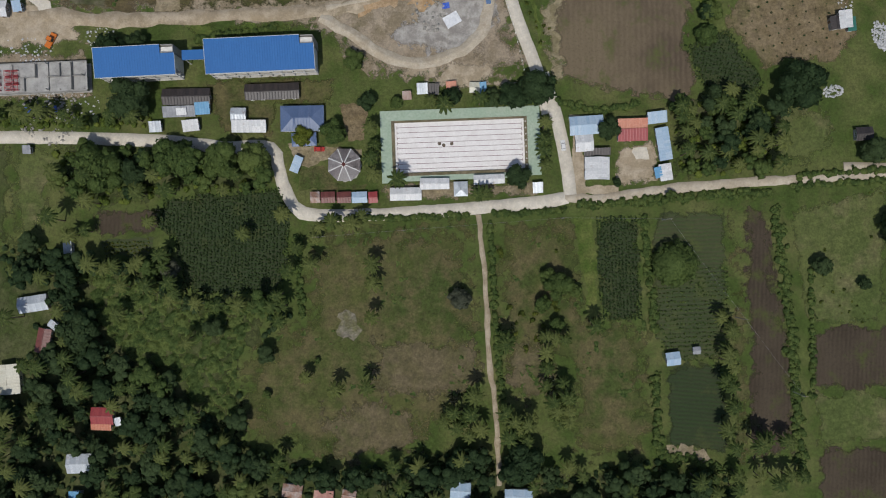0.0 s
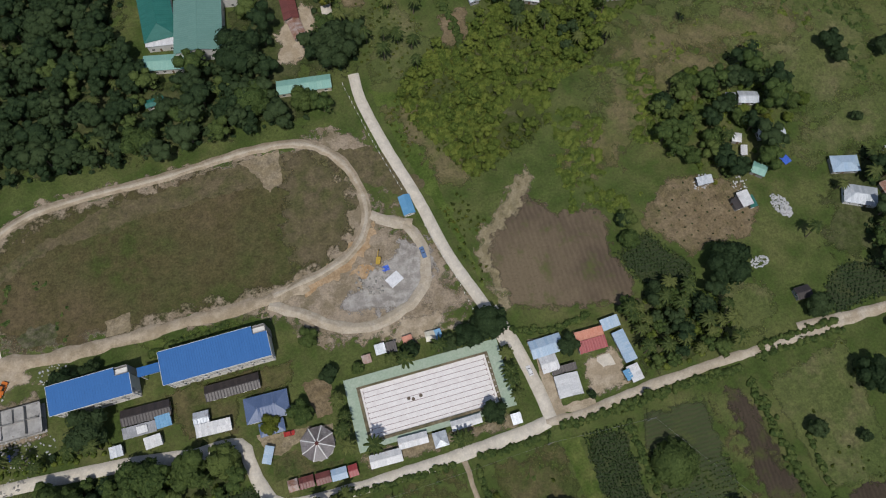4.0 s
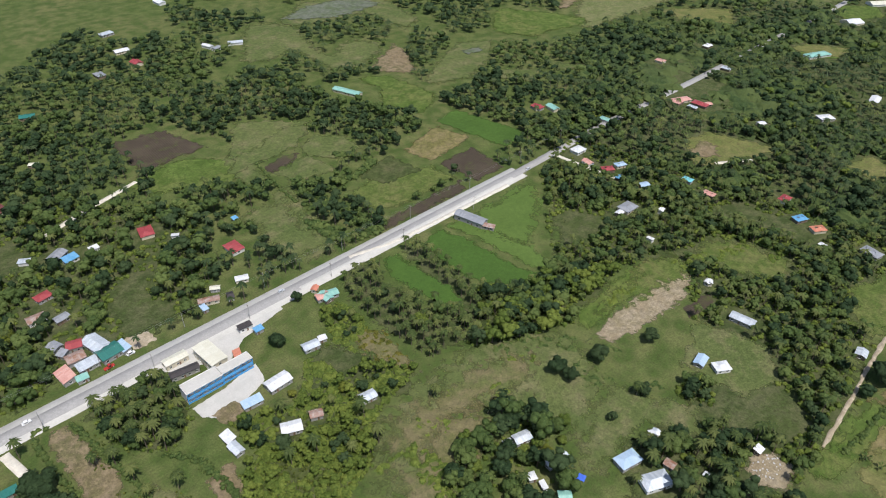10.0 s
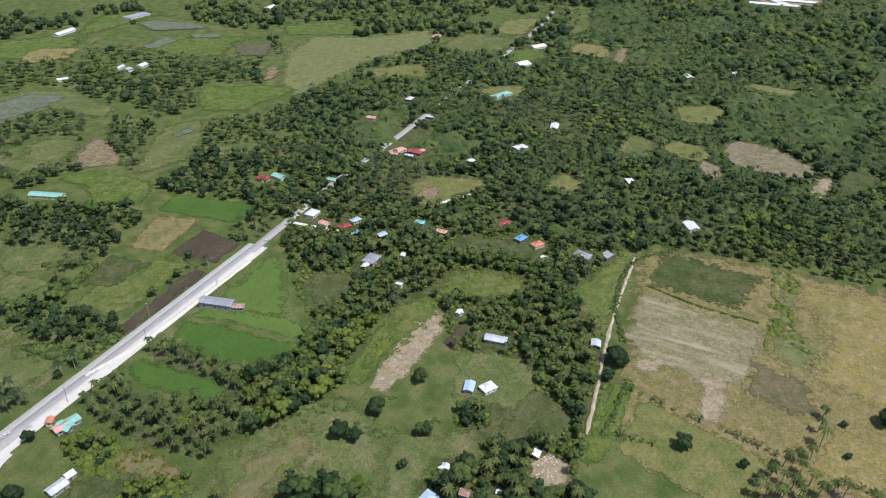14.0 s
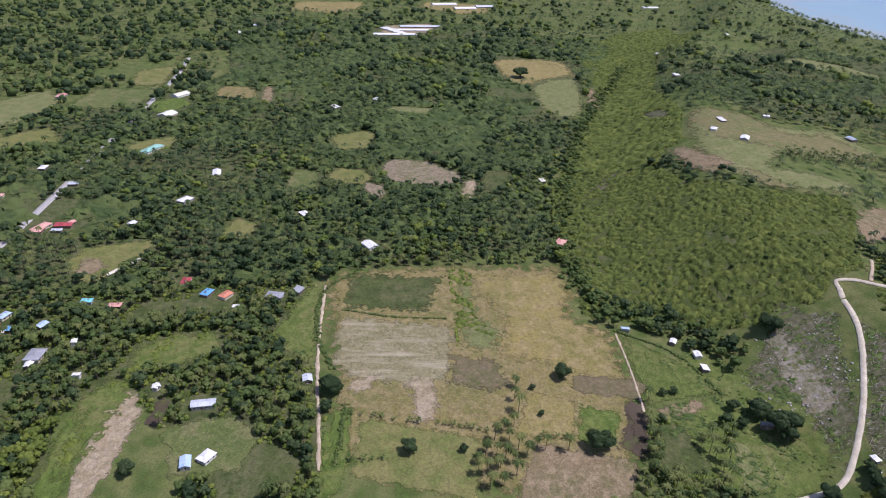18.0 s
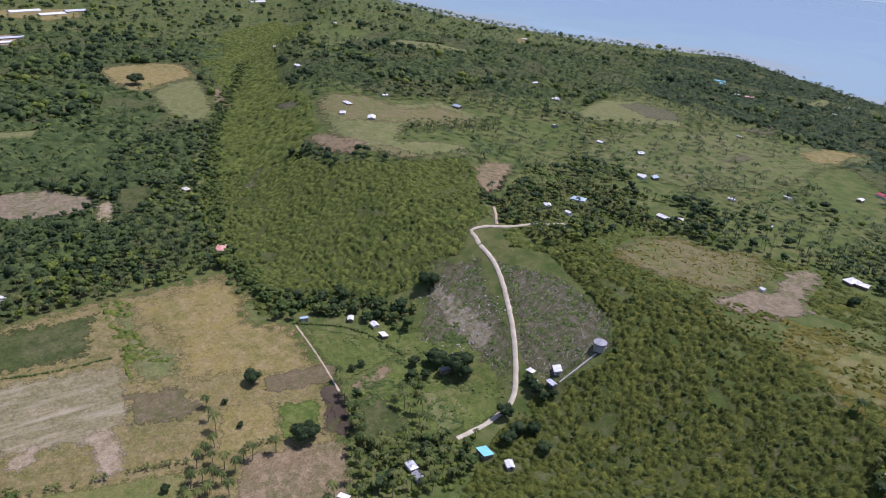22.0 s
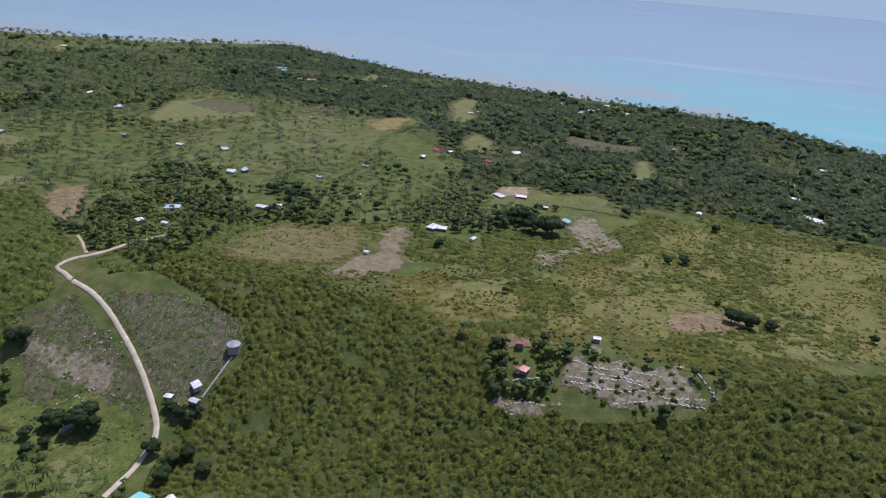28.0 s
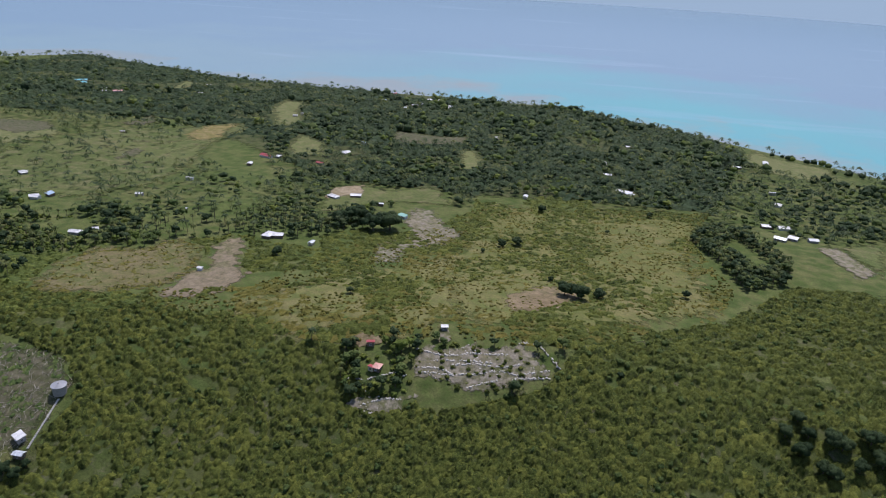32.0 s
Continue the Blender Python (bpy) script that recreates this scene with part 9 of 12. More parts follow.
vehicle(-146.5, 77.9, 62, P_ORANGE, "orange dump truck on the works yard", 6.0, 2.3, 2.4, True, "truck")
digger = tagged(empty("digger", -1.0, 95.0, float(terrain(-1, 95)) + 0.2, 70), "small yellow digger standing on the dirt yard", "digger")
for nm, mt, dims in (("track", TYRE, (-1.5, -1.0, 0.0, 1.5, -0.55, 0.6)), ("track", TYRE, (-1.5, 0.55, 0.0, 1.5, 1.0, 0.6)), ("body", P_YELLOW, (-1.6, -0.9, 0.65, 0.9, 0.9, 1.5)), ("cab", P_YELLOW, (-0.2, -0.85, 1.5, 0.8, 0.1, 2.5)), ("window", CAR_GLASS, (0.8, -0.8, 1.6, 0.84, 0.05, 2.35)), ("counterweight", P_YELLOW, (-2.0, -0.8, 0.75, -1.6, 0.8, 1.4))):
    bm = bmesh.new()
    box(bm, *dims)
    bmesh.ops.bevel(bm, geom=bm.edges[:], offset=0.06 if nm != "window" else 0.01, segments=2, affect="EDGES")
    part(nm, bm, mt, digger)
for nm, m, long in (("boom", pose(0.9, 0.4, 1.3, 0, -35), 2.4), ("arm", pose(2.8, 0.4, 2.7, 0, 50), 1.9)):
    bm = bmesh.new()
    box(bm, 0, -0.14, -0.14, long, 0.14, 0.14, m)
    part(nm, bm, P_YELLOW, digger)
bm = bmesh.new()
box(bm, 3.7, 0.05, 0.75, 4.3, 0.75, 1.25)
part("bucket", bm, TYRE, digger, "dark steel bucket")


# ---- fences, poles ----
def fence(pts, gap, tall, label, post_mat, rail_mat, thick=0.14, rails=2):
    line = curve_through(pts, gap)
    top = tagged(empty("fence", line[0].x, line[0].y, 0.0), label, "fence")
    base = top.matrix_world.translation
    post_me = None
    for p in line:
        if post_me is None:
            bm = bmesh.new()
            box(bm, -thick, -thick, -0.3, thick, thick, tall)
            box(bm, -thick * 1.3, -thick * 1.3, tall, thick * 1.3, thick * 1.3, tall + 0.08)
            ob = part("post", bm, post_mat, top)
            post_me = ob.data
        else:
            ob = part("post", post_me, None, top)
        ob.location = (p.x - base.x, p.y - base.y, float(terrain(p.x, p.y)))
    for a, b in zip(line, line[1:]):
        d = b - a
        for k in range(rails):
            bm = bmesh.new()
            z = tall * (k + 0.7) / rails
            box(bm, 0, -0.03, z - 0.05, d.length, 0.03, z + 0.05, pose(a.x - base.x, a.y - base.y, float(terrain(a.x, a.y)), 0, 0, math.degrees(math.atan2(d.y, d.x))))
            part("rail", bm, rail_mat, top)
    return top


fence([(23.5, 93.4), (27.1, 80.7), (30.3, 66.9)], 3.0, 1.3, "white-painted concrete post fence along the lane", WALL_WHITE, WALL_GREY, rails=1)
fence([(0.5, 178.0), (2.1, 170.5), (7.5, 147.3), (14.5, 123.0)], 3.0, 1.3, "white-painted concrete post fence along the lane", WALL_WHITE, WALL_GREY, rails=1)
fence([(20.2, 105.0), (23.5, 93.4)], 3.0, 1.3, "white-painted concrete post fence along the lane", WALL_WHITE, WALL_GREY, rails=1)
FENCE_GREEN = plain("green_fence_paint", (0.12, 0.42, 0.33), (0.1, 0.34, 0.28), 0.6, 0.6)
fence([(-118, 265.5), (-96, 267.5), (-78, 269.0)], 2.5, 1.6, "pale green school fence beside the main road", FENCE_GREEN, FENCE_GREEN, rails=4)
fence([(-68, 270.0), (-50, 272.6), (-34, 275.0)], 2.5, 1.6, "pale green school fence beside the main road", FENCE_GREEN, FENCE_GREEN, rails=4)

pole = tagged(empty("utility_pole", -8.6, 298.0), "grey concrete utility pole with a crossarm", "pole", "poles along the main road")
bm = bmesh.new()
cyl(bm, 0.18, 0.1, -0.3, 10.5, 8)
part("mast", bm, WALL_GREY, pole)
bm = bmesh.new()
box(bm, -0.06, -1.1, 9.6, 0.06, 1.1, 9.75)
part("crossarm", bm, WALL_WOOD, pole)
for yy in (-1.0, -0.4, 0.4, 1.0):
    bm = bmesh.new()
    cyl(bm, 0.05, 0.03, 9.75, 9.98, 6, 0, yy)
    part("insulator", bm, TRIM, pole)
for px_, py_ in ((-60, 297), (40, 300.5), (85, 301), (135, 303), (190, 303.5), (245, 304), (300, 305), (355, 308), (405, 312), (5.8, 279.5), (60, 281.5), (115, 284), (170, 286), (225, 286), (285, 285), (340, 289)):
    copy_thing(pole, pose(px_, py_, float(terrain(px_, py_)), 0, 0, 4))


VILLAGE_POLES = ((-46.0, 4.3), (-14.6, 6.8), (44.3, 11.3), (82.1, 10.9), (109.4, -25.5), (130.6, -53.2))
for px_, py_ in VILLAGE_POLES:
    ob = copy_thing(pole, pose(px_, py_, float(terrain(px_, py_)), 0, 0, 90))
    if ob:
        tagged(ob, "grey concrete utility pole beside the village fields", "pole", "poles along the village road")


def wire(a, b, label, side, sag=0.7):
    """A cable hanging between two poles."""
    n, r, verts, faces = 10, 0.025, [], []
    d = Vector((b[0] - a[0], b[1] - a[1])).normalized()
    off = Vector((-d.y, d.x)) * side
    for i in range(n + 1):
        s = i / n
        x, y = a[0] + (b[0] - a[0]) * s + off.x, a[1] + (b[1] - a[1]) * s + off.y
        z = (1 - s) * float(terrain(*a)) + s * float(terrain(*b)) + 9.9 - sag * 4 * s * (1 - s)
        verts += [(x + d.y * r, y - d.x * r, z), (x - d.y * r, y + d.x * r, z), (x, y, z + 1.6 * r)]
        if i:
            q = 3 * i
            faces += [(q - 3, q - 2, q + 1, q), (q - 2, q - 1, q + 2, q + 1), (q - 1, q - 3, q, q + 2)]
    tagged(new("power_cable", mesh_of("power_cable", verts, faces, [CABLE])), label, "cable", "overhead cables")


CABLE = plain("grey_cable", (0.3, 0.3, 0.3), (0.2, 0.2, 0.2), 1.0, 0.6)
for a, b in zip(VILLAGE_POLES, VILLAGE_POLES[1:]):
    wire(a, b, "thin grey power cable hanging between village poles", 0.0)
ROAD_POLES = ((-60, 297), (-8.6, 298), (40, 300.5), (85, 301), (135, 303), (190, 303.5), (245, 304), (300, 305), (355, 308), (405, 312))
for a, b in zip(ROAD_POLES, ROAD_POLES[1:]):
    wire(a, b, "thin grey power cable hanging along the main road", -0.8)
    wire(a, b, "thin grey power cable hanging along the main road", 0.8)


# ---- junk, rubble and rocks ----
def rubble(name, x, y, r, n, size, material, label, category, flat=0.4, seed=1, stretch=1.0, turn=0.0):
    """A heap of many small angular pieces."""
    rng = np.random.default_rng(seed)
    cube = np.array([(i, j, k) for k in (-1, 1) for j in (-1, 1) for i in (-1, 1)], float)
    fc = np.array([(0, 2, 3, 1), (4, 5, 7, 6), (0, 1, 5, 4), (2, 6, 7, 3), (0, 4, 6, 2), (1, 3, 7, 5)])
    vs, fs = [], []
    for i in range(n):
        a, q = rng.uniform(0, math.tau), r * math.sqrt(rng.random())
        u, v = q * math.cos(a) * stretch, q * math.sin(a) / stretch
        px_, py_ = x + u * math.cos(radians(turn)) - v * math.sin(radians(turn)), y + u * math.sin(radians(turn)) + v * math.cos(radians(turn))
        s = size * rng.uniform(0.4, 1.4) * np.array([1, rng.uniform(0.5, 1.0), flat * rng.uniform(0.5, 1.2)])
        rot = np.array(Euler((rng.uniform(-0.3, 0.3), rng.uniform(-0.3, 0.3), rng.uniform(0, 6.3))).to_matrix())
        c = (cube * (1 + rng.uniform(-0.25, 0.25, cube.shape))) * s / 2 @ rot.T
        vs.append(c + np.array([px_, py_, float(terrain(px_, py_)) + s[2] * 0.3 + 0.1]))
        fs.append(fc + 8 * i)
    me = mesh_of(name, np.concatenate(vs), np.concatenate(fs), [material])
    return tagged(new(name, me), label, category, kind="stuff")


STONE = plain("pale_limestone", (0.33, 0.315, 0.28), (0.23, 0.22, 0.19), 0.8, 0.9)
JUNK = plain("white_sacks_and_sheets", (0.55, 0.55, 0.55), (0.3, 0.31, 0.33), 0.5, 0.7)
DRYWOOD = plain("dry_dead_branches", (0.36, 0.33, 0.28), (0.26, 0.235, 0.2), 1.0, 0.9)
for k, (jx, jy, jr, jn, jt) in enumerate(((164, 80, 4.2, 190, 110), (165.5, 77.5, 2.6, 80, 100), (136, 97.5, 4, 40, 20), (146, 59, 3.0, 90, 10), (151, 92, 4, 30, 60), (3.0, 86.5, 2.6, 18, 0), (-128, 79, 5, 50, 0), (-156, 73.5, 8, 60, 0), (-140, 53.5, 9, 60, 0), (241, 48, 7, 50, 0), (-45.0, 283, 2, 10, 0))):
    rubble("scrap_heap", jx, jy, jr, jn, 0.7, JUNK, "scattered white sheets, sacks and building scrap", "scrap", 0.25, k + 3, 1.3, jt)
for k, (rx_, ry_, rr, rn) in enumerate(((-148, 51, 12, 150), (-5, 88, 7, 60), (331, -257, 20, 60), (316, -237, 18, 45), (367, -257, 25, 35), (606, -315, 18, 40), (849, -320, 22, 40))):
    rubble("rubble", rx_, ry_, rr, rn, 0.9 if k < 2 else 1.1, STONE, "pale broken rock scattered on bare ground", "rocks", 0.5, 40 + k)
PALE_STONE = plain("weathered_white_limestone", (0.52, 0.5, 0.45), (0.36, 0.34, 0.3), 0.5, 0.9)


def ledge(pts, seed):
    """A low broken wall of loose limestone blocks along a terrace edge."""
    rng = np.random.default_rng(seed)
    cube = np.array([(i, j, k) for k in (-1, 1) for j in (-1, 1) for i in (-1, 1)], float)
    fc = np.array([(0, 2, 3, 1), (4, 5, 7, 6), (0, 1, 5, 4), (2, 6, 7, 3), (0, 4, 6, 2), (1, 3, 7, 5)])
    vs, fs = [], []
    for p in curve_through(pts, 0.55):
        if noise.noise(Vector((p.x * 0.2, p.y * 0.2, seed))) < -0.22:
            continue
        x, y = p.x + rng.uniform(-0.5, 0.5), p.y + rng.uniform(-0.5, 0.5)
        size = rng.uniform(0.35, 1.15) * np.array([1, rng.uniform(0.6, 1.0), rng.uniform(0.4, 0.8)])
        turn = np.array(Euler((rng.uniform(-0.3, 0.3), rng.uniform(-0.3, 0.3), rng.uniform(0, 6.3))).to_matrix())
        fs.append(fc + 8 * len(vs))
        vs.append(cube * (1 + rng.uniform(-0.25, 0.25, cube.shape)) * size / 2 @ turn.T + np.array([x, y, float(terrain(x, y)) + size[2] * 0.35 + 0.2]))
    me = mesh_of("rock_ledge", np.concatenate(vs), np.concatenate(fs), [PALE_STONE])
    return tagged(new("rock_ledge", me), "low broken wall of white limestone blocks on the outcrop", "rocks", kind="stuff")


for k, pts in enumerate((
    [(110, -327), (90, -326), (72, -333)],
    [(68, -330), (59, -335), (43, -336), (27, -338)],
    [(63, -350), (46, -348), (30, -352), (10, -354)],
    [(41, -342), (27, -345), (12, -345), (2, -349)],
    [(51, -344), (35, -346), (19, -347)],
    [(32, -329), (17, -335), (2, -339), (-15, -342)],
    [(4, -365), (-5, -366), (-11, -361), (-20, -349)],
    [(86, -312), (74, -317), (65, -318)],
    [(4, -341), (-5, -344), (-14, -347)],
    [(30, -337), (15, -342), (4, -341)],
    [(60, -338), (47, -339), (37, -335)],
)):
    ledge(pts, k + 1)
for k, (lx, ly) in enumerate(((50, -340), (20, -345), (0, -348), (35, -350), (80, -314))):
    rubble("rubble", lx, ly, 9, 60, 0.7, PALE_STONE, "white broken limestone lying on the outcrop", "rocks", 0.4, 70 + k)
TARP = plain("blue_tarpaulin", (0.05, 0.12, 0.55), (0.08, 0.2, 0.6), 1.0, 0.5)
CLOTH = plain("white_tarpaulin", (0.72, 0.73, 0.75), (0.6, 0.6, 0.62), 1.0, 0.6)


def tarp(x, y, w, d, turn, material, label):
    bm = bmesh.new()
    bmesh.ops.create_grid(bm, x_segments=8, y_segments=6, size=0.5)
    for v in bm.verts:
        v.co = Vector((v.co.x * w, v.co.y * d, 0.45 + 0.3 * noise.noise(Vector((v.co.x * 5 + x, v.co.y * 5, 0)))))
    bmesh.ops.solidify(bm, geom=bm.faces[:], thickness=0.04)
    me = bpy.data.meshes.new("tarpaulin")
    bm.to_mesh(me), bm.free()
    me.materials.append(material)
    ob = tagged(new("tarpaulin", me), label, "tarpaulin")
    ob.matrix_world = pose(x, y, float(terrain(x, y)) + 0.05, 0, 0, turn)


tarp(174, 99, 3.4, 4.2, 20, TARP, "bright blue tarpaulin spread on the grass")
tarp(3.4, 85.8, 6, 4.5, 30, CLOTH, "white tarpaulin over a heap on the yard")
tarp(1.0, 91.0, 2.8, 2.2, 10, TARP, "blue and white tarpaulin beside the gravel")
tarp(-150.5, 52.0, 12, 2.6, 3, TARP, "long blue tarpaulin on the building site")

# ---- stands of trees, palms and scrub ----
WOOD_SW = [(-208, 2), (-153, 3), (-132, -5), (-102, 0), (-96, -18), (-60, -19), (-56, -25), (-77, -42), (-75, -72), (-41, -83), (-7, -77), (18, -75), (46, -83), (80, -79), (107, -84), (107, -140), (-208, -140)]
WOOD_W = [(-208, 38), (-162, 38), (-162, 4), (-208, 4)]
WOOD_LANE = [(-145, 38), (-109, 39), (-64, 37), (-63, 23), (-105, 20), (-132, 15), (-145, 23)]
STRIP_LANE = [(-208, 53), (-166, 52), (-109, 50), (-109, 44), (-208, 44)]
GROVE_E = [(86, 56), (116, 58), (124, 51), (128, 30), (88, 26)]
WOOD_SCHOOL = [(-204, 296), (-87, 256), (-89, 205), (-60, 203), (-50, 215), (-36, 236), (-17, 247), (2, 235), (13, 199), (9, 184), (-15, 181), (-7, 165), (-51, 162), (-86, 160), (-178, 160)]
WOOD_N = [(-231, 339), (-107, 290), (-24, 296), (70, 303), (105, 309), (142, 406), (-79, 605), (-250, 565)]
GROVE_ROAD = [(22, 279), (51, 284), (63, 263), (60, 239), (44, 226), (27, 246)]
SCRUB_MID = [(61, 197), (39, 186), (18, 165), (26, 150), (44, 120), (66, 130), (85, 140), (88, 154), (122, 170), (122, 184), (98, 202), (78, 202)]
WOOD_MID = [(156, 270), (165, 255), (161, 236), (146, 230), (148, 212), (161, 195), (152, 182), (133, 187), (124, 171), (118, 160), (104, 164), (81, 185), (72, 200), (72, 228), (99, 216), (112, 226), (120, 239), (141, 242), (145, 263)]
PALMS_ROAD = [(180, 290), (203, 290), (198, 274), (191, 260), (196, 232), (208, 210), (205, 198), (187, 195), (169, 195), (168, 206), (167, 230), (166, 256), (166, 274)]
FIELD_BUSHES = [(493, -41), (486, -60), (422, -57), (409, -64), (393, -75), (383, -65), (382, -40), (412, -41), (454, -40)]
ROAD_SLOPE = [(369, -167), (383, -206), (359, -219), (340, -245), (283, -244), (251, -219), (254, -178), (263, -140), (307, -151), (325, -155), (336, -200)]
MEADOW_WEEDS = [(-52, 10), (11, 10), (15, -52), (-7, -76), (-41, -82), (-75, -72), (-77, -42), (-54, -25)]
PASTURE_WEEDS = [(19, 10), (49, 11), (54, -25), (77, -26), (79, -76), (48, -81), (34, -70), (22, -59)]
MEADOW_EAST = [(160, 176), (200, 190), (240, 174), (252, 140), (250, 104), (226, 104), (196, 104), (186, 150)]
BRUSH = [(155, 241), (166, 229), (163, 196), (154, 199), (147, 214), (146, 230)]
DRY_MEADOW = [(130, 183), (155, 179), (192, 179), (218, 163), (197, 152), (172, 152), (152, 150), (139, 151), (123, 154), (112, 150), (120, 167)]
WEED_STRIP = [(254, 160), (285, 169), (339, 166), (394, 144), (423, 121), (400, 107), (364, 135), (339, 140), (338, 151), (335, 166), (300, 160)]
PALMS_ROW = [(218, 281), (236, 281), (229, 220), (230, 196), (200, 201)]
WOOD_PADDY = [(228, 218), (270, 201), (312, 184), (274, 165), (217, 175), (191, 191)]
GARDEN = [(125, 135), (157, 149), (182, 150), (195, 123), (183, 105), (163, 97), (146, 97), (124, 113)]
PALMS_E = [(195, 100), (226, 100), (278, 78), (216, 11), (193, 34), (184, 51), (171, 59)]
WOOD_VILLAGE = [(336, 262), (355, 291), (395, 262), (459, 92), (455, 71), (318, 37), (244, 32), (222, 60), (201, 99), (239, 97), (282, 108), (318, 137), (340, 156), (306, 186), (265, 208), (259, 180), (313, 245)]
WOOD_BEND = [(230, 214), (294, 204), (289, 171), (246, 164), (219, 189)]
SCRUB_HILL = [(423, -134), (480, -138), (531, -138), (591, -141), (665, -156), (729, -182), (713, -194), (655, -260), (586, -268), (554, -302), (548, -384), (518, -382), (455, -341), (413, -323), (409, -301), (403, -295), (393, -282), (400, -261), (390, -250), (399, -217), (413, -180), (420, -152)]
SCRUB_RIDGE = [(729, -182), (836, -216), (900, -242), (961, -275), (1082, -303), (1293, -327), (1458, -385), (1607, -486), (1739, -641), (1385, -585), (1257, -510), (1256, -458), (990, -364), (835, -347), (716, -305), (674, -279), (655, -260), (713, -194)]
NORTH_WOODS = []
NORTH_WOODS.append([(451, 890), (493, 887), (515, 841), (550, 811), (597, 773), (647, 799), (671, 739), (667, 654), (715, 582), (644, 527), (606, 579), (578, 569), (542, 533), (501, 531), (500, 562), (518, 598), (495, 643), (526, 689), (507, 735), (464, 738), (426, 732), (403, 727), (419, 767), (393, 793)])
NORTH_WOODS.append([(644, 1213), (709, 1134), (709, 1021), (747, 938), (710, 870), (647, 939), (609, 926), (565, 924), (535, 917), (564, 973), (592, 1042), (539, 1037)])
NORTH_WOODS.append([(382, 659), (412, 656), (452, 646), (481, 637), (460, 594), (433, 571), (407, 572), (385, 603), (368, 613)])
NORTH_WOODS.append([(344, 547), (386, 563), (417, 568), (431, 564), (371, 521), (341, 529)])
NORTH_WOODS.append([(476, 583), (483, 545), (475, 513), (429, 482), (403, 492), (427, 534)])
NORTH_WOODS.append([(475, 461), (520, 494), (558, 457), (610, 459), (671, 462), (730, 433), (722, 392), (731, 344), (775, 320), (734, 274), (598, 241), (522, 239), (485, 253), (451, 264), (481, 320), (435, 306), (399, 309), (389, 324), (402, 340), (386, 368), (378, 417), (384, 435), (428, 439)])
NORTH_WOODS.append([(262, 573), (287, 575), (313, 558), (309, 508), (314, 501), (319, 479), (329, 457), (332, 446), (344, 408), (352, 410), (308, 388), (281, 382), (276, 394), (277, 419), (273, 466), (251, 475), (213, 457), (210, 485)])
NORTH_WOODS.append([(186, 353), (213, 367), (232, 353), (230, 334), (223, 311), (196, 313), (187, 344)])
NORTH_WOODS.append([(149, 384), (162, 405), (187, 409), (195, 387), (180, 373), (161, 381)])
NORTH_WOODS.append([(231, 368), (250, 377), (275, 387), (275, 395), (250, 391), (232, 378)])
NORTH_WOODS.append([(759, 578), (835, 635), (805, 642), (744, 583)])
NORTH_WOODS.append([(855, 841), (906, 876), (1092, 652), (984, 587), (884, 672), (836, 677), (829, 781)])
NORTH_WOODS.append([(977, 566), (1166, 562), (1296, 400), (1180, 371), (1100, 380), (1038, 401), (974, 429), (1002, 475), (959, 486)])
NORTH_WOODS.append([(51, 518), (83, 552), (127, 558), (136, 519), (135, 479), (127, 467), (72, 445), (45, 436), (30, 440)])
NORTH_WOODS.append([(99, 701), (142, 751), (202, 783), (212, 734), (260, 737), (259, 657), (278, 624), (247, 597), (215, 576), (158, 593), (105, 584), (75, 609)])
NORTH_WOODS.append([(113, 596), (160, 599), (191, 567), (237, 566), (231, 534), (214, 501), (198, 489), (179, 529), (164, 538), (125, 531)])
NORTH_WOODS.append([(247, 565), (285, 592), (313, 578), (300, 538), (296, 495), (320, 461), (326, 422), (284, 412), (269, 437), (268, 469), (212, 461), (202, 492), (224, 526)])
NORTH_WOODS.append([(201, 393), (226, 387), (232, 367), (241, 340), (218, 315), (191, 321), (190, 347)])
NORTH_WOODS.append([(140, 415), (137, 436), (171, 418), (179, 401), (142, 362), (109, 374), (96, 385), (120, 397)])
NORTH_WOODS.append([(360, 935), (416, 964), (460, 935), (477, 858), (474, 806), (432, 786), (372, 791), (335, 805), (303, 813)])
NORTH_WOODS.append([(307, 822), (333, 765), (370, 709), (365, 675), (336, 673), (289, 715), (276, 755)])
NORTH_WOODS.append([(255, 711), (289, 715), (302, 666), (295, 632), (252, 604), (223, 603), (216, 629)])
NORTH_WOODS.append([(213, 582), (244, 578), (259, 543), (248, 516), (208, 512), (187, 538)])
NORTH_WOODS.append([(213, 513), (259, 527), (288, 492), (317, 456), (313, 437), (270, 409), (246, 412), (233, 441), (213, 452), (200, 474)])
NORTH_WOODS.append([(449, 1031), (527, 1039), (571, 967), (618, 966), (528, 901), (462, 953)])
SPARSE_PALMS = []
SPARSE_PALMS.append([(904, 30), (920, -43), (894, -109), (731, -90), (744, -34), (745, 21)])
SPARSE_PALMS.append([(1132, -143), (897, -107), (860, -139), (924, -188), (1061, -196)])
SPARSE_PALMS.append([(555, -537), (623, -643), (610, -716), (609, -795), (593, -881), (537, -903), (471, -1016), (407, -923), (279, -681), (245, -557), (256, -495), (295, -469), (362, -529), (408, -538), (466, -551)])
SPARSE_PALMS.append([(913, -331), (817, -348), (775, -468), (735, -544), (653, -632), (507, -490), (516, -424), (522, -389), (580, -290), (656, -276)])
SPARSE_PALMS.append([(516, -424), (501, -454), (440, -440), (384, -371), (392, -331), (415, -328)])
SPARSE_PALMS.append([(1114, 294), (1137, 186), (1086, 115), (962, 104), (947, 173), (960, 251)])
SPARSE_PALMS.append([(1252, 334), (1354, 235), (1198, 160), (1083, 194), (1097, 282)])
SPARSE_PALMS.append([(1097, 297), (1256, 307), (1344, 243), (1264, 198), (1166, 194), (1078, 256)])
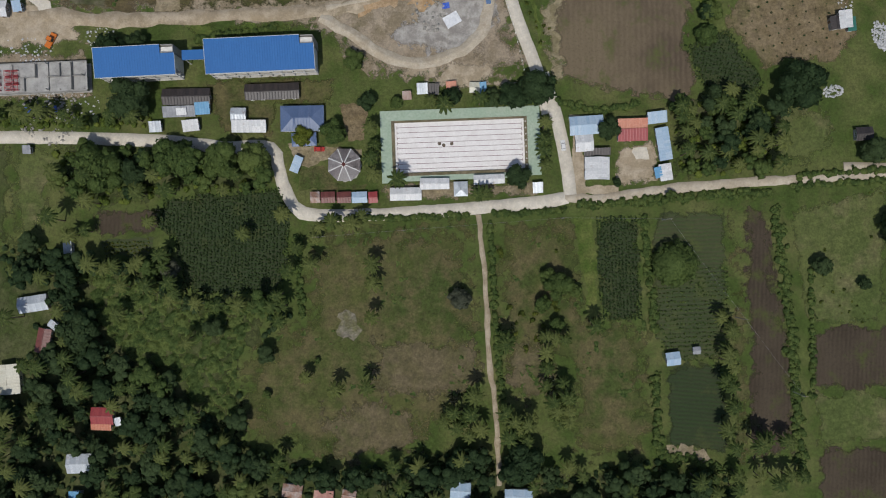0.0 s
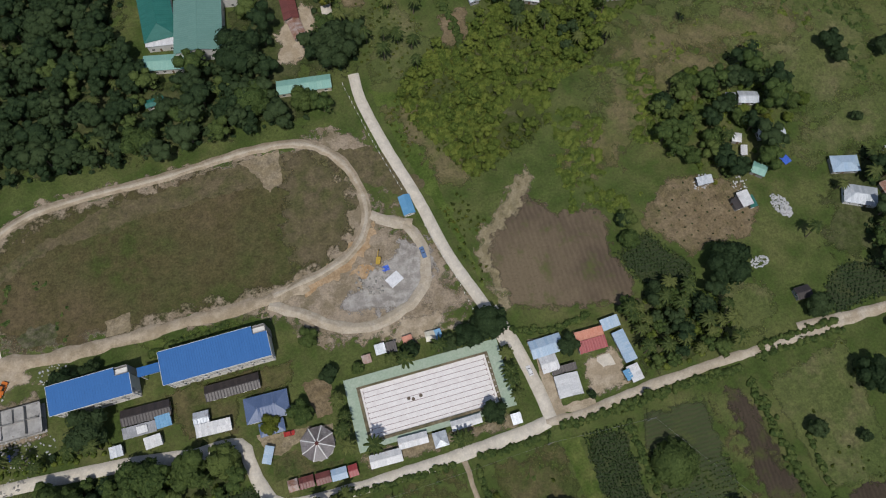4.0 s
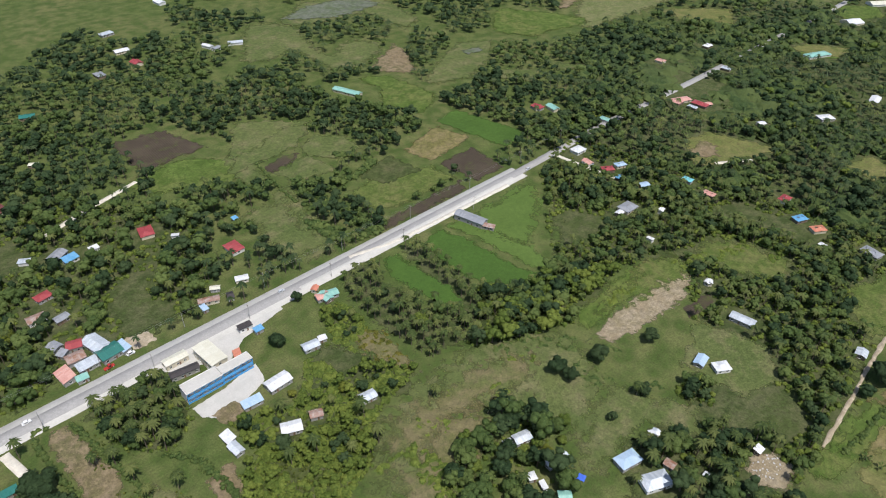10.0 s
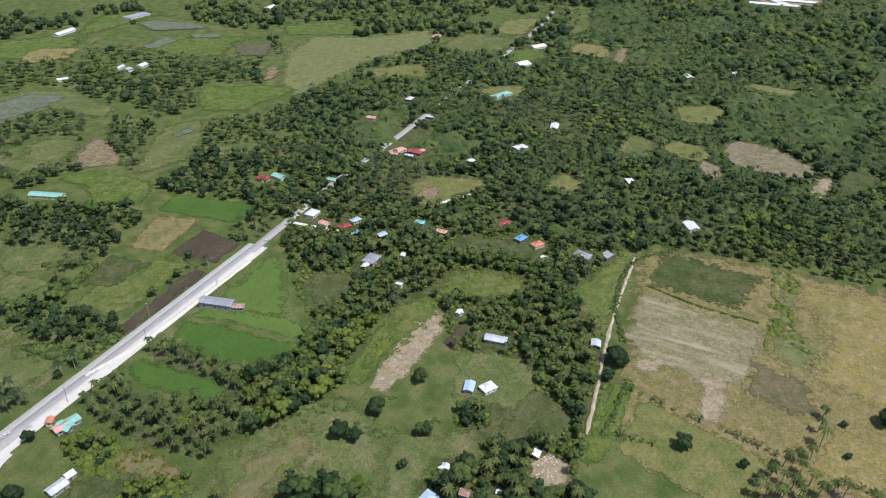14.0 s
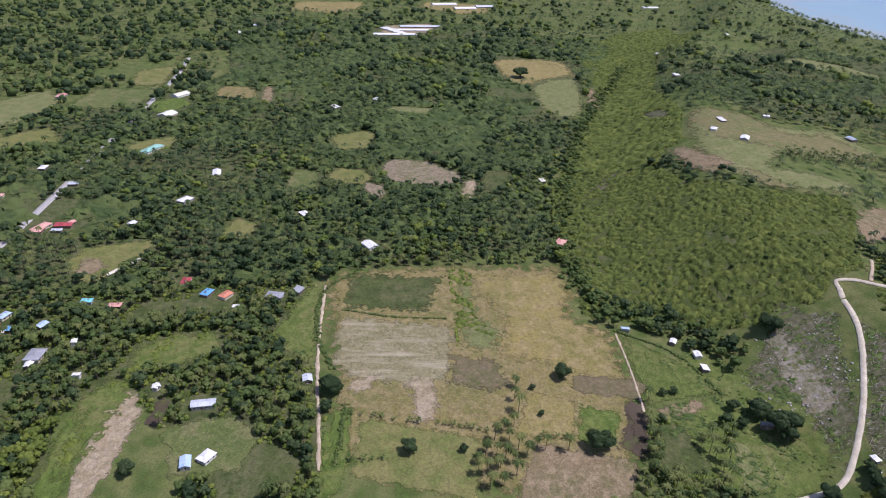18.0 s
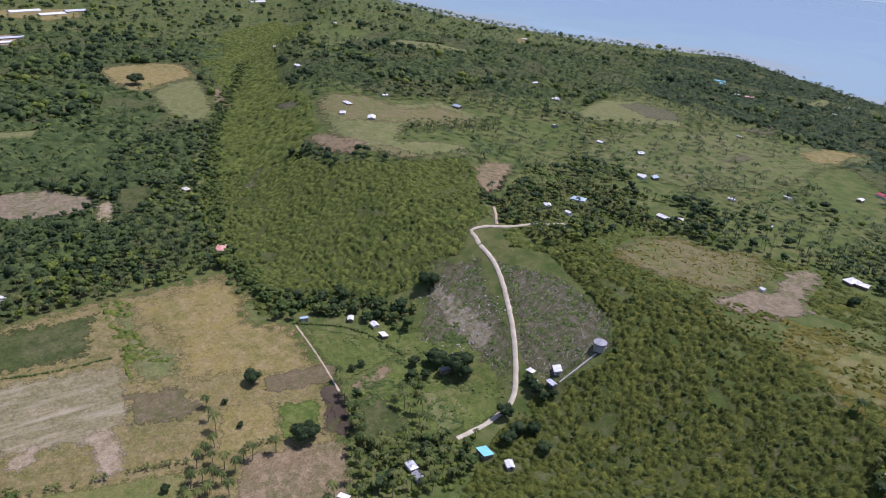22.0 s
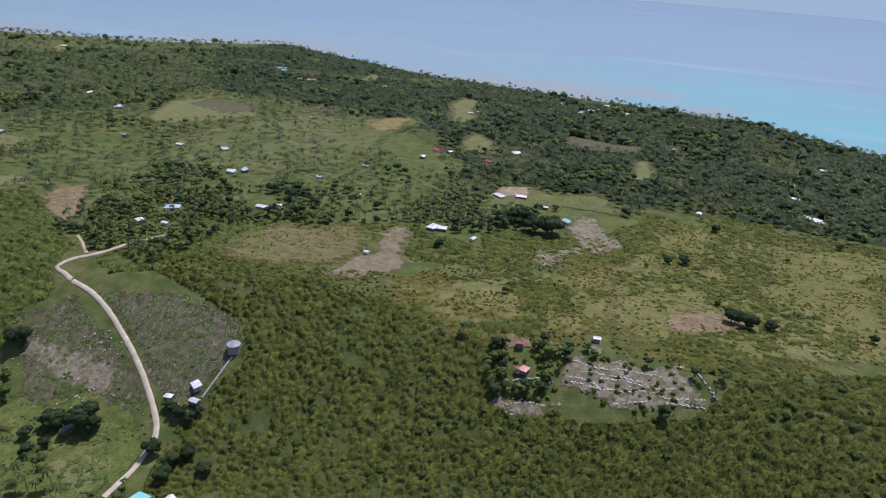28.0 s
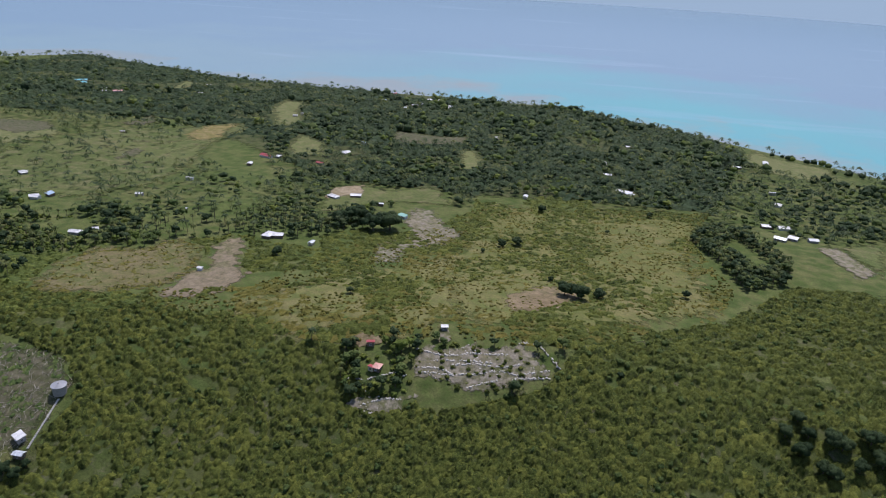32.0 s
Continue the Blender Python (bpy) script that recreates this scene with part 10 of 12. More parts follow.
SPARSE_PALMS.append([(1233, 165), (1320, 93), (1246, 44), (1145, 94), (1123, 145)])
SPARSE_PALMS.append([(814, 81), (848, 52), (806, 34), (741, 47), (750, 70)])
SCRUB_SLOPE = [(354, -338), (330, -372), (235, -361), (191, -355), (134, -346), (109, -347), (89, -324), (41, -314), (-17, -337), (-41, -364), (-78, -337), (-83, -291), (185, -122), (243, -207), (253, -249), (239, -284), (281, -311), (338, -322)]
SCRUB_WEST = [(98, -310), (60, -309), (-11, -335), (-29, -366), (-126, -433), (-190, -510), (-391, -524), (-249, -263), (66, -204)]
SCRUB_PLAIN = [(314, -358), (186, -405), (141, -514), (59, -648), (-175, -724), (-135, -623), (-145, -488), (-126, -433), (-29, -366), (10, -363), (51, -361), (109, -347), (179, -347), (303, -343)]
GROVE_SQUARE = [(-134, -618), (-159, -666), (-191, -653), (-203, -548), (-186, -513), (-154, -492), (-149, -524)]
GROVE_GAP = [(-156, -599), (-179, -632), (-187, -555), (-172, -535)]
HILLTOP_GROVE = [(435, -344), (511, -444), (476, -472), (423, -499), (363, -497), (337, -436), (355, -417), (381, -419), (380, -375), (384, -331), (405, -322)]
SLASHED_A = [(404, -262), (382, -288), (297, -260), (262, -235), (316, -237), (345, -213), (370, -238)]
SLASHED_B = [(369, -293), (313, -313), (260, -307), (245, -293), (248, -254), (271, -250), (315, -273)]
ROAD_FOOT = [(313, -151), (312, -200), (257, -172), (250, -200), (216, -173), (235, -102), (276, -133)]
TREES_HILLFOOT = [(459, -141), (415, -139), (397, -189), (353, -217), (373, -235), (420, -203)]
TREES_RUIN = [(109, -347), (77, -356), (63, -324), (84, -306), (104, -322)]
COAST_FLOOR = [(float(x), float(np.interp(x, SEA_X, SEA_Y)) + 16) for x in range(1160, -340, -60)] + [(-315, -1171), (-218, -847), (-181, -727), (63, -685), (219, -707), (570, -984), (806, -926), (1161, -1359)]
OPEN_WEST = [(-151, -684), (-206, -689), (-264, -633), (-403, -701), (-297, -490), (-126, -433), (-117, -570)]
SCRUB_TERRACE = [(353, -354), (341, -405), (276, -472), (237, -501), (202, -491), (143, -559), (123, -573), (65, -566), (68, -686), (-52, -725), (-53, -551), (74, -422), (148, -412), (235, -361), (330, -372)]
VILLAGE_BAND = [(417, 340), (417, 315), (448, 216), (459, 120), (474, 62), (426, 55), (403, 107), (377, 187), (348, 208), (362, 282)]
JUNCTION = [(414, 322), (447, 309), (482, 318), (487, 343), (453, 349), (417, 333)]
INFIELD_WEEDS = [(-151, 120), (-122, 117), (-118, 89), (-149, 95)]
MEADOW_BUSH = [(73, 121), (97, 162), (132, 162), (138, 128), (125, 107), (110, 97), (99, 89), (89, 98), (77, 95)]
SCRUB_EASTSLOPE = [(407, -323), (378, -357), (374, -412), (344, -427), (329, -458), (241, -359), (258, -339), (298, -338), (333, -327), (371, -309)]
SW_BUSH = [(-134, -10), (-124, -7), (-96, -21), (-66, -22), (-64, -29), (-77, -42), (-76, -68), (-94, -59), (-102, -46), (-117, -42), (-130, -27)]
EAST_FLOOR = [(1672, 379), (1653, -176), (1444, -428), (931, -239), (714, -160), (532, -137), (506, -46), (476, 56), (443, 138)]
RIDGE_FLOOR = [(1016, -384), (1320, -699), (1170, -1407), (858, -1055), (783, -690), (800, -436)]
NORTH_FLOOR = [(572, 438), (836, 439), (1475, -12), (531, -57), (467, 74), (426, 241), (419, 312)]
DARK_TREES = [(-114.5, 54.0, 9.6), (25.2, 56.5, 6.5), (33.6, 59.0, 8.9), (130.5, 60.3, 10.2), (60.7, 44.0, 5.2), (64.8, 24.8, 2.1), (139.9, -6.0, 4.6), (156.6, -12.9, 2.7), (27.3, 26.9, 5.6), (29.4, -78.0, 9.6), (7.5, -77.4, 6.5), (-133.2, -30.0, 8.8), (-65.5, -38.4, 4.4), (-84.2, -29.0, 4.6), (3.3, 56.1, 5.0), (17.9, 55.5, 4.2), (-27.9, 54.8, 4.4), (-113.4, 26.9, 6.5), (-121.8, 73.6, 7.3), (-113.4, 76.9, 4.2), (-154.1, -82.2, 4.2), (-155.1, -8.1, 5.2)]
ROUND_TREES = [(-96.8, 33.2, 10.0), (-81.7, 31.9, 8.8), (-69.2, 32.3, 8.1), (-125.9, 29.4, 10.4), (-40.0, 42.7, 5.8), (41.9, -13.3, 6.5), (36.7, -20.6, 4.2), (38.8, -10.2, 3.8), (-33.2, 69.4, 4.8), (-65.5, -54.0, 2.1), (-17.5, 54.4, 3.1), (84.7, 20.0, 2.5), (-103.0, 35.7, 5.2), (-46.7, -41.5, 1.5), (97.2, 79.4, 5.2), (99.3, 87.8, 4.6), (41.9, -27.9, 3.5), (49.2, -15.4, 3.1)]
YELLOW_TREES = [(-51.9, 41.3, 4.6)]
BRIGHT_TREES = [(169, 140, 5.0), (182, 127, 4.6), (191, 123, 4.0), (182, 117, 3.0), (172, 123, 3.2), (163, 123, 4.3), (149, 146, 4.2), (141, 141, 4.0), (141, 132, 4.0), (149, 125, 4.2), (184, 219, 5.4)]
GREY_TREES = [(6.5, -18.6, 5.4), (-100.9, -7.7, 4.2)]
UMBRELLA_TREES = [(85.7, -5.4, 9.4)]
DARK_TREES_B = [(116, 256, 5.5), (154, 324, 6.0), (143, 280, 4.0), (76, 218, 4.5), (84, 197, 5), (0.6, 194.0, 11.9), (-40.1, 197.9, 13.5), (129.5, 58.8, 9.2), (158.8, 36.4, 6.6), (214.9, 54.1, 7.3), (170.5, 138.7, 6.5), (179.3, 126.5, 6.4), (159.0, 129.8, 4.6), (50.8, 240.6, 5.0), (-6.4, 242.8, 9.4), (100.3, 54.9, 6.5), (116.1, 45.8, 5.9), (168.2, 6.5, 8.4), (97.4, 88.0, 3.9), (214.1, 147.8, 6.1), (237.8, 139.9, 6.8), (215.1, 140.0, 4.8), (269.2, 130.7, 5.5), (234.6, 110.4, 4.7), (210.7, 110.0, 3.3), (186.7, 22.3, 4.4)]
ROUND_TREES_B = [(145.7, 142.1, 5.7), (133.3, 130.6, 5.5), (130.9, 136.6, 4.3), (146.4, 114.0, 5.7), (132.4, 116.7, 5.4), (134.4, 108.2, 4.9), (184.9, 123.5, 5.1), (160.8, 120.8, 4.5), (149.5, 123.9, 5.0), (165.8, 117.1, 3.8), (-85.2, 167.0, 9.0), (-96.9, 218.4, 7.3), (-37.7, 175.5, 10.7), (-16.9, 171.3, 7.2), (-63.7, 174.7, 7.0), (142.9, 145.0, 3.9), (151.6, 99.6, 4.1), (146.8, 98.6, 3.1)]
YELLOW_TREES_B = [(103, 221, 2.8), (124, 208, 3.4), (8, 348, 6.5), (171.5, 117.1, 3.3), (1.5, 222.0, 4.5), (141.0, 95.6, 1.4)]
FIELD_TREES = [(319, -212, 5), (293, -220, 7), (307, -200, 4), (322, -201, 5), (350.8, -104.2, 6.7), (334.7, 35.9, 9.0), (288.7, -112.4, 8.9), (339.6, -84.2, 2.4), (315.7, -85.2, 2.3), (336.9, -170.3, 3.3), (335.5, -163.1, 2.9), (285.0, -9.6, 5.7), (300.5, -218.6, 11.5), (315.2, -213.1, 8.5), (1153.8, -196.0, 15.6), (286.0, -38.4, 2.9), (385.8, -249.1, 10.0)]
HUT_TREES = [(-150, -328, 5.0), (-166, -324, 6.0), (-181, -329, 7.0), (-172, -314, 5.0), (-158, -309, 6.0), (-184, -318, 7.0), (-146, -336, 5.0), (-144, -318, 6), (-161, -326, 7), (-154, -311, 5), (-138, -327, 5), (669, -256, 6), (660, -268, 7), (648, -266, 5), (252.0, -243.0, 5), (257.5, -244.4, 4), (245.2, -242.8, 4.5), (262.2, -245.3, 3.5), (243.2, -248.8, 3), (250.3, -219.9, 6), (236.0, -218.5, 6.5), (231.0, -225.5, 5), (233.0, -209.0, 6), (216.5, -221.2, 5)]
PLAIN_TREES = [(29.5, -548.5, 4.9), (17.2, -555.8, 5.4), (-22.3, -446.2, 7.4), (-31.8, -443.7, 8.2), (-45.5, -448.4, 5.4), (-12.3, -474.7, 2.6), (160.4, -565.9, 12.7), (127.4, -556.1, 15.1), (171.6, -551.9, 11.3), (140.8, -549.5, 12.4), (275.9, -516.6, 5.0), (-1.2, -655.4, 5.1), (-105.4, -674.8, 4.3), (-107.2, -468.0, 3.8), (192.1, -461.5, 5.4), (-54.0, -348.5, 2.5), (119.1, -406.2, 3.3), (172.0, -521.6, 3.2), (-60.9, -609.5, 2.6), (43.1, -528.0, 2.4)]
PALMS = [(-141.5, 10.5), (-136.3, 5.3), (-106.6, 9.4), (-102.5, -6.0), (-99.4, -13.1), (-72.7, 6.0), (-47.0, 3.3), (-48.0, -4.9), (-57.3, -8.0), (-53.2, 0.2), (-26.5, -6.0), (-25.0, -12.1), (-26.5, -24.0), (-50.1, -47.4), (-39.8, -50.7), (-89.1, -19.7), (-81.9, -19.7), (-74.7, -20.9), (-68.6, -20.3), (-58.3, -20.9), (12.5, -52.6), (37.2, -32.6), (41.3, -32.2), (44.3, -33.7), (38.2, -37.8), (37.6, -43.3), (38.2, -50.1), (39.2, -55.6), (41.3, -59.7), (43.9, -48.5)]
PALMS += [(45.4, -54.6), (45.4, -61.8), (103.9, -30.6), (103.9, -35.7), (103.5, -40.9), (104.9, -49.5), (104.9, -57.3), (104.3, -65.9), (105.9, -73.1), (108.0, -82.3), (114.2, -69.0), (118.7, -70.0), (125.5, -70.0), (116.2, -83.4), (121.5, -83.4), (126.5, -83.4), (131.6, -82.3), (55.6, -28.5), (23.8, -34.3), (-4.9, 54.0), (1.2, 53.2), (13.6, 54.0), (-25.5, 43.3), (-25.5, 38.2), (-25.5, 33.1), (-25.9, 26.9), (37.2, 45.0), (36.8, 40.2), (37.2, 35.1), (36.8, 30.6)]
PALMS += [(-17.2, 24.4), (13.6, 20.7), (15.6, 19.7), (-45.0, 8.4), (-130.2, 26.9), (-111.7, 21.8), (-111.7, -4.9), (-106.6, -13.1), (-93.2, -32.6), (-29.6, 11.5), (-33.7, 9.4), (-39.8, 10.1), (4.3, -58.3), (9.4, -61.4), (13.6, -64.5), (5.3, -65.5), (10.5, -67.6), (23.8, -61.4), (27.9, -64.5), (32.0, -62.4), (24.8, -68.6), (30.0, -69.6), (46.4, -79.9), (50.5, -82.9), (-27.5, -51.1), (101.8, -24.4), (69.0, -88.1), (92.6, -84.0)]
PALMS_B = [(-7.7, 267.5), (16.6, 242.9), (23.0, 236.4), (26.1, 223.8), (12.7, 206.1), (28.0, 212.1), (38.8, 207.6), (15.1, 196.6), (22.6, 195.1), (28.4, 192.7), (33.8, 188.8), (34.0, 177.8), (21.0, 185.8), (38.8, 255.6), (29.2, 247.5), (3.1, 218.8), (6.4, 207.0), (231.9, 111.8), (156.3, 175.6), (118.1, 171.2), (87.1, 50.7), (91.9, 46.4), (114.8, 40.2), (122.5, 31.2), (168.1, 64.5), (189.0, 81.5), (202.5, 81.9), (209.9, 81.8), (191.7, 41.3), (198.4, 35.9)]
PALMS_B += [(204.8, 38.4)]
PALMS_D = [(-131.2, 6.4), (-103.2, -1.8), (-98.3, -18.4), (-59.6, -16.4), (-59.0, 12.3), (-118.3, -22.6), (-116.8, -14.1), (-126.1, -5.2), (-121.1, -6.1), (-139.7, -22.5), (-156.9, -8.3), (-156.8, -25.3), (-118.4, -50.6), (-112.7, -50.8), (-132.5, -51.4), (-141.3, 27.1), (-111.7, 22.3), (23.3, -33.8), (45.1, -53.6), (44.8, -59.1), (43.1, -63.9), (104.4, -29.9), (103.9, -37.0), (104.9, -42.6), (103.7, -48.9), (104.6, -57.3), (104.6, -66.3), (113.6, -69.5), (117.1, -69.6), (124.2, -69.2), (3.6, -59.6), (10.8, -58.5), (6.3, -63.8), (0.7, -62.2), (26.1, -63.2), (31.8, -63.5), (27.4, -67.4), (23.5, -59.0)]
PALMS_E_FIELD = [(329, -152), (316, -149), (305, -146), (284, -143), (275, -141), (265, -141), (267, -147), (298, -186), (287, -183), (277, -180), (268, -177), (259, -173), (250, -171), (286, -173), (342, -74), (294, -64), (288, -68), (295, -56), (286, -51), (280, -60), (271, -55), (270, -49), (277, -46), (283, -72)]
PALMS_C = [(328.8, -71.4), (317.9, -72.4), (302.6, -62.7), (306.2, -68.2), (283.6, -55.8), (280.9, -49.3), (274.6, -56.9), (277.2, -63.4), (268.5, -64.4), (269.6, -44.4), (262.2, -57.2), (260.2, -49.7), (287.2, -95.4), (288.0, -82.9), (289.6, -78.6), (310.6, -146.0), (295.0, -143.3), (280.9, -139.4), (269.8, -136.5), (259.9, -130.8), (247.9, -119.8), (241.0, -108.1), (238.5, -102.8), (261.3, -142.8), (291.0, -170.1), (294.6, -177.2), (282.1, -174.7), (271.9, -175.0), (259.3, -168.6), (239.5, -160.3)]
PALMS_C += [(240.9, -170.9), (246.6, -157.3), (242.8, -147.4), (255.8, -146.9)]
BANANA_ROWS = [(298, -91), (297, -96), (295, -99), (299, -84), (316.3, 22.9), (315.3, 17.2), (314.0, 10.1), (312.4, 5.8), (311.1, -1.4), (309.8, -10.2), (308.7, -14.5), (307.7, -25.8), (307.1, -30.0), (306.4, -34.4), (305.1, -37.6), (304.7, -41.2), (303.8, -44.8), (302.8, -48.6), (301.8, -52.5), (279.5, 14.0), (279.6, 10.0), (280.2, 4.6), (279.7, 20.6), (249.3, -54.5)]

# ---- plants ----
def leaf_cloud(rng, lobes, n, size, low=-0.35, up=0.4):
    """Leaf clumps over the outside of several lobes (x, y, z, radius): three-cornered sprays (n, 3, 6), place and rounded normal."""
    lobes = np.array(lobes, float)
    pick = rng.choice(len(lobes), n, p=lobes[:, 3] ** 2 / (lobes[:, 3] ** 2).sum())
    d = rng.normal(size=(n, 3))
    d[:, 2] = np.abs(d[:, 2]) * np.where(rng.random(n) < 0.8, 1, -0.5)
    d /= np.linalg.norm(d, axis=1)[:, None]
    d[:, 2] = np.maximum(d[:, 2], low)
    r = lobes[pick, 3]
    c = lobes[pick, :3] + d * (r * rng.uniform(0.72, 1.12, n))[:, None] * np.array([1, 1, 0.85])
    nn = d + rng.normal(size=(n, 3)) * 0.26 + np.array([0, 0, up])
    nn /= np.linalg.norm(nn, axis=1)[:, None]
    u = np.cross(nn, rng.normal(size=(n, 3)))
    u /= np.linalg.norm(u, axis=1)[:, None]
    v = np.cross(nn, u)
    s = (size * rng.uniform(0.6, 1.35, n))[:, None]
    e = rng.uniform(0.75, 1.25, (n, 4))[:, :, None]
    corner = np.stack([-u * s - v * s * 0.55, u * s * 1.1 - v * s * 0.5, u * s * 0.1 + v * s * 1.1], 1) * e[:, :3]
    soft = d + rng.normal(size=(n, 3)) * 0.22
    soft /= np.linalg.norm(soft, axis=1)[:, None]
    return np.concatenate([c[:, None, :] + corner, np.repeat(soft[:, None, :], 3, 1)], 2)


def ico(level):
    bm = bmesh.new()
    bmesh.ops.create_icosphere(bm, subdivisions=level, radius=1.0)
    v = np.array([tuple(q.co) for q in bm.verts])
    f = np.array([[q.index for q in p.verts] for p in bm.faces])
    bm.free()
    return v, f


ICO = {1: ico(1), 2: ico(2)}


def domes(rng, lobes, level, low=-0.3, lump=0.16):
    """The lumpy leafy body of each lobe, open below, as triangles (n, 3, 6)."""
    v, f = ICO[level]
    out = []
    for x, y, z, r in lobes:
        turn = rng.uniform(0, math.tau)
        c, s = math.cos(turn), math.sin(turn)
        w = np.c_[v[:, 0] * c - v[:, 1] * s, v[:, 0] * s + v[:, 1] * c, v[:, 2]]
        placed = w * (r * rng.uniform(1 - lump, 1 + lump, len(w)))[:, None] * np.array([1, 1, 0.85]) + np.array([x, y, z])
        keep = v[f].mean(1)[:, 2] > low
        out.append(np.concatenate([placed, w], 1)[f[keep]])
    return np.concatenate(out)


def prism(points, radii, seg=5):
    """A tapered limb along points, as quads."""
    rings = []
    for p, r in zip(points, radii):
        a = np.arange(seg) * math.tau / seg
        rings.append(np.c_[p[0] + r * np.cos(a), p[1] + r * np.sin(a), np.full(seg, p[2])])
    out = []
    for a, b in zip(rings, rings[1:]):
        for i in range(seg):
            j = (i + 1) % seg
            out.append((a[i], a[j], b[j], b[i]))
    return np.array(out)


def broad_tree(seed, height, spread, quads, size, flat=0.5, limbs=4, body=(1, 8)):
    rng = np.random.default_rng(seed)
    lobes = [(0, 0, height * 0.62, spread * 0.55)]
    for i in range(7):
        a = i * 0.9 + rng.uniform(-0.4, 0.4)
        q = rng.uniform(0.35, 0.68) * spread
        lobes.append((q * math.cos(a), q * math.sin(a), height * rng.uniform(0.42, 0.78), spread * rng.uniform(0.26, 0.42)))
    if flat > 0.9:
        lobes = [(0, 0, height * 0.42, spread * 0.8)] + [(spread * 0.58 * math.cos(i * 0.7), spread * 0.58 * math.sin(i * 0.7), height * 0.42, spread * 0.36) for i in range(9)]
    cloud = leaf_cloud(rng, lobes, quads, size)
    if body[1] == 1:
        cloud = np.concatenate([cloud, domes(rng, [(0, 0, height * 0.5, spread * 0.82)], body[0], -0.3, 0.24)])
    else:
        cloud = np.concatenate([cloud, domes(rng, lobes[:body[1]], body[0], -0.2)])
    wood = [prism([(0, 0, -0.3), (0.05, 0, height * 0.3), (0, 0.1, height * 0.55)], [spread * 0.07, spread * 0.05, spread * 0.025])]
    if limbs == 0:
        wood = [prism([(0, 0, -0.3), (0, 0.1, height * 0.5)], [spread * 0.06, spread * 0.03], 3)]
    for x, y, z, r in lobes[1:1 + limbs]:
        wood.append(prism([(0, 0, height * 0.25), (x * 0.5, y * 0.5, z * 0.75), (x, y, z)], [spread * 0.035, spread * 0.022, spread * 0.008], 4))
    return cloud, np.concatenate(wood)


def palm_tree(seed, height, reach, fronds, segs=3, lean=1.0, width=0.6):
    rng = np.random.default_rng(seed)
    bend = rng.uniform(-1, 1, 2) * lean
    top = np.array([bend[0], bend[1], height])
    quads = []
    for i in range(fronds):
        a = i * 2.4 + rng.uniform(-0.3, 0.3)
        up = rng.uniform(-0.25, 0.9)
        d = np.array([math.cos(a), math.sin(a)])
        side = np.array([-d[1], d[0], 0])
        pts = []
        for k in range(segs + 1):
            s = k / segs
            pts.append(top + np.array([*(d * reach * (s - 0.12 * s * s * (1 - up))), reach * (up * 0.55 * s - 0.75 * s * s)]))
        for k in range(segs):
            w0 = width * (0.35, 1.0, 0.85, 0.5)[min(k, 3)]
            w1 = width * (1.0, 0.85, 0.12 if segs == 3 else 0.5, 0.12)[min(k, 3)]
            if k == segs - 1:
                w1 = 0.1
            for sg in (1, -1):
                dr = np.array([0, 0, -0.45])
                quads.append((pts[k], pts[k + 1], pts[k + 1] + (side * sg + dr) * w1, pts[k] + (side * sg + dr) * w0))
            if segs == 1:
                quads[-2:] = [(pts[0] - side * 0.2, pts[0] + side * 0.2, pts[1] + side * width * 0.55, pts[1] - side * width * 0.55)]
    trunk = prism([(0, 0, -0.3), (bend[0] * 0.3, bend[1] * 0.3, height * 0.5), tuple(top)], [0.26, 0.17, 0.12], 4) if segs > 1 else prism([(0, 0, -0.3), tuple(top)], [0.26, 0.15], 3)
    return np.array(quads), trunk


def banana(seed, height, reach, leaves):
    rng = np.random.default_rng(seed)
    quads = []
    for i in range(leaves):
        a = i * 2.2 + rng.uniform(-0.3, 0.3)
        d, up = np.array([math.cos(a), math.sin(a), 0]), rng.uniform(0.4, 1.0)
        side = np.array([-d[1], d[0], 0]) * 0.33
        base = np.array([0, 0, height * 0.55])
        mid = base + d * reach * 0.5 + np.array([0, 0, reach * 0.55 * up])
        tip = base + d * reach + np.array([0, 0, reach * 0.25 * up])
        quads += [(base, mid - side, mid, mid), (base, mid, mid + side, mid + side), (mid - side, tip, tip, mid), (mid, tip, tip, mid + side)]
    quads = [q for q in quads]
    return np.array(quads) + rng.normal(size=(len(quads), 4, 3)) * 0.02, prism([(0, 0, -0.2), (0, 0, height * 0.6)], [0.16, 0.1], 5)


def shrub(seed, spread, height, quads, size, body=0):
    rng = np.random.default_rng(seed)
    lobes = [(0, 0, height * 0.4, spread * 0.65)] + [(rng.uniform(-0.6, 0.6) * spread, rng.uniform(-0.6, 0.6) * spread, height * rng.uniform(0.3, 0.6), spread * rng.uniform(0.3, 0.5)) for _ in range(4)]
    cloud = leaf_cloud(rng, lobes, quads, size, -0.1, 1.1)
    if body:
        cloud = np.concatenate([cloud, domes(rng, [(x, y, z * 0.6, r * 1.15) for x, y, z, r in lobes[:body]], 1, 0.0, 0.2)])
    return cloud, None


def quad_mesh(name, q, material, tint=None):
    n, k = q.shape[:2]
    soft = q[..., 3:].reshape(-1, 3) if q.shape[2] == 6 else None
    return mesh_of(name, q[..., :3].reshape(-1, 3), np.arange(k * n).reshape(n, k), [material], tint=tint, soft=soft)


def halves(q):
    """Four-cornered faces as pairs of triangles."""
    return np.concatenate([q[:, [0, 1, 2]], q[:, [0, 2, 3]]])


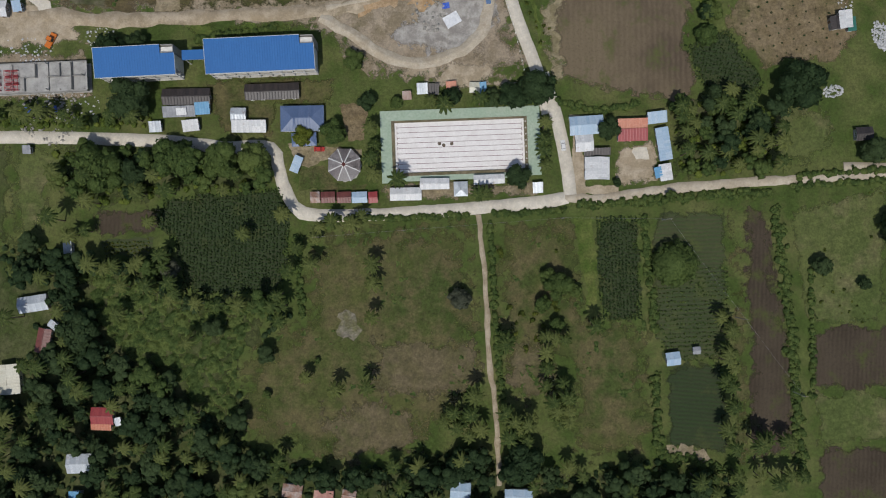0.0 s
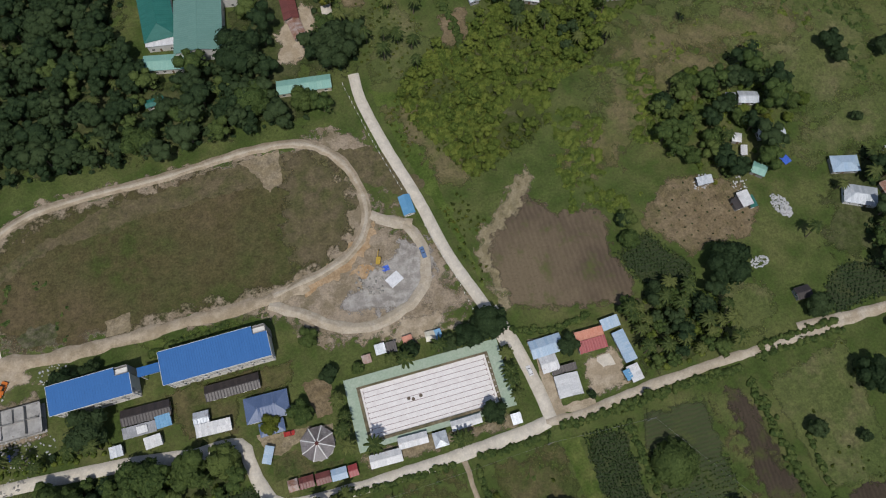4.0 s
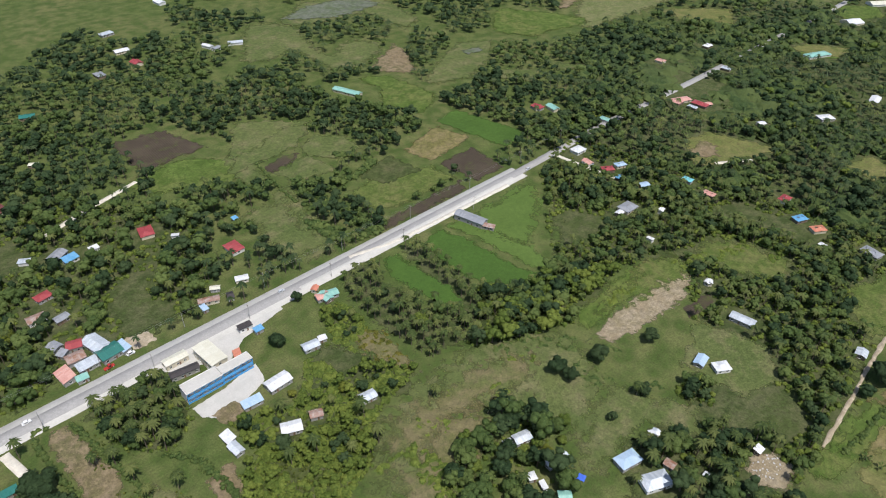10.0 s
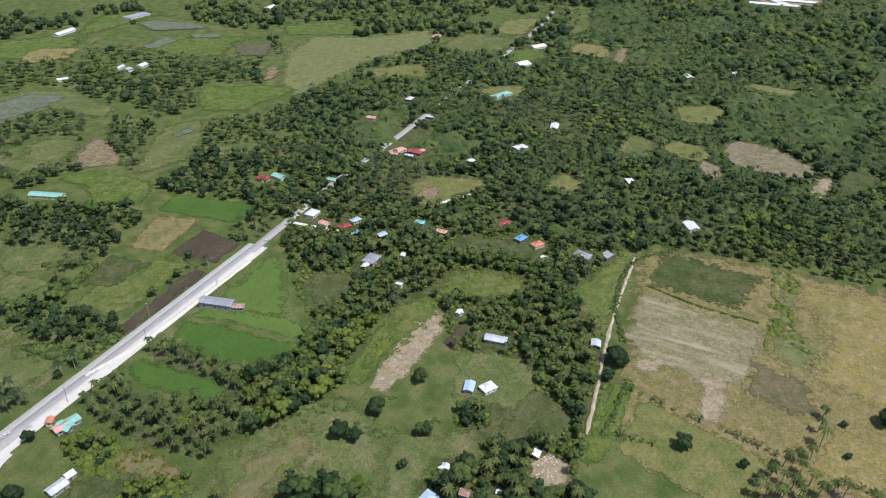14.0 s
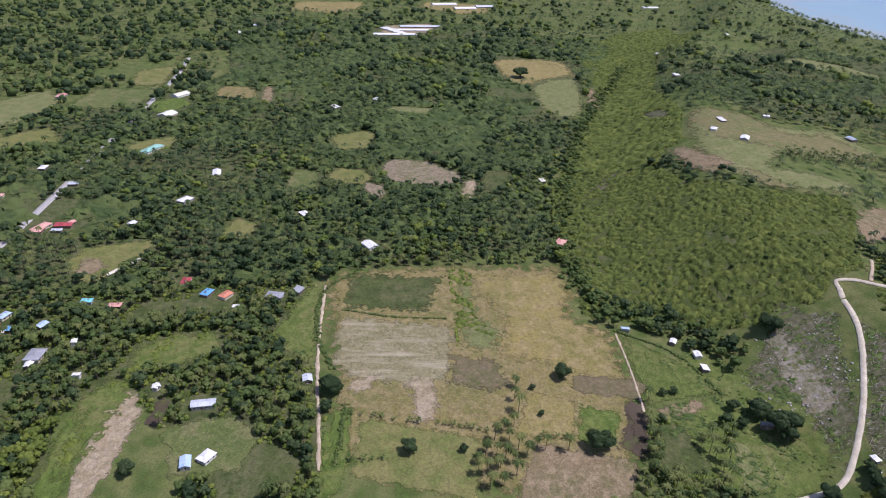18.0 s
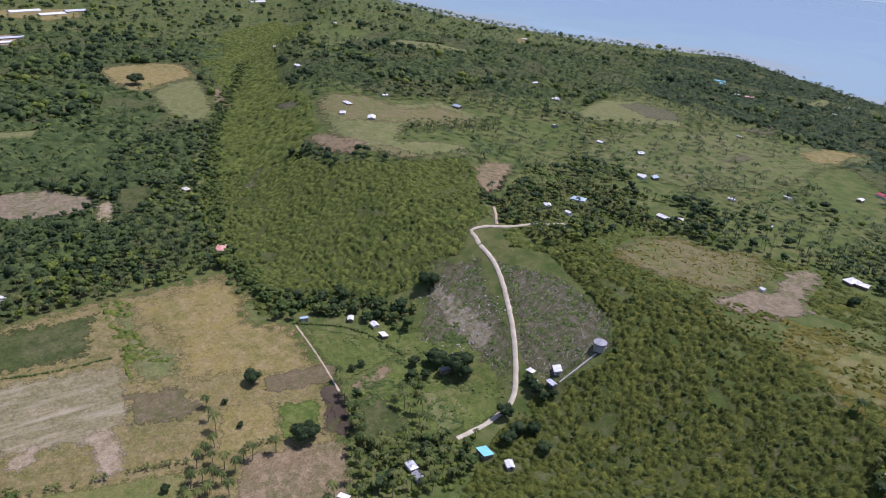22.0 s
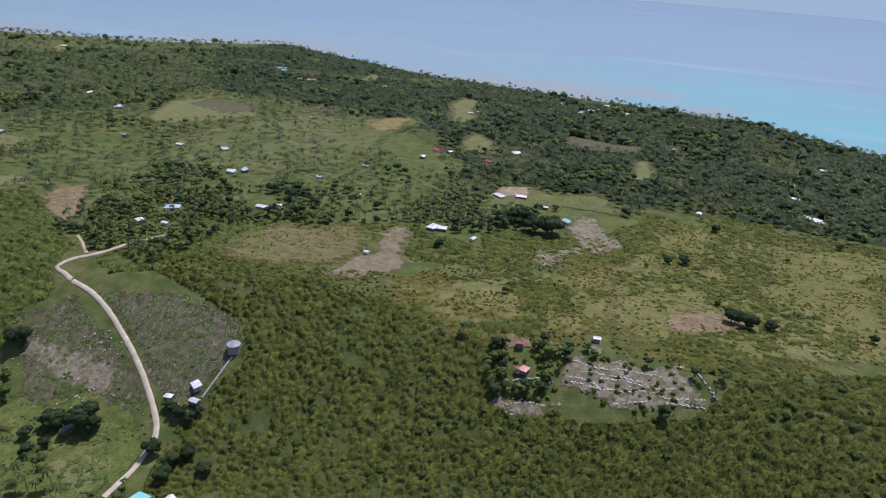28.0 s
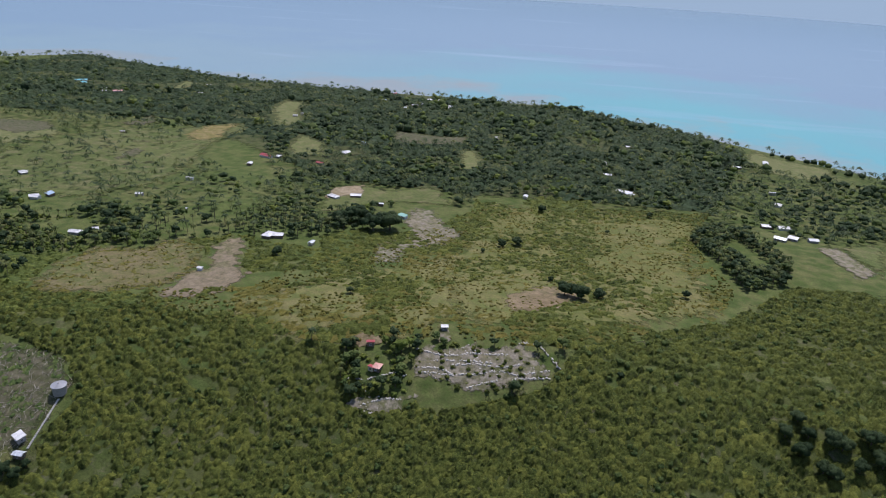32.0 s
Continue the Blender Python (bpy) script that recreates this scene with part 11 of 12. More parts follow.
def stand(name, templates, material, places, label, category, wood=True):
    """Many plants that nobody could count, as one object. places: rows x, y, template, scale, turn."""
    if not len(places):
        return None
    places = np.asarray(places, float)
    rng = np.random.default_rng(len(places))
    zs = terrain(places[:, 0], places[:, 1])
    leaf, tint, stem, soft = [], [], [], []
    k_n = templates[0][0].shape[1]
    for k, (cloud, trunk) in enumerate(templates):
        sel = places[:, 2].astype(int) == k
        if not sel.any():
            continue
        p, z = places[sel], zs[sel]
        c, s = np.cos(p[:, 4]), np.sin(p[:, 4])
        for geo, store in ((cloud, leaf), (trunk if wood else None, stem)):
            if geo is None:
                continue
            g = geo[..., :3].reshape(1, -1, 3) * p[:, 3][:, None, None]
            out = np.stack([g[..., 0] * c[:, None] - g[..., 1] * s[:, None] + p[:, 0][:, None],
                            g[..., 0] * s[:, None] + g[..., 1] * c[:, None] + p[:, 1][:, None], g[..., 2] + z[:, None]], -1)
            out = out.reshape(-1, geo.shape[1], 3).astype(np.float32)
            store.append(halves(out) if geo is trunk and k_n == 3 else out)
            if geo is cloud and geo.shape[2] == 6:
                d = geo[..., 3:].reshape(1, -1, 3)
                soft.append(np.stack([d[..., 0] * c[:, None] - d[..., 1] * s[:, None], d[..., 0] * s[:, None] + d[..., 1] * c[:, None],
                                      np.broadcast_to(d[..., 2], (len(p), d.shape[1]))], -1).reshape(-1, 3).astype(np.float32))
        tint.append(np.repeat(rng.random(sel.sum()), len(cloud)))
    q = np.concatenate(leaf)
    tt = np.concatenate(tint)
    idx = np.zeros(len(q), int)
    mats = [material]
    if stem:
        st_ = np.concatenate(stem)
        q, idx = np.concatenate([q, st_]), np.concatenate([idx, np.ones(len(st_), int)])
        tt = np.concatenate([tt, np.zeros(len(st_))])
        mats.append(BARK)
    n = len(q)
    if soft:
        soft = np.concatenate(soft)
        soft = np.concatenate([soft, np.zeros((n * k_n - len(soft), 3), np.float32)])
    me = mesh_of(name, q.reshape(-1, 3), np.arange(k_n * n).reshape(n, k_n), mats, idx, tt, soft if len(soft) else None)
    return tagged(new(name, me), label, category, kind="stuff")


def free_ground(x, y, margin=0.0, keep=()):
    """Which points lie on no field, road or building."""
    ok = np.ones(len(x), bool)
    for poly in CLEARED:
        px_, py_ = [p[0] for p in poly], [p[1] for p in poly]
        near = ok & (x > min(px_)) & (x < max(px_)) & (y > min(py_)) & (y < max(py_))
        if near.any():
            i = np.flatnonzero(near)
            ok[i[inside(poly, x[i], y[i])]] = False
    return ok & off_built(x, y, margin)


def off_built(x, y, margin=0.0):
    ok = np.ones(len(x), bool)
    for pts, half in LINES:
        ok &= near_line(pts, x, y) > half + margin
    for bx, by, r in BUILT:
        ok &= np.hypot(x - bx, y - by) > r + margin
    return ok


def sown(poly, gap, rng, fields=True, margin=0.0, patchy=0.0, scale=0.02):
    """Jittered points inside a polygon, `gap` metres apart, off the fields, roads and houses."""
    xs, ys = [p[0] for p in poly], [p[1] for p in poly]
    gx, gy = np.meshgrid(np.arange(min(xs), max(xs), gap), np.arange(min(ys), max(ys), gap))
    x, y = gx.ravel() + rng.uniform(-0.45, 0.45, gx.size) * gap, gy.ravel() + rng.uniform(-0.45, 0.45, gx.size) * gap
    ok = inside(poly, x, y)
    x, y = x[ok], y[ok]
    ok = free_ground(x, y, margin) if fields else off_built(x, y, margin)
    x, y = x[ok], y[ok]
    if patchy:
        w = np.array([noise.noise(Vector((float(a) * scale, float(b) * scale, 2.0))) for a, b in zip(x, y)])
        ok = w > patchy - 0.5
        x, y = x[ok], y[ok]
    return x, y


def rows_for(x, y, rng, kinds, lo=0.75, hi=1.25):
    return np.c_[x, y, rng.integers(0, kinds, len(x)), rng.uniform(lo, hi, len(x)), rng.uniform(0, math.tau, len(x))]


rngp = np.random.default_rng(11)
BROAD_NEAR = [broad_tree(i, 8.5 + i % 3, 4.6 + 0.5 * (i % 2), 105, 0.55, body=(1, 7)) for i in range(6)]
BROAD_MID = [broad_tree(20 + i, 7.5 + i % 3, 4.8, 34, 0.9, limbs=0, body=(1, 4)) for i in range(6)]
BROAD_FAR = [broad_tree(40 + i, 6.5 + i % 2, 5.4, 9, 1.6, limbs=0, body=(1, 1)) for i in range(5)]
PALM_NEAR = [palm_tree(i, 8 + i * 1.2, 3.6, 19, width=0.46) for i in range(4)]
PALM_MID = [palm_tree(30 + i, 9 + i, 3.6, 12, 2, width=0.7) for i in range(4)]
PALM_FAR = [palm_tree(50 + i, 8 + i, 4.2, 10, 1, width=1.1) for i in range(3)]
SHRUB_NEAR = [shrub(i, 2.2, 1.8, 9, 0.6, 1) for i in range(5)]
BUSHES = [shrub(120 + i, 2.6, 3.4, 26, 0.6, 4) for i in range(5)]
SHRUB_FAR = [shrub(30 + i, 2.7, 1.9, 6, 0.9, 1) for i in range(4)]
BUSH_LOW = [shrub(60 + i, 1.2, 0.9, 6, 0.42, 1) for i in range(4)]
# scattered single trees: trunk and crown
def tree_model(kind, seed):
    if kind == "palm":
        cloud, wood = palm_tree(seed, 8.5 + seed % 4, 3.6, 20, width=0.46)
        mat = PALMLEAF
    elif kind == "banana":
        cloud, wood = banana(seed, 3.0, 2.2, 9)
        mat = LEAF
    else:
        tall, mat = {"dark": (6.8, LEAF_DARK), "round": (6.4, LEAF), "yellow": (6.0, LEAF_LIGHT), "bright": (6.2, LEAF_BRIGHT), "grey": (6.8, GREYLEAF), "umbrella": (7.0, LEAF)}[kind]
        cloud, wood = broad_tree(100 + seed, tall, 5.0, 900 if kind != "umbrella" else 1300, 0.36 if kind != "umbrella" else 0.33, 1.0 if kind == "umbrella" else 0.5, 6)
        if kind == "umbrella":
            cloud = cloud * np.array([1, 1, 0.72, 1, 1, 1])
    return quad_mesh("crown", cloud, mat, np.zeros(len(cloud))), quad_mesh("trunk", wood, BARK)


MODELS = {}


def single_tree(kind, x, y, radius, seed):
    key = (kind, seed % 4)
    if key not in MODELS:
        MODELS[key] = tree_model(*key)
    name = {"palm": "coconut_palm", "banana": "banana_plant"}.get(kind, "tree")
    words = {"palm": "coconut palm with a thin trunk and drooping green fronds", "banana": "banana plant with broad torn leaves in a row",
             "dark": "dark green mango tree with a dense rounded crown", "round": "green broadleaf tree with an uneven rounded crown",
             "yellow": "yellow-green leafy tree in a garden", "bright": "bright green tree with a dense rounded crown", "grey": "grey-green thinly leaved tree", "umbrella": "wide spreading dark green tree alone in a field"}[kind]
    top = empty(name, x, y)
    s = radius / (5.0 if kind not in ("palm", "banana") else 1.0)
    top.matrix_world = pose(x, y, float(terrain(x, y)), 0, 0, (seed * 77) % 360) @ Matrix.Diagonal((s, s, s * (1.0 if kind in ("palm", "banana") else min(1.2, max(0.75, 1.1 / s ** 0.3))), 1))
    tagged(top, words, {"palm": "palm", "banana": "plant"}.get(kind, "tree"), {"palm": "scattered coconut palms", "banana": "row of banana plants"}.get(kind, "scattered trees"))
    crown, trunk = MODELS[key]
    part("trunk", trunk, BARK, top), part("crown", crown, None, top)
    return top


seed_n = 0
for kind, rows in (("dark", DARK_TREES + DARK_TREES_B), ("round", ROUND_TREES + ROUND_TREES_B), ("yellow", YELLOW_TREES + YELLOW_TREES_B), ("bright", BRIGHT_TREES), ("grey", GREY_TREES), ("umbrella", UMBRELLA_TREES), ("dark", FIELD_TREES + PLAIN_TREES + HUT_TREES)):
    for x, y, r in rows:
        seed_n += 1
        single_tree(kind, x, y, r, seed_n)
for x, y in PALMS + PALMS_B + PALMS_C + PALMS_D + PALMS_E_FIELD:
    seed_n += 1
    single_tree("palm", x, y, 0.85 + 0.3 * ((seed_n * 37) % 10) / 10, seed_n)
for x, y in BANANA_ROWS:
    seed_n += 1
    single_tree("banana", x, y, 0.9 + 0.2 * (seed_n % 3), seed_n)


def mixed(zone, gap, share, title, near=True, patchy=0.0, margin=0.0, fields=True, under=0.0, big=1.0, shade=0.45, leaf=None):
    """A stand of trees: share of palms, the rest broadleaf, with shrubs below."""
    x, y = sown(zone, gap, rngp, fields, 1.0 + margin, patchy)
    palm = rngp.random(len(x)) < share
    b, p = (BROAD_NEAR, PALM_NEAR) if near else (BROAD_MID, PALM_MID)
    dark = rngp.random(len(x)) < shade
    stand("woodland", b, leaf or LEAF, rows_for(x[~palm & ~dark], y[~palm & ~dark], rngp, len(b), 0.5 * big, 1.08 * big), "mixed green broadleaf trees " + title, "trees")
    stand("woodland", b, LEAF_DARK, rows_for(x[~palm & dark], y[~palm & dark], rngp, len(b), 0.55 * big, 1.12 * big), "dark green broadleaf trees " + title, "trees")
    stand("palm_grove", p, PALMLEAF, rows_for(x[palm], y[palm], rngp, len(p), 0.75 if near else 0.62, 1.15 if near else 0.98), "coconut palms " + title, "palms")
    if under:
        x, y = sown(zone, under, rngp, fields, 0.3, patchy * 0.5)
        # in dark stands the shrubs get darker leaves, standing in for deep shade
        stand("undergrowth", SHRUB_NEAR if near else SHRUB_FAR, LEAF_DARK if shade > 0.6 else LEAF_BRIGHT, rows_for(x, y, rngp, 4, 0.5, 1.0), "green shrubs and weeds " + title, "shrubs", False)


CLEARED.append(SW_BUSH)
mixed(WOOD_SW, 6.4, 0.36, "round scattered houses", patchy=0.28, under=3.6, big=1.15, shade=0.9)
mixed(WOOD_W, 6.5, 0.4, "beside the lane", patchy=0.45, under=3.5)
mixed(WOOD_LANE, 7, 0.2, "beside the village road", under=4, big=1.1, shade=0.15)
mixed(STRIP_LANE, 4.4, 0.45, "in a strip behind the lane", under=2.6, big=0.6)
mixed(GROVE_E, 5.2, 0.55, "beside the plots", under=3.5)
mixed(WOOD_SCHOOL, 7.2, 0.06, "round the school", under=6, big=1.4, shade=0.85)
mixed(WOOD_N, 6.8, 0.24, "beyond the main road", near=False, patchy=0.16, under=4.5, big=1.3, shade=0.35)
mixed(GROVE_ROAD, 5.5, 0.7, "beside the main road", under=4)
mixed(WOOD_MID, 7.4, 0.12, "behind the roadside houses", patchy=0.12, under=3.6, big=0.82, shade=0.28, leaf=LEAF_BRIGHT)
mixed(PALMS_ROAD, 5.4, 0.93, "in a dense plantation", near=False, margin=3.5)
mixed(PALMS_ROW, 5.0, 0.95, "in a row between paddies", near=False)
mixed(WOOD_PADDY, 7, 0.14, "behind the paddies", under=4, big=1.15, shade=0.25, leaf=LEAF_BRIGHT)
mixed(GARDEN, 8.6, 0.08, "round the garden houses", patchy=0.25, under=5, big=1.5, shade=0.3)
mixed(PALMS_E, 6.2, 0.5, "round scattered houses", patchy=0.1, under=4.5, big=1.15, shade=0.75)
mixed(WOOD_VILLAGE, 5.9, 0.42, "round the village", near=False, patchy=0.12, under=4.0, big=1.05, shade=0.38, leaf=LEAF)
mixed(VILLAGE_BAND, 6.0, 0.5, "round the village", near=False, patchy=0.05, under=4.5, big=1.05, shade=0.45)
mixed(WOOD_BEND, 6.5, 0.1, "at the field edge", near=False, under=4, big=1.2)
CLEARED.append(GROVE_GAP)
mixed(GROVE_SQUARE, 4.6, 0.5, "in a square grove", near=False, shade=0.9, big=1.1)
mixed(JUNCTION, 5.5, 0.2, "at the road junction", near=False, under=4, big=1.0)
mixed(HILLTOP_GROVE, 6.4, 0.62, "round hilltop houses", near=False, patchy=0.12, under=5, shade=0.6, margin=1.0)
mixed([(646, -372), (649, -509), (679, -532), (668, -389)], 7.5, 1.0, "in a row on the plateau", near=False, fields=False)
mixed(ROAD_FOOT, 6.2, 0.75, "at the foot of the hill", near=False, patchy=0.2, under=4.5)
mixed(TREES_HILLFOOT, 6.0, 0.0, "at the foot of the hill", near=False, big=1.1)
mixed(TREES_RUIN, 6.5, 0.15, "round the ruin", near=False, patchy=0.3, under=4)
# sheets of ground with tree shade in their colour, below each stand
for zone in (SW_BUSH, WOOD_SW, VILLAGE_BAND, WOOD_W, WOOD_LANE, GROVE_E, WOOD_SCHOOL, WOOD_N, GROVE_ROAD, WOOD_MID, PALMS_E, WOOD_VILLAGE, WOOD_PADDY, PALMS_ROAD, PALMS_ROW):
    patch("shade_toned_woodland_floor", zone, FLOOR, "green leafy ground, darkened in colour for the shade under trees", 0.03, 4.0, False, None, "ground")
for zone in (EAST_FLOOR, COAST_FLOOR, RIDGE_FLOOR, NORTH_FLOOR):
    patch("shade_toned_woodland_floor", zone, FLOOR, "green leafy ground, darkened in colour for the shade under far trees", 0.035, 6.0, False, None, "ground")
for zone in (SCRUB_MID, SCRUB_SLOPE, SCRUB_WEST, SCRUB_HILL):
    patch("scrub_floor", zone, SCRUBFLOOR, "green weedy ground under scrub", 0.04, 5.0, False, None, "ground")


def scrub(zone, gap, title, kinds=SHRUB_NEAR, lo=0.6, hi=1.15, patchy=0.0, scale=0.02, fields=True, material=None):
    x, y = sown(zone, gap, rngp, fields, 0.2, patchy, scale)
    stand("scrub", kinds, material or SHRUBLEAF, rows_for(x, y, rngp, len(kinds), lo, hi), "dense green scrub " + title, "scrub", False)


scrub(SCRUB_MID, 6.5, "between the meadows", BROAD_NEAR, 0.35, 0.7, patchy=0.34, scale=0.045, material=LEAF_BRIGHT)
scrub(SCRUB_MID, 2.4, "between the meadows", BUSH_LOW, 0.5, 1.1, patchy=0.25, scale=0.03)
scrub(SCRUB_PLAIN, 4.2, "on the plain", BUSH_LOW, 0.6, 1.5, patchy=0.42, scale=0.03, fields=False, material=YELLOWLEAF)
scrub([(64.8, -347), (43.6, -359), (8.7, -362), (-13.8, -344), (7.2, -332), (28, -326), (63, -327)], 4.0, "on the limestone", BUSH_LOW, 0.4, 2.0, patchy=0.45, scale=0.12, fields=False)


def thicket(zone, grid, cell, high, title, material, gaps=0.1, sprays=0.25, seed=1, fields=True, patches=0.02, bare=-1.0, name="scrub", label="dense green scrub ", category="scrub", wide=(0.42, 0.8)):
    """Bushes grown into one another: a lumpy cover, every bush of its own height and green, with leafy sprays."""
    rng = np.random.default_rng(seed)
    xs, ys = [p[0] for p in zone], [p[1] for p in zone]
    x0, y0 = min(xs), min(ys)
    nx, ny = int((max(xs) - x0) / cell) + 3, int((max(ys) - y0) / cell) + 3
    cxs = x0 + (np.arange(nx)[None, :] - 1 + rng.uniform(0, 1, (ny, nx))) * cell
    cys = y0 + (np.arange(ny)[:, None] - 1 + rng.uniform(0, 1, (ny, nx))) * cell
    rad = cell * rng.uniform(*wide, (ny, nx)) * (rng.random((ny, nx)) > gaps)
    for j in range(ny):
        for i in range(nx):
            n = noise.noise(Vector((float(cxs[j, i]) * patches, float(cys[j, i]) * patches, 3.0 + seed)))
            rad[j, i] *= n > bare
    tops = rng.uniform(0.4, 1.35, (ny, nx)) * high
    own = rng.random((ny, nx))
    gx, gy = np.meshgrid(np.arange(x0, max(xs), grid), np.arange(y0, max(ys), grid))
    gx, gy = gx + rng.uniform(-0.35, 0.35, gx.shape) * grid, gy + rng.uniform(-0.35, 0.35, gx.shape) * grid
    ci, cj = np.clip(((gx - x0) / cell).astype(int) + 1, 1, nx - 2), np.clip(((gy - y0) / cell).astype(int) + 1, 1, ny - 2)
    h, tone = np.zeros(gx.shape), np.zeros(gx.shape)
    nrm = np.zeros((*gx.shape, 3))
    nrm[..., 2] = 1
    for dj in (-1, 0, 1):
        for di in (-1, 0, 1):
            r = rad[cj + dj, ci + di] + 1e-6
            d2 = ((gx - cxs[cj + dj, ci + di]) ** 2 + (gy - cys[cj + dj, ci + di]) ** 2) / r ** 2
            hh = np.where(d2 < 1, np.maximum(1 - d2, 0) ** 0.36 * tops[cj + dj, ci + di] * np.minimum(r / cell, 1) ** 0.6, 0)
            tone = np.where(hh > h, own[cj + dj, ci + di], tone)
            out = np.stack([(gx - cxs[cj + dj, ci + di]) / r, (gy - cys[cj + dj, ci + di]) / r, np.sqrt(np.maximum(1 - d2, 0.02)) + 0.12], -1)
            nrm = np.where((hh > h)[..., None], out, nrm)
            h = np.maximum(h, hh)
    ok = inside(zone, gx.ravel(), gy.ravel())
    i = np.flatnonzero(ok)
    ok[i] = free_ground(gx.ravel()[i], gy.ravel()[i], 0.3) if fields else off_built(gx.ravel()[i], gy.ravel()[i], 0.3)
    ok = ok.reshape(gx.shape)
    core = ok.copy()
    core[1:-1, 1:-1] &= ok[:-2, 1:-1] & ok[2:, 1:-1] & ok[1:-1, :-2] & ok[1:-1, 2:]
    h = np.where(core, h, 0.3 * h)
    h = h * rng.uniform(0.72, 1.16, h.shape) - 0.15
    nrm /= np.linalg.norm(nrm, axis=-1)[..., None]
    co = np.stack([gx, gy, terrain(gx, gy) + h], -1)
    good = ok[:-1, :-1] & ok[1:, :-1] & ok[:-1, 1:] & ok[1:, 1:] & (h[:-1, :-1] + h[1:, :-1] + h[:-1, 1:] + h[1:, 1:] > 0.3)
    q = np.stack([co[:-1, :-1], co[:-1, 1:], co[1:, 1:], co[1:, :-1]], 2)[good]
    nq = np.stack([nrm[:-1, :-1], nrm[:-1, 1:], nrm[1:, 1:], nrm[1:, :-1]], 2)[good]
    tq = tone[:-1, :-1][good]
    tri, tt = halves(q), np.concatenate([tq, tq])
    pick = np.flatnonzero(rng.random(len(q)) < sprays)
    s = rng.normal(size=(len(pick), 3, 3)) * np.array([1, 1, 0.8]) * grid * 0.45
    tri = np.concatenate([tri, q[pick].mean(1)[:, None, :] + s + np.array([0, 0, 0.25])])
    tt = np.concatenate([tt, tq[pick]])
    soft = np.concatenate([halves(nq), np.repeat(0.35 * nq[pick].mean(1)[:, None, :], 3, 1)])
    me = mesh_of(name, tri.reshape(-1, 3), np.arange(3 * len(tri)).reshape(-1, 3), [material], tint=tt, soft=soft.reshape(-1, 3))
    return tagged(new(name, me), label + title, category, kind="stuff")


for n, (zone, gaps, bare) in enumerate(((COAST_FLOOR, 0.12, -0.25), (EAST_FLOOR, 0.12, -0.25), (NORTH_FLOOR, 0.12, -0.22), (RIDGE_FLOOR, 0.15, -0.1))):
    thicket(zone, 5.0, 9.0, 5.5, "far off", LEAF_DARK if n == 0 else CANOPY, gaps, 0.35, 20 + n, True, 0.009, bare, "far_woods", "closed green tree canopy ", "woods", (0.4, 0.95))
thicket(SCRUB_SLOPE, 0.98, 3.3, 3.0, "on the slope", SHRUBLEAF, 0.12, 0.5, 1, True, 0.05, -0.46)
thicket(SCRUB_WEST, 1.2, 3.6, 3.2, "on the slope", SHRUBLEAF, 0.12, 0.5, 2, True, 0.05, -0.48)
thicket(SCRUB_HILL, 1.5, 4.0, 3.4, "on the hill", HILLLEAF, 0.12, 0.4, 3, True, 0.05, -0.5)
thicket(SCRUB_RIDGE, 3.0, 7.0, 4.5, "along the ridge", HILLLEAF, 0.08, 0.3, 4)
thicket(SCRUB_TERRACE, 1.9, 4.6, 2.4, "below the houses", SHRUBLEAF, 0.2, 0.3, 5, patches=0.018, bare=-0.12)
LINES.append(([(-25, -452), (12, -418)], 12.0))
thicket(SCRUB_PLAIN, 2.1, 4.6, 2.6, "on the plain", SHRUBLEAF, 0.2, 0.3, 6, False, 0.014, 0.06)
thicket(SCRUB_PLAIN, 2.4, 3.6, 1.2, "on the plain", YELLOWLEAF, 0.35, 0.3, 7, False, 0.02, -0.1)
thicket(SCRUB_MID, 0.85, 2.7, 2.4, "between the meadows", LEAF_BRIGHT, 0.1, 0.7, 8, True, 0.035, -0.26)
thicket(FIELD_BUSHES, 1.3, 3.4, 2.2, "in the dry field", LEAF_BRIGHT, 0.25, 0.6, 37, False, 0.05, -0.12)
thicket(ROAD_SLOPE, 1.4, 3.0, 1.3, "on the slope below the road", LEAF, 0.3, 0.6, 38, False, 0.05, 0.02)
thicket(MEADOW_WEEDS, 0.85, 1.6, 0.45, "in the meadow", LEAF, 0.4, 0.6, 39, False, 0.08, 0.17)
thicket(PASTURE_WEEDS, 0.85, 1.6, 0.5, "in the pasture", LEAF, 0.4, 0.6, 40, False, 0.08, 0.17)
thicket(MEADOW_EAST, 1.1, 2.2, 0.9, "in the rough meadow", LEAF, 0.4, 0.6, 41, True, 0.06, 0.08)
thicket(BRUSH, 1.0, 2.2, 0.9, "in the brush behind the palms", YELLOWLEAF, 0.35, 0.6, 34, False, 0.06, -0.2)
thicket(WEED_STRIP, 1.5, 3.2, 1.8, "round the bare field", LEAF_BRIGHT, 0.3, 0.6, 35, False, 0.05, -0.05)
thicket(DRY_MEADOW, 1.0, 2.2, 0.8, "in the dry meadow", LEAF_BRIGHT, 0.4, 0.6, 36, False, 0.06, 0.22)
thicket(WOOD_MID, 1.0, 3.0, 2.4, "behind the roadside houses", LEAF_BRIGHT, 0.12, 0.5, 31, True, 0.04, -0.2)
thicket(SW_BUSH, 0.9, 2.4, 2.2, "between the palms", LEAF, 0.12, 0.7, 14, False, 0.05, -0.15)
thicket([(326, -365), (339, -410), (326, -446), (294, -451), (278, -478), (252, -463), (233, -423), (247, -384), (278, -371), (301, -359)], 1.7, 2.8, 1.1, "on the terraces", YELLOWLEAF, 0.3, 0.5, 15, False, 0.05, -0.3)
thicket(SLASHED_A, 1.2, 2.6, 0.9, "left on the slashed slope", LEAF, 0.3, 0.7, 32, False, 0.07, -0.3)
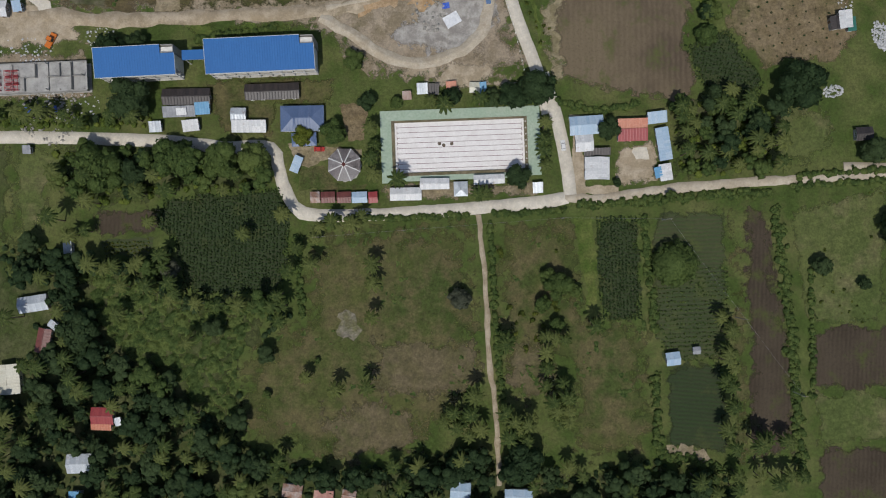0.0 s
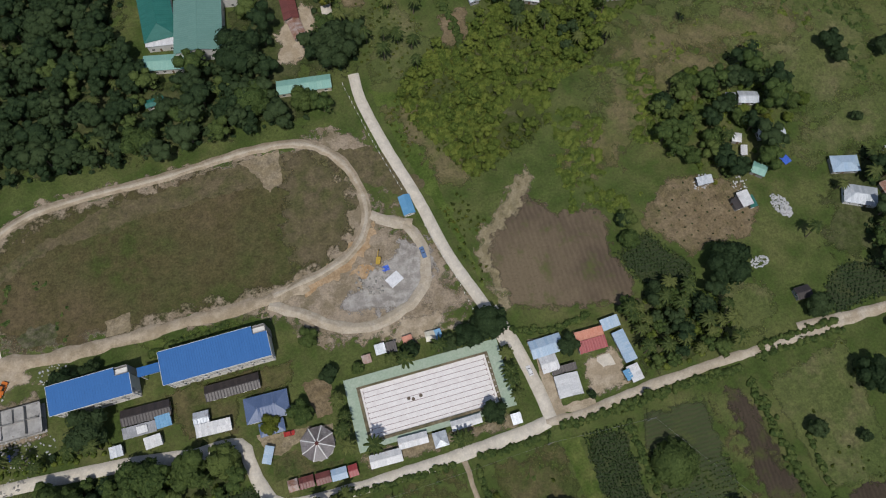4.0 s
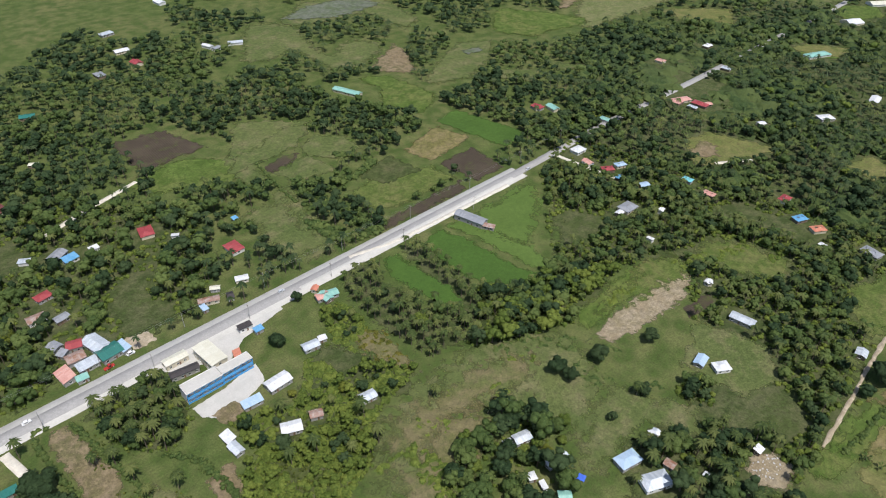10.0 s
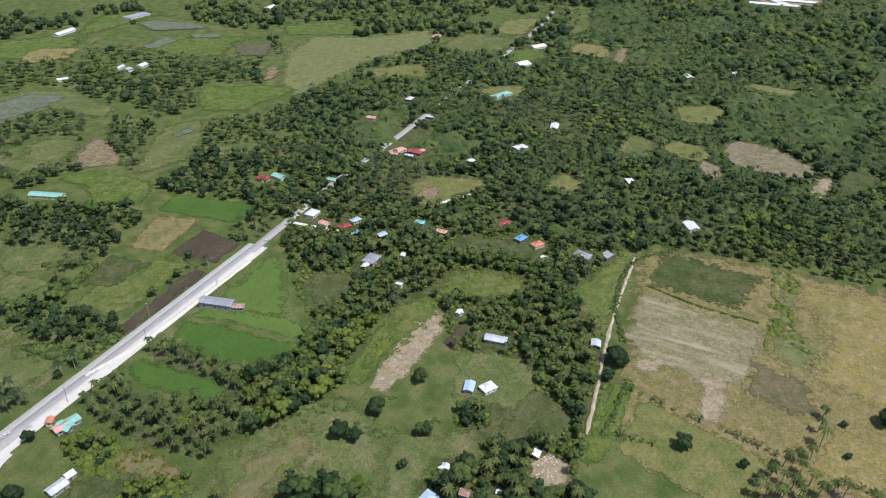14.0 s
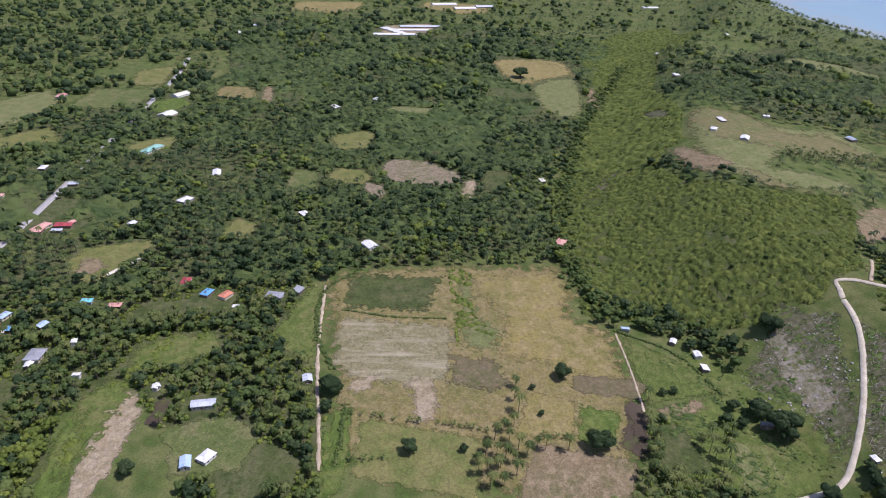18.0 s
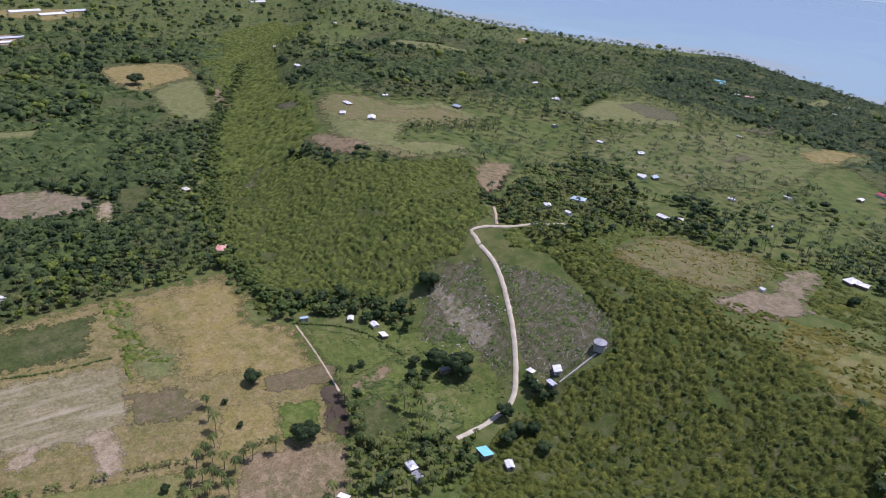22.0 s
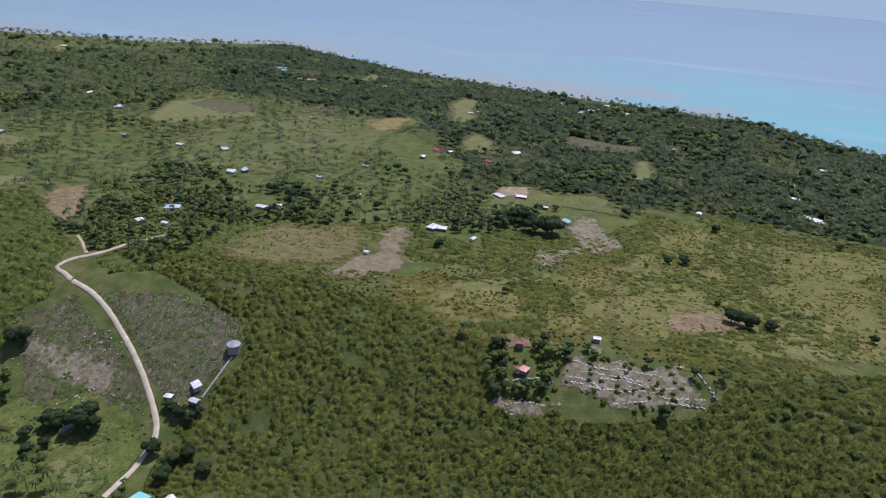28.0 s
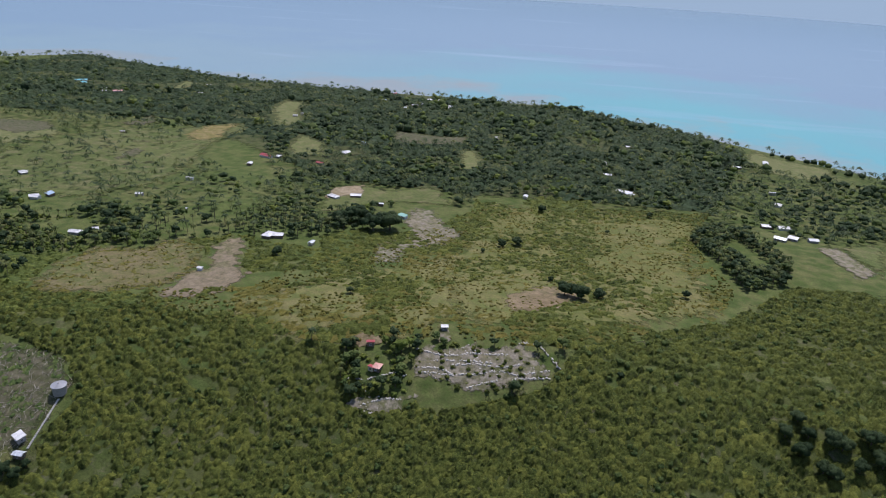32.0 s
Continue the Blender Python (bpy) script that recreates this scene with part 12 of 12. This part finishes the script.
thicket(SLASHED_B, 1.2, 2.6, 0.9, "left on the slashed slope", LEAF, 0.3, 0.7, 33, False, 0.07, -0.3)
thicket(SCRUB_EASTSLOPE, 1.7, 4.4, 2.8, "on the slope", HILLLEAF, 0.15, 0.3, 11)
thicket(MEADOW_BUSH, 1.0, 2.5, 1.6, "in the meadow", LEAF_BRIGHT, 0.3, 0.5, 12, False, 0.05, 0.02)
thicket(INFIELD_WEEDS, 1.0, 2.2, 0.9, "on the infield", LEAF, 0.4, 0.5, 13, False, 0.07, 0.08)
scrub(SCRUB_SLOPE, 11, "on the slope", BUSHES, 0.5, 1.0, patchy=0.45, scale=0.02, material=LEAF)
scrub(SCRUB_WEST, 11, "on the slope", BUSHES, 0.5, 1.1, patchy=0.4, scale=0.02, material=LEAF)
scrub(SCRUB_HILL, 13, "on the hill", BUSHES, 0.5, 1.0, patchy=0.45, scale=0.02, material=LEAF)


# far woods, thinner towards the horizon
NO_WOODS = [HILLTOP_GROVE, VILLAGE_BAND, SCRUB_TERRACE, OPEN_WEST, SCRUB_HILL, SCRUB_RIDGE, SCRUB_SLOPE, SCRUB_WEST, SCRUB_PLAIN, WOOD_VILLAGE, WOOD_MID, PALMS_ROAD, PALMS_ROW, WOOD_PADDY, PALMS_E, GROVE_SQUARE, SLASHED_A, SLASHED_B, SCRUB_MID, GARDEN, WOOD_N, WOOD_SW, ROAD_FOOT]


def in_any(zones, x, y):
    hit = np.zeros(len(x), bool)
    for z in zones:
        hit |= inside(z, x, y)
    return hit


def drift(x, y, scale, seed):
    return np.array([noise.noise(Vector((float(a) * scale, float(b) * scale, seed))) for a, b in zip(x, y)])


def far_woods():
    pts = []
    r = 300.0
    while r < 2900:
        gap = max(6.6, 0.0115 * r)
        n = int(math.radians(232) * r / gap)
        a = np.radians(-22) + np.radians(232) * (np.arange(n) + rngp.random(n)) / n
        rr = r + rngp.uniform(-0.5, 0.5, n) * gap
        pts.append(np.c_[rr * np.sin(a), rr * np.cos(a)])
        r += gap
    p = np.concatenate(pts)
    x, y = p[:, 0], p[:, 1]
    ok = (y > 300) | (x > 400) & (y > 120) | (x > 470) | (y < -330)
    ok &= y > np.interp(x, SEA_X, SEA_Y) + 25
    x, y = x[ok], y[ok]
    ok = free_ground(x, y, 1.5) & ~in_any(NO_WOODS, x, y)
    x, y = x[ok], y[ok]
    w = drift(x, y, 0.006, 5.0) + 0.5 * drift(x, y, 0.02, 1.0)
    sparse = in_any(SPARSE_PALMS, x, y)
    dense = in_any(NORTH_WOODS, x, y)
    north = (y > 330) & (x < 1100) & (np.hypot(x, y) > 420) & (y > 0.62 * x)
    ok = np.where(north, dense | (w > 0.42), w > -0.5)
    ok = np.where(sparse, (rngp.random(len(x)) < 0.42) & (w > -0.2), ok)
    x, y, sparse = x[ok], y[ok], sparse[ok]
    d = np.hypot(x, y)
    coast = smooth((-y - 500) / 500)
    palm = rngp.random(len(x)) < 0.5 + 0.9 * drift(x, y, 0.011, 8.0) + 0.2 * coast + 0.3 * ((y < -330) & (x > 380)) - 0.15 * (y > 330) + 0.4 * sparse
    dark = rngp.random(len(x)) < 0.6 + 0.7 * drift(x, y, 0.009, 3.0)
    # some trees in brighter leaves: variety, and haze lightening put into colour
    fresh = ~dark & ~palm & (rngp.random(len(x)) < 0.3) & (y < 250)
    grow = np.clip(d / 560, 1, 2.6) ** 0.42
    for lo_d, hi_d, b, pm in ((0, 620, BROAD_MID, PALM_MID), (620, 1000, [broad_tree(70 + i, 7.0 + i % 2, 5.0, 14, 1.1, limbs=0, body=(1, 2)) for i in range(5)], PALM_FAR), (1000, 4000, BROAD_FAR, PALM_FAR)):
        band = (d >= lo_d) & (d < hi_d)
        for sel, kinds, mat, nm, words in ((band & ~palm & ~dark & ~fresh, b, LEAF, "far_woods", "green broadleaf woods far off"), (band & fresh, b, LEAF_BRIGHT, "far_woods", "bright green woods far off, partly lightened for haze"), (band & ~palm & dark, b, LEAF_DARK, "far_woods", "dark green broadleaf woods far off"), (band & palm & ~dark, pm, PALMLEAF, "far_palms", "coconut palms far off"), (band & palm & dark, pm, PALMDARK, "far_palms", "dark coconut palms far off")):
            rows = rows_for(x[sel], y[sel], rngp, len(kinds), 0.6, 1.1)
            if nm == "far_woods":
                rows[:, 3] = rngp.uniform(0.55, 0.9, len(rows)) + 0.6 * rngp.random(len(rows)) ** 3
            rows[:, 3] *= grow[sel]
            stand(nm, kinds, mat, rows, words, "woods", wood=hi_d < 1000)


far_woods()
# hedges along the field edges, crops and weeds
def hedge(pts, wide, gap, label, kinds=SHRUB_NEAR, lo=0.5, hi=1.0, material=None):
    line = curve_through(pts, gap * 0.6)
    xs, ys = [], []
    for p in line:
        for _ in range(3 if rngp.random() < 0.85 else 1):
            xs.append(p.x + rngp.normal(0, 0.55) * wide), ys.append(p.y + rngp.normal(0, 0.55) * wide)
    stand("hedge", kinds, material or LEAF, rows_for(np.array(xs), np.array(ys), rngp, len(kinds), lo * 0.5, hi * 0.85), label, "hedge", False)


def crop(poly, along, row_gap, plant_gap, tall, label, material, keep=0.9):
    """Planted rows of leafy tufts."""
    cx, cy = sum(p[0] for p in poly) / len(poly), sum(p[1] for p in poly) / len(poly)
    u, v = np.meshgrid(np.arange(-60, 60, plant_gap), np.arange(-60, 60, row_gap))
    u, v = u.ravel() + rngp.uniform(-0.4, 0.4, u.size), v.ravel() + rngp.uniform(-0.34, 0.34, v.size)
    c, s = math.cos(radians(along)), math.sin(radians(along))
    x, y = cx + u * c - v * s, cy + u * s + v * c
    ok = inside(poly, x, y) & (rngp.random(len(x)) < keep)
    tufts = [shrub(90 + i, 0.38, tall * 0.8, 5, 0.27) for i in range(3)]
    stand("crop_rows", tufts, material, rows_for(x[ok], y[ok], rngp, 3, 0.7, 1.3), label, "crop", False)


def sticks(name, poly, n, long, material, label, seed):
    """Cut branches lying about."""
    rng = np.random.default_rng(seed)
    xs, ys = [p[0] for p in poly], [p[1] for p in poly]
    x, y = rng.uniform(min(xs), max(xs), n * 3), rng.uniform(min(ys), max(ys), n * 3)
    ok = inside(poly, x, y)
    q = []
    for px_, py_ in list(zip(x[ok], y[ok]))[:n]:
        a, l = rng.uniform(0, math.tau), long * rng.uniform(0.4, 1.2)
        qx, qy = px_ + l * math.cos(a), py_ + l * math.sin(a)
        limb = prism([(0, 0, 0), (0, 0, l)], [0.12, 0.04], 3)
        rot = Vector((qx - px_, qy - py_, float(terrain(qx, qy) - terrain(px_, py_)) + rng.uniform(0, 0.4))).to_track_quat("Z", "Y").to_matrix()
        q.append(limb @ np.array(rot).T + np.array([px_, py_, float(terrain(px_, py_)) + 0.25]))
    return tagged(new(name, quad_mesh(name, np.concatenate(q), material)), label, "branches", kind="stuff")


sticks("dead_branches", SLASHED_A, 420, 4.2, DRYWOOD, "grey cut branches lying on the slashed slope", 3)
sticks("dead_branches", SLASHED_B, 650, 4.2, DRYWOOD, "grey cut branches lying on the slashed slope", 4)


hedge([(459, -141), (509, -141), (542, -142), (617, -160), (710, -184), (807, -212), (957, -267), (1247, -393)], 9, 7.0, "uneven line of trees at the foot of the scrub hill", BROAD_MID, 0.45, 1.05, LEAF)
hedge([(459, -141), (509, -141), (542, -142), (617, -160), (710, -184), (807, -212), (957, -267), (1247, -393)], 16, 12.0, "bushes at the foot of the scrub hill", SHRUB_FAR, 0.8, 1.8, LEAF)

hedge([(51.0, 16.5), (73.3, 17.6), (98.7, 20.1), (121.9, 20.5)], 1.4, 1.3, "dense green hedge beside the village road")
hedge([(124.1, 16.1), (127.2, -6.1), (129.4, -25.2), (131.5, -44.2), (133.0, -67.5), (135.1, -86.6)], 1.6, 1.4, "green hedge of shrubs along a field edge")
hedge([(74.5, 12.5), (77.1, -8.3), (79.6, -31.5)], 1.2, 1.5, "green hedge of shrubs along a field edge")
hedge([(79.6, -46.4), (80.0, -61.2), (80.7, -76.0)], 1.3, 1.6, "green hedge of shrubs along a field edge")
hedge([(17.8, 9.7), (18.6, -8.3), (19.5, -25.2), (21.2, -44.2), (22.4, -59.1)], 0.7, 1.8, "low bushes along the farm track")
hedge([(-43.2, 11.2), (-17.8, 11.9), (9.7, 12.5)], 0.8, 1.8, "low bushes beside the village road")
hedge([(19.3, 12.9), (45.7, 14.6)], 0.8, 1.5, "low bushes beside the village road")
hedge([(-54.2, 4.4), (-53.8, -12.5), (-52.7, -25.2)], 0.9, 1.8, "green hedge of shrubs along a field edge")
hedge([(137.8, -8.3), (138.5, -54.8)], 0.6, 3, "green hedge of shrubs along a field edge")
hedge([(81.7, -77.1), (94.4, -79.2), (107.1, -83.4)], 1.8, 1.5, "green hedge of shrubs along a field edge")
hedge([(-60.1, -22.0), (-77.1, -22.7), (-96.1, -19.9)], 1.2, 1.4, "green hedge of shrubs along a field edge")
hedge([(73.3, 54.2), (58.4, 52.1), (43.6, 55.3)], 0.9, 1.6, "green hedge of shrubs along a field edge")
hedge([(132.5, 27.7), (151.6, 28.8), (166.0, 29.9)], 0.8, 2.0, "low bushes beside the village road")
hedge([(130.4, 23.5), (166.0, 26.0)], 0.9, 2.0, "low bushes beside the village road")
hedge([(-69.9, 77.4), (-91.5, 78.4), (-62.8, 83.1)], 0.8, 1.8, "planted shrubs behind the school")
hedge([(6.9, 277.2), (0.2, 273.7), (5.5, 219.2)], 1.0, 1.8, "green hedge of shrubs along a field edge")
hedge([(16.2, 273.4), (24.7, 227.9), (27.5, 210.1)], 1.2, 1.6, "green hedge of shrubs along a field edge")
hedge([(41.9, 228.4), (51.6, 214.9), (55.8, 187.7), (56.0, 180.7)], 1.8, 1.4, "green hedge of shrubs along a field edge")
hedge([(426.5, 36.5), (418.3, 1.1), (417.0, -35.7)], 0.6, 4, "green hedge of shrubs along a field edge")
hedge([(486.2, 25.9), (451.6, 51.4), (397.1, 50.7), (359.6, 38.3)], 1.5, 2.5, "green hedge of shrubs along a field edge")
hedge([(324.0, 25.9), (295.8, 27.3), (276.5, 28.5)], 1.5, 2.5, "green hedge of shrubs along a field edge")
hedge([(405.2, -153.4), (378.7, -186.1), (337.0, -200.7)], 0.8, 3, "green hedge of shrubs along a field edge")
hedge([(202.5, 430.7), (198.5, 394.8), (197.0, 369.0)], 1.2, 3, "green hedge of shrubs along a field edge")
hedge([(214.1, 374.6), (213.8, 331.8), (220.0, 311.4), (196.6, 312.7), (192.0, 339.2)], 3, 2.4, "rough bushes beside the main road", kinds=SHRUB_FAR, lo=1.0, hi=1.8)
hedge([(191.8, 339.1), (204.6, 309.6), (223.5, 311.6), (216.3, 344.2), (199.1, 359.4)], 4, 3, "rough bushes beside the main road", kinds=SHRUB_FAR, lo=1.0, hi=1.8)
hedge([(257.3, 407.0), (272.6, 384.1), (253.2, 372.7), (229.1, 371.2)], 3, 3, "rough bushes between fields", kinds=SHRUB_FAR, lo=1.0, hi=1.8)
crop([(-105.2, 18.8), (-60.5, 23.1), (-57.4, 8.7), (-57.4, -6.1), (-60.5, -17.1), (-95.7, -16.1), (-99.9, 2.3), (-107.3, 8.7)], 88, 1.3, 0.55, 0.9, "dark maize plants in rows", MAIZELEAF)
crop([(57.2, 12.1), (72.8, 12.5), (74.5, -26.5), (58.9, -26.5)], 92, 1.3, 0.55, 0.9, "dark maize plants in rows", MAIZELEAF)
crop([(80.7, -8.3), (106.7, -6.1), (106.7, -31.5), (105.9, -42.1), (82.6, -41.7), (80.7, -25.2)], 2, 1.7, 1.0, 0.7, "green crop plants in rows", LEAF)
crop([(-127.4, 3.0), (-109.2, 4.0), (-110.3, -1.5), (-126.4, -2.5)], 2, 1.4, 0.8, 0.6, "vegetable plants in rows", SHRUBLEAF)
crop([(90.6, 76.3), (106.8, 82.2), (120.4, 61.7), (119.2, 57.7), (101.2, 58.9), (96.0, 62.3)], 75, 1.3, 0.7, 0.7, "green crop plants in rows", MAIZELEAF)
crop([(166.4, 45.0), (180.1, 52.1), (193.5, 45.1), (190.8, 34.8), (166.6, 31.5)], 60, 1.5, 0.9, 1.0, "maize plants in rows", LEAF_DARK)
crop([(108.5, 85.3), (125.6, 100.9), (147.1, 94.9), (152.3, 81.0), (143.9, 70.5), (123.2, 69.7)], 20, 4.0, 4.0, 0.8, "seedlings planted on the cleared lot", LEAF_DARK)
crop([(402.0, -154.0), (362.4, -191.0), (337.0, -200.7), (325.8, -150.3)], 60, 2.2, 1.4, 0.9, "vegetable plants in rows", LEAF)
xw, yw = sown([(129, 15), (166, 23), (166, -27), (136, -29)], 4.6, rngp, False, 0.5, 0.5, 0.05)
stand("weeds", BUSH_LOW, SHRUBLEAF, rows_for(xw, yw, rngp, 4, 0.3, 0.8), "low weeds in the grass", "weeds", False)
xw, yw = sown([(18, 2), (46, 0), (48, -34), (25, -38)], 5, rngp, False, 0.5, 0.35, 0.05)
stand("weeds", BUSH_LOW, SHRUBLEAF, rows_for(xw, yw, rngp, 4, 0.8, 1.6), "bushes in the pasture", "weeds", False)
xw, yw = sown([(11, 173), (27, 167), (34, 125), (46, 98), (36, 70), (21, 130)], 2.6, rngp, False, 0.5, 0.35, 0.05)
stand("weeds", BUSH_LOW, SHRUBLEAF, rows_for(xw, yw, rngp, 4, 0.4, 0.9), "rough grass tussocks by the lane", "weeds", False)
xw, yw = sown([(18, 273), (34, 230), (44, 193), (27, 176), (9, 177)], 3.0, rngp, False, 0.5, 0.35, 0.05)
stand("weeds", BUSH_LOW, SHRUBLEAF, rows_for(xw, yw, rngp, 4, 0.3, 0.8), "rough grass tussocks among palms", "weeds", False)
xw, yw = sown([(323, -155), (345, -213), (262, -235), (251, -197), (303, -192)], 3.5, rngp, False, 0.5, 0.55, 0.05)
stand("weeds", BUSH_LOW, LEAF, rows_for(xw, yw, rngp, 4, 0.4, 1.0), "rough bushes on the slope", "weeds", False)
